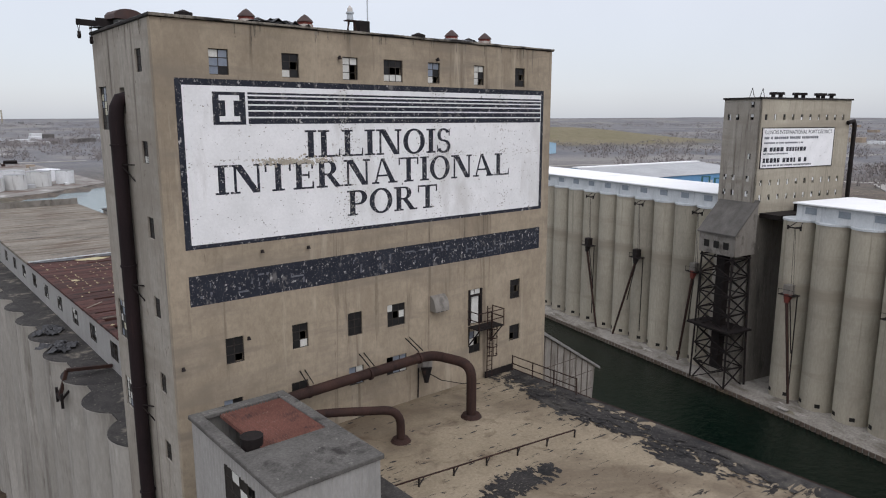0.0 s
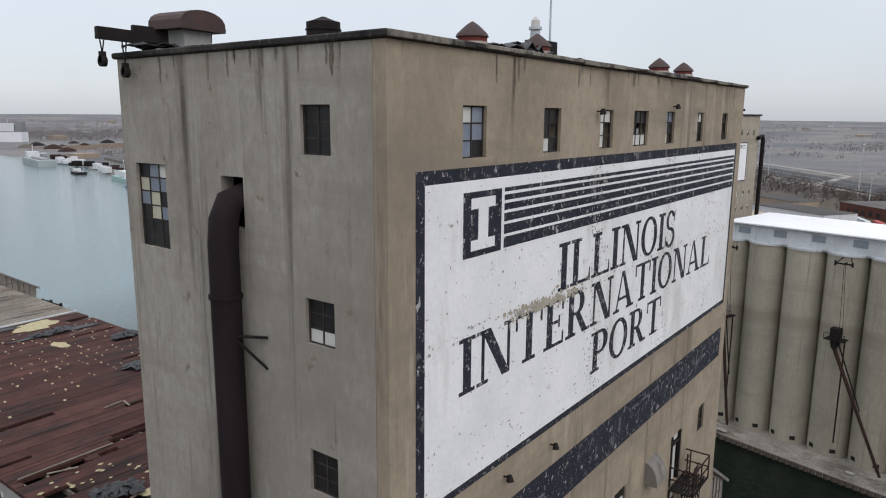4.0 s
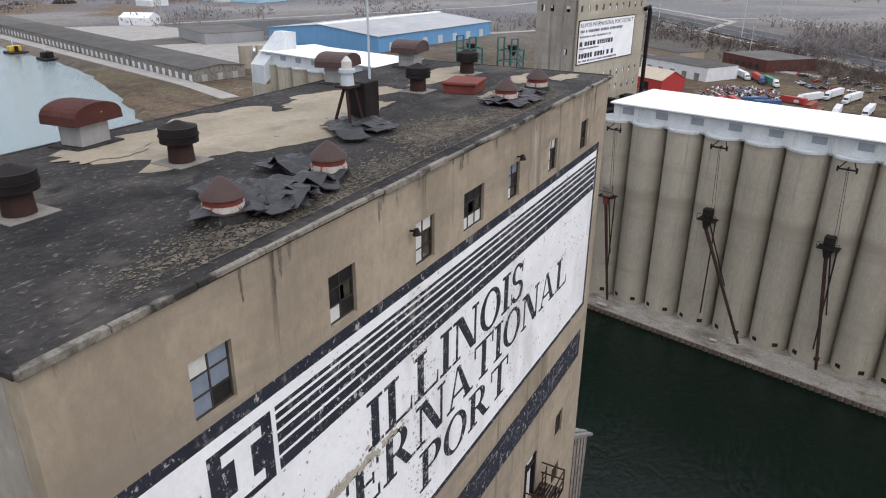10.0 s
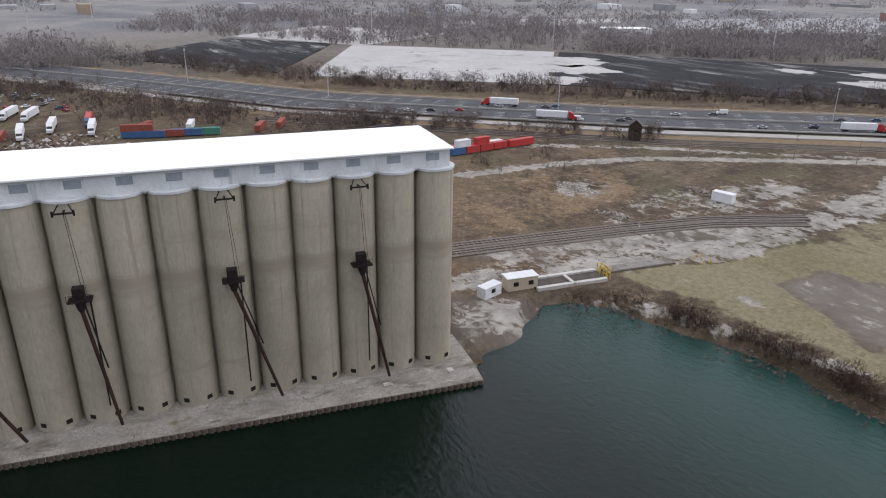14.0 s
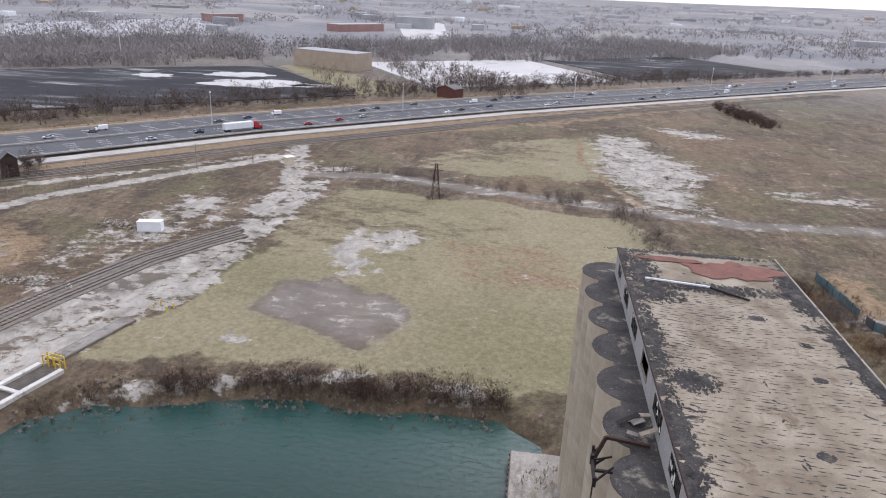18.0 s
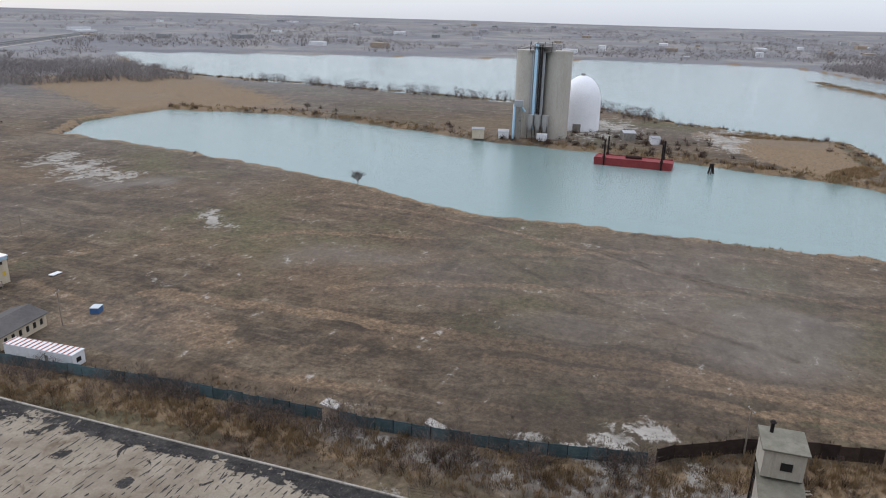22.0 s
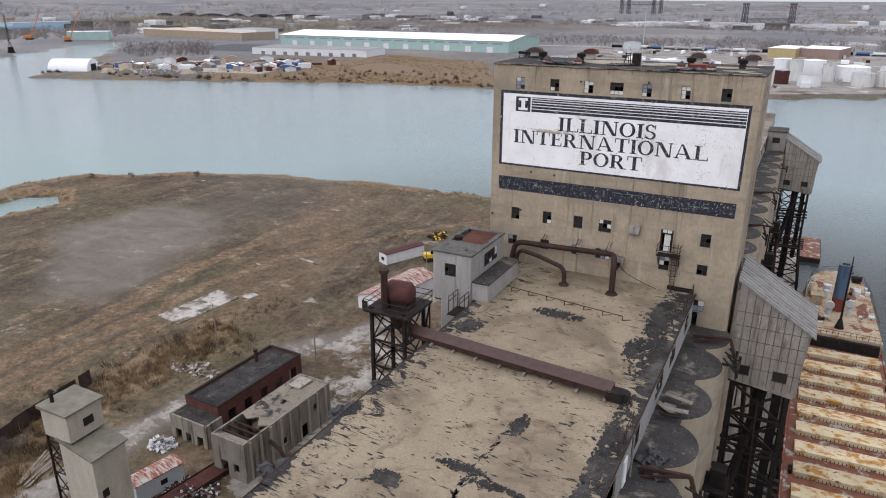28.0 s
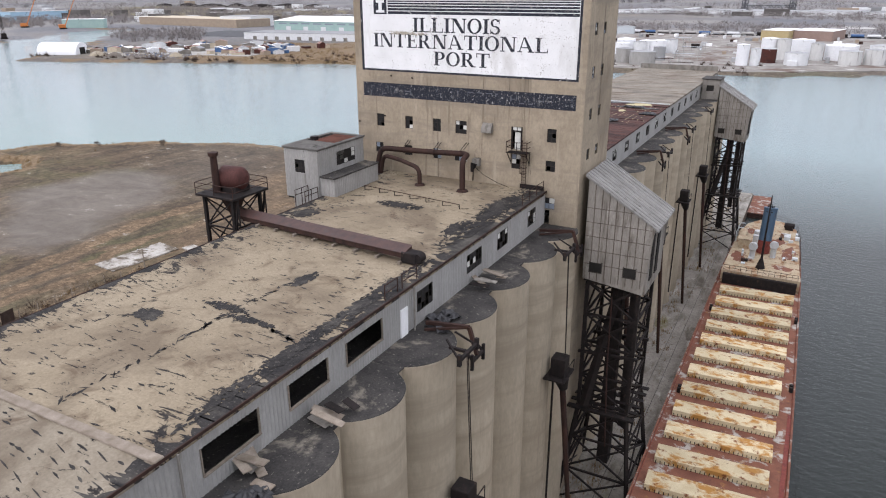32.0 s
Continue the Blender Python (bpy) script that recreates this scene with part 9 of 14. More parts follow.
for nm, s0, count, zt in (("south", -0.5, 15, 35.2), ("north", 113.6, 14, 35.2)):
    t = far_thing("far_grain_bins", 9, s0 + count * SP / 2, 0, "row of grey-brown concrete grain bins under a white roof", "silo", "far bin banks")
    L = count * SP
    for i in range(count):
        yb = -L / 2 + SP * (i + 0.5) if nm == "north" else -50.2 + 0.95 + 6.70 * (i + 0.5)
        key = "far"
        if key not in BIN_CACHE:
            # draw holes are black plates, shade drawn as colour
            BIN_CACHE[key] = (Mesh().cyl((0, 0, -0.6), (0, 0, zt - 0.25), 3.26, 3.26, 28).data("bin", CONC_FAR), Mesh().cyl((0, 0, zt - 0.25), (0, 0, zt + 0.12), 3.42, 3.42, 28).data("bin_cap", WHITEWASH), Mesh().box(-0.02, 0.05, -0.45, 0.45, -0.35, 0.35).data("draw_hole", BLACK_IN))
        for row, xb in enumerate((-5.74, 6.0)):
            ob = new("bin", BIN_CACHE[key][0])
            ob.parent = t
            ob.matrix_basis = pose(xb, yb, 0, 0, 0, (i * 47) % 360)
            c = new("bin_cap", BIN_CACHE[key][1])
            c.parent = ob
            if row == 0:
                for a in (-32, 32):
                    q = new("draw_hole", BIN_CACHE[key][2])
                    q.parent = t
                    q.matrix_basis = pose(xb, yb, 1.1, 0, 0, 180 + a) @ pose(3.27, 0, 0)
    part("fill_wall", Mesh().box(-5.7, 6, -L / 2 + 0.5, L / 2 - 0.5, 0, zt - 0.3), CONC_FAR, t, local=True)
    part("cap_slab", Mesh().box(-7.2, 8.2, -L / 2, L / 2, zt - 0.3, zt + 0.14), WHITEWASH, t, local=True)
    part("gallery_wall", Mesh().wall((-7.6, 0, 0), (0, 1, 0), (-1, 0, 0), (-L / 2 + 0.3, L / 2 - 0.3), (zt + 0.1, 38.2), 0.2), WHITEWASH, t, "pale whitewashed gallery wall", local=True)
    part("gallery_end", Mesh().box(-7.4, 8.4, -L / 2 + 0.3, -L / 2 + 0.5, zt + 0.1, 38.2).box(-7.4, 8.4, L / 2 - 0.5, L / 2 - 0.3, zt + 0.1, 38.2), WHITEWASH, t, local=True)
    for i in range(count):
        yb = -L / 2 + SP * (i + 0.5)
        part("boarded_window", Mesh().box(-7.68, -7.6, yb - 1.1, yb + 1.1, 36.5, 37.7), GREY_PANEL, t, local=True)
    part("roof", Mesh().box(-8.3, 9.6, -L / 2 - 0.2, L / 2 + 0.2, 38.2, 38.5, b=0.05), ROOF_WHITE, t, "bright white membrane roof", local=True)
    part("roof_joint", Mesh().box(-8.2, 9.5, -0.2, 0.2, 38.5, 38.6), ROOF_WHITE, t, local=True)
for s, ln, red in ((94.0, -3.0, True), (74.8, -9.2, False), (55.6, -2.6, False), (35.0, -5.6, False), (15.4, -3.8, False), (152.6, -6.2, False), (134.7, 5.4, False), (117.0, 1.6, True)):
    loader("loading_spout", 0, 0, -1, 34.0, 21.3, -ln, True, DARK_STEEL, FE @ pose(0.05, s, 0, 0, 0, 180), red)
fh = far_thing("far_working_house", 13.4, 108.3, 0, "tall grey-brown concrete elevator house with rows of small windows", "building")
W2, D2, FZ = 13.9, 4.35, 57.6
NSx, USx = Vector((0, -1, 0)), Vector((1, 0, 0))
sw = []
for z in (53.6, 40.8, 37.9):
    for k in range(10):
        sw.append((-12.6 + 2.65 * k, -11.9 + 2.65 * k, z, z + 1.1))
ww = [(a, a + 0.8, z, z + 1.1) for z in (53.6, 56.0, 46.0, 41.6, 38.6) for a in (-2.8, 0.6, 2.6) if not (z in (56.0, 46.0) and a != -2.8)]
part("wall_south", Mesh().wall((0, -D2, 0), USx, NSx, (-W2, W2), (35.0, FZ), 0.4, sw), CONC_FAR, fh, local=True)
# dark weathered concrete, with the shade of the recessed wall painted in
SOOT_AND_SHADE = material("sooty_shaded_concrete", (0.105, 0.095, 0.082), (0.165, 0.150, 0.130), 0.3, (1, 1, 0.2), 0.92, fine=0.3, spots=(((0.060, 0.054, 0.048), 0.6, 0.52, 0.66, (1, 1, 0.12)), ((0.22, 0.205, 0.18), 0.7, 0.62, 0.72, (1, 1, 0.3))))
part("lower_wall", Mesh().wall((0, -D2, 0), USx, NSx, (-W2, W2), (0, 34.99), 0.4), SOOT_AND_SHADE, fh, "lower wall darkened with soot and painted shade", local=True)
part("wall_west", Mesh().wall((-W2, 0, 0), (0, 1, 0), (-1, 0, 0), (-D2, D2), (0, FZ), 0.4, ww), CONC_GREY, fh, local=True)
part("wall_back", Mesh().box(-W2 + 0.4, W2, D2 - 0.4, D2, 0, FZ).box(W2 - 0.4, W2, -D2 + 0.4, D2 - 0.4, 0, FZ), CONC_FAR, fh, local=True)
# black core added behind the windows to paint the shaded inside
part("inner_core", Mesh().box(-W2 + 1.2, W2 - 1.2, -D2 + 1.5, D2 - 0.5, 30, FZ - 0.5), BLACK_IN, fh, local=True)
r = random.Random(77)
for a0, a1, z0, z1 in sw + ww:
    southern = (a0, a1, z0, z1) in sw
    am, zm = (a0 + a1) / 2, (z0 + z1) / 2
    for q0, q1, y0, y1 in ((a0, am, z0, zm), (am, a1, z0, zm), (a0, am, zm, z1), (am, a1, zm, z1)):
        g = r.choice((GLASS_PALE, GLASS_DARK, GLASS_DARK, WHITE_PAINT, None))
        if g:
            part("pane", Mesh().box(q0, q1, -D2 + 0.15, -D2 + 0.18, y0, y1) if southern else Mesh().box(-W2 + 0.15, -W2 + 0.18, q0, q1, y0, y1), g, fh, local=True)
part("roof", Mesh().box(-W2 - 0.3, W2 + 0.3, -D2 - 0.3, D2 + 0.3, FZ, FZ + 0.35, b=0.05), TAR, fh, local=True)
for k, x in enumerate((-12.6, -9.6, -6.4, -4.2, 0.6, 2.8, 7.6, 9.2, 12.0)):
    part("roof_vent", Mesh().cyl((x, -1, FZ + 0.3), (x, -1, FZ + 1.0), 0.4, 0.4, 8).cyl((x, -1, FZ + 1.0), (x, -1, FZ + 1.5), 0.8, 0.75, 10) if k > 1 else Mesh().bar((x - 0.7, -1, FZ + 0.3), (x, -1, FZ + 2.2), 0.08).bar((x + 0.7, -1, FZ + 0.3), (x, -1, FZ + 2.2), 0.08), DARK_STEEL, fh, local=True)
part("side_pipe", Mesh().tube([(W2 - 1.2, -D2 - 0.5, 53.0), (W2 + 0.4, -D2 - 0.6, 53.4), (W2 + 0.9, -D2 - 0.6, 52.4), (W2 + 0.9, -D2 - 0.6, 30)], 0.45, 10), DARK_STEEL, fh, local=True)
part("deck_clutter", Mesh().box(-W2 + 2, W2 - 2, -D2 - 4.5, -D2 - 0.02, 34.5, 35.4).box(-3, -1.6, -D2 - 3, -D2 - 1, 35.4, 37).box(4, 7, -D2 - 3, -D2 - 1, 35.4, 36.6), DARK_STEEL, fh, local=True)
fs = far_thing("far_sign", 13.4, 108.3, 0, "white board with faded black lettering on the far elevator house", "sign")
SB0, SB1, SZ0, SZ1 = -13.0, 8.9, 44.3, 52.0
part("board", Mesh().box(SB0, SB1, -D2 - 0.12, -D2 - 0.01, SZ0, SZ1), WHITE_PAINT, fs, local=True)
part("frame", Mesh().box(SB0 - 0.15, SB1 + 0.15, -D2 - 0.16, -D2 - 0.01, SZ1, SZ1 + 0.15).box(SB0 - 0.15, SB1 + 0.15, -D2 - 0.16, -D2 - 0.01, SZ0 - 0.15, SZ0).box(SB0 - 0.15, SB0, -D2 - 0.16, -D2 - 0.01, SZ0, SZ1).box(SB1, SB1 + 0.15, -D2 - 0.16, -D2 - 0.01, SZ0, SZ1), DARK_STEEL, fs, local=True)


def words(parent, text, x, z, size, width, y, mat):
    """A line of lettering in the built-in font, as a mesh."""
    cu = bpy.data.curves.new("lettering", "FONT")
    cu.body, cu.size, cu.extrude = text, size, 0.01
    tmp = bpy.data.objects.new("lettering", cu)
    scene.collection.objects.link(tmp)
    dg = bpy.context.evaluated_depsgraph_get()
    me = bpy.data.meshes.new_from_object(tmp.evaluated_get(dg))
    bpy.data.objects.remove(tmp)
    co = np.zeros(len(me.vertices) * 3)
    me.vertices.foreach_get("co", co)
    co = co.reshape(-1, 3)
    k = width / max(1e-6, np.ptp(co[:, 0]))
    out = np.stack([x + (co[:, 0] - co[:, 0].min()) * k, y - co[:, 2] - 0.012, z + co[:, 1]], -1)
    me.vertices.foreach_set("co", out.ravel())
    me.materials.clear()
    me.materials.append(mat)
    ob = new("lettering", me)
    ob.parent = parent
    return ob


words(fs, "ILLINOIS INTERNATIONAL PORT DISTRICT", SB0 + 0.6, 50.9, 1.05, 20.6, -D2 - 0.12, NAVY)
for z, h, x0, x1, mt in ((49.9, 0.6, 0.6, 16.5, NAVY_FADED), (49.0, 0.4, 0.6, 12, NAVY_FADED), (47.5, 1.0, 0.6, 13.4, NAVY), (46.9, 0.35, 0.6, 8, NAVY_FADED), (45.3, 1.1, 0.6, 13.6, NAVY), (44.6, 0.4, 0.6, 15, NAVY_FADED)):
    rb = random.Random(int(z * 10))
    x = x0
    while x < x1:
        w = rb.uniform(0.5, 0.95) * h
        part("lettering_bar", Mesh().box(SB0 + x, SB0 + x + w, -D2 - 0.14, -D2 - 0.125, z, z + h * 0.8), mt, fs, local=True)
        x += w + 0.22 * h + (0.6 * h if rb.random() < 0.15 else 0)
LEG_DARK = material("dark_leg_roof_sheet", (0.075, 0.070, 0.064), (0.125, 0.117, 0.108), 0.5, (1, 1, 0.5), 0.8, fine=0.3)
fl = far_thing("marine_leg", -3.5, 107.5, 0, "dark sheet-clad loading leg on a black steel trestle", "loading tower", "marine legs")
prof = [(3.4, 37.8), (3.4, 27.4), (-2.2, 27.2), (-2.4, 31.6)]
for yy in (-4.4, 4.4):
    part("wall", Mesh().add([(x, yy - 0.08, z) for x, z in prof] + [(x, yy + 0.08, z) for x, z in prof], [(0, 1, 2, 3), (7, 6, 5, 4)] + [(i, 4 + i, 4 + (i + 1) % 4, (i + 1) % 4) for i in range(4)]), SHEET_DULL, fl, local=True)
part("wall", Mesh().box(-2.4, -2.2, -4.3, 4.3, 27.2, 31.4), SHEET_DULL, fl, local=True)
part("roof", Mesh().add([(3.5, -4.7, 38.1), (3.5, 4.7, 38.1), (-2.8, 4.7, 31.5), (-2.8, -4.7, 31.5), (3.5, -4.7, 37.8), (3.5, 4.7, 37.8), (-2.8, 4.7, 31.2), (-2.8, -4.7, 31.2)], [(0, 1, 2, 3), (7, 6, 5, 4), (0, 4, 5, 1), (3, 2, 6, 7), (0, 3, 7, 4), (1, 5, 6, 2)]), LEG_DARK, fl, local=True)
for yy in (-3.0, -0.6, 1.8):
    # window drawn as a black sheet, indoor shade in its colour
    part("window", Mesh().box(-2.46, -2.38, yy, yy + 1.3, 28.4, 29.8), BLACK_IN, fl, local=True)
q = lambda x, y, z: (x, y, z)
for x, y in ((-2.0, -3.8), (2.8, -3.8), (2.8, 3.8), (-2.0, 3.8)):
    part("leg", Mesh().bar((x * 1.25, y * 1.15, 0), (x, y, 27.3), 0.36), DARK_STEEL, fl, local=True)
for k in range(7):
    z0, z1 = 3.8 * k, 3.8 * (k + 1)
    pts = [(-2.2, -4.0), (3.0, -4.0), (3.0, 4.0), (-2.2, 4.0)]
    m = Mesh()
    for a, b in zip(pts, pts[1:] + pts[:1]):
        m.bar((*a, z0), (*b, z1), 0.2).bar((*b, z0), (*a, z1), 0.2).bar((*a, z1), (*b, z1), 0.24)
    part("brace", m, DARK_STEEL, fl, local=True)
part("platform", Mesh().box(-3.4, 3.2, -5.4, 5.4, 11.8, 12.2), DARK_STEEL, fl, local=True)
part("bucket_leg", Mesh().box(-0.8, 0.8, -1, 1, 3, 27.5), DARK_STEEL, fl, local=True)
el = far_thing("far_leg_house", 3, 202, 0, "pale sheet-clad inclined end house of the far bins", "building")
part("tower", Mesh().box(-4.5, -0.5, -3.2, 3.2, 0, 30), CONC_FAR, el, local=True)
part("incline", Mesh().add([(x, y, z) for y in (-3, 3) for x, z in ((-4.5, 30), (-4.5, 35), (4.5, 43), (7, 43), (7, 38.6), (3, 36))], [(0, 1, 2, 3, 4, 5), (11, 10, 9, 8, 7, 6)] + [(i, 6 + i, 6 + (i + 1) % 6, (i + 1) % 6) for i in range(6)]), WHITEWASH, el, local=True)

# ---- the yard beside the elevator ----
CREAM = material("cream_siding", (0.42, 0.36, 0.27), (0.52, 0.45, 0.35), 0.6, (1, 1, 0.5), 0.8, spots=(((0.28, 0.23, 0.17), 0.9, 0.58, 0.8, UP),))
PALE_BLUE = material("pale_blue_trim", (0.30, 0.46, 0.58), (0.38, 0.54, 0.66), 1.0, (1, 1, 1), 0.7)
TEAL_FENCE = material("teal_fence_boards", (0.05, 0.085, 0.095), (0.09, 0.13, 0.14), 0.8, (1, 1, 1), 0.8, rnd=0.25)
BROWN_FENCE = material("dark_brown_fence_boards", (0.025, 0.017, 0.014), (0.05, 0.035, 0.028), 1.0, (1, 1, 1), 0.85, rnd=0.3)
TIN_ROOF = material("grey_green_tin_roof", (0.125, 0.118, 0.088), (0.20, 0.188, 0.15), 0.7, (1, 1, 1), 0.7, spots=(((0.11, 0.10, 0.08), 0.8, 0.55, 0.7, (1, 1, 1)),))
TOWER_SHEET = material("pale_tower_sheet", (0.33, 0.305, 0.255), (0.42, 0.39, 0.33), 0.6, (1, 1, 0.3), 0.75, spots=(((0.22, 0.195, 0.155), 1.0, 0.56, 0.8, UP),))
STREAK_ROOF = material("rust_streaked_roof", (0.35, 0.32, 0.29), (0.45, 0.42, 0.38), 1.0, (1, 1, 1), 0.7, spots=(((0.22, 0.07, 0.045), 1.0, 0.42, 0.56, (0.5, 3.0, 1)),))
WHITE_BOX = material("dull_white_siding", (0.55, 0.56, 0.57), (0.66, 0.67, 0.68), 0.7, (1, 1, 0.5), 0.75, spots=(((0.40, 0.36, 0.32), 1.0, 0.62, 0.8, UP),))
RUBBISH = material("white_rubbish", (0.45, 0.46, 0.48), (0.62, 0.63, 0.65), 2.0, (1, 1, 1), 0.7)
BRIGHT_RED = material("bright_red_paint", (0.34, 0.022, 0.022), (0.42, 0.035, 0.03), 1.0, (1, 1, 1), 0.55, spots=(((0.22, 0.05, 0.04), 1.5, 0.6, 0.75, UP),))
BOX_BLUE = material("container_blue", (0.03, 0.08, 0.19), (0.045, 0.11, 0.24), 1.0, (1, 1, 1), 0.6, spots=(((0.12, 0.07, 0.05), 1.5, 0.65, 0.78, UP),))
BOX_WHITE = material("container_white", (0.52, 0.53, 0.54), (0.64, 0.65, 0.66), 1.0, (1, 1, 1), 0.6, spots=(((0.3, 0.2, 0.15), 1.5, 0.66, 0.8, UP),))
BOX_RUST = material("container_rust_red", (0.20, 0.055, 0.04), (0.27, 0.08, 0.055), 1.0, (1, 1, 1), 0.7, spots=(((0.1, 0.05, 0.04), 1.5, 0.6, 0.75, UP),))
BOX_GREEN = material("container_green", (0.035, 0.15, 0.11), (0.05, 0.20, 0.15), 1.0, (1, 1, 1), 0.6)
YELLOW = material("machine_yellow", (0.50, 0.34, 0.02), (0.58, 0.40, 0.035), 1.0, (1, 1, 1), 0.6, spots=(((0.2, 0.12, 0.05), 2.0, 0.62, 0.75, (1, 1, 1)),))
GREEN_WALL = material("pale_green_cladding", (0.28, 0.40, 0.38), (0.34, 0.46, 0.43), 0.2, (1, 1, 0.5), 0.7)
BLUE_WALL = material("blue_cladding", (0.10, 0.25, 0.45), (0.13, 0.30, 0.50), 0.2, (1, 1, 0.5), 0.65)
DOME_WHITE = material("white_dome_coating", (0.66, 0.67, 0.69), (0.74, 0.75, 0.77), 0.1, (1, 1, 1), 0.55)
SILO_CONC = material("pale_silo_concrete", (0.36, 0.33, 0.285), (0.44, 0.41, 0.36), 0.15, (1, 1, 0.3), 0.85, spots=(((0.33, 0.30, 0.26), 0.3, 0.55, 0.75, UP),))
TAN_WALL = material("tan_brick_far", (0.27, 0.215, 0.165), (0.34, 0.275, 0.21), 0.2, (1, 1, 1), 0.85)
FAR_GREY = material("far_grey_cladding", (0.25, 0.255, 0.26), (0.33, 0.335, 0.34), 0.05, (1, 1, 1), 0.8, rnd=0.3)
DARK_ROOF = material("dark_far_roof", (0.075, 0.07, 0.068), (0.12, 0.112, 0.105), 0.1, (1, 1, 1), 0.85, rnd=0.25)
BARGE_RED = material("barge_red", (0.17, 0.030, 0.033), (0.23, 0.045, 0.045), 0.5, (1, 1, 1), 0.7, spots=(((0.1, 0.05, 0.045), 0.9, 0.6, 0.75, UP),))


def shed(name, label, cat, cx, cy, lx, ly, h, rz=0, rise=0.0, wall=CREAM, roof=TIN_ROOF, over=0.25, wins=(), base=-0.4, group="", ridge="y", mono=False, roof_th=0.18):
    """A plain building: walls, a pitched or flat roof, and windows or doors (side, u, z, w, h, material)."""
    ob = thing(name, (cx, cy, 0), label, cat, group, rz=rz)
    X, Y = lx / 2, ly / 2
    m = Mesh().box(-X, X, -Y, Y, base, h)
    if rise and not mono:
        q = [(-X, h), (0, h + rise), (X, h)] if ridge == "y" else [(-Y, h), (0, h + rise), (Y, h)]
        E = Y if ridge == "y" else X
        vs = [(s, e, z) if ridge == "y" else (e, s, z) for e in (-E, E) for s, z in q]
        m.add(vs, [(0, 1, 2), (5, 4, 3)])
    part("wall", m, wall, ob, local=True)
    r = Mesh()
    if rise:
        if mono:
            q, E = [(-X - over, h - 0.02), (X + over, h + rise)], Y + over
            vs = [(s, e, z + d) for d in (0, roof_th) for e in (-E, E) for s, z in q]
            r.add(vs, [(0, 1, 3, 2), (4, 6, 7, 5), (0, 4, 5, 1), (2, 3, 7, 6), (0, 2, 6, 4), (1, 5, 7, 3)])
            part("gable", Mesh().add([(-X, -Y, h), (X, -Y, h), (X, -Y, h + rise), (-X, Y, h), (X, Y, h), (X, Y, h + rise)], [(0, 1, 2), (5, 4, 3), (1, 4, 5, 2), (0, 2, 5, 3)]), wall, ob, local=True)
        else:
            A, E = (X, Y + over) if ridge == "y" else (Y, X + over)
            sl = rise / A
            for s in (-1, 1):
                q = [(s * (A + over), h - over * sl), (0, h + rise)]
                vs = [((a, e) if ridge == "y" else (e, a)) + (z + d,) for d in (0.02, roof_th) for e in (-E, E) for a, z in q]
                r.add(vs, [(0, 1, 3, 2), (4, 6, 7, 5), (0, 4, 5, 1), (2, 3, 7, 6), (0, 2, 6, 4), (1, 5, 7, 3)])
    else:
        r.box(-X - over, X + over, -Y - over, Y + over, h, h + roof_th, b=0.04)
    part("roof", r, roof, ob, local=True)
    # a BLACK_IN window or door is a black panel painted for indoor shade
    for side, u, z, w, hh, mt in wins:
        a, d = (w / 2, 0.06)
        b = {"s": (u - a, u + a, -Y - d, -Y + 0.1), "n": (u - a, u + a, Y - 0.1, Y + d), "w": (-X - d, -X + 0.1, u - a, u + a), "e": (X - 0.1, X + d, u - a, u + a)}[side]
        part("door" if z < 0.2 else "window", Mesh().box(*b, z, z + hh, b=0.03), mt, ob, local=True)
    return ob


# grain bucket tower: narrow sheet tower with a box cantilevered on a lattice leg
tw = thing("bucket_tower", (-28.5, 7.3, 0), "pale sheet-metal grain tower with a raised head box", "tower", rz=92)
for (a, b, n) in (((-2.3, -2.6), (2.3, -2.6), (0, -1)), ((2.3, -2.6), (2.3, 2.6), (1, 0)), ((2.3, 2.6), (-2.3, 2.6), (0, 1)), ((-2.3, 2.6), (-2.3, -2.6), (-1, 0))):
    part("lower_wall", Mesh().corrugated(a, b, -0.3, 14.9, n, 1.5, 0.012), TOWER_SHEET, tw, local=True)
part("lower_roof", Mesh().prism([(-2.6, -2.9), (2.6, -2.9), (2.6, 2.9), (-2.6, 2.9)], [14.7, 14.7, 16.2, 16.2], [14.85, 14.85, 16.35, 16.35]), TIN_ROOF, tw, local=True)
part("roof_gable", Mesh().prism([(-2.3, -2.6), (2.3, -2.6), (2.3, 2.6), (-2.3, 2.6)], 14.6, [14.75, 14.75, 16.1, 16.1]), TOWER_SHEET, tw, local=True)
up = Mesh()
for (a, b, n) in (((-2.3, 0.4), (2.3, 0.4), (0, -1)), ((2.3, 0.4), (2.3, 4.8), (1, 0)), ((2.3, 4.8), (-2.3, 4.8), (0, 1)), ((-2.3, 4.8), (-2.3, 0.4), (-1, 0))):
    up.corrugated(a, b, 16.2, 19.8, n, 1.5, 0.012)
part("head_box", up, TOWER_SHEET, tw, local=True)
part("head_floor", Mesh().box(-2.25, 2.25, 0.45, 4.75, 16.1, 16.3), DARK_STEEL, tw, local=True)
part("head_roof", Mesh().prism([(-2.6, 0.1), (2.6, 0.1), (2.6, 5.1), (-2.6, 5.1)], 19.8, [20.0, 20.0, 20.25, 20.25]), TIN_ROOF, tw, local=True)
vent = part("vent_pipe", Mesh().cyl((-1.2, 4.0, 20.1), (-1.2, 4.0, 21.5), 0.22), DARK_STEEL, tw, local=True)
part("vent_cap", Mesh().cyl((-1.2, 4.0, 21.5), (-1.2, 4.0, 21.8), 0.42, 0.2), DARK_STEEL, vent, local=True)
# tower windows are black plates that carry the shade inside
for x, z in ((0.3, 17.4),):
    part("window", Mesh().box(x - 0.65, x + 0.65, 0.28, 0.45, z, z + 1.0), BLACK_IN, tw, local=True)
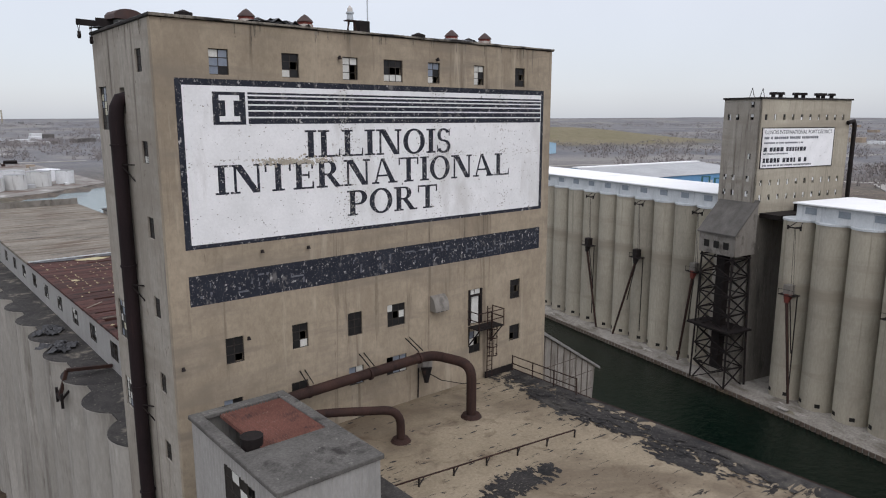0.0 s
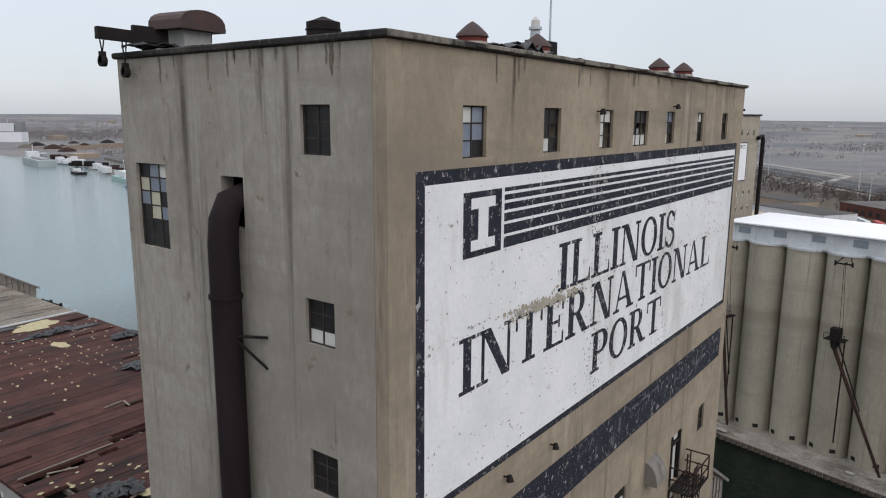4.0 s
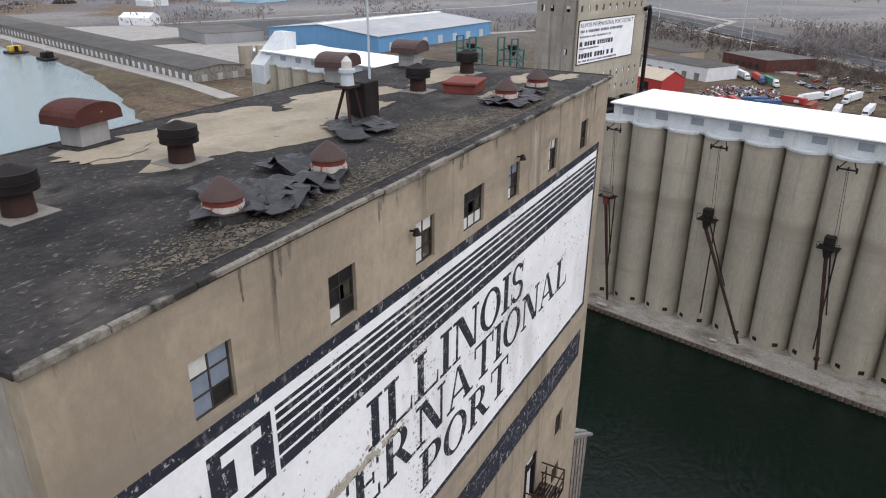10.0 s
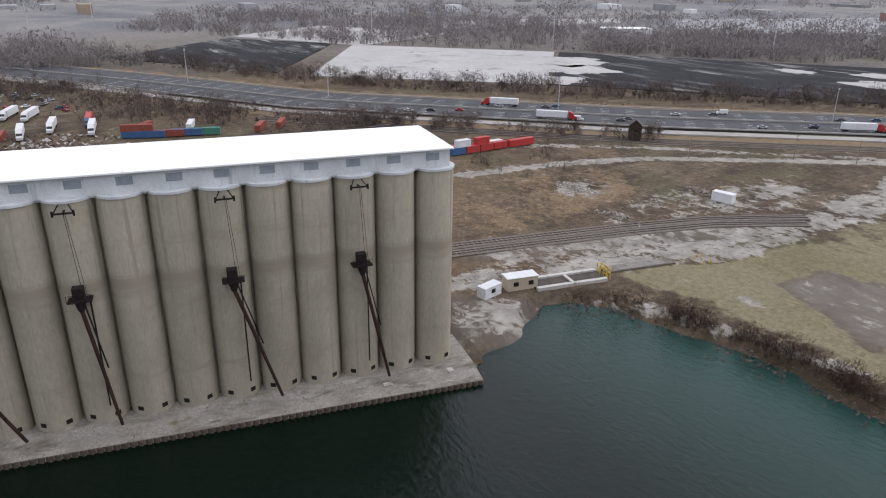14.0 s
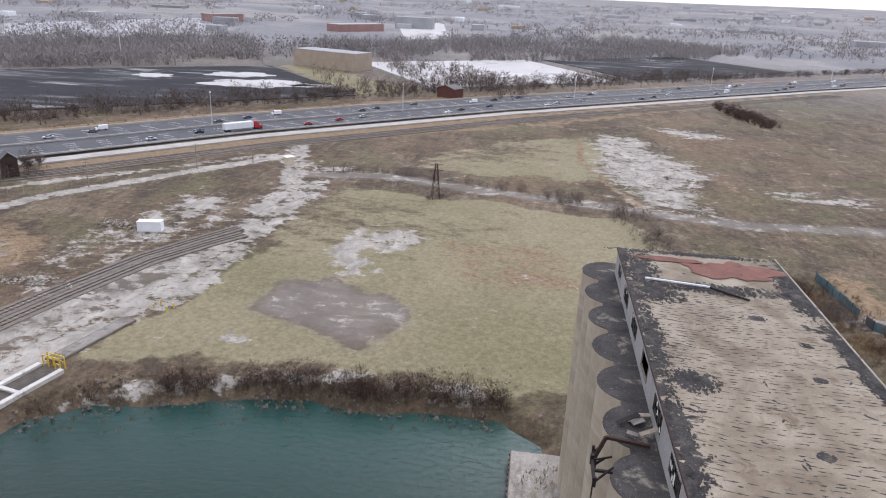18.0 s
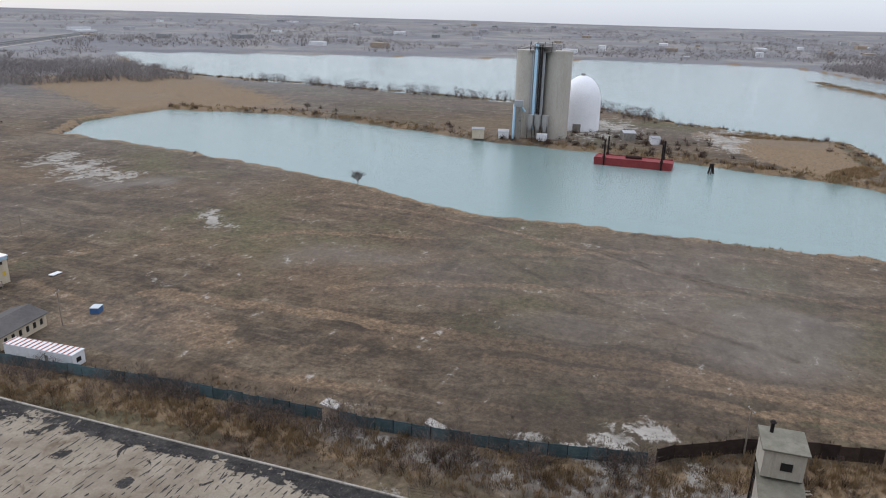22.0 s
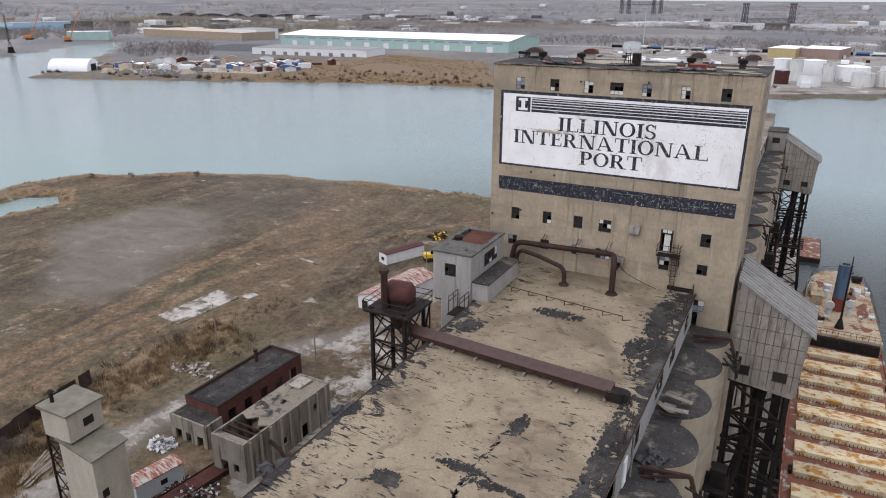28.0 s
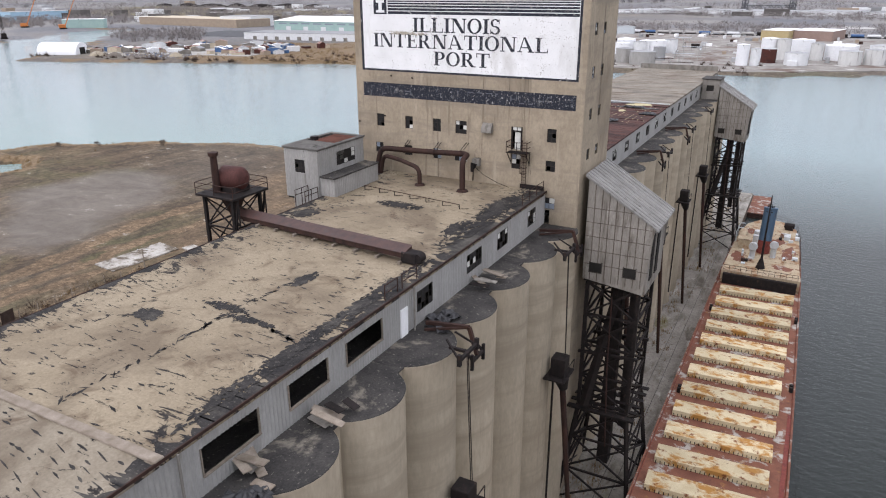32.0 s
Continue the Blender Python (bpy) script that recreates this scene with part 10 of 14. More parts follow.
part("window", Mesh().box(-0.5, 0.5, -2.75, -2.55, 6.0, 7.2), BLACK_IN, tw, local=True)
part("window", Mesh().box(2.28, 2.42, 2.2, 3.2, 17.3, 18.2), BLACK_IN, tw, local=True)
part("window", Mesh().box(-1.7, -0.9, -2.75, -2.55, 9.2, 10.2), BLACK_IN, tw, local=True)
part("window", Mesh().box(0.9, 1.7, -2.75, -2.55, 2.6, 3.8), BLACK_IN, tw, local=True)
for x in (-2.2, 2.2):
    lg = Mesh().bar((x, 4.7, -0.3), (x, 4.7, 16.1), 0.22)
    for k in range(7):
        lg.bar((x, 2.7, 2.2 * k), (x, 4.7, 2.2 * k + 2.2), 0.1)
        lg.bar((x, 2.7, 2.2 * k + 2.2), (x, 4.7, 2.2 * k + 2.2), 0.1)
    part("lattice_leg", lg, DARK_STEEL, tw, local=True)
lg = Mesh()
for k in range(6):
    lg.bar((-2.2, 4.7, 2.6 * k), (2.2, 4.7, 2.6 * k + 2.6), 0.09)
    lg.bar((-2.2, 4.7, 2.6 * k + 2.6), (2.2, 4.7, 2.6 * k + 2.6), 0.09)
part("cross_braces", lg, DARK_STEEL, tw, local=True)

# powerhouse of sooty brick with a low concrete front room
ph = thing("powerhouse", (-36.2, 40.5, 0), "sooty dark-red brick powerhouse with a tar roof", "building", rz=-1.5)
HW, HL = 3.55, 9.8
holes_e = [(2 + 3.6 * k, 3.7 + 3.6 * k, 1.2, 3.6) for k in range(5)]
part("wall", Mesh().wall((HW, -HL, 0), (0, 1, 0), (1, 0, 0), (0, 2 * HL), (-0.4, 5.3), 0.35, holes_e), BRICK_RED, ph, local=True)
part("wall", Mesh().wall((-HW, HL, 0), (0, -1, 0), (-1, 0, 0), (0, 2 * HL), (-0.4, 5.3), 0.35, holes_e), BRICK_RED, ph, local=True)
part("wall", Mesh().wall((-HW + 0.35, -HL, 0), (1, 0, 0), (0, -1, 0), (0, 2 * HW - 0.7), (-0.4, 5.3), 0.35), BRICK_RED, ph, local=True)
part("wall", Mesh().wall((HW - 0.35, HL, 0), (-1, 0, 0), (0, 1, 0), (0, 2 * HW - 0.7), (-0.4, 5.3), 0.35, [(2, 4, -0.2, 2.6)]), BRICK_RED, ph, local=True)
part("roof", Mesh().box(-HW + 0.36, HW - 0.36, -HL + 0.36, HL - 0.36, 4.75, 5.0), TAR, ph, local=True)
part("coping", Mesh().box(HW - 0.4, HW + 0.06, -HL, HL, 5.304, 5.42).box(-HW - 0.06, -HW + 0.4, -HL, HL, 5.304, 5.42).box(-HW + 0.4, HW - 0.4, -HL - 0.05, -HL + 0.4, 5.304, 5.42).box(-HW + 0.4, HW - 0.4, HL - 0.4, HL + 0.05, 5.304, 5.42), DARK_STEEL, ph, local=True)
part("floor_inside", Mesh().box(-HW + 0.36, HW - 0.36, -HL + 0.36, HL - 0.36, -0.3, 0.05), BLACK_IN, ph, local=True)
for y in (4.5,):
    ch = part("chimney", Mesh().cyl((-1.9, y, 4.9), (-1.9, y, 7.0), 0.28), RUST, ph, local=True)
    part("chimney_cap", Mesh().cyl((-1.9, y, 7.0), (-1.9, y, 7.25), 0.42), DARK_STEEL, ch, local=True)
for k in range(4):
    part("roof_patch", Mesh().box(-2.4 + R.random() * 3, -0.5 + R.random() * 2.6, -8 + 4.2 * k, -6.2 + 4.2 * k + R.random(), 5.004, 5.03), BINTOP, ph, local=True)
fr = thing("front_room", (-36.0, 29.0, 0), "low stained concrete front room with arched doors", "building", rz=-1.5)
arch = [(1.0, 2.3, -0.2, 2.1), (3.2, 4.3, -0.2, 2.0), (5.6, 6.9, -0.2, 2.1)]
part("wall", Mesh().wall((-3.9, -1.7, 0), (1, 0, 0), (0, -1, 0), (0, 7.8), (-0.4, 4.0), 0.3, arch), SHED_WALL, fr, local=True)
for a0, a1, z0, z1 in arch:
    part("arch_head", Mesh().prism([(-3.9 + a0, -1.72), (-3.9 + a1, -1.72), (-3.9 + a1, -1.45), (-3.9 + a0, -1.45)], [z1 - 0.35, z1 - 0.35, z1 - 0.35, z1 - 0.35], z1), SHED_WALL, fr, local=True)
part("wall", Mesh().wall((3.9, -1.4, 0), (0, 1, 0), (1, 0, 0), (0, 3.0), (-0.4, 4.0), 0.3, [(0.9, 2.0, 1.0, 2.4)]), SHED_WALL, fr, local=True)
part("wall", Mesh().wall((-3.9, 1.6, 0), (0, -1, 0), (-1, 0, 0), (0, 3.0), (-0.4, 4.0), 0.3), SHED_WALL, fr, local=True)
part("roof", Mesh().box(-3.58, 3.58, -1.38, 1.65, 3.55, 3.8), TAR, fr, local=True)
part("back_wall", Mesh().box(-3.55, 3.55, 1.2, 1.6, -0.3, 3.5), BLACK_IN, fr, local=True)

# stained concrete shed, its roof half fallen in
SHED_TOP = material("sandy_shed_roof", (0.15, 0.132, 0.105), (0.235, 0.205, 0.16), 0.3, (1, 1, 1), 0.92, fine=0.35, spots=(((0.035, 0.032, 0.031), 0.4, 0.52, 0.62, (1, 1, 1)), ((0.03, 0.028, 0.027), 2.0, 0.60, 0.68, (1, 1, 1))))
cs = thing("roofless_shed", (-24.3, 33.6, 0), "stained concrete shed with a half-fallen roof", "shed", rz=-1.5)
SX, SY = 3.15, 9.6
part("wall", Mesh().wall((SX, -SY, 0), (0, 1, 0), (1, 0, 0), (0, 2 * SY), (-0.4, 6.5), 0.3, [(7.6, 8.9, 1.5, 2.8), (11.5, 13.6, -0.2, 2.5), (15, 16.2, 3.4, 4.6)]), SHED_WALL, cs, local=True)
part("wall", Mesh().wall((-SX, SY, 0), (0, -1, 0), (-1, 0, 0), (0, 2 * SY), (-0.4, 6.3), 0.3, [(3, 4.4, 2, 3.5), (10, 11.4, 2, 3.5)]), SHED_WALL, cs, local=True)
part("wall", Mesh().wall((-SX + 0.3, -SY, 0), (1, 0, 0), (0, -1, 0), (0, 2 * SX - 0.6), (-0.4, 6.4), 0.3, [(1.2, 2.6, -0.2, 2.6), (3.6, 4.7, 1.2, 2.6)]), SHED_WALL, cs, local=True)
part("wall", Mesh().wall((SX - 0.3, SY, 0), (-1, 0, 0), (0, 1, 0), (0, 2 * SX - 0.6), (-0.4, 6.5), 0.3), SHED_WALL, cs, local=True)
for k in range(9):
    y = -SY + 1.2 + 2.1 * k
    part("pilaster", Mesh().box(SX + 0.003, SX + 0.2, y - 0.18, y + 0.18, -0.4, 6.3), CONC_GREY, cs, local=True)
part("roof", Mesh().prism([(-2.84, -3.6), (-1.2, -4.4), (0.1, -3.2), (1.5, -5.0), (2.84, -4.2), (2.84, 9.25), (-2.84, 9.25)], 6.25, 6.45), SHED_TOP, cs, local=True)
part("roof_strip", Mesh().box(-2.84, 2.84, -9.25, -8.4, 6.2, 6.4), SHED_TOP, cs, local=True)
for y in (-7.6, -6.3, -5.2):
    part("roof_beam", Mesh().box(-2.84, 2.84, y - 0.12, y + 0.12, 5.7, 5.98), RUST, cs, local=True)
part("roof_hatch", Mesh().box(-1.9, 0.5, 5.6, 8.6, 6.455, 6.8, b=0.08), CONC_GREY, cs, local=True)
part("floor_inside", Mesh().box(-2.84, 2.84, -9.25, 9.25, -0.3, 0.06), BLACK_IN, cs, local=True)
for k in range(7):
    part("roof_debris", Mesh().box(-0.5, 0.5, -0.3, 0.3, 0, 0.06, Matrix.Translation((R.uniform(-2.2, 2.2), R.uniform(-2.5, 8.5), 6.462)) @ Matrix.Rotation(R.random() * 3, 4, "Z")), (RUST, WOODY, RUBBER)[k % 3], cs, local=True)
part("side_pipe", Mesh().tube(bend([(SX + 0.1, -4.6, 4.2), (SX + 2.6, -4.9, 3.4), (SX + 3.8, -5.2, 0.0)]), 0.28), RUST, cs, local=True)


def scrap_heap(name, label, cx, cy, lx, ly, h, n, mats, seed, flat=0.5, size=1.0):
    """A heap of bent sheets, bars and lumps."""
    r = random.Random(seed)
    heap = thing(name, (cx, cy, 0), label, "scrap heap")
    for j, (mt, kind_) in enumerate(mats):
        m = Mesh()
        for k in range(n):
            a, d = r.random() * 6.28, r.random() ** 0.6
            x, y = math.cos(a) * d * lx, math.sin(a) * d * ly
            z = h * (1 - d) * r.random()
            M = Matrix.Translation((x, y, z + 0.05)) @ Euler((r.uniform(-0.7, 0.7), r.uniform(-0.7, 0.7), r.random() * 3.1)).to_matrix().to_4x4() @ Matrix.Scale(size, 4)
            if kind_ == "bar":
                m.box(-r.uniform(0.6, 2.2), r.uniform(0.6, 2.2), -0.07, 0.07, -0.05, 0.05, M)
            elif kind_ == "sheet":
                m.box(-r.uniform(0.4, 1.1), r.uniform(0.4, 1.1), -r.uniform(0.2, 0.7), r.uniform(0.2, 0.7), -0.015, 0.015, M)
            else:
                s = r.uniform(0.15, 0.45)
                m.box(-s, s, -s * 0.8, s * 0.8, -s * flat, s * flat, M, b=s * 0.3)
        part({"bar": "bar_scrap", "sheet": "sheet_scrap", "lump": "rubble"}[kind_], m, mt, heap, local=True)["kind"] = "stuff"
    return heap


scrap_heap("rubbish_heap", "white dumped rubbish heap on bare earth", -39.5, 25.0, 2.4, 1.6, 1.1, 110, ((RUBBISH, "sheet"), (RUBBISH, "lump"), (SHEET_DULL, "sheet")), 3, size=0.5)
scrap_heap("scrap_heap", "rusty bars and sheet scrap on the ground", -27.0, 18.0, 3.8, 5.0, 1.0, 130, ((RUST, "bar"), (RUST, "sheet"), (SHEET_DULL, "sheet"), (RUST_RED, "lump"), (RUBBISH, "lump")), 4, size=0.55)
scrap_heap("scrap_heap", "grey pipes and bars piled against the gallery", -17.5, 44.0, 2.2, 4.0, 1.1, 40, ((SHEET_DULL, "bar"), (DARK_STEEL, "bar")), 5)
scrap_heap("scrap_heap", "broken concrete and rusty scrap in the yard", -38.0, 126.0, 6.0, 9.0, 1.2, 60, ((RUST, "sheet"), (CONC_GREY, "lump"), (RUST, "bar")), 6)
scrap_heap("rubble_heap", "broken concrete and planks beyond the brown fence", -52.5, 44.0, 5.5, 2.5, 0.4, 40, ((SLAB, "lump"), (WOODY, "bar")), 8)
lp = thing("lumber_pile", (-50.3, 12.6, 0), "short pile of weathered grey planks", "lumber", rz=112)
for k in range(9):
    part("plank", Mesh().box(-4.0, 4.0, -0.14, 0.14, 0, 0.07, Matrix.Translation((R.uniform(-0.3, 0.3), -1.0 + 0.28 * k, 0.15 + 0.09 * (k % 3))) @ Matrix.Rotation(R.uniform(-0.12, 0.12), 4, "Z")), WOODY, lp, local=True)
for (cx, cy, r_, lb) in ((-13.5, 30.0, 2.2, "round concrete pit beside the gallery wall"), (-10.0, 55.0, 1.7, "small round concrete pit in the yard")):
    pit = thing("concrete_pit", (cx, cy, 0), lb, "pit")
    ring = Mesh()
    n = 28
    vs = []
    for k in range(n):
        a = 2 * math.pi * k / n
        for rr, z in ((r_, -0.2), (r_, 0.9), (r_ - 0.25, 0.9), (r_ - 0.25, -0.2)):
            vs.append((rr * math.cos(a), rr * math.sin(a), z))
    ring.add(vs, [(4 * k + j, 4 * ((k + 1) % n) + j, 4 * ((k + 1) % n) + j + 1, 4 * k + j + 1) for k in range(n) for j in range(3)])
    part("rim", ring, CONC_GREY, pit, local=True)
    part("pit_water", Mesh().cyl((0, 0, -0.1), (0, 0, 0.15), r_ - 0.26, n=28), BLACK_IN, pit, local=True)

# small sheds and trailers in the yard
shed("yard_trailer", "pale blue trailer with a red-rusted roof", "trailer", -32.3, 17.6, 2.8, 7.0, 2.6, -12, 0.25, PALE_METAL, STREAK_ROOF, 0.15, (("e", 0.5, 0.9, 1.0, 0.8, BLACK_IN), ("w", -1.2, 0.0, 0.8, 1.9, SHEET_DULL)))
shed("yard_shed", "white rust-stained corrugated shed with a gable roof", "shed", -36.4, 90.0, 7.0, 19.0, 3.0, -8, 1.2, WHITE_BOX, STREAK_ROOF, 0.3, (("s", -1.6, 0.0, 1.6, 2.2, BLACK_IN), ("s", 1.4, 0.9, 1.2, 1.0, BLACK_IN), ("w", -5, 1.0, 1.4, 1.0, BLACK_IN), ("w", 2, 1.0, 1.4, 1.0, BLACK_IN)))
shed("house_trailer", "white house trailer with a dark-red roof", "trailer", -48.6, 112.5, 3.2, 12.5, 2.7, -22, 0.2, WHITE_BOX, MAROON, 0.12, (("s", 0, 0.9, 1.2, 0.9, BLACK_IN), ("w", -3, 1.0, 1.3, 0.9, BLACK_IN), ("w", 2.5, 1.0, 1.3, 0.9, BLACK_IN), ("w", 0, 0.05, 0.9, 2.0, SHEET_DULL)))
shed("yard_hut", "small pale wooden hut in the yard", "hut", -26.0, 118.0, 3.5, 5.0, 2.5, -15, 0.8, WHITE_BOX, DARK_ROOF, 0.2, (("s", 0, 0, 0.9, 1.9, BLACK_IN),))


def digger(cx, cy, rz):
    ob = thing("excavator", (cx, cy, 0), "old yellow excavator parked among scrap", "excavator", rz=rz)
    for s in (-1.1, 1.1):
        part("track", Mesh().profile([(-0.35, 0.0), (0.35, 0.0), (0.35, 0.7), (-0.35, 0.7)], (-1.6, s, 0.0), (1.6, s, 0.0)), DARK_STEEL, ob, local=True)
    part("body", Mesh().box(-1.7, 1.2, -1.2, 1.2, 0.9, 2.1, b=0.15), YELLOW, ob, local=True)
    part("cab", Mesh().box(0.0, 1.3, -1.2, -0.1, 2.1, 3.1, b=0.12), GLASS_DARK, ob, local=True)
    part("boom", Mesh().bar((0.9, 0.4, 1.8), (3.2, 0.4, 4.0), 0.35, 0.5).bar((3.2, 0.4, 4.0), (4.6, 0.4, 1.4), 0.3, 0.4), YELLOW, ob, local=True)
    part("bucket", Mesh().box(4.1, 5.0, -0.1, 0.9, 0.5, 1.4, b=0.15), DARK_STEEL, ob, local=True)


digger(-41.3, 114.5, 40)
flat = thing("steel_platform", (-27.5, 19, 0), "long rusty flat steel platform lying by the scrap", "platform", rz=-8)
part("deck", Mesh().box(-1.5, 1.5, -5.6, 5.6, 0.55, 0.75, b=0.03), RUST_RED, flat, local=True)
for x_ in (-1.5, 1.38):
    part("side_sill", Mesh().box(x_, x_ + 0.12, -5.6, 5.6, 0.2, 0.95), RUST, flat, local=True)
for y_ in (-4.5, 0.0, 4.5):
    part("bearer", Mesh().box(-1.4, 1.4, y_ - 0.15, y_ + 0.15, -0.1, 0.55), WOODY, flat, local=True)
scrap_heap("scrap_heap", "yellow and rusty machine scrap behind the trailer", -48.5, 132.5, 2.6, 4.0, 1.6, 40, ((YELLOW, "lump"), (RUST, "sheet")), 9, size=0.9)

# concrete pads in the field
PAD = material("stained_white_floor", (0.27, 0.25, 0.22), (0.45, 0.43, 0.40), 0.3, (1, 1, 1), 0.9, spots=(((0.105, 0.085, 0.064), 0.2, 0.47, 0.54, (1, 1, 1)), ((0.22, 0.19, 0.155), 0.9, 0.54, 0.66, (1, 1, 1))))
for pts, lb in (([(-77, 57.2), (-75.6, 73.6), (-68.3, 72.6), (-69.9, 56.2)], "white-washed old concrete floor pad in the field"), ([(-50.9, -44.3), (-49.0, -44.6), (-47.4, -40.7), (-49.2, -40.2)], "pale concrete slab lying in grass"),
                ([(-49.0, -39.8), (-47.2, -40.3), (-45.6, -36.2), (-47.6, -35.7)], "pale concrete slab lying in grass"), ([(-50.5, -64.0), (-48.0, -64.4), (-47.2, -60.8), (-49.6, -60.4)], "pale concrete slab lying in grass"),
                ([(-68.2, 73.4), (-67.6, 76.2), (-65.2, 75.8), (-65.8, 73.0)], "small concrete kerb frame beside a pad"), ([(-72.4, 99.9), (-72.3, 99.2), (-65.5, 98.0), (-65.4, 98.8)], "long pale plank lying in the field")):
    solo("concrete_pad", Mesh().prism(pts, -0.4, 0.16), PAD, lb, "slab", "concrete pads", "structure")

# fences
def fence(name, label, pts, h, mat, step, gap=0.0, seed=1, post=None):
    r = random.Random(seed)
    fn = thing(name, (*pts[0], 0), label, "fence")
    for (x0, y0), (x1, y1) in zip(pts, pts[1:]):
        L = math.hypot(x1 - x0, y1 - y0)
        n = max(1, round(L / step))
        a = math.atan2(y1 - y0, x1 - x0)
        for k in range(n):
            u = (k + 0.5) / n
            if r.random() < gap:
                continue
            M = Matrix.Translation((x0 + (x1 - x0) * u, y0 + (y1 - y0) * u, 0)) @ Matrix.Rotation(a, 4, "Z") @ Matrix.Rotation(r.uniform(-0.05, 0.05), 4, "X")
            w = L / n / 2 - 0.02
            hh = h * r.uniform(0.92, 1.04)
            part("panel", Mesh().box(-w, w, -0.03, 0.03, -0.3, hh, M).box(-w, w, -0.06, 0.06, hh - 0.5, hh - 0.38, M).box(-w, w, -0.06, 0.06, 0.4, 0.52, M), mat, fn)
            part("post", Mesh().bar((x0 + (x1 - x0) * k / n, y0 + (y1 - y0) * k / n, -0.3), (x0 + (x1 - x0) * k / n, y0 + (y1 - y0) * k / n, h + 0.1), 0.12), post or mat, fn)
    return fn


fence("board_fence", "weathered teal board fence along the field", [(-30, -164), (-32, -135), (-38.8, -129.5), (-42.7, -92.6), (-43.7, -58.3), (-46.1, -28.9), (-50.6, -7.4)], 2.4, TEAL_FENCE, 3.2, 0.05, 2, DARK_STEEL)
fence("board_fence", "dark brown board fence along the yard", [(-51.5, -6.1), (-53.8, -3.5), (-59.5, 7.1), (-62.6, 19.0), (-63.7, 24.9), (-64.2, 28.6)], 2.7, BROWN_FENCE, 2.8, 0, 3)
fence("board_fence", "dark brown board fence end piece", [(-64.4, 29.4), (-64.9, 32.0)], 2.9, BROWN_FENCE, 2.8, 0, 4)


def wire_fence(name, label, pts, h, step, seed=1):
    r = random.Random(seed)
    fn = thing(name, (*pts[0], 0), label, "fence")
    for (x0, y0), (x1, y1) in zip(pts, pts[1:]):
        n = max(1, round(math.hypot(x1 - x0, y1 - y0) / step))
        for k in range(n):
            x, y = x0 + (x1 - x0) * k / n, y0 + (y1 - y0) * k / n
            part("post", Mesh().bar((x, y, -0.3), (x + r.uniform(-0.1, 0.1), y, h), 0.11), WOODY, fn)
        w = Mesh()
        for z in (0.5, 1.0, 1.5):
            w.bar((x0, y0, z), (x1, y1, z), 0.02)
        part("wires", w, DARK_STEEL, fn)
    return fn


wire_fence("wire_fence", "old wire fence on leaning posts", [(-65.2, 33), (-66.0, 44), (-65.6, 51), (-62, 60)], 2.0, 3.2)
wire_fence("wire_fence", "wire fence beside the gallery wall", [(-4, -69), (-20, -60), (-30, -40), (-33, -10)], 1.8, 4)
wire_fence("wire_fence", "chain fence by the highway yard", [(232, -165), (205, -182), (182, -205), (166, -226)], 2.0, 4.5)


def pole(cx, cy, h, label, arms=1, r_=0.16, mat=WOODY, rz=0, name="utility_pole", group="utility poles"):
    ob = thing(name, (cx, cy, 0), label, "pole", group, rz=rz)
    part("shaft", Mesh().cyl((0, 0, -0.4), (0, 0, h), r_, r_ * 0.65, 8), mat, ob, local=True)
    for k in range(arms):
        part("crossarm", Mesh().box(-1.1, 1.1, -0.07, 0.07, h - 0.5 - 0.9 * k, h - 0.36 - 0.9 * k), WOODY, ob, local=True)
        part("insulators", Mesh().cyl((-0.9, 0, h - 0.36 - 0.9 * k), (-0.9, 0, h - 0.15 - 0.9 * k), 0.06, n=6).cyl((0.9, 0, h - 0.36 - 0.9 * k), (0.9, 0, h - 0.15 - 0.9 * k), 0.06, n=6), PALE_METAL, ob, local=True)
    return ob


for x, y, h in ((-33.8, 56.0, 8.5), (-57.4, 54.6, 8.0), (-59.5, 7.5, 8.5), (-56.7, -132.6, 8.5), (-102.9, -196.6, 6.5), (-87.7, -201.1, 5.0), (189.4, -192.5, 9), (167.4, -224.8, 10), (219.1, -175.8, 9), (152, -240, 9), (-30, 160, 8), (-36, 103, 7.5)):
    pole(x, y, h, "weathered wooden utility pole with a crossarm", 1 if h > 7 else 0, rz=25)
lt = thing("lattice_pylon", (76, -211.5, 0), "rusty lattice pylon standing in dead bushes", "pylon", rz=20)
for sx, sy in ((-1, -1), (1, -1), (1, 1), (-1, 1)):
    part("leg", Mesh().bar((1.3 * sx, 1.3 * sy, -0.3), (0.35 * sx, 0.35 * sy, 12), 0.14), RUST, lt, local=True)
br = Mesh()
for k in range(6):
    s0, s1 = 1.3 - 0.158 * k, 1.3 - 0.158 * (k + 1)
    for (ax, ay), (bx, by) in (((-1, -1), (1, -1)), ((1, -1), (1, 1)), ((1, 1), (-1, 1)), ((-1, 1), (-1, -1))):
        br.bar((ax * s0, ay * s0, 2 * k), (bx * s1, by * s1, 2 * k + 2), 0.08)
        br.bar((ax * s1, ay * s1, 2 * k + 2), (bx * s1, by * s1, 2 * k + 2), 0.07)
part("braces", br, RUST, lt, local=True)
for z in (9.5, 11.5):
    part("crossarm", Mesh().box(-2.4, 2.4, -0.12, 0.12, z, z + 0.2), RUST, lt, local=True)

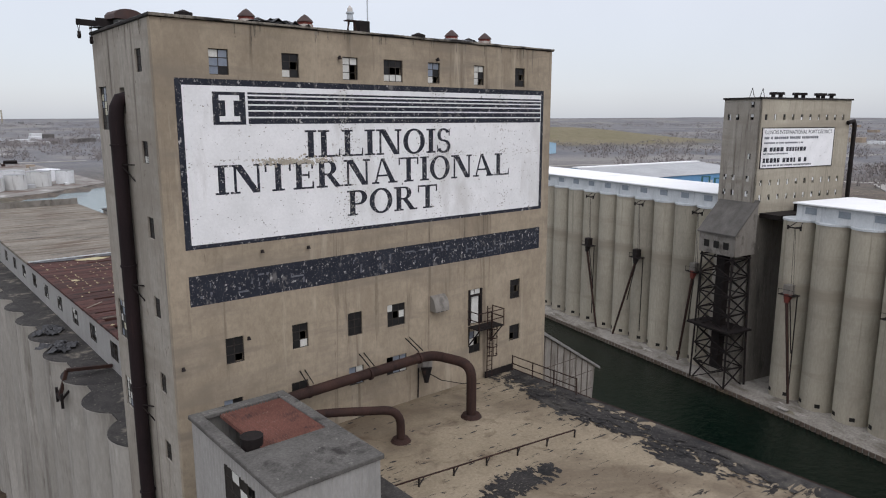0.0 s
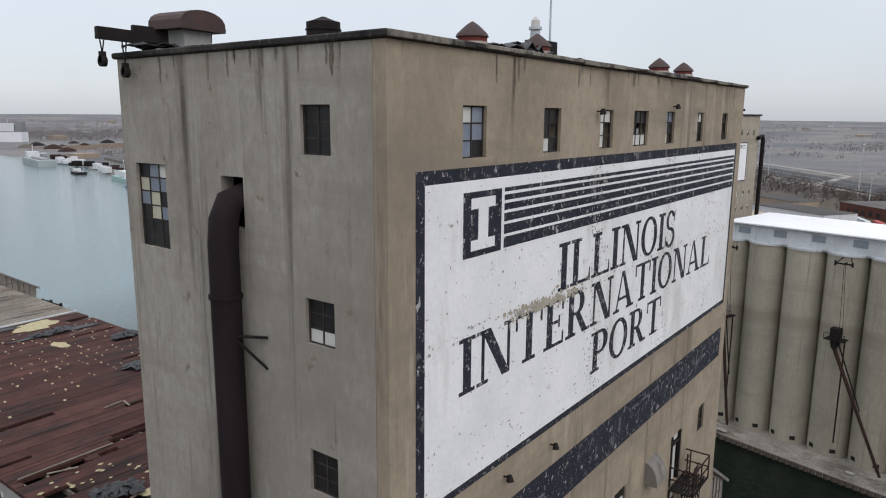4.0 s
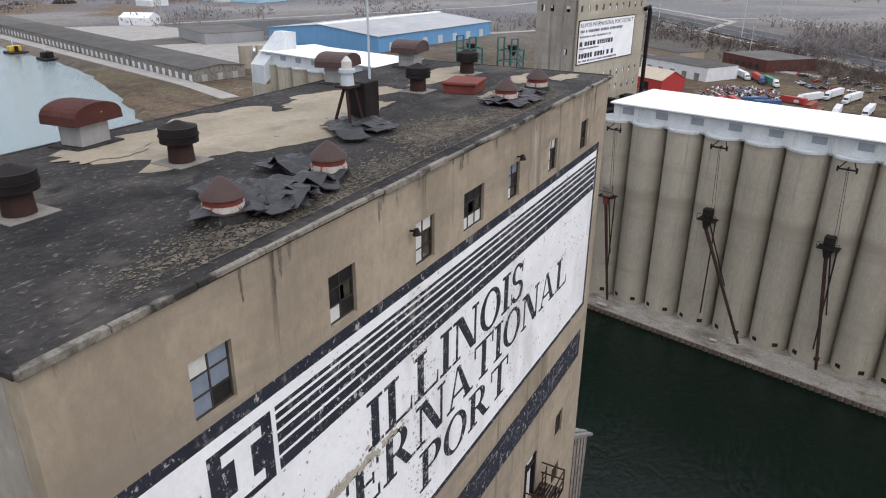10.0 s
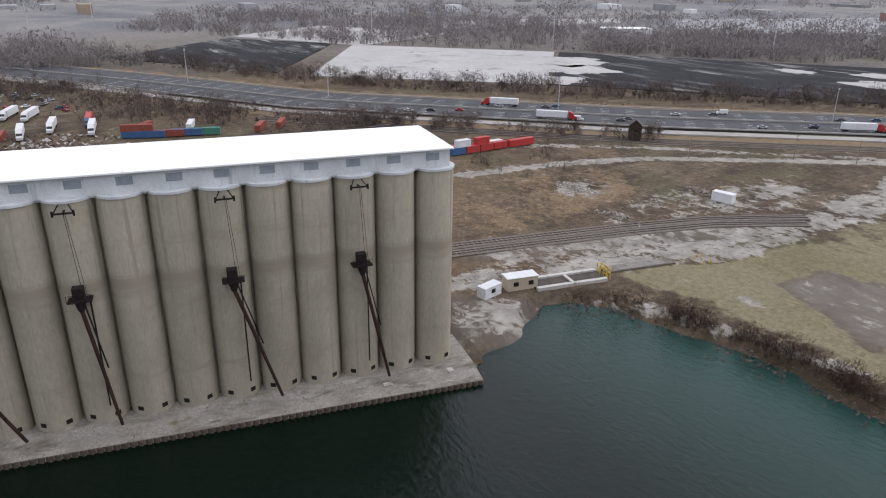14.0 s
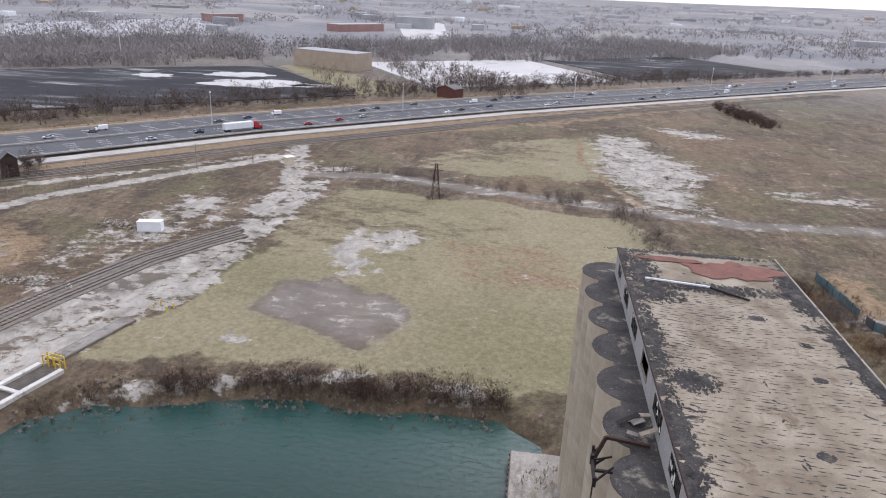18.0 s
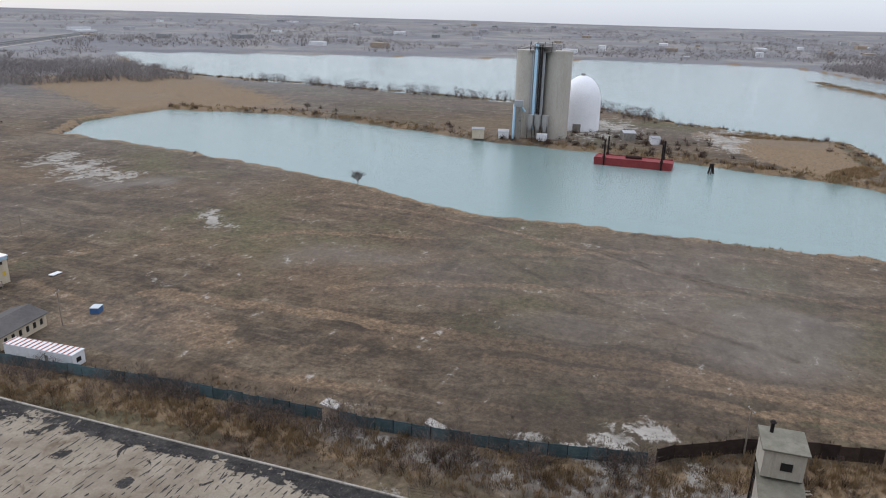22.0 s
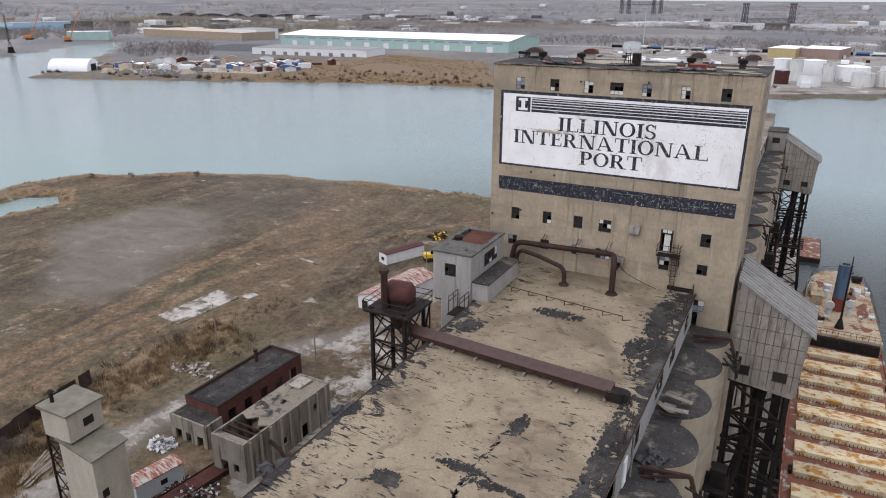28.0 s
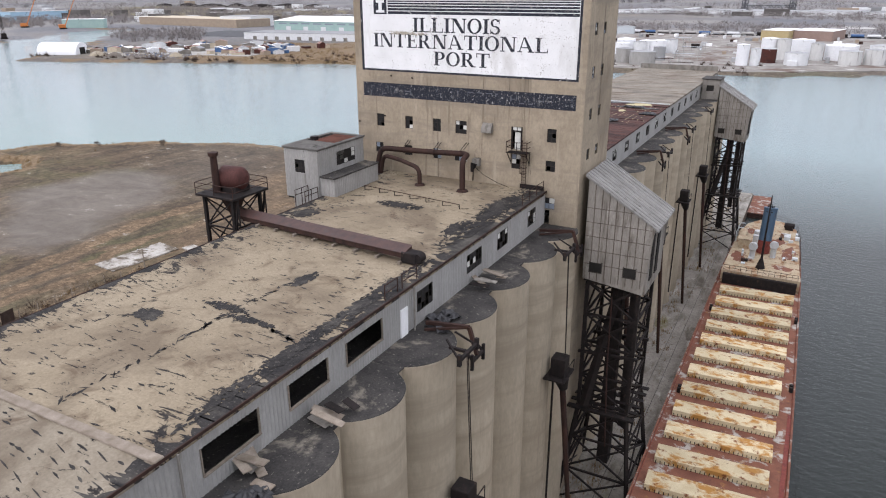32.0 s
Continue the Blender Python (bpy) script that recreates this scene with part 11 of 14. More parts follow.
# office, long shed and striped trailer to the south
of = shed("office_building", "two-storey cream office with a pale flat roof and blue band", "building", -67.6, -173.6, 11.2, 14.0, 6.9, -5, 0, CREAM, ROOF_WHITE, 0.3, roof_th=0.3,
          wins=[("n", -3.9 + 1.75 * k, 5.0, 0.8, 0.8, GLASS_DARK) for k in range(5) if k != 1] + [("n", -2.6, 2.0, 1.0, 1.2, YELLOW), ("n", -4.4, 2.0, 0.8, 1.2, YELLOW), ("n", 2.6, 1.2, 1.0, 2.1, SHEET_DULL), ("e", -4.6, 4.8, 0.7, 0.7, GLASS_DARK), ("e", -3.2, 4.8, 0.5, 0.6, GLASS_DARK), ("e", 0.5, 4.8, 0.7, 0.7, GLASS_DARK), ("e", 3.8, 2.2, 0.8, 0.8, GLASS_DARK)])
for side_ in ((-5.7, 5.7, 7.02, 7.12), (-5.7, 5.7, -7.12, -7.02)):
    part("roof_band", Mesh().box(*side_, 6.1, 6.88), PALE_BLUE, of, local=True)
for side_ in ((5.62, 5.72, -7.0, 7.0), (-5.72, -5.62, -7.0, 7.0)):
    part("roof_band", Mesh().box(*side_, 6.1, 6.88), PALE_BLUE, of, local=True)
part("roof_room", Mesh().box(-4.6, -1.2, -6.6, -3.4, 7.2, 8.3, b=0.06), WHITE_BOX, of, local=True)
part("roof_unit", Mesh().box(2, 3.5, 1, 2.5, 7.2, 7.9, b=0.1), PALE_METAL, of, local=True)
part("roof_unit", Mesh().box(0.4, 1.4, 3.6, 4.6, 7.2, 7.7, b=0.1), PALE_METAL, of, local=True)
part("flue", Mesh().cyl((-4.2, 2, 7.2), (-4.2, 2, 9.6), 0.14), SHEET, of, local=True)
dk = part("deck", Mesh().box(-2, 8.4, 7.13, 9.6, 0.5, 0.9).box(5.73, 8.4, -7, 7.13, 0.5, 0.9), WOODY, of, "grey timber deck", local=True)
for k in range(5):
    part("deck_post", Mesh().bar((-1.8 + 2.4 * k, 9.4, -0.3), (-1.8 + 2.4 * k, 9.4, 1.8), 0.14), WOODY, dk, local=True)
part("deck_rail", Mesh().bar((-1.8, 9.4, 1.75), (8.2, 9.4, 1.75), 0.1), WOODY, dk, local=True)
part("stairs", Mesh().bar((6.6, -4, 0.9), (6.6, 1.4, 3.9), 1.1, 0.25), WOODY, of, "outside timber stairs", local=True)
shed("long_shed", "low cream shed with a dark shingle roof", "shed", -47.5, -138.8, 15, 8.5, 3.2, 8, 1.3, CREAM, DARK_ROOF, 0.5, [("n", -6 + 2.0 * k, 1.1, 0.8, 1.3, GLASS_DARK) for k in range(6)] + [("e", 1, 0, 1.0, 2.1, WHITE_BOX), ("w", 0, 1.1, 1.0, 1.1, GLASS_DARK), ("n", 6.2, 0, 1.0, 2.1, BROWN_FENCE)], ridge="x")
st = shed("striped_trailer", "long white trailer with a red and white striped roof", "trailer", -43.5, -123.2, 3.2, 16.5, 2.8, 3, 0, WHITE_BOX, BOX_WHITE, 0.1, [("w", -5 + 3 * k, 1.0, 1.0, 0.8, GLASS_DARK) for k in range(4)] + [("n", 0, 0.9, 1.2, 1.0, BLACK_IN), ("e", 2, 0, 0.9, 2.0, SHEET_DULL)])
for k in range(13):
    part("roof_stripe", Mesh().box(-1.7, 1.7, -8.1 + 1.27 * k, -7.7 + 1.27 * k, 2.984, 3.02), BOX_RUST, st, local=True)
shed("dumpster", "small blue-green steel skip in the field", "skip", -65.2, -131.3, 2.4, 2.0, 1.5, 20, 0, BOX_BLUE, PALE_METAL, 0.05)
solo("loose_panel", Mesh().box(-82, -79, -160.6, -159, 0.25, 0.4), WHITE_BOX, "white loose panel lying in the mud", "panel")

# slip end: weigh hut and scale, white box, booth, black hut
shed("weigh_hut", "small cream weigh hut beside the scale", "hut", 131.2, -65.4, 3.0, 7.2, 2.9, -13, 0, CREAM, WHITE_BOX, 0.2, (("w", -2, 1.0, 1.2, 1.0, GLASS_DARK), ("s", 0, 0.0, 0.9, 2.0, SHEET_DULL), ("w", 1.6, 1.0, 1.2, 1.0, GLASS_DARK)))
KERB_WHITE = material("pale_kerb_concrete", (0.40, 0.385, 0.355), (0.52, 0.505, 0.475), 0.3, (1, 1, 1), 0.9, fine=0.25, spots=(((0.26, 0.24, 0.21), 0.6, 0.58, 0.7, (1, 1, 1)),))
PIT = material("dirty_scale_deck", (0.055, 0.048, 0.040), (0.105, 0.092, 0.078), 0.5, (1, 1, 1), 0.9, fine=0.3)
ws = thing("weigh_scale", (128.4, -76.4, 0), "long concrete truck scale with steel deck", "truck scale", rz=-13)
for x in (-2.6, 2.6):
    part("kerb", Mesh().box(x - 0.5, x + 0.5, -9, 8.5, -0.3, 0.75, b=0.05), KERB_WHITE, ws, local=True)
part("deck", Mesh().box(-2.05, 2.05, -9, 8.5, -0.3, 0.3), PIT, ws, "dark dirty deck between the kerbs", local=True)
part("cross_tie", Mesh().box(-2.05, 2.05, -1.0, -0.2, 0.3, 0.7, b=0.05), KERB_WHITE, ws, local=True)
part("ramp", Mesh().box(0.6, 3.8, -30, -11, -0.3, 0.4), BALLAST, ws, local=True)
part("steel_deck", Mesh().box(0.9, 3.5, -28, -13, 0.405, 0.46), SHEET_DULL, ws, local=True)
for y in (-10.2, -9.2):
    for x in (-2.0, -0.8, 0.8, 2.0):
        part("yellow_post", Mesh().bar((x, y, -0.2), (x, y, 2.4), 0.16), YELLOW, ws, local=True)
    part("yellow_rail", Mesh().bar((-2.0, y, 2.4), (2.0, y, 2.4), 0.14).bar((-2.0, y, 1.3), (-0.8, y, 1.3), 0.12).bar((0.8, y, 1.3), (2.0, y, 1.3), 0.12), YELLOW, ws, local=True)
for y in (-36, -38):
    for x in (-2, 1.5):
        part("yellow_post", Mesh().cyl((x, y, -0.2), (x, y, 1.3), 0.15, n=8), YELLOW, ws, local=True)
shed("site_trailer", "small white site trailer on the gravel", "trailer", 131.3, -57.2, 2.4, 5.2, 2.4, 12, 0, WHITE_BOX, BOX_WHITE, 0.06, (("w", 0, 1.0, 1.2, 0.9, GLASS_DARK),))
shed("white_box", "white tipped storage box on rubble", "box", 148.6, -158.5, 6.5, 2.6, 2.6, 12, 0, WHITE_BOX, BOX_WHITE, 0.06, (("s", -2.2, 0.5, 0.9, 1.4, BLACK_IN),))
scrap_heap("driftwood_heap", "heap of broken timber and rubble", 159, -160, 6, 2.5, 1.4, 40, ((WOODY, "bar"), (CONC_GREY, "lump")), 11)
scrap_heap("rubble_heap", "pale broken concrete rubble heap", 181, -128, 9, 4, 1.0, 70, ((SLAB, "lump"), (CONC_GREY, "lump")), 12)
scrap_heap("rubble_heap", "grey rubble and driftwood heap", 153, -119, 10, 3.5, 0.7, 70, ((CONC_GREY, "lump"), (WOODY, "bar")), 13)
shed("gate_booth", "cream gate booth beside the level crossing", "booth", 138.5, -243, 3.0, 3.0, 3.0, 40, 0, CREAM, WHITE_BOX, 0.3, (("s", 0, 1.0, 1.6, 1.0, GLASS_DARK),))
shed("signal_hut", "black weathered timber signal hut", "hut", 222, -198, 5, 5, 6.5, 45, 2.2, BROWN_FENCE, DARK_ROOF, 0.4, (("n", 0, 3.5, 1.2, 1.2, BLACK_IN),))

# ---- far across the water and the highway ----
BOX_PROTO = {}


def container(x, y, rz, mat, z=0.5, L=12.2):
    """A ribbed shipping container."""
    key = (mat.name, L)
    M = pose(x, y, z, 0, 0, rz)
    if key in BOX_PROTO:
        return copy_thing(BOX_PROTO[key], M)
    word = {"bright_red_paint": "bright red", "container_blue": "blue", "container_white": "white", "container_rust_red": "rust-red", "container_green": "green"}[mat.name]
    ob = thing("shipping_container", (x, y, z), word + " ribbed steel shipping container in the yard", "container", "shipping containers", rz=rz)
    BOX_PROTO[key] = ob
    h = 2.6
    m = Mesh()
    for a, b, n in (((-L / 2, -1.17), (L / 2, -1.17), (0, -1)), ((L / 2, 1.17), (-L / 2, 1.17), (0, 1)), ((-L / 2, 1.17), (-L / 2, -1.17), (-1, 0))):
        m.corrugated(a, b, 0.1, h - 0.1, n, 0.6, 0.05)
    part("side_panel", m, mat, ob, local=True)
    part("roof_panel", Mesh().box(-L / 2, L / 2, -1.17, 1.17, h - 0.12, h - 0.03), mat, ob, local=True)
    part("frame", Mesh().box(-L / 2 - 0.05, L / 2 + 0.05, -1.22, -1.1, h - 0.14, h).box(-L / 2 - 0.05, L / 2 + 0.05, 1.1, 1.22, h - 0.14, h).box(-L / 2 - 0.05, L / 2 + 0.05, -1.22, 1.22, 0, 0.12), mat, ob, local=True)
    for s in (-1, 1):
        part("door", Mesh().box(L / 2 - 0.02, L / 2 + 0.04, s * 0.58 - 0.56, s * 0.58 + 0.56, 0.14, h - 0.16), mat, ob, local=True)
    return ob


for k in range(4):
    for j in range(2):
        container(237 + 2.7 * j + 0.2 * k, -119.5 - 6.6 * k, 92, ((BOX_BLUE, BRIGHT_RED, BRIGHT_RED, BRIGHT_RED), (BRIGHT_RED, BOX_RUST, BRIGHT_RED, BOX_WHITE))[j][k], 0.3, 6.1)
container(237.5, -122, 92, BOX_WHITE, 2.9, 6.1)
container(237.9, -131, 92, BRIGHT_RED, 2.9, 6.1)
container(237.5, -150, 92, BRIGHT_RED, 0.3)
for k in range(4):
    container(322 - 1.5 * k, -26 - 7 * k, 70, (BOX_BLUE, BOX_RUST, BOX_BLUE, BOX_GREEN)[k])
container(324, -22, 70, BOX_RUST, 3.1)
container(324, -22, 70, BOX_BLUE)
container(316, -70, 150, BOX_RUST)
container(318, -80, 150, BOX_RUST)
for x, y, rz, c in ((345, 28, 170, BOX_RUST), (346, 25, 170, BOX_RUST), (345, 28, 170, None), (357, 46, 120, BOX_BLUE), (362, 52, 120, BOX_BLUE), (339, -27, 140, BOX_RUST), (333, -45, 160, BOX_WHITE), (356, 60, 30, BRIGHT_RED), (352, 64, 30, BRIGHT_RED),
                    (372, 36, 60, BRIGHT_RED), (300, 60, 70, BOX_RUST), (306, 72, 70, BRIGHT_RED), (296, 44, 70, BOX_BLUE), (290, 20, 75, BOX_RUST), (286, 0, 75, BOX_WHITE), (284, -20, 75, BRIGHT_RED), (275, -50, 70, BOX_BLUE), (271, -66, 70, BOX_RUST)):
    container(x, y, rz, c or BOX_RUST, 0.5 if c else 3.1)
shed("white_depot", "long white depot with a tan flat roof", "building", 436, 96, 24, 50, 7.5, -55 + 22, 0, WHITE_BOX, DARK_ROOF, 0.3, [("w", -18 + 9 * k, 0, 3.5, 4, SHEET_DULL) for k in range(5)])
shed("red_gable_shed", "bright red shed with a cream gable roof", "shed", 381, 101, 16, 22, 6, -33, 4, BRIGHT_RED, CREAM, 0.5, [("w", 0, 0, 4, 4, BLACK_IN)])
shed("brick_depot", "dark brick depot with a flat roof", "building", 492, 58, 36, 40, 7, -45, 0, BRICK_RED, DARK_ROOF, 0.2, [("w", -12 + 6 * k, 1.5, 3, 2.5, GLASS_DARK) for k in range(5)])
shed("yard_office", "pale low yard office", "building", 512, 120, 20, 40, 5, -40, 0, TAN_WALL, DARK_ROOF, 0.3)
bw = shed("blue_warehouse", "huge warehouse with blue walls and white roof", "warehouse", 502, 345, 150, 108, 11, -6, 5, BLUE_WALL, FAR_GREY, 1.0, [("s", -60 + 20 * k, 0, 6, 6, PALE_METAL) for k in range(7)], ridge="x")
part("roof_ridge", Mesh().box(-75, 75, -3, 3, 15.6, 16.6), ROOF_WHITE, bw, local=True)
for k in range(7):
    u, v = 81 * (k + 0.5), 15
    shed("transit_shed", "long dark-roofed riverside transit shed with white doors", "warehouse", 272.4 + 0.284 * u + 0.959 * v, 316.4 + 0.959 * u - 0.284 * v, 30, 80, 6.4, -16.5, 1.6, SHEET_DULL, DARK_ROOF, 0.5,
         [("w", -36 + 8 * j, 0, 3.2, 3.6, WHITE_BOX) for j in range(10)] + [("s", -9 + 9 * j, 0, 3.2, 3.6, SHEET) for j in range(3)], group="transit sheds")
shed("grain_office", "white flat-roofed building beside the elevator", "building", 352, 318, 46, 24, 9, -25, 0, WHITE_BOX, ROOF_WHITE, 0.3)
for x, y in ((326, 330), (333, 323), (340, 316)):
    solo("stub_silo", Mesh().cyl((x, y, -0.4), (x, y, 13), 4.2, n=24), CONC_FAR, "short round grey concrete silo", "silo", "short silos")
shed("flat_depot", "wide dark flat-roofed depot", "warehouse", 428, 452, 46, 62, 8, -25, 0, FAR_GREY, DARK_ROOF, 0.3)
shed("pale_blue_depot", "long pale blue depot with white roof", "warehouse", 800, 830, 60, 210, 16, 2, 4, PALE_BLUE, ROOF_WHITE, 0.5)
shed("white_tent", "white rounded storage tent", "tent", 478, 604, 22, 30, 7, 20, 4, DOME_WHITE, DOME_WHITE, 0.1)
lt2 = thing("lattice_pylon", (494, 596, 0), "grey lattice transmission pylon", "pylon", rz=20)
for sx, sy in ((-1, -1), (1, -1), (1, 1), (-1, 1)):
    part("leg", Mesh().bar((3.2 * sx, 3.2 * sy, -0.3), (0.6 * sx, 0.6 * sy, 46), 0.4), SHEET, lt2, local=True)
br = Mesh()
for k in range(9):
    s0, s1 = 3.2 - 0.29 * k, 3.2 - 0.29 * (k + 1)
    for (ax, ay), (bx, by) in (((-1, -1), (1, -1)), ((1, -1), (1, 1)), ((1, 1), (-1, 1)), ((-1, 1), (-1, -1))):
        br.bar((ax * s0, ay * s0, 5.1 * k), (bx * s1, by * s1, 5.1 * k + 5.1), 0.22)
        br.bar((bx * s0, by * s0, 5.1 * k), (ax * s1, ay * s1, 5.1 * k + 5.1), 0.22)
part("braces", br, SHEET, lt2, local=True)
for z in (30, 37, 44):
    part("crossarm", Mesh().box(-7, 7, -0.3, 0.3, z, z + 0.7), SHEET, lt2, local=True)
for x, y, L_, W_, hull_m, top_m, lb in ((337, 632, 70, 9, GREEN_WALL, WHITE_BOX, "long white and green moored vessel"), (306.5, 570, 24, 5, BOX_BLUE, BLUE_WALL, "small blue tug at the quay"), (305, 523, 16, 6, RUST, YELLOW, "flat work barge with yellow machine"), (296, 474, 18, 5, DARK_STEEL, DARK_STEEL, "small dark tug with a mast")):
    hull = thing("moored_ship", (x, y, -2.6), lb, "ship", "moored ships", rz=-14)
    part("hull", Mesh().prism([(-W_, -L_ / 2), (W_, -L_ / 2), (W_, L_ * 0.36), (0, L_ / 2), (-W_, L_ * 0.36)], 0.0, 1.2 + L_ * 0.045), hull_m, hull, local=True)
    part("deckhouse", Mesh().box(-W_ * 0.65, W_ * 0.65, -L_ * 0.1, L_ * 0.22, 1.2 + L_ * 0.045, 4.2 + L_ * 0.08, b=0.3), top_m, hull, local=True)
    part("funnel", Mesh().cyl((0, -L_ * 0.2, 1 + L_ * 0.045), (0, -L_ * 0.2, 4 + L_ * 0.1), W_ * 0.2), DARK_STEEL, hull, local=True)
    part("mast", Mesh().bar((0, L_ * 0.2, 3), (0, L_ * 0.2, 9 + L_ * 0.14), 0.35), WHITE_BOX, hull, local=True)
wt = thing("water_tower", (742, 906, 0), "pale blue far water tower", "water tower")
part("stem", Mesh().cyl((0, 0, 0), (0, 0, 34), 3, 2.2, 16), PALE_METAL, wt, local=True)
part("bulb", Mesh().tube([(0, 0, 33), (0, 0, 35), (0, 0, 38), (0, 0, 42), (0, 0, 45), (0, 0, 46.5)], [3, 7, 10, 10, 7, 1.5], 20), PALE_METAL, wt, local=True)
YARD_DIRT = material("tank_yard_dirt", (0.165, 0.150, 0.135), (0.30, 0.285, 0.265), 0.06, (1, 1, 1), 0.92, fine=0.3, spots=(((0.12, 0.085, 0.07), 0.03, 0.52, 0.62, (1, 1, 1)), ((0.40, 0.39, 0.37), 0.08, 0.58, 0.66, (1, 1, 1))))
RAIL_LOT = material("pale_rail_yard", (0.36, 0.35, 0.34), (0.46, 0.45, 0.435), 0.02, (1, 4, 1), 0.92, fine=0.3, spots=(((0.17, 0.16, 0.155), 0.03, 0.54, 0.62, (0.4, 5, 1)),))
# quay road and paved lots on the river's far bank
solo("road_quay", strip([(250, 270), (268, 318), (330, 540), (441, 953)], 9, 0.35), PALE_ROAD, "pale quay road in front of the sheds", "road", kind="structure")
for pts, mt, lb in (([(330, 345), (400, 330), (440, 420), (360, 470)], PALE_ROAD, "pale paved storage lot"), ([(470, 440), (590, 430), (600, 520), (480, 560)], ASPHALT, "dark paved storage lot"), ([(380, 500), (460, 480), (480, 590), (420, 640)], PALE_ROAD, "pale paved storage lot"),
                    ([(-165, 500), (10, 522), (100, 575), (160, 640), (160, 960), (-230, 960), (-220, 620)], YARD_DIRT, "stony brown-grey tank yard"), ([(-560, 1130), (180, 1215), (200, 1420), (-480, 1560)], RAIL_LOT, "pale rail and parking yard"),
                    ([(-560, 420), (-400, 455), (-420, 560), (-570, 520)], PALE_ROAD, "pale boat yard ground"), ([(-700, 640), (-600, 660), (-600, 780), (-720, 760)], ASPHALT, "dark paved lot")):
    solo("paved_lot", Mesh().prism(pts, -0.6, 0.3), mt, lb, "pavement", "paved lots", "structure")
# tan block and lawn past the highway
shed("tan_block", "tan brick plant building past the ponds", "building", 222, -588, 66, 24, 14, -22.5, 0, TAN_WALL, FAR_GREY, 0.2, [("s", -28 + 8 * k, z, 3, 2, GLASS_DARK) for k in range(8) for z in (3, 8)])
shed("plant_house", "small dark plant house among bare trees", "building", 102, -452, 14, 10, 6, -30, 2, BRICK_RED, DARK_ROOF, 0.4)

# lagoon: cement silos, dome, red barge, dolphin
si = thing("cement_silos", (-368, -88.5, 0), "pair of pale concrete cement silos with pipe bay", "silo", rz=10)
for k, y in enumerate((-8.2, 8.2)):
    part("silo", Mesh().cyl((0, y, -0.4), (0, y, 49), 8.0, n=40), SILO_CONC, si, local=True)
    part("silo_rim", Mesh().cyl((0, y, 49), (0, y, 50.4), 8.25, n=40), SILO_CONC, si, local=True)
part("pipe_bay", Mesh().box(3.0, 8.6, -7.2, 0.6, 14, 49.6, b=0.1), FAR_GREY, si, local=True)
part("elevator_head", Mesh().box(-3, 3, -6, 6, 50.4, 54.5, b=0.1), SHEET, si, local=True)
for y, r_, mt in ((-4.6, 0.9, PALE_BLUE), (-2.6, 0.35, DARK_STEEL), (-1.4, 0.55, DARK_STEEL), (-6.2, 0.3, SHEET)):
    part("riser_pipe", Mesh().tube([(9.4, y, 6), (9.4, y, 50), (6.5, y, 53.5)], r_, 10), mt, si, local=True)
for z in (49.6, 52.4):
    part("head_platform", Mesh().box(-2.0, 9.8, -8.5, 4.0, z, z + 0.3), SHEET_DULL, si, local=True)
for y in (-8.3, -4.2, -0.2, 3.8):
    for x in (-1.8, 9.6):
        part("head_post", Mesh().box(x - 0.15, x + 0.15, y - 0.15, y + 0.15, 49.9, 55.0), DARK_STEEL, si, local=True)
part("head_conveyor", Mesh().tube([(7, -4, 54.5), (2, -8, 52.5), (0, -14, 51)], 0.6, 8), SHEET, si, local=True)
for x, y in ((11.5, -6.0), (11.5, -1.6), (11.5, 2.6)):
    hp = part("hopper", Mesh().tube([(x, y, 4.6), (x, y, 8.2), (x, y, 14.5)], [0.5, 2.0, 2.0], 16), SHEET, si, local=True)
    for k in range(4):
        a = 0.785 + k * 1.571
        part("hopper_leg", Mesh().box(x + 1.9 * math.cos(a) - 0.12, x + 1.9 * math.cos(a) + 0.12, y + 1.9 * math.sin(a) - 0.12, y + 1.9 * math.sin(a) + 0.12, -0.4, 10), DARK_STEEL, hp, local=True)
part("loading_tower", Mesh().box(11, 14, -14.5, -11.0, -0.4, 19, b=0.1), SHEET_DULL, si, local=True)
part("filter_pipe", Mesh().tube([(13.5, -15.3, 0), (13.5, -15.3, 20), (12.2, -13, 21.5), (11, -9.5, 16)], 0.8, 10), PALE_BLUE, si, local=True)
part("filter_house", Mesh().box(10.5, 14.5, -15.5, -10.5, 19, 22.5, b=0.15), FAR_GREY, si, local=True)
part("loading_hut", Mesh().box(12, 16, -1.5, 4.5, -0.4, 4.2, b=0.1), WHITE_BOX, si, local=True)
dm = thing("storage_dome", (-411, -71, 0), "large white storage dome by the silos", "dome")
prof = [(12.4, -0.4), (12.4, 14), (12.2, 19), (11.4, 23.5), (9.8, 27.5), (7.4, 31), (4.4, 33.2), (1.6, 34.2)]
part("shell", Mesh().tube([(0, 0, z) for _, z in prof], [r_ for r_, _ in prof], 40), DOME_WHITE, dm, local=True)
part("door", Mesh().box(11.5, 13.0, -2.5, 2.5, -0.3, 5), SHEET_DULL, dm, local=True)
part("top_vent", Mesh().cyl((0, 0, 34.0), (0, 0, 35.6), 1.5), SHEET, dm, local=True)
for x, y, lx, ly, h, mt in ((-356, -108, 9, 6, 4, WHITE_BOX), (-384, -38, 12, 7, 4.5, SHEET_DULL), (-376, -22, 8, 5, 3.5, WHITE_BOX), (-350, -122, 7, 7, 5, CREAM)):
    shed("plant_shed", "small pale shed of the cement terminal", "shed", x, y, lx, ly, h, 15, 0.8, mt, FAR_GREY, 0.3, group="terminal sheds")
ba = thing("spud_barge", (-311.5, -29, WATER_Z), "red deck barge with four tall dark posts", "barge", rz=-3)
part("hull", Mesh().prism([(-5.5, -19), (5.5, -19), (5.5, 19), (-5.5, 19)], 0.0, 3.4), BARGE_RED, ba, local=True)
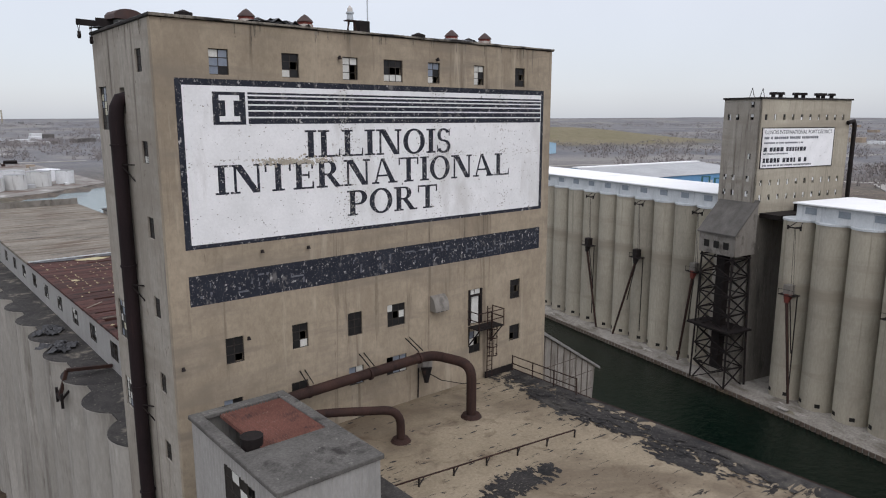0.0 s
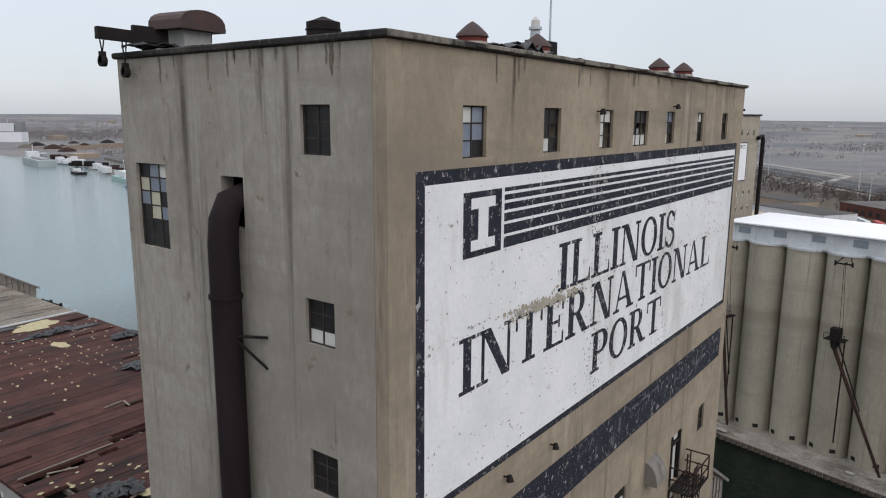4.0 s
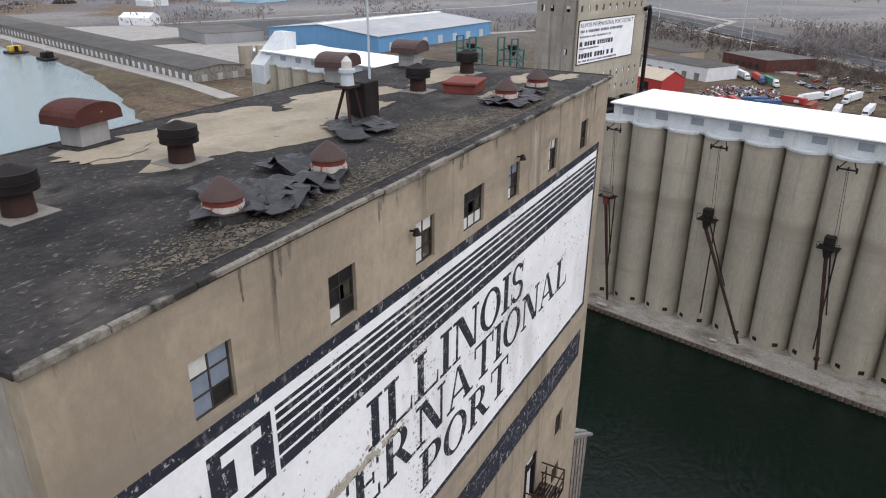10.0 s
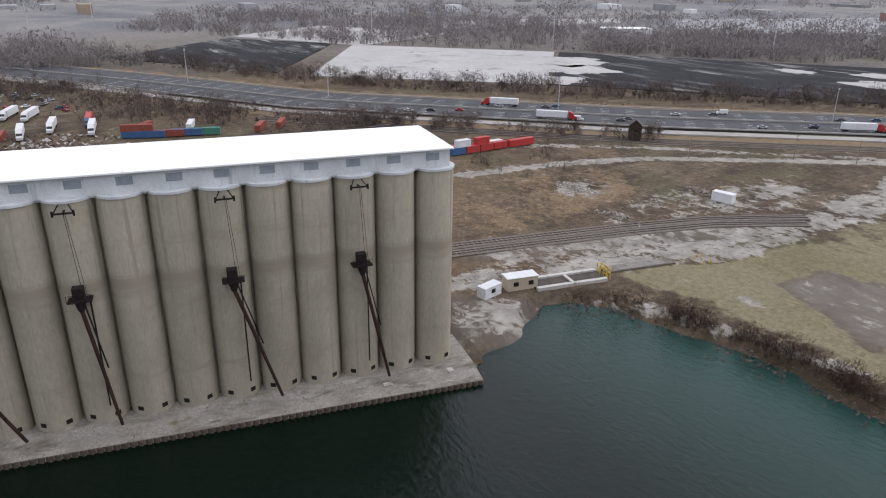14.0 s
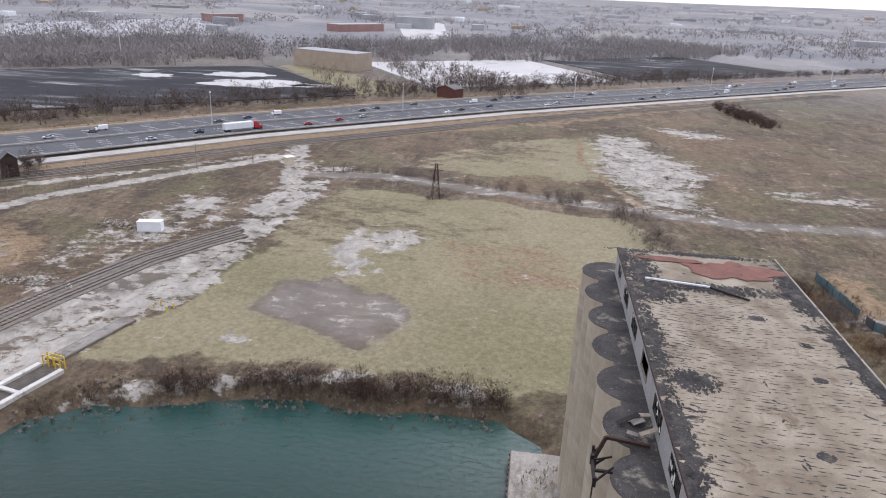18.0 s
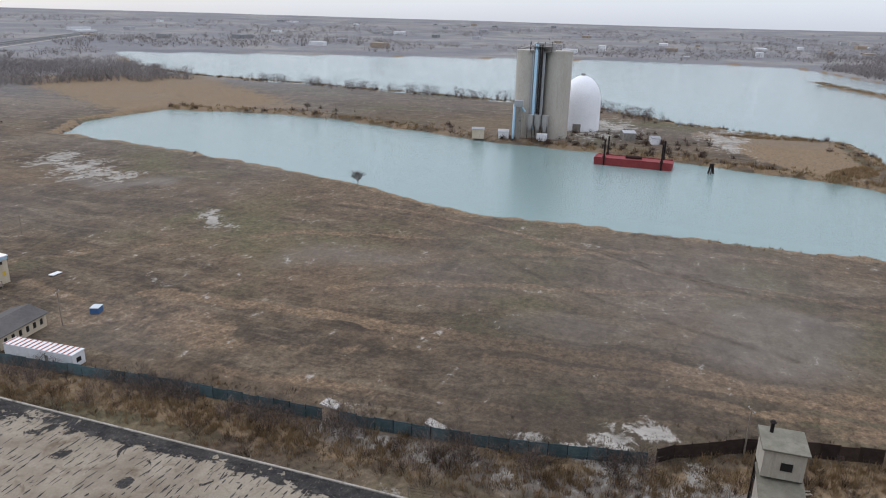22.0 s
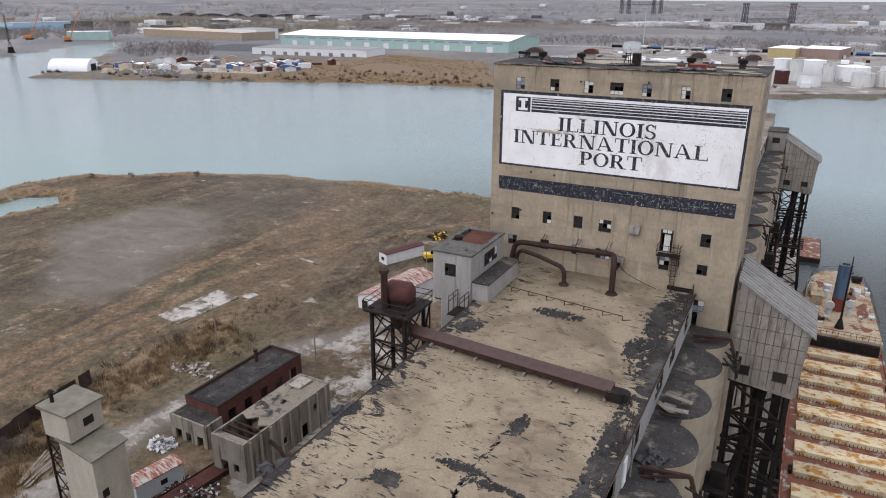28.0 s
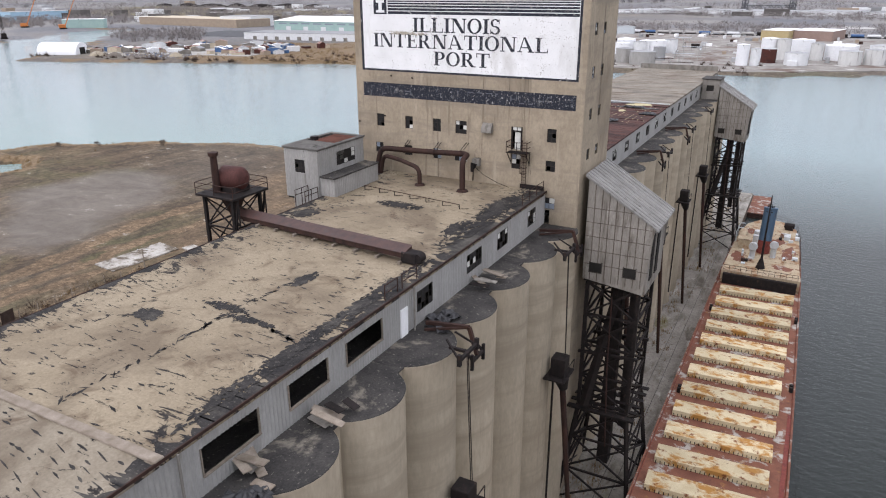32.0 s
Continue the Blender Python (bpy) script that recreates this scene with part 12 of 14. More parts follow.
part("deck_rim", Mesh().box(-5.6, 5.6, -19.1, -18.7, 3.4, 3.8).box(-5.6, 5.6, 18.7, 19.1, 3.4, 3.8).box(5.2, 5.6, -18.7, 18.7, 3.4, 3.8).box(-5.6, -5.2, -18.7, 18.7, 3.4, 3.8), BARGE_RED, ba, local=True)
for x, y in ((-5.9, -14), (5.9, -14), (-5.9, 14), (5.9, 14)):
    sp_ = part("spud", Mesh().cyl((x, y, 0), (x, y, 13), 0.45, n=10), DARK_STEEL, ba, local=True)
    part("spud_collar", Mesh().box(x - 0.7, x + 0.7, y - 0.7, y + 0.7, 3.4, 4.8), RUST, sp_, local=True)
part("winch", Mesh().cyl((0, -4, 4.3), (0, 4, 4.3), 0.8), RUST, ba, local=True)
dp = thing("mooring_dolphin", (-308, 8, WATER_Z), "dark timber pile cluster in the lagoon", "dolphin")
for k in range(5):
    a = k * 1.257
    part("pile", Mesh().cyl((1.6 * math.cos(a), 1.6 * math.sin(a), -1), (0.6 * math.cos(a), 0.6 * math.sin(a), 4.6), 0.3, n=8), BROWN_FENCE, dp, local=True)
part("cap", Mesh().box(-1.1, 1.1, -1.1, 1.1, 4.5, 4.9), DARK_STEEL, dp, local=True)

# north bank
qt = thing("arched_tent", (-573, 398, 0), "white arched storage tent on the north bank", "tent", rz=28)
n = 14
vs = [(x, 13 * math.cos(math.pi * k / n), 10.5 * math.sin(math.pi * k / n)) for x in (-18, 18) for k in range(n + 1)]
part("cover", Mesh().add(vs, [(k, k + 1, n + 2 + k, n + 1 + k) for k in range(n)] + [tuple(range(n + 1)), tuple(range(2 * n + 1, n, -1))]), DOME_WHITE, qt, local=True)
part("doorway", Mesh().box(17.8, 18.2, -5, 5, 0, 6), BLACK_IN, qt, local=True)
r6 = random.Random(66)
for k in range(95):
    x, y = r6.uniform(-570, -390), 0
    y = 400 + (x + 560) * 0.37 + r6.uniform(8, 120)
    mt = (WHITE_BOX, RUST_RED, BOX_BLUE, CREAM, SHEET_DULL, TAN_WALL)[k % 6]
    shed("yard_building", "small weathered building of the boat yard", "building", x, y, r6.uniform(4, 14), r6.uniform(3, 9), r6.uniform(2.0, 5.5), r6.uniform(0, 90), r6.choice((0, 1.0, 1.6)), mt, (FAR_GREY, STREAK_ROOF, ROOF_WHITE, DARK_ROOF)[k % 4], 0.2, group="boat yard buildings")
for k in range(10):
    x = r6.uniform(-570, -450)
    y = 380 + (x + 570) * 0.4 + r6.uniform(0, 25)
    a = r6.uniform(3, 8)
    solo("gravel_heap", Mesh().tube([(x, y, -0.3), (x, y, a * 0.2), (x, y, a * 0.42), (x, y, a * 0.5)], [a, a * 0.8, a * 0.25, 0.1], 14), (SLAB, SAND, BALLAST)[k % 3], "conical heap of gravel on the bank", "gravel heap", "gravel heaps")
shed("green_warehouse", "very long pale green warehouse with white roof", "warehouse", -478, 850, 350, 120, 14, 1.8, 5, GREEN_WALL, ROOF_WHITE, 1.0, [("s", -150 + 30 * k, 0, 8, 7, WHITE_BOX) for k in range(11)] + [("s", -160 + 20 * k, 10, 14, 1.6, GLASS_BLUE) for k in range(17)], ridge="x")
shed("white_plant", "low white plant building with flat roof", "building", -495, 668, 150, 55, 8, 9, 0, WHITE_BOX, FAR_GREY, 0.3, [("s", -60 + 15 * k, 0, 5, 4, SHEET_DULL) for k in range(9)])
shed("tan_warehouse", "brown roofed far warehouse", "warehouse", -880, 870, 250, 70, 12, -6, 0, TAN_WALL, CREAM, 0.3)
shed("pale_warehouse", "white far warehouse block", "warehouse", -790, 880, 60, 60, 16, 5, 0, WHITE_BOX, FAR_GREY, 0.3)
shed("teal_shed", "long blue-green far shed", "shed", -1357, 905, 160, 50, 16, 88, 0, PALE_BLUE, FAR_GREY, 0.5)
shed("green_dock_shed", "pale green far dock shed", "shed", -985, 725, 60, 24, 13, 40, 0, GREEN_WALL, ROOF_WHITE, 0.4)
for k in range(5):
    shed("far_depot", "far flat grey depot", "warehouse", -330 + 130 * k, 1780 + 40 * (k % 2), 110, 160, 10, -12, 0, WHITE_BOX, FAR_GREY, 0.5, group="far depots")


FAR_BRICK = material("far_pink_brick", (0.23, 0.135, 0.12), (0.30, 0.18, 0.16), 0.1, (1, 1, 1), 0.9)
shed("brick_works", "long red brick works past the far car lot", "building", 596, -1196, 66, 30, 13, 64, 0, FAR_BRICK, FAR_GREY, 0.4)
shed("brick_works", "long red brick works past the far car lot", "building", 340, -1122, 96, 30, 11, 58, 0, FAR_BRICK, FAR_GREY, 0.4)
shed("white_depot", "white depot beside the far drying bed", "warehouse", 602, -587, 55, 26, 8, 56, 0, WHITE_BOX, ROOF_WHITE, 0.4)
for k, (cx, cy, rx, ry) in enumerate(((405, -328, 30, 26), (440, -360, 26, 30), (238, -458, 34, 22), (268, -500, 22, 16), (320, -468, 16, 9), (366, -285, 18, 16), (200, -462, 14, 10))):
    solo("salt_crust", ragged(cx, cy, rx, ry, 0.5, 900 + k, 60, 0.03), POND_PALE, "pale dried crust on the dark settling bed", "crust", "salt crusts")
for k in range(7):
    x, y = -1980 + 95 * k, 1768 + 15 * k
    cs_ = 26 + 8 * (k % 3)
    solo("coal_heap", Mesh().tube([(x - cs_ * 2, y, 0), (x - cs_, y, 2), (x, y, 3), (x + cs_, y, 2), (x + cs_ * 2, y, 0)], [1, 8, 10 + 2 * (k % 2), 8, 1], 10), DARK_STEEL, "long dark coal heap on the green bank", "coal heap", "coal heaps")
TEAL = material("teal_crane_paint", (0.035, 0.105, 0.105), (0.055, 0.150, 0.145), 0.8, (1, 1, 0.5), 0.7, spots=(((0.10, 0.06, 0.045), 1.2, 0.6, 0.7, UP),))
for x, y in ((364, 201), (368, 178)):
    tg = thing("gantry_frame", (x, y, 0), "teal lattice gantry frame standing in the yard", "crane", "gantry frames", rz=-20)
    for sx in (-5, 0, 5):
        for sy in (-5, 5):
            part("leg", Mesh().bar((sx, sy, -0.3), (sx, sy, 22 if sx < 1 else 16), 0.7), TEAL, tg, local=True)
    for z in (5, 10, 15.6):
        for sy in (-5, 5):
            part("beam", Mesh().bar((-5.4, sy, z), (5.4, sy, z), 0.6), TEAL, tg, local=True)
        part("beam", Mesh().bar((-5, -5, z), (-5, 5, z), 0.5), TEAL, tg, local=True)
        part("beam", Mesh().bar((5, -5, z), (5, 5, z), 0.5), TEAL, tg, local=True)
    part("beam", Mesh().bar((-5.2, -5, 21.8), (0.2, -5, 21.8), 0.6).bar((-5.2, 5, 21.8), (0.2, 5, 21.8), 0.6), TEAL, tg, local=True)
    part("rusty_hopper", Mesh().cyl((1.5, 0, 12.5), (1.5, 0, 18), 1.2, 3.2, 12), RUST, tg, "rusty hopper", local=True)
    for z in (0, 5, 10):
        part("brace", Mesh().bar((-5, -5, z), (0, -5, z + 4.8), 0.35).bar((5, -5, z), (0, -5, z + 4.8), 0.35), TEAL, tg, local=True)


def tank(x, y, r_, h, mat, label="white steel storage tank"):
    ob = thing("storage_tank", (x, y, 0), label, "tank", "storage tanks")
    part("shell", Mesh().cyl((0, 0, -0.3), (0, 0, h), r_, n=28), mat, ob, local=True)
    part("roof", Mesh().cyl((0, 0, h), (0, 0, h + r_ * 0.12), r_ + 0.15, 0.4, 28), FAR_GREY if mat is not DOME_WHITE else DOME_WHITE, ob, local=True)
    part("stair", Mesh().bar((r_ + 0.4, 0, 0), (0, -r_ - 0.4, h), 0.8, 0.2), SHEET, ob, local=True)


STREAKED = material("white_tank_paint_streaked_dark", (0.48, 0.48, 0.47), (0.58, 0.58, 0.57), 0.3, (1, 1, 0.3), 0.75, spots=(((0.20, 0.19, 0.18), 0.45, 0.54, 0.66, (1, 1, 0.12)),))
for x, y, r_, h, mt in ((-71, 545, 10, 10, SHEET), (-88, 556, 7, 11, SHEET), (-66, 584, 5, 11, FAR_GREY), (-108, 628, 7, 10, DOME_WHITE), (-94, 636, 6.5, 11, WHITE_BOX), (-80, 644, 7.5, 12, DOME_WHITE), (-112, 655, 8, 11, DOME_WHITE), (-72, 664, 6, 12, WHITE_BOX), (-96, 672, 7, 10, DOME_WHITE), (-128, 640, 7, 9, WHITE_BOX), (-120, 690, 9, 10, DOME_WHITE), (-84, 700, 8, 9, DOME_WHITE), (-150, 600, 8, 10, DOME_WHITE), (-172, 620, 7, 9, WHITE_BOX), (-142, 552, 7, 10, DOME_WHITE), (-165, 566, 6, 9, DOME_WHITE), (-190, 660, 8, 10, WHITE_BOX),
                        (0, 569, 4.6, 16, DOME_WHITE), (9, 571, 3.6, 13, WHITE_BOX), (16.5, 601, 5.7, 11, RUST_RED), (25, 634, 5.6, 17, STREAKED), (38, 664, 9.5, 15, DOME_WHITE), (37, 592, 8.6, 9.5, WHITE_BOX), (14, 640, 7, 17, DOME_WHITE), (50, 640, 5, 14, STREAKED), (68, 652, 12.5, 12, DOME_WHITE), (74, 613, 8.2, 10.5, STREAKED), (91, 621, 7.6, 11.5, STREAKED), (110, 640, 9, 12, STREAKED), (98, 680, 9, 11, WHITE_BOX), (126, 690, 10, 10, DOME_WHITE), (132, 655, 7, 11, WHITE_BOX)):
    tank(x, y, r_, h, mt, "dark-red steel storage tank" if mt is RUST_RED else "white steel storage tank with dark rain streaks" if mt is STREAKED else "grey steel storage tank" if mt in (SHEET, FAR_GREY) else "white steel storage tank")
shed("tan_depot", "long tan depot with a white flat roof", "warehouse", 8, 915, 30, 62, 11, -12, 0, material("tan_yellow_cladding", (0.36, 0.29, 0.15), (0.42, 0.34, 0.19), 0.2, (1, 1, 0.5), 0.75), ROOF_WHITE, 0.3)
shed("brown_depot", "long rose-brown depot with a white flat roof", "warehouse", 46, 926, 44, 62, 11, -12, 0, material("rose_brown_cladding", (0.23, 0.165, 0.14), (0.29, 0.21, 0.18), 0.2, (1, 1, 0.5), 0.75), ROOF_WHITE, 0.3)
shed("blue_depot", "small pale blue shed on the tank yard", "shed", -184, 945, 22, 16, 9, 10, 1, PALE_METAL, FAR_GREY, 0.2)
r10 = random.Random(101)
for k in range(16):
    x, y = -58 + 36 * r10.random() - (k // 4) * 14, 520 + 26 * k
    rk_ = thing("pipe_rack", (x, y, 0), "rusty grey steel pipe rack between the tanks", "pipe rack", "pipe racks", rz=r10.choice((8, 98)))
    for px_ in (-7, 0, 7):
        part("post", Mesh().bar((px_, -1, -0.3), (px_, -1, 5), 0.35), SHEET, rk_, local=True)
        part("post", Mesh().bar((px_, 1, -0.3), (px_, 1, 5), 0.35), SHEET, rk_, local=True)
    for py_ in (-0.8, -0.2, 0.5):
        part("pipe", Mesh().cyl((-9, py_, 5.2), (9, py_, 5.2), 0.25, n=8), r10.choice((PALE_METAL, SHEET, RUST)), rk_, local=True)
for k in range(22):
    x, y = -210 + 17.5 * k, 968 + 0.5 * k
    if x > 150:
        break
    w_ = thing("rail_wagon", (x, y, 0), "far pale tank wagon on the sidings", "wagon", "far wagons", rz=2)
    part("barrel", Mesh().cyl((-7, 0, 2.6), (7, 0, 2.6), 1.7, n=12), r10.choice((WHITE_BOX, SHEET, DARK_STEEL, BOX_BLUE)), w_, local=True)
    part("frame", Mesh().box(-7.6, 7.6, -1.2, 1.2, -0.2, 1.0), DARK_STEEL, w_, local=True)
for k in range(110):
    x, y = r10.uniform(-200, 150), r10.uniform(545, 950)
    if y < 545 + 0.42 * max(0, x) + 12:
        continue
    a_, b_ = r10.uniform(1.2, 4.5), r10.uniform(1.2, 6)
    solo("yard_box", Mesh().box(x - a_, x + a_, y - b_, y + b_, -0.3, r10.uniform(1.5, 4.5), b=0.1), r10.choice((WHITE_BOX, ROOF_WHITE, SHEET, DARK_STEEL, RUST, FAR_GREY, TAN_WALL)), "small box or cabin on the tank yard", "box", "tank yard boxes")
for x, y, col, rz in ((-830, 500, DARK_STEEL, 150), (-1070, 681, material("crane_orange", (0.45, 0.14, 0.03), (0.52, 0.18, 0.04), 1.0, (1, 1, 1), 0.6), 40), (-975, 680, None, 60)):
    col = col or bpy.data.materials["crane_orange"]
    cr = thing("crawler_crane", (x, y, 0), "far crawler crane with a raised lattice boom", "crane", "crawler cranes", rz=rz)
    part("track_base", Mesh().box(-5, 5, -4, 4, 0, 2), DARK_STEEL, cr, local=True)
    part("house", Mesh().box(-6, 4, -3, 3, 2, 7, b=0.4), col, cr, local=True)
    bo = Mesh()
    for s, u in ((-1, -1), (1, -1), (1, 1), (-1, 1)):
        bo.bar((3, 1.4 * s, 5 + u), (22, 0.5 * s, 44 + u * 0.5), 0.35)
    for k in range(10):
        p, q = Vector((3, 0, 5)).lerp(Vector((22, 0, 44)), k / 10), Vector((3, 0, 5)).lerp(Vector((22, 0, 44)), (k + 1) / 10)
        bo.bar(p + Vector((0, 1.2 - 0.08 * k, 0)), q - Vector((0, 1.2 - 0.08 * k, 0)), 0.25).bar(p + Vector((0, 0, 1)), q - Vector((0, 0, 0.7)), 0.25)
    part("boom", bo, col, cr, local=True)
    part("cables", Mesh().bar((22, 0, 44), (-5, 0, 8), 0.2).bar((22, 0, 44), (23, 0, 8), 0.2), DARK_STEEL, cr, local=True)
# lift bridge and town on the horizon
# steel lightened towards grey-blue, distance haze mixed into its colour
BRIDGE_HAZED = material("hazed_bridge_steel", (0.065, 0.068, 0.075), (0.105, 0.108, 0.118), 0.1, (1, 1, 1), 0.8)


def lift_bridge(x, y, rz, towers, half, h, lift):
    b = thing("lift_bridge", (x, y, float(far_lift(x, y))), "dark lattice lift bridge over the far river", "bridge", "lift bridges", rz=rz)
    for tx in towers:
        m = Mesh()
        for sx in (-4, 4):
            for sy in (-7, 7):
                m.bar((tx + sx, sy, 0), (tx + sx * 0.6, sy, h), 1.5)
        for k in range(4):
            z0, z1 = h * k / 4, h * (k + 1) / 4
            for sy in (-7, 7):
                m.bar((tx - 3.6, sy, z0), (tx + 3.2, sy, z1), 0.9).bar((tx + 3.6, sy, z0), (tx - 3.2, sy, z1), 0.9)
            m.bar((tx, -7, z1), (tx, 7, z1), 0.9)
        part("tower", m.box(tx - 4.5, tx + 4.5, -8, 8, h, h + 4), BRIDGE_HAZED, b, local=True)
    m = Mesh().box(-half, half, -6, 6, lift, lift + 1.5).bar((-half, -6, lift + 11), (half, -6, lift + 11), 1.2).bar((-half, 6, lift + 11), (half, 6, lift + 11), 1.2)
    n = max(4, int(half / 6))
    for k in range(n):
        x0, x1 = -half + 2 * half * k / n, -half + 2 * half * (k + 1) / n
        for sy in (-6, 6):
            m.bar((x0, sy, lift + (0 if k % 2 else 11)), (x1, sy, lift + (11 if k % 2 else 0)), 1.0)
    part("span", m, BRIDGE_HAZED, b, local=True)


lift_bridge(-605, 2890, 43, (-88, -58, 52, 84), 90, 56, 34)
lift_bridge(-86, 1990, 38, (-68, 64), 72, 50, 6)
# plant and twin elevators up the river, vessels along its east quay
RIVER_CONC = material("pale_river_concrete", (0.36, 0.365, 0.37), (0.45, 0.455, 0.46), 0.1, (1, 1, 0.3), 0.85)
for x, y, w_, h in ((555, 1640, 26, 50), (610, 1655, 16, 54)):
    el = thing("far_elevator", (x, y, 0), "pale grey concrete elevator tower up the river", "building", "far elevators", rz=20)
    part("bin_block", Mesh().box(-w_ * 0.7, w_ * 0.7, -9, 9, -0.5, h * 0.72, b=1.0), RIVER_CONC, el, local=True)
    part("headhouse", Mesh().box(-w_ * 0.35, w_ * 0.35, -7, 7, h * 0.72, h, b=0.5), RIVER_CONC, el, local=True)
wp = thing("white_plant", (645, 1645, 0), "white clad plant hall up the river", "building", rz=-42)
part("hall", Mesh().box(-27, 27, -20, 20, -0.5, 22, b=0.3), DOME_WHITE, wp, local=True)
part("upper_hall", Mesh().box(-27, 12, -14, 14, 22, 38, b=0.3), WHITE_BOX, wp, local=True)
part("stair_tower", Mesh().box(14, 26, -12, 12, 22, 42, b=0.3), FAR_GREY, wp, local=True)
part("dark_band", Mesh().box(-27.1, 27.1, -20.1, 20.1, 20.5, 22.2), FAR_GREY, wp, local=True)
for x in (-18, -4, 18):
    part("stack", Mesh().cyl((x, 0, 37), (x, 0, 50), 0.9, n=10), FAR_GREY, wp, local=True)
SHIP_GREY = material("grey_green_hull_paint", (0.30, 0.345, 0.345), (0.37, 0.41, 0.405), 0.1, (1, 1, 0.4), 0.7)
for x, y, L_, W_ in ((381, 915, 105, 9), (345, 742, 26, 5)):
    sh_ = thing("moored_ship", (x, y, -2.6), "grey-green laid-up vessel along the river quay" if L_ > 60 else "small dark tug along the river quay", "ship", "moored ships", rz=-13)
    big_ = L_ > 60
    part("hull", Mesh().prism([(-W_, -L_ / 2), (W_, -L_ / 2), (W_, L_ * 0.4), (0, L_ / 2), (-W_, L_ * 0.4)], 0.0, 8 if big_ else 3), SHIP_GREY if big_ else DARK_STEEL, sh_, local=True)
    part("deckhouse", Mesh().box(-W_ * 0.7, W_ * 0.7, L_ * 0.2, L_ * 0.34, 8 if big_ else 3, 15 if big_ else 6, b=0.3), WHITE_BOX, sh_, local=True)
    part("mast", Mesh().bar((0, L_ * 0.22, 6), (0, L_ * 0.22, 24 if big_ else 12), 0.7), WHITE_BOX if big_ else DARK_STEEL, sh_, local=True)
    part("deck_gear", Mesh().box(-W_ * 0.5, W_ * 0.5, -L_ * 0.4, L_ * 0.1, 8 if big_ else 3, 10 if big_ else 4, b=0.3), FAR_GREY, sh_, local=True)
rq = random.Random(131)
for k in range(46):
    u = k / 46
    x, y = 330 + 110 * u + rq.uniform(6, 34), 620 + 480 * u + rq.uniform(-8, 8)
    solo("quay_shed", Mesh().box(x - rq.uniform(2, 6), x + rq.uniform(2, 6), y - 4, y + 4, -0.3, rq.uniform(2.5, 6), b=0.2), rq.choice((WHITE_BOX, WHITE_BOX, FAR_GREY, RUST, DARK_STEEL)), "small shed or heap along the river quay", "shed", "river quay sheds")
for k in range(30):
    x, y = rq.uniform(520, 900), rq.uniform(900, 1500)
    r_ = rq.uniform(6, 18)
    solo("scrap_heap", Mesh().tube([(x, y, -0.5), (x, y, r_ * 0.18), (x, y, r_ * 0.4), (x, y, r_ * 0.46)], [r_, r_ * 0.8, r_ * 0.3, 0.2], 11), rq.choice((RUST, BROWN_HOOD, DARK_STEEL, BALLAST)), "rusty scrap heap on the river land", "scrap heap", "scrap heaps")
r7 = random.Random(77)
for k in range(430):
    a = r7.uniform(0, 2 * math.pi)
    d = r7.uniform(1000, 4300)
    x, y = d * math.sin(a), d * math.cos(a)
    if k % 3 == 0:
        x, y = r7.uniform(-1500, 420), r7.uniform(930, 2300)
    i_, d_ = inside_and_distance(np.array([x]), np.array([y]), SHORE)
    if i_[0] or d_[0] < 45 or (x < 0 and y < 0 and d < 1500) or (math.hypot(x + 480, y - 850) < 340) or (-620 < x < 260 and 500 < y < 1600):
        continue
    s = 1 if k % 5 else 2.2
    solo("far_building", Mesh().box(x - r7.uniform(5, 22) * s, x + r7.uniform(5, 22) * s, y - r7.uniform(5, 20), y + r7.uniform(5, 20), -3, r7.uniform(4, 12) * (1 if k % 11 else 1.7) + float(far_lift(x, y)), b=0.3),
                 (WHITE_BOX, FAR_GREY, TAN_WALL, DARK_ROOF, FAR_GREY, WHITE_BOX)[k % 6], "small far building of the town", "building", "far town buildings")
for k, (x, y, h, r_) in enumerate(((-3300, 4300, 75, 20), (-3250, 4330, 45, 40), (-2400, 3600, 55, 3), (-2300, 3650, 55, 3), (-800, 4400, 50, 4), (600, 4300, 70, 4), (1500, 4000, 60, 4))):
    solo("far_chimney", Mesh().cyl((x, y, -3), (x, y, h + float(far_lift(x, y)) * 0.8), r_, r_ * 0.8, 16), CONC_FAR, "pale far stack on the horizon", "chimney", "far stacks")

# ---- trees, bushes, reeds ----
BARK = material("grey_bark", (0.055, 0.045, 0.038), (0.095, 0.08, 0.068), 3.0, (1, 1, 0.4), 0.9)
TWIG = material("bare_twigs", (0.078, 0.060, 0.052), (0.130, 0.104, 0.090), 0.3, (1, 1, 1), 0.9, fine=0.3, rnd=0.2)
BUSH = material("dark_bare_bushes", (0.040, 0.026, 0.020), (0.085, 0.055, 0.042), 0.25, (1, 1, 1), 0.95, fine=0.4)
REED = material("dry_reeds", (0.16, 0.105, 0.052), (0.29, 0.205, 0.115), 0.12, (1, 1, 1), 0.95, fine=0.35)
WEED = material("dead_grey_weeds", (0.10, 0.075, 0.052), (0.185, 0.145, 0.10), 0.12, (1, 1, 1), 0.95, fine=0.35)
# twigs of the far woods, paled to grey mauve to carry the haze
WOOD_HAZE = material("far_wood_hazed", (0.178, 0.160, 0.156), (0.25, 0.228, 0.220), 0.01, (1, 1, 1), 0.95, fine=0.35)


def spike(m, p, d, L, w, r):
    """One thin three-cornered twig."""
    s = d.orthogonal().normalized()
    s.rotate(Matrix.Rotation(r.random() * 6.28, 3, d))
    a, b, c = p - s * w, p + s * w, p + d * L
    m.v += [tuple(a), tuple(b), tuple(c)]
    n = len(m.v)
    m.f.append((n - 3, n - 2, n - 1))
    m.smooth.append(False)


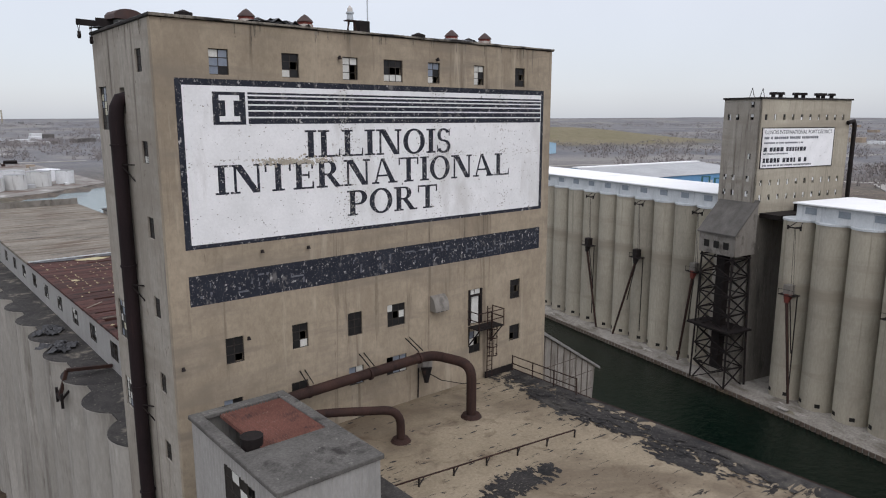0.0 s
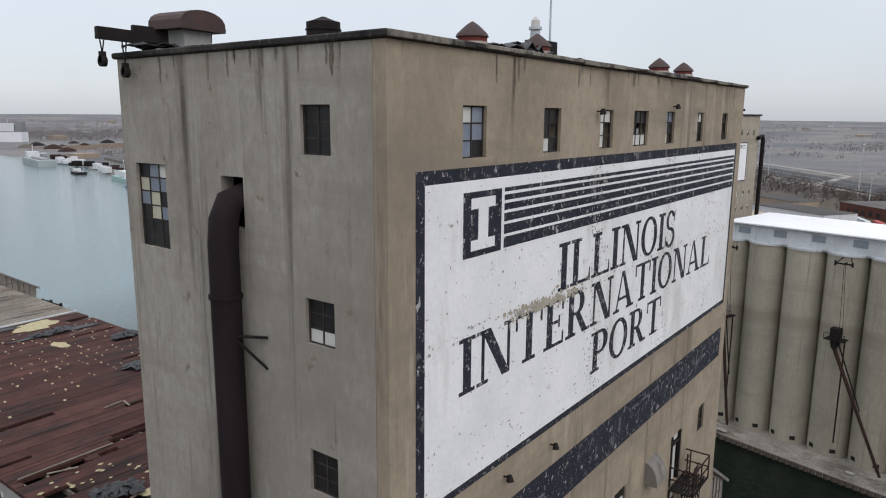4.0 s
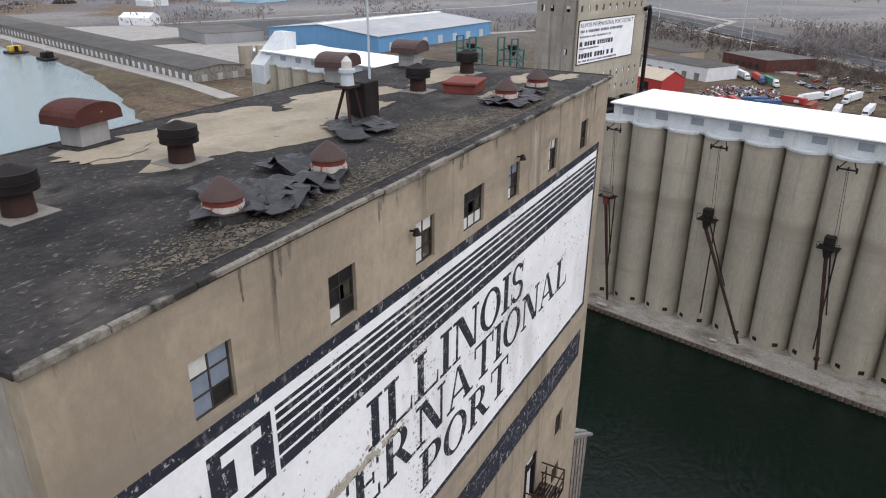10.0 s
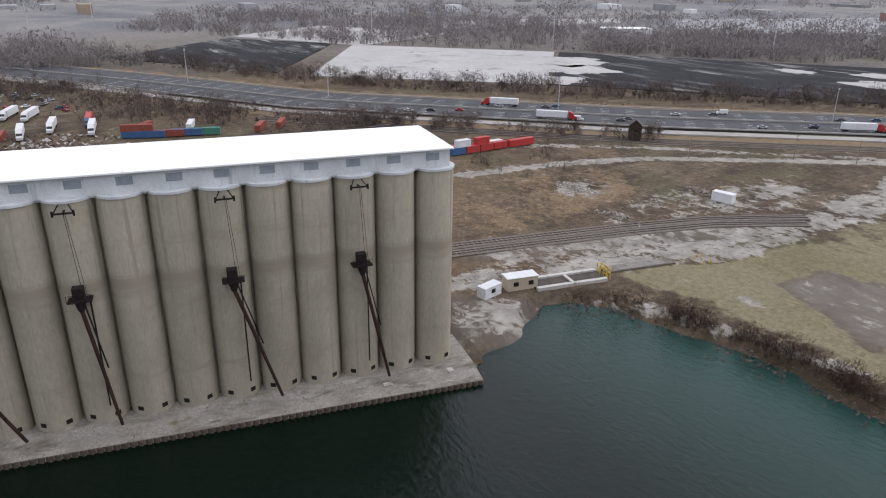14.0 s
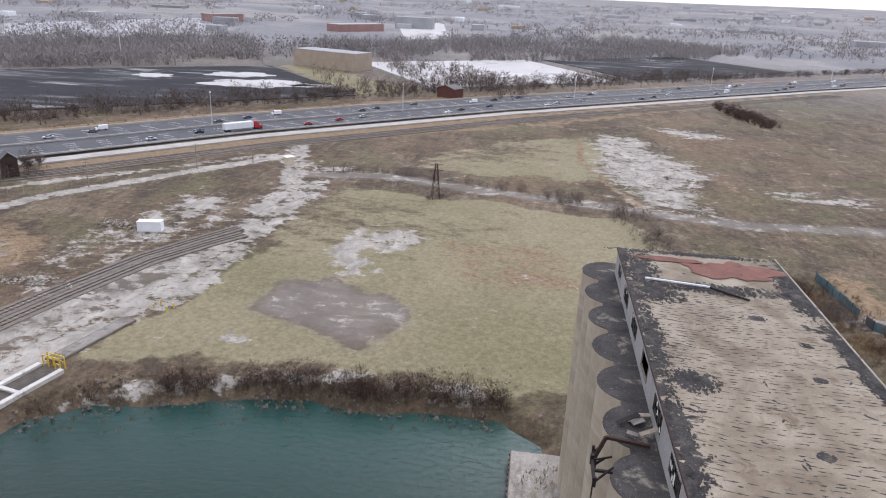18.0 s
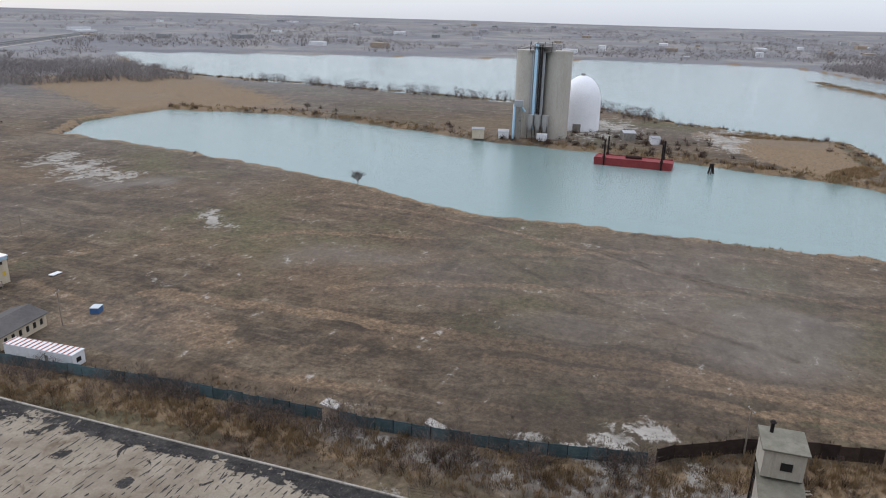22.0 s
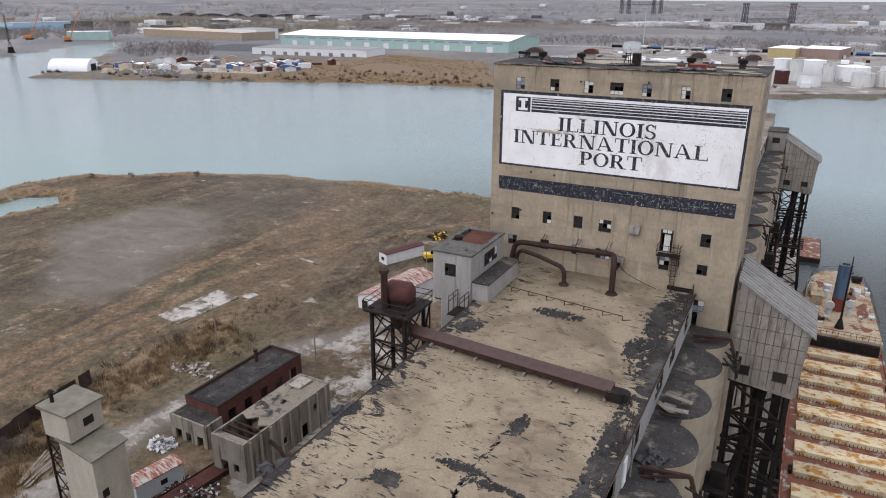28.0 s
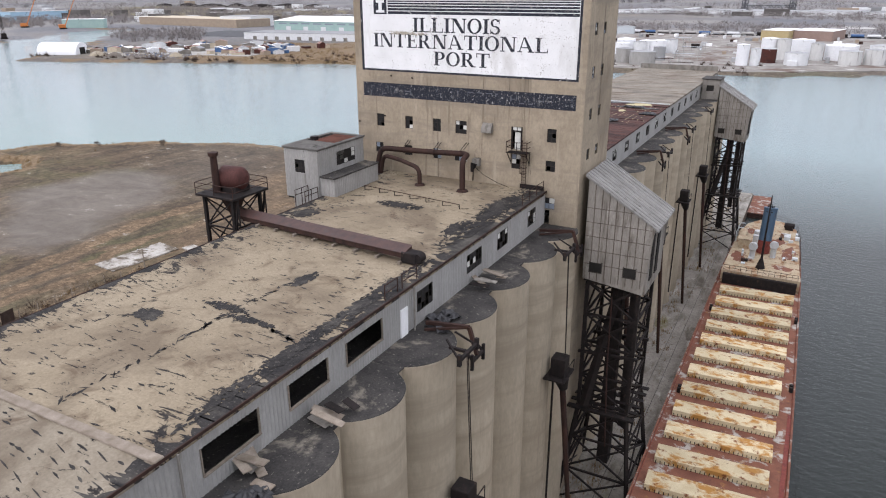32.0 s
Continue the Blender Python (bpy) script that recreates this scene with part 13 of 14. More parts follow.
def bare_tree(seed, h, spread=0.55, dense=1.0):
    """Trunk and limbs in one mesh, the fine crown in another."""
    r = random.Random(seed)
    wood, crown = Mesh(), Mesh()

    def grow(p, d, L, rad, depth):
        q = p + d * L
        if depth < 3:
            wood.cyl(p, q, rad, rad * 0.55, 5 if depth == 0 else 3, caps=False)
        n = (7, 5, 5)[depth] if depth < 3 else 0
        for k in range(n):
            u = r.uniform(0.06 if depth == 0 else 0.25, 1.0)
            e = (d * r.uniform(0.5, 1.0) + Vector((r.gauss(0, 1), r.gauss(0, 1), r.gauss(0.35, 0.5))) * spread).normalized()
            b = p + d * L * u
            if depth < 2:
                grow(b, e, L * r.uniform(0.6, 0.95), rad * 0.5, depth + 1)
            else:
                for j in range(int(3 * dense)):
                    f = (e + Vector((r.gauss(0, 1), r.gauss(0, 1), r.gauss(0.2, 1))) * 0.5).normalized()
                    spike(crown, b + d * r.random() * 0.3, f, L * r.uniform(0.5, 0.95), 0.012 + 0.002 * h, r)

    grow(Vector((0, 0, -0.3)), Vector((r.uniform(-0.08, 0.08), r.uniform(-0.08, 0.08), 1)).normalized(), h * 0.36, 0.014 * h, 0)
    return wood, crown


TREES = []
for k, h in enumerate((2.6, 3.6, 9.0, 2.8)):
    wood, crown = bare_tree(20 + k, h, 0.6, 1.7)
    x, y = ((-196.8, 131.7), (-163, 151.6), (-207.6, -132.7), (-185.2, 139.8))[k]
    ob = thing("bare_tree", (x, y, 0), "leafless grey tree on the waterside", "tree", "bare trees")
    part("trunk", wood, BARK, ob, local=True)
    part("crown", crown, TWIG, ob, local=True)
    TREES.append(ob)
r8 = random.Random(88)
spots = [(-233.5, -233.2), (-301.6, -361), (-263.8, -394.9), (-562.7, -299.6), (-570, -280), (-606, -372), (-394.5, -239), (-410, -270), (-300, 82), (-282, 92), (-305, 74),
         (-345, -140), (-352, -160), (-335, -62), (-60, 40), (-58, 47), (-62, 22), (-57, 12), (-47, -12), (-45, -22), (-41, -70), (-40, -85), (-38, -112), (-32, -128), (-30, -140),
         (76, -90), (62, -89), (96, -82), (104, -84), (70, -88), (84, -88), (-8, -262), (74, -213), (78, -209)]
spots = [p for p in spots if inside_and_distance(np.array([p[0]]), np.array([p[1]]), SHORE)[0][0] == False]
spots += [(x + r8.uniform(-6, 6), y + r8.uniform(-5, 5)) for x, y in offset_line(HWY, 62)[2:9] for _ in range(3)]
L = offset_line(HWY, 58)
for (x0, y0), (x1, y1) in zip(L[3:8], L[4:9]):
    for k in range(16):
        u = r8.random()
        spots.append((x0 + (x1 - x0) * u + r8.uniform(-5, 5), y0 + (y1 - y0) * u + r8.uniform(-5, 5)))
L = offset_line(HWY, -48)
for (x0, y0), (x1, y1) in zip(L[1:4], L[2:5]):
    for k in range(22):
        u = r8.random()
        spots.append((x0 + (x1 - x0) * u + r8.uniform(-9, 9), y0 + (y1 - y0) * u + r8.uniform(-9, 9)))
for x, y in spots:
    small = 0.55 if math.hypot(x, y + 10) < 120 else 1.0
    copy_thing(r8.choice(TREES), pose(x, y, -0.1, 0, 0, r8.random() * 360) @ Matrix.Scale(small * r8.uniform(0.7, 1.15), 4))


def scatter(name, label, cat, pts, proto_seed, blades, h, rad, w, mat, seed, lean=0.5, vary=0.4, z=-0.1, crown=False):
    """Many clumps of thin blades in one mesh; crown: rounded bare tree crowns on thin stems."""
    rs = np.random.RandomState(seed)
    protos = []
    for k in range(6):
        r = random.Random(proto_seed + k)
        m = Mesh()
        for j in range(blades):
            if crown:
                zc = r.uniform(-1, 1)
                a, d = r.random() * 6.28, rad * math.sqrt(max(0.0, 1 - zc * zc)) * r.random() ** 0.45
                o = Vector((d * math.cos(a), d * math.sin(a), h * (0.56 + 0.36 * zc)))
                e = Vector((math.cos(a) * d / rad * 0.7 + r.gauss(0, 0.35), math.sin(a) * d / rad * 0.7 + r.gauss(0, 0.35), 0.45 + 0.4 * zc + r.gauss(0, 0.3))).normalized()
                if j % 9 == 0:
                    o, e = Vector((r.gauss(0, rad * 0.12), r.gauss(0, rad * 0.12), -0.2)), Vector((r.gauss(0, 0.15), r.gauss(0, 0.15), 1)).normalized()
                    spike(m, o, e, h * r.uniform(0.6, 0.85), w * 1.3, r)
                else:
                    spike(m, o, e, h * r.uniform(0.22, 0.38), w * r.uniform(0.6, 1.4), r)
                continue
            a, d = r.random() * 6.28, r.random() ** 0.7 * rad
            e = Vector((math.cos(a) * lean * d / rad + r.gauss(0, 0.25 * lean), math.sin(a) * lean * d / rad + r.gauss(0, 0.25 * lean), 1)).normalized()
            spike(m, Vector((d * math.cos(a) * 0.6, d * math.sin(a) * 0.6, h * r.uniform(0, 0.35) * (1 - d / rad) - 0.2)), e, h * r.uniform(0.5, 1.05) * (1 - 0.45 * d / rad), w * r.uniform(0.6, 1.4), r)
        protos.append(np.array(m.v))
    P = np.array([p if len(p) == 3 else (p[0], p[1], z) for p in pts])
    out = []
    for k in range(6):
        Q = P[k::6]
        if not len(Q):
            continue
        a = rs.rand(len(Q)) * 6.28
        s = 1 + vary * (rs.rand(len(Q)) * 2 - 1)
        V_ = protos[k][None] * s[:, None, None]
        ca, sa = np.cos(a)[:, None], np.sin(a)[:, None]
        zz = Q[:, 2][:, None] if Q.shape[1] > 2 else z
        out.append(np.stack([V_[..., 0] * ca - V_[..., 1] * sa + Q[:, 0][:, None], V_[..., 0] * sa + V_[..., 1] * ca + Q[:, 1][:, None], V_[..., 2] + zz], -1).reshape(-1, 3))
    V_ = np.concatenate(out)
    n = len(V_) // 3
    me = bpy.data.meshes.new(name)
    me.vertices.add(len(V_))
    me.vertices.foreach_set("co", V_.ravel())
    me.loops.add(3 * n)
    me.loops.foreach_set("vertex_index", np.arange(3 * n))
    me.polygons.add(n)
    me.polygons.foreach_set("loop_start", np.arange(0, 3 * n, 3))
    me.update(calc_edges=True)
    me.materials.append(mat)
    return tagged(new(name, me), label, cat, kind="stuff")


def along(pts, n, width, seed, drop=0.0):
    """Random places in a band along pts, thicker in some stretches."""
    r = random.Random(seed)
    seg = [(a, b, math.hypot(b[0] - a[0], b[1] - a[1])) for a, b in zip(pts, pts[1:])]
    tot = sum(s[2] for s in seg)
    out = []
    for a, b, L_ in seg:
        for k in range(int(n * L_ / tot)):
            u = r.random()
            if math.sin(u * L_ * 0.21 + seed) * math.sin(u * L_ * 0.057 + 2 * seed) < drop - 0.6:
                continue
            s = r.gauss(0, width / 2)
            out.append((a[0] + (b[0] - a[0]) * u - (b[1] - a[1]) / L_ * s, a[1] + (b[1] - a[1]) * u + (b[0] - a[0]) / L_ * s))
    return out


def inside(poly, n, seed, clump=0.0):
    r = np.random.RandomState(seed)
    A = np.array(poly)
    P = r.rand(n * 3, 2) * (A.max(0) - A.min(0)) + A.min(0)
    ok, d_ = inside_and_distance(P[:, 0], P[:, 1], [tuple(p) for p in poly])
    keep = ok & (value_noise(P[:, 0], P[:, 1], 45, seed) > clump - 0.5)
    return [tuple(p) for p in P[keep][:n]]


def dry(pts, far=1.0):
    P = np.array(pts)
    w_, d_ = inside_and_distance(P[:, 0], P[:, 1], SHORE)
    for s_ in SPITS:
        w_ &= ~inside_and_distance(P[:, 0], P[:, 1], s_)[0]
    s_ = np.where(w_, -d_, d_) + 1.6 * value_noise(P[:, 0], P[:, 1], 5, 3) + 1.5 * value_noise(P[:, 0], P[:, 1], 17, 2)
    return [(p[0], p[1], min(-0.1, WATER_Z + 0.55 * c - 0.1)) for p, a, b, c in zip(pts, w_, d_, s_) if not a and b > far and c > 0.5]


# reeds and weeds along the fences and banks
FENCE_LINE = [(-33, -165), (-34, -136), (-41, -129), (-45, -92.6), (-46, -58.3), (-47, -28.9), (-52, -5), (-62, 6), (-66, 20), (-67, 35), (-64, 58), (-50, 92), (-58, 130)]
inner = [(-22, -165), (-25, -130), (-32, -118), (-37, -90), (-38, -56), (-40, -28), (-45, -4), (-54, 8), (-58, 22), (-60, 40), (-58, 60)]
scatter("reeds", "tall dry tan reeds along the fence", "reeds", along(inner, 2600, 6, 3, 0.3), 100, 26, 1.7, 0.8, 0.035, REED, 1)
scatter("weeds", "grey dead weeds beside the fence", "weeds", along(inner, 2600, 10, 5, 0.2) + along(FENCE_LINE, 1600, 5, 6, 0.2), 120, 22, 1.1, 0.9, 0.03, WEED, 2)
scatter("bushes", "dark leafless bushes along the fence", "bushes", along(inner, 420, 8, 8, 0.5) + along([(-14, -66), (-14, -30), (-16, 20)], 40, 3, 9), 140, 60, 2.4, 1.2, 0.022, BUSH, 3, 0.9)
slip = [(122, -73), (112, -82), (104, -84.5), (92, -87), (85, -89), (76, -90), (69, -90), (60, -91), (52, -91), (45, -90)]
scatter("bushes", "dense dark leafless bushes along the slip bank", "bushes", along(slip[2:], 190, 3.2, 11, 0.5) + along(slip, 40, 4, 12), 160, 110, 2.5, 1.5, 0.022, BUSH, 4, 0.9, crown=True)
scatter("weeds", "dry grey weeds on the slip bank", "weeds", along(slip, 900, 9, 13), 180, 18, 0.9, 0.8, 0.03, WEED, 5)
scatter("shrubs", "mauve-grey leafless shrubs inside the board fence", "shrubs", along([(-22, -160), (-27, -138), (-37, -120), (-41, -92), (-42, -58), (-44, -28), (-49, -6)], 420, 4.5, 81, 0.2) + along([(40, -225), (16, -212), (9, -190), (7, -165)], 130, 5, 82, 0.0) + along([(120, -238), (99, -241), (69, -234), (45, -227)], 60, 2.5, 83, 0.2), 500, 90, 2.9, 1.5, 0.028, TWIG, 24, 0.9, 0.4, crown=True)
scatter("thicket", "low leafless thicket out in the field", "thicket", inside([(-72, -482), (-84, -470), (-96, -408), (-84, -405), (-74, -440)], 160, 84, -0.6), 510, 80, 3.6, 2.4, 0.06, BUSH, 25, 0.9, 0.4, crown=True)
hw = offset_line(HWY, -42)
scatter("bushes", "brown leafless scrub beside the highway", "bushes", along(hw[1:5], 900, 16, 14, 0.2) + along(offset_line(HWY, 60)[2:9], 1500, 10, 15, 0.0) + along([(190, 60), (205, -20), (222, -100), (215, -150)], 160, 14, 16, 0.3) + along([(262, -30), (300, -100), (330, -110), (280, -160)], 500, 18, 17, 0.2),
        200, 70, 3.8, 2.2, 0.05, TWIG, 6, 0.8, crown=True)
scatter("wood", "brown leafless thicket between the highway and the settling beds", "wood", along(offset_line(HWY, 78)[1:8], 1500, 24, 71, 0.0) + along(offset_line(HWY, -62)[0:4], 1100, 34, 72, 0.1), 470, 60, 5.6, 2.8, 0.075, TWIG, 22, 0.9, 0.4, crown=True)
scatter("reeds", "tan dry grass verge of the highway", "reeds", along(offset_line(HWY, 38)[2:9], 2600, 9, 18, 0.1), 220, 14, 0.9, 1.2, 0.08, REED, 7)
scatter("reeds", "dry reeds on the field's shore", "reeds", dry(along(SHORE[-26:-6], 6000, 9, 19, 0.0), 0.3), 240, 16, 1.0, 1.2, 0.06, REED, 8)
scatter("reeds", "tan reed beds round the lagoon", "reeds", dry(along(SHORE[:17], 5200, 16, 21, 0.0), 0.3) + [p for s_ in SPITS for p in inside(s_, 1500, 23)] + inside([(-300, 60), (-330, 85), (-440, 80), (-430, 0), (-370, 20)], 1500, 24, 0.3), 260, 14, 2.0, 2.2, 0.14, REED, 9)
scatter("reeds", "tan grass field on the north bank", "reeds", inside([(-440, 412), (-520, 600), (-420, 618), (-410, 700), (-275, 672), (-215, 545), (-150, 490), (-229, 452), (-314, 432)], 5200, 25, 0.0), 280, 10, 1.2, 2.6, 0.2, REED, 10)
scatter("bushes", "bare bushes on the north bank", "bushes", dry(along([(-585, 380), (-422, 402), (-272, 461), (-179, 471), (17, 516)], 260, 8, 26, 0.4), 1) + inside([(-400, 420), (-180, 485), (0, 525), (20, 580), (-330, 540)], 90, 27, 0.2), 300, 50, 3.6, 2.2, 0.09, BUSH, 11, 0.8)
scatter("bushes", "bare scrub round the lagoon", "bushes", dry(along(SHORE[:17], 420, 22, 28, 0.2), 1) + inside([(-346, -109), (-340, -52), (-326, 9), (-400, 10), (-440, -90)], 120, 29, 0.2), 320, 50, 3.8, 2.2, 0.08, BUSH, 12, 0.8)
scatter("wood", "row of leafless trees on the lagoon's far shore", "wood", dry(along([(-470, -15), (-535, -80), (-550, -165), (-585, -340), (-600, -440)], 420, 18, 73, 0.1), 3), 480, 60, 6.5, 2.8, 0.07, TWIG, 23, 0.9, 0.4, crown=True)
# tufts of dead grass over the field and the meadow
GRASS_DARK = material("dead_brown_grass", (0.070, 0.052, 0.034), (0.125, 0.098, 0.064), 0.05, (1, 1, 1), 0.95, fine=0.4)
GRASS_STRAW = material("straw_grass", (0.125, 0.108, 0.062), (0.225, 0.195, 0.118), 0.06, (1, 1, 1), 0.95, fine=0.35)
FIELD_STRAW = material("dull_straw_grass", (0.105, 0.085, 0.052), (0.175, 0.143, 0.088), 0.06, (1, 1, 1), 0.95, fine=0.35)
BARE_MUD = [(-108, 49), (-146, 85), (-146, 117), (-123, 122), (-105, 106), (-98.7, 80), (-96, 58)]


def off_mud(pts):
    P = np.array(pts)
    a, d = inside_and_distance(P[:, 0] + 4 * value_noise(P[:, 0], P[:, 1], 17, 2) + 9 * value_noise(P[:, 0], P[:, 1], 60, 1), P[:, 1], BARE_MUD)
    return [p for p, m_, e in zip(pts, a, d) if not m_ or e < 1]


west_field = [(-44, -120), (-47, -40), (-68, 20), (-70, 60), (-60, 120), (-100, 165), (-180, 130), (-182, 60), (-184, -60), (-220, -200), (-120, -220), (-50, -170)]
scatter("grass", "dead brown grass tufts over the field", "grass", off_mud(inside(west_field, 3600, 51, 0.05)), 420, 7, 0.38, 0.7, 0.05, GRASS_DARK, 17, 0.9, 0.5)
scatter("grass", "straw-coloured grass tufts over the field", "grass", off_mud(inside(west_field, 2400, 52, 0.35)), 430, 7, 0.36, 0.7, 0.05, FIELD_STRAW, 18, 0.9, 0.5)
scatter("grass", "straw-coloured grass tufts of the meadow", "grass", inside(GRASS_E, 7000, 53, 0.1), 440, 7, 0.35, 0.7, 0.04, GRASS_STRAW, 19, 0.9, 0.5)
scatter("grass", "dead brown grass tufts by the railway", "grass", inside([(136, -70), (165, -75), (215, -150), (205, -190), (150, -225), (135, -180)], 3500, 54, 0.2) + inside([(-50, -170), (-120, -220), (-200, -300), (-60, -340), (40, -380), (30, -240)], 5000, 55, 0.2), 450, 7, 0.6, 0.9, 0.06, GRASS_DARK, 20, 0.9, 0.5)
# broken stone and concrete along the slip bank
rk = Mesh()
r5 = random.Random(55)
for x, y in along([(124, -60), (123, -70), (116, -79), (104, -82.8), (92, -85), (85, -86.3), (76, -87), (69, -87), (60, -88), (52, -88), (45, -86)], 620, 4.0, 41):
    s_ = r5.uniform(0.08, 0.26) * (2.0 if r5.random() < 0.12 else 1.0)
    d_ = float(inside_and_distance(np.array([x]), np.array([y]), SHORE)[1][0])
    rk.box(-s_, s_, -s_ * 0.8, s_ * 0.8, -s_ * 0.6, s_ * 0.6, Matrix.Translation((x, y, max(-2.4, min(0.1, WATER_Z + 0.45 * d_)))) @ Euler((r5.random(), r5.random(), r5.random() * 3)).to_matrix().to_4x4(), b=s_ * 0.3)
solo("bank_stones", rk, BALLAST, "broken grey stones along the slip bank", "stones", kind="stuff")
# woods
scatter("wood", "leafless wood beyond the field", "wood", inside([(-318, -600), (-435, -572), (-500, -536), (-543, -464), (-580, -500), (-640, -620), (-720, -720), (-560, -860), (-330, -720)], 1500, 31, 0.0), 340, 60, 9, 4.2, 0.11, WOOD_HAZE, 13, 0.9, 0.35, crown=True)
rw = np.random.RandomState(5)
ang, rad_ = rw.rand(30000) * 6.283, 560 + 3600 * rw.rand(30000) ** 1.3
FX, FY = rad_ * np.sin(ang), rad_ * np.cos(ang)
wet_, dd_ = inside_and_distance(FX, FY, SHORE)
hd = np.full(FX.shape, 1e9)
for (x0, y0), (x1, y1) in zip(HWY, HWY[1:]):
    t_ = np.clip(((FX - x0) * (x1 - x0) + (FY - y0) * (y1 - y0)) / ((x1 - x0) ** 2 + (y1 - y0) ** 2), 0, 1)
    hd = np.minimum(hd, np.hypot(FX - x0 - t_ * (x1 - x0), FY - y0 - t_ * (y1 - y0)))
clear = value_noise(FX, FY, 330, 8) * 0.6 + value_noise(FX, FY, 120, 9) * 0.5
side_w = (FX < -150) & (FY < 250) & (rad_ < 1050)
keep = ~wet_ & (dd_ > 25) & (hd > 60) & (clear > -0.12) & ~side_w
for x0, x1, y0, y1 in ((150, 900, -640, -40), (-260, 240, -940, -470), (-700, 60, 380, 1000), (330, 600, -20, 450), (250, 470, 360, 1000), (-1400, -700, 400, 1050), (-600, 220, 500, 1580)):
    keep &= ~((FX > x0) & (FX < x1) & (FY > y0) & (FY < y1))
scatter("wood", "far leafless woods to the horizon", "wood", list(zip(FX[keep], FY[keep], far_lift(FX[keep], FY[keep]) - 0.1)), 360, 26, 9, 12, 0.55, WOOD_HAZE, 14, 0.8, 0.4, crown=True)
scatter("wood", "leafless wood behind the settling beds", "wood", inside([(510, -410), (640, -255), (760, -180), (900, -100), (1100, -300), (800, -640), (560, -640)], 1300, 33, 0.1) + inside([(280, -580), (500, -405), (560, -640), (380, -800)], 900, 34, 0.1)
        + inside([(560, 60), (700, 40), (640, -60), (560, -70)], 260, 35, -0.2) + inside([(-260, -960), (-10, -780), (210, -650), (330, -800), (-100, -1200)], 1500, 36, 0.1), 380, 54, 10, 5, 0.19, WOOD_HAZE, 15, 0.9, 0.35, crown=True)
scatter("wood", "leafless trees round the plant building", "wood", inside([(60, -440), (130, -500), (200, -640), (120, -620), (40, -500)], 160, 37, -0.3) + inside([(250, -565), (170, -455), (160, -470), (235, -580)], 14, 38, -1), 400, 60, 8, 3.4, 0.10, TWIG, 16, 0.9, 0.35, crown=True)

scatter("wood", "leafless woods beyond the river land", "wood", inside([(900, 900), (1400, 1000), (2000, 1500), (1500, 2400), (700, 2300), (640, 1760), (900, 1500)], 2600, 66, 0.0), 465, 30, 9, 8, 0.4, WOOD_HAZE, 26, 0.8, 0.4, crown=True)
scatter("wood", "leafless woods beyond the north bank", "wood", inside([(-1700, 1050), (-900, 1080), (-650, 1020), (-560, 1140), (-480, 1580), (210, 1440), (500, 1900), (-600, 1900), (-1800, 1700)], 2600, 61, 0.1) + inside([(-240, 985), (170, 1000), (190, 1190), (-540, 1115), (-560, 1000)], 380, 67, 0.0) + inside([(-1900, 250), (-1500, 350), (-1150, 560), (-1000, 780), (-1150, 1000), (-1700, 950)], 1500, 62, 0.1) + inside([(-1300, 200), (-1020, 250), (-1090, 400), (-1180, 560), (-1260, 780), (-1450, 900), (-1600, 500)], 2200, 64, -0.3) + inside([(-760, 590), (-640, 520), (-600, 600), (-700, 700)], 120, 63, 0.0), 460, 30, 9, 7, 0.36, WOOD_HAZE, 21, 0.8, 0.4, crown=True)

# ---- vehicles and masts ----
def paint(name, c, rough=0.35):
    return material(name, tuple(0.9 * v for v in c), c, 1.0, (1, 1, 1), rough, fine=0.05)


TYRE = material("tyre_rubber", (0.018, 0.018, 0.018), (0.03, 0.03, 0.03), 4.0, (1, 1, 1), 0.9)
CAR_GLASS = material("car_glass", (0.02, 0.024, 0.03), (0.03, 0.035, 0.04), 1.0, (1, 1, 1), 0.12, fine=0)
CAR_PAINTS = [("white", paint("car_white", (0.65, 0.65, 0.66))), ("black", paint("car_black", (0.02, 0.02, 0.022))), ("red", paint("car_red", (0.33, 0.02, 0.02))), ("silver", paint("car_silver", (0.38, 0.39, 0.41))), ("dark grey", paint("car_grey", (0.09, 0.095, 0.105))), ("blue", paint("car_blue", (0.04, 0.07, 0.16)))]


def car(word, mt, van=False):
    ob = thing("car", (0, 0, 0), word + (" delivery van" if van else " saloon car") + " on the highway", "car", "highway cars")
    prof_ = [(-2.2, 0.35), (2.2, 0.35), (2.25, 0.75), (1.5, 0.95), (-1.6, 1.0), (-2.25, 0.9)] if not van else [(-2.6, 0.4), (2.6, 0.4), (2.65, 1.0), (1.9, 1.3), (1.3, 2.2), (-2.6, 2.25)]
    part("body", Mesh().profile(prof_, (0, -0.88, 0), (0, 0.88, 0)), mt, ob, local=True)
    if not van:
        part("cabin_glass", Mesh().profile([(-1.55, 0.98), (1.2, 0.95), (0.5, 1.38), (-0.9, 1.38)], (0, -0.72, 0), (0, 0.72, 0)), CAR_GLASS, ob, local=True)
        part("roof", Mesh().box(-0.85, 0.45, -0.68, 0.68, 1.385, 1.44, b=0.03), mt, ob, local=True)
    else:
        part("windscreen", Mesh().profile([(1.32, 2.1), (1.85, 1.32), (1.95, 1.34), (1.4, 2.14)], (0, -0.75, 0), (0, 0.75, 0)), CAR_GLASS, ob, local=True)
    for x in (-1.4, 1.4):
        for y in (-0.8, 0.8):
            part("wheel", Mesh().cyl((x, y - 0.1, 0.33), (x, y + 0.1, 0.33), 0.33, n=12), TYRE, ob, local=True)
    return ob


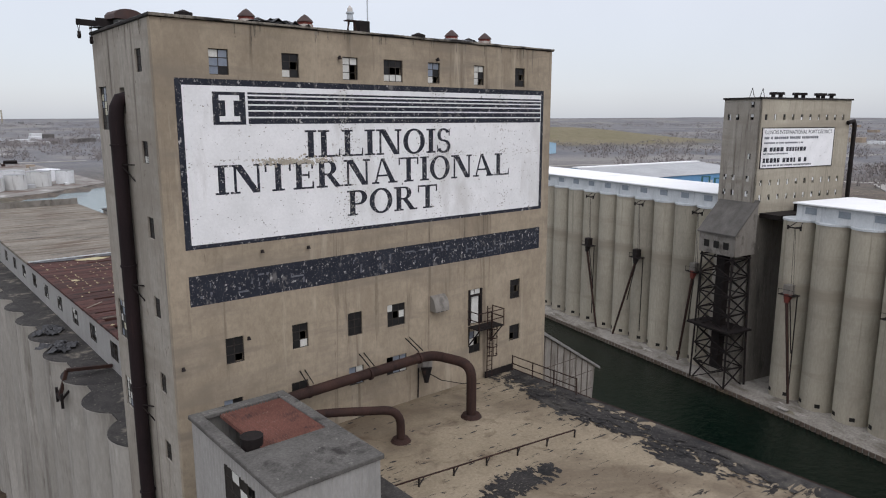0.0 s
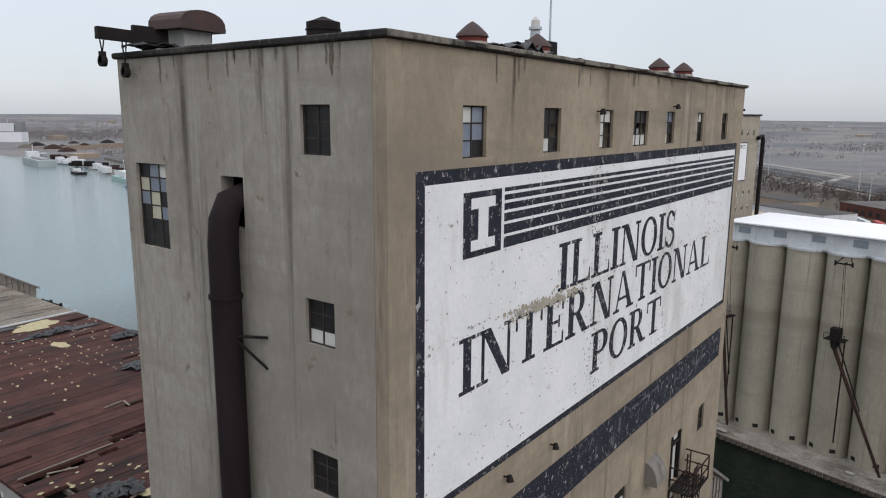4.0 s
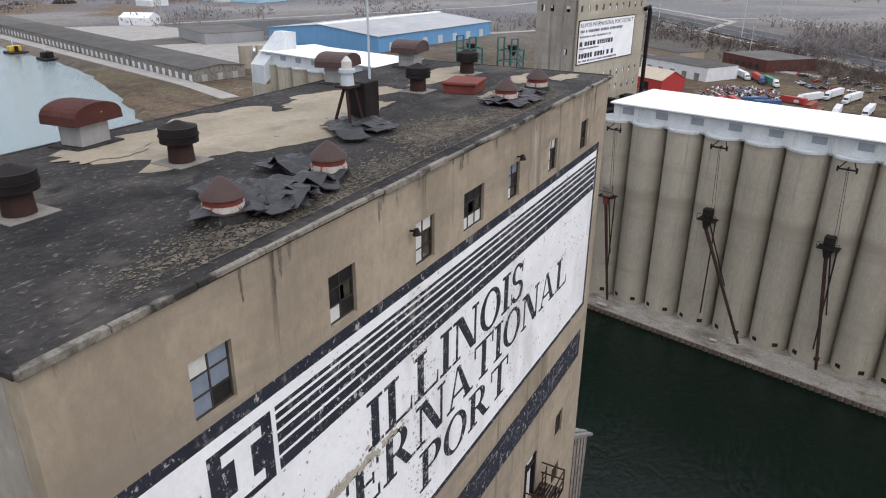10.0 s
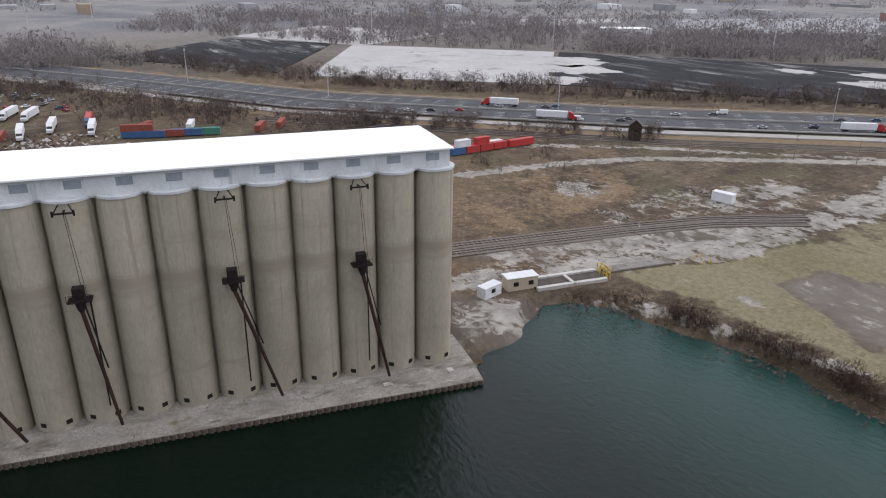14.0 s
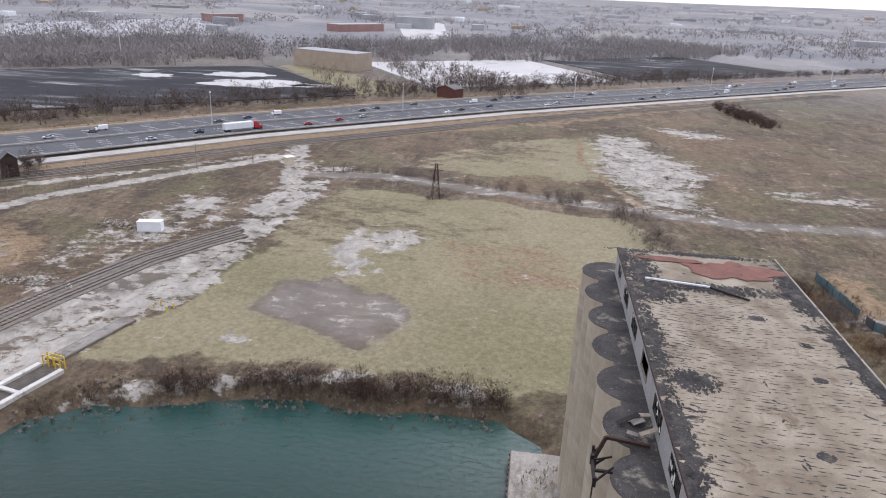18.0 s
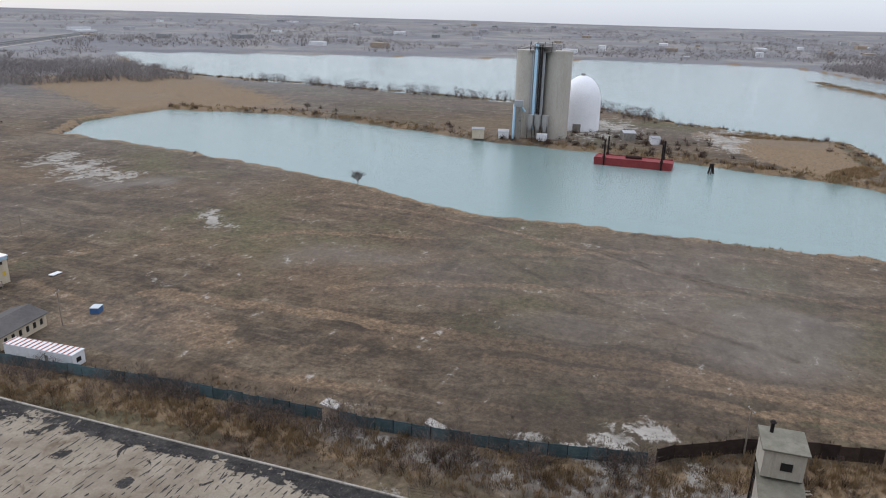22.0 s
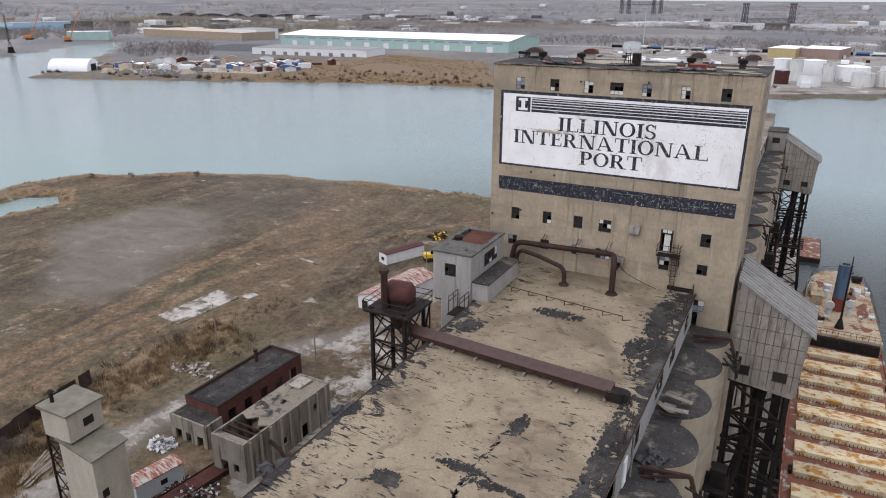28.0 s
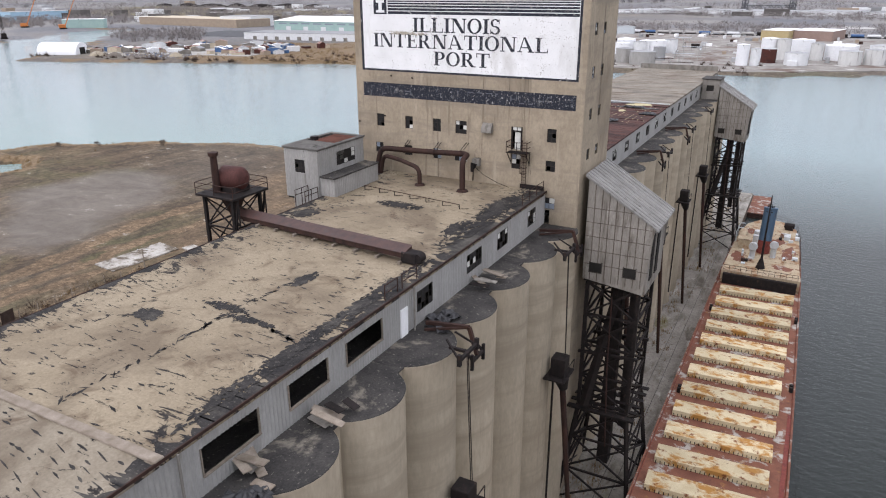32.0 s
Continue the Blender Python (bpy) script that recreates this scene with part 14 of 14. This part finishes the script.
def road_pose(off, s, flip, z=0.55):
    """A pose on the highway: off sideways, s along from its third corner."""
    L_ = offset_line(HWY, off)[3:]
    for (x0, y0), (x1, y1) in zip(L_, L_[1:]):
        d = math.hypot(x1 - x0, y1 - y0)
        if s < d:
            a = math.degrees(math.atan2(y1 - y0, x1 - x0)) + (180 if flip else 0)
            return pose(x0 + (x1 - x0) * s / d, y0 + (y1 - y0) * s / d, z, 0, 0, a)
        s -= d


r9 = random.Random(99)
fleet = []
lanes = (-16.1, -12.3, -8.5, 8.5, 12.3, 16.1)
for k in range(58):
    off = lanes[k % 6]
    M = road_pose(off, 60 + 7.2 * k * 1.9 + r9.uniform(-9, 9), off > 0)
    if k < 7:
        ob = car(*(CAR_PAINTS + [("white", CAR_PAINTS[0][1])])[k], van=(k == 6))
        ob.matrix_world = M
        fleet.append(ob)
    else:
        copy_thing(r9.choice(fleet), M)
# parked cars in the scrapyards
for k in range(34):
    copy_thing(r9.choice(fleet[:6]), pose(r9.uniform(395, 470), r9.uniform(-5, 40), 0.1, 0, 0, r9.uniform(0, 360)))
for k in range(20):
    copy_thing(r9.choice(fleet[:6]), pose(r9.uniform(-560, -400), r9.uniform(440, 520), 0.1, 0, 0, r9.uniform(0, 360)))


def semi(word, cab_mt, box_mt, M):
    ob = thing("lorry", (0, 0, 0), word, "lorry", "lorries")
    part("trailer_box", Mesh().box(-9.5, 5.0, -1.28, 1.28, 1.1, 4.0, b=0.04), box_mt, ob, local=True)
    part("chassis", Mesh().box(-9.3, 8.5, -0.5, 0.5, 0.75, 1.09), DARK_STEEL, ob, local=True)
    cab = part("cab", Mesh().profile([(5.6, 0.6), (9.6, 0.6), (9.7, 1.7), (8.2, 2.0), (7.7, 3.0), (6.6, 3.9), (5.6, 3.9)], (0, -1.2, 0), (0, 1.2, 0)), cab_mt, ob, local=True)
    part("windscreen", Mesh().profile([(7.75, 2.95), (8.2, 2.05), (8.28, 2.07), (7.84, 3.0)], (0, -1.05, 0), (0, 1.05, 0)), CAR_GLASS, cab, local=True)
    for x in (-8.4, -7.2, 5.8, 6.9, 9.0):
        for y in (-1.05, 1.05):
            part("wheel", Mesh().cyl((x, y - 0.2, 0.5), (x, y + 0.2, 0.5), 0.5, n=12), TYRE, ob, local=True)
    ob.matrix_world = M
    return ob


red_cab = paint("cab_red", (0.36, 0.02, 0.02))
white_cab = paint("cab_white", (0.6, 0.6, 0.61))
blue_cab = paint("cab_blue", (0.05, 0.09, 0.2))
s1 = semi("white lorry trailer with a red cab on the highway", red_cab, BOX_WHITE, road_pose(-16.1, 130, False))
copy_thing(s1, road_pose(12.3, 96, True))
copy_thing(s1, road_pose(-16.1, 265, False))
s2 = semi("grey lorry trailer with a white cab in the yard", white_cab, BOX_WHITE, pose(395, 20, 0.2, 0, 0, 160))
s3 = semi("red lorry trailer with a blue cab in the yard", blue_cab, BRIGHT_RED, pose(428, 57, 0.2, 0, 0, 200))
semi("green lorry trailer with a white cab in the yard", white_cab, BOX_GREEN, pose(420, 50, 0.2, 0, 0, 205))
for x, y, a, s_ in ((436, 66, 205, s2), (388, 12, 160, s2), (357, 6, 170, s2), (362, -9, 170, s3), (348, 18, 175, s2), (378, 30, 150, s2), (345, -8, 170, s2)):
    copy_thing(s_, pose(x, y, 0.2, 0, 0, a))
scrap_heap("scrap_heap", "scattered scrap of the breaker's yard", 385, 60, 26, 20, 2.0, 160, ((RUST, "sheet"), (SHEET, "lump"), (BOX_BLUE, "lump"), (BRIGHT_RED, "lump"), (RUBBISH, "sheet")), 31)
scrap_heap("scrap_heap", "scattered scrap beside the containers", 330, 10, 20, 26, 1.5, 110, ((RUST, "lump"), (SHEET, "sheet"), (WOODY, "bar")), 32)
scrap_heap("scrap_heap", "boat yard clutter on the north bank", -490, 430, 60, 26, 2.5, 220, ((RUST, "lump"), (RUBBISH, "lump"), (BOX_BLUE, "lump"), (SAND, "lump")), 33)
MAST = material("galvanised_mast", (0.42, 0.43, 0.44), (0.5, 0.51, 0.52), 1.0, (1, 1, 1), 0.5, 0.3)


def mast(x, y, h):
    ob = thing("light_mast", (x, y, 0), "tall grey highway light mast", "lamp post", "light masts")
    part("shaft", Mesh().cyl((0, 0, -0.3), (0, 0, h), 0.012 * h + 0.05, 0.1, 8), MAST, ob, local=True)
    part("lamp_ring", Mesh().cyl((0, 0, h - 0.5), (0, 0, h + 0.2), 0.03 * h, 0.02 * h, 12), MAST, ob, local=True)


for x, y, h in ((747, 181, 38), (659, 93, 38), (965, 87, 38), (808, 64, 38), (1027, -27, 38), (1069, -104, 38), (532, 73, 20), (660, -300, 36), (530, -420, 36), (400, -560, 36), (201, -309, 16), (289, -215, 16), (120, -380, 16), (20, -470, 16), (-90, -570, 18), (-220, -680, 20), (380, -130, 18), (460, -75, 20)):
    mast(x, y, h)
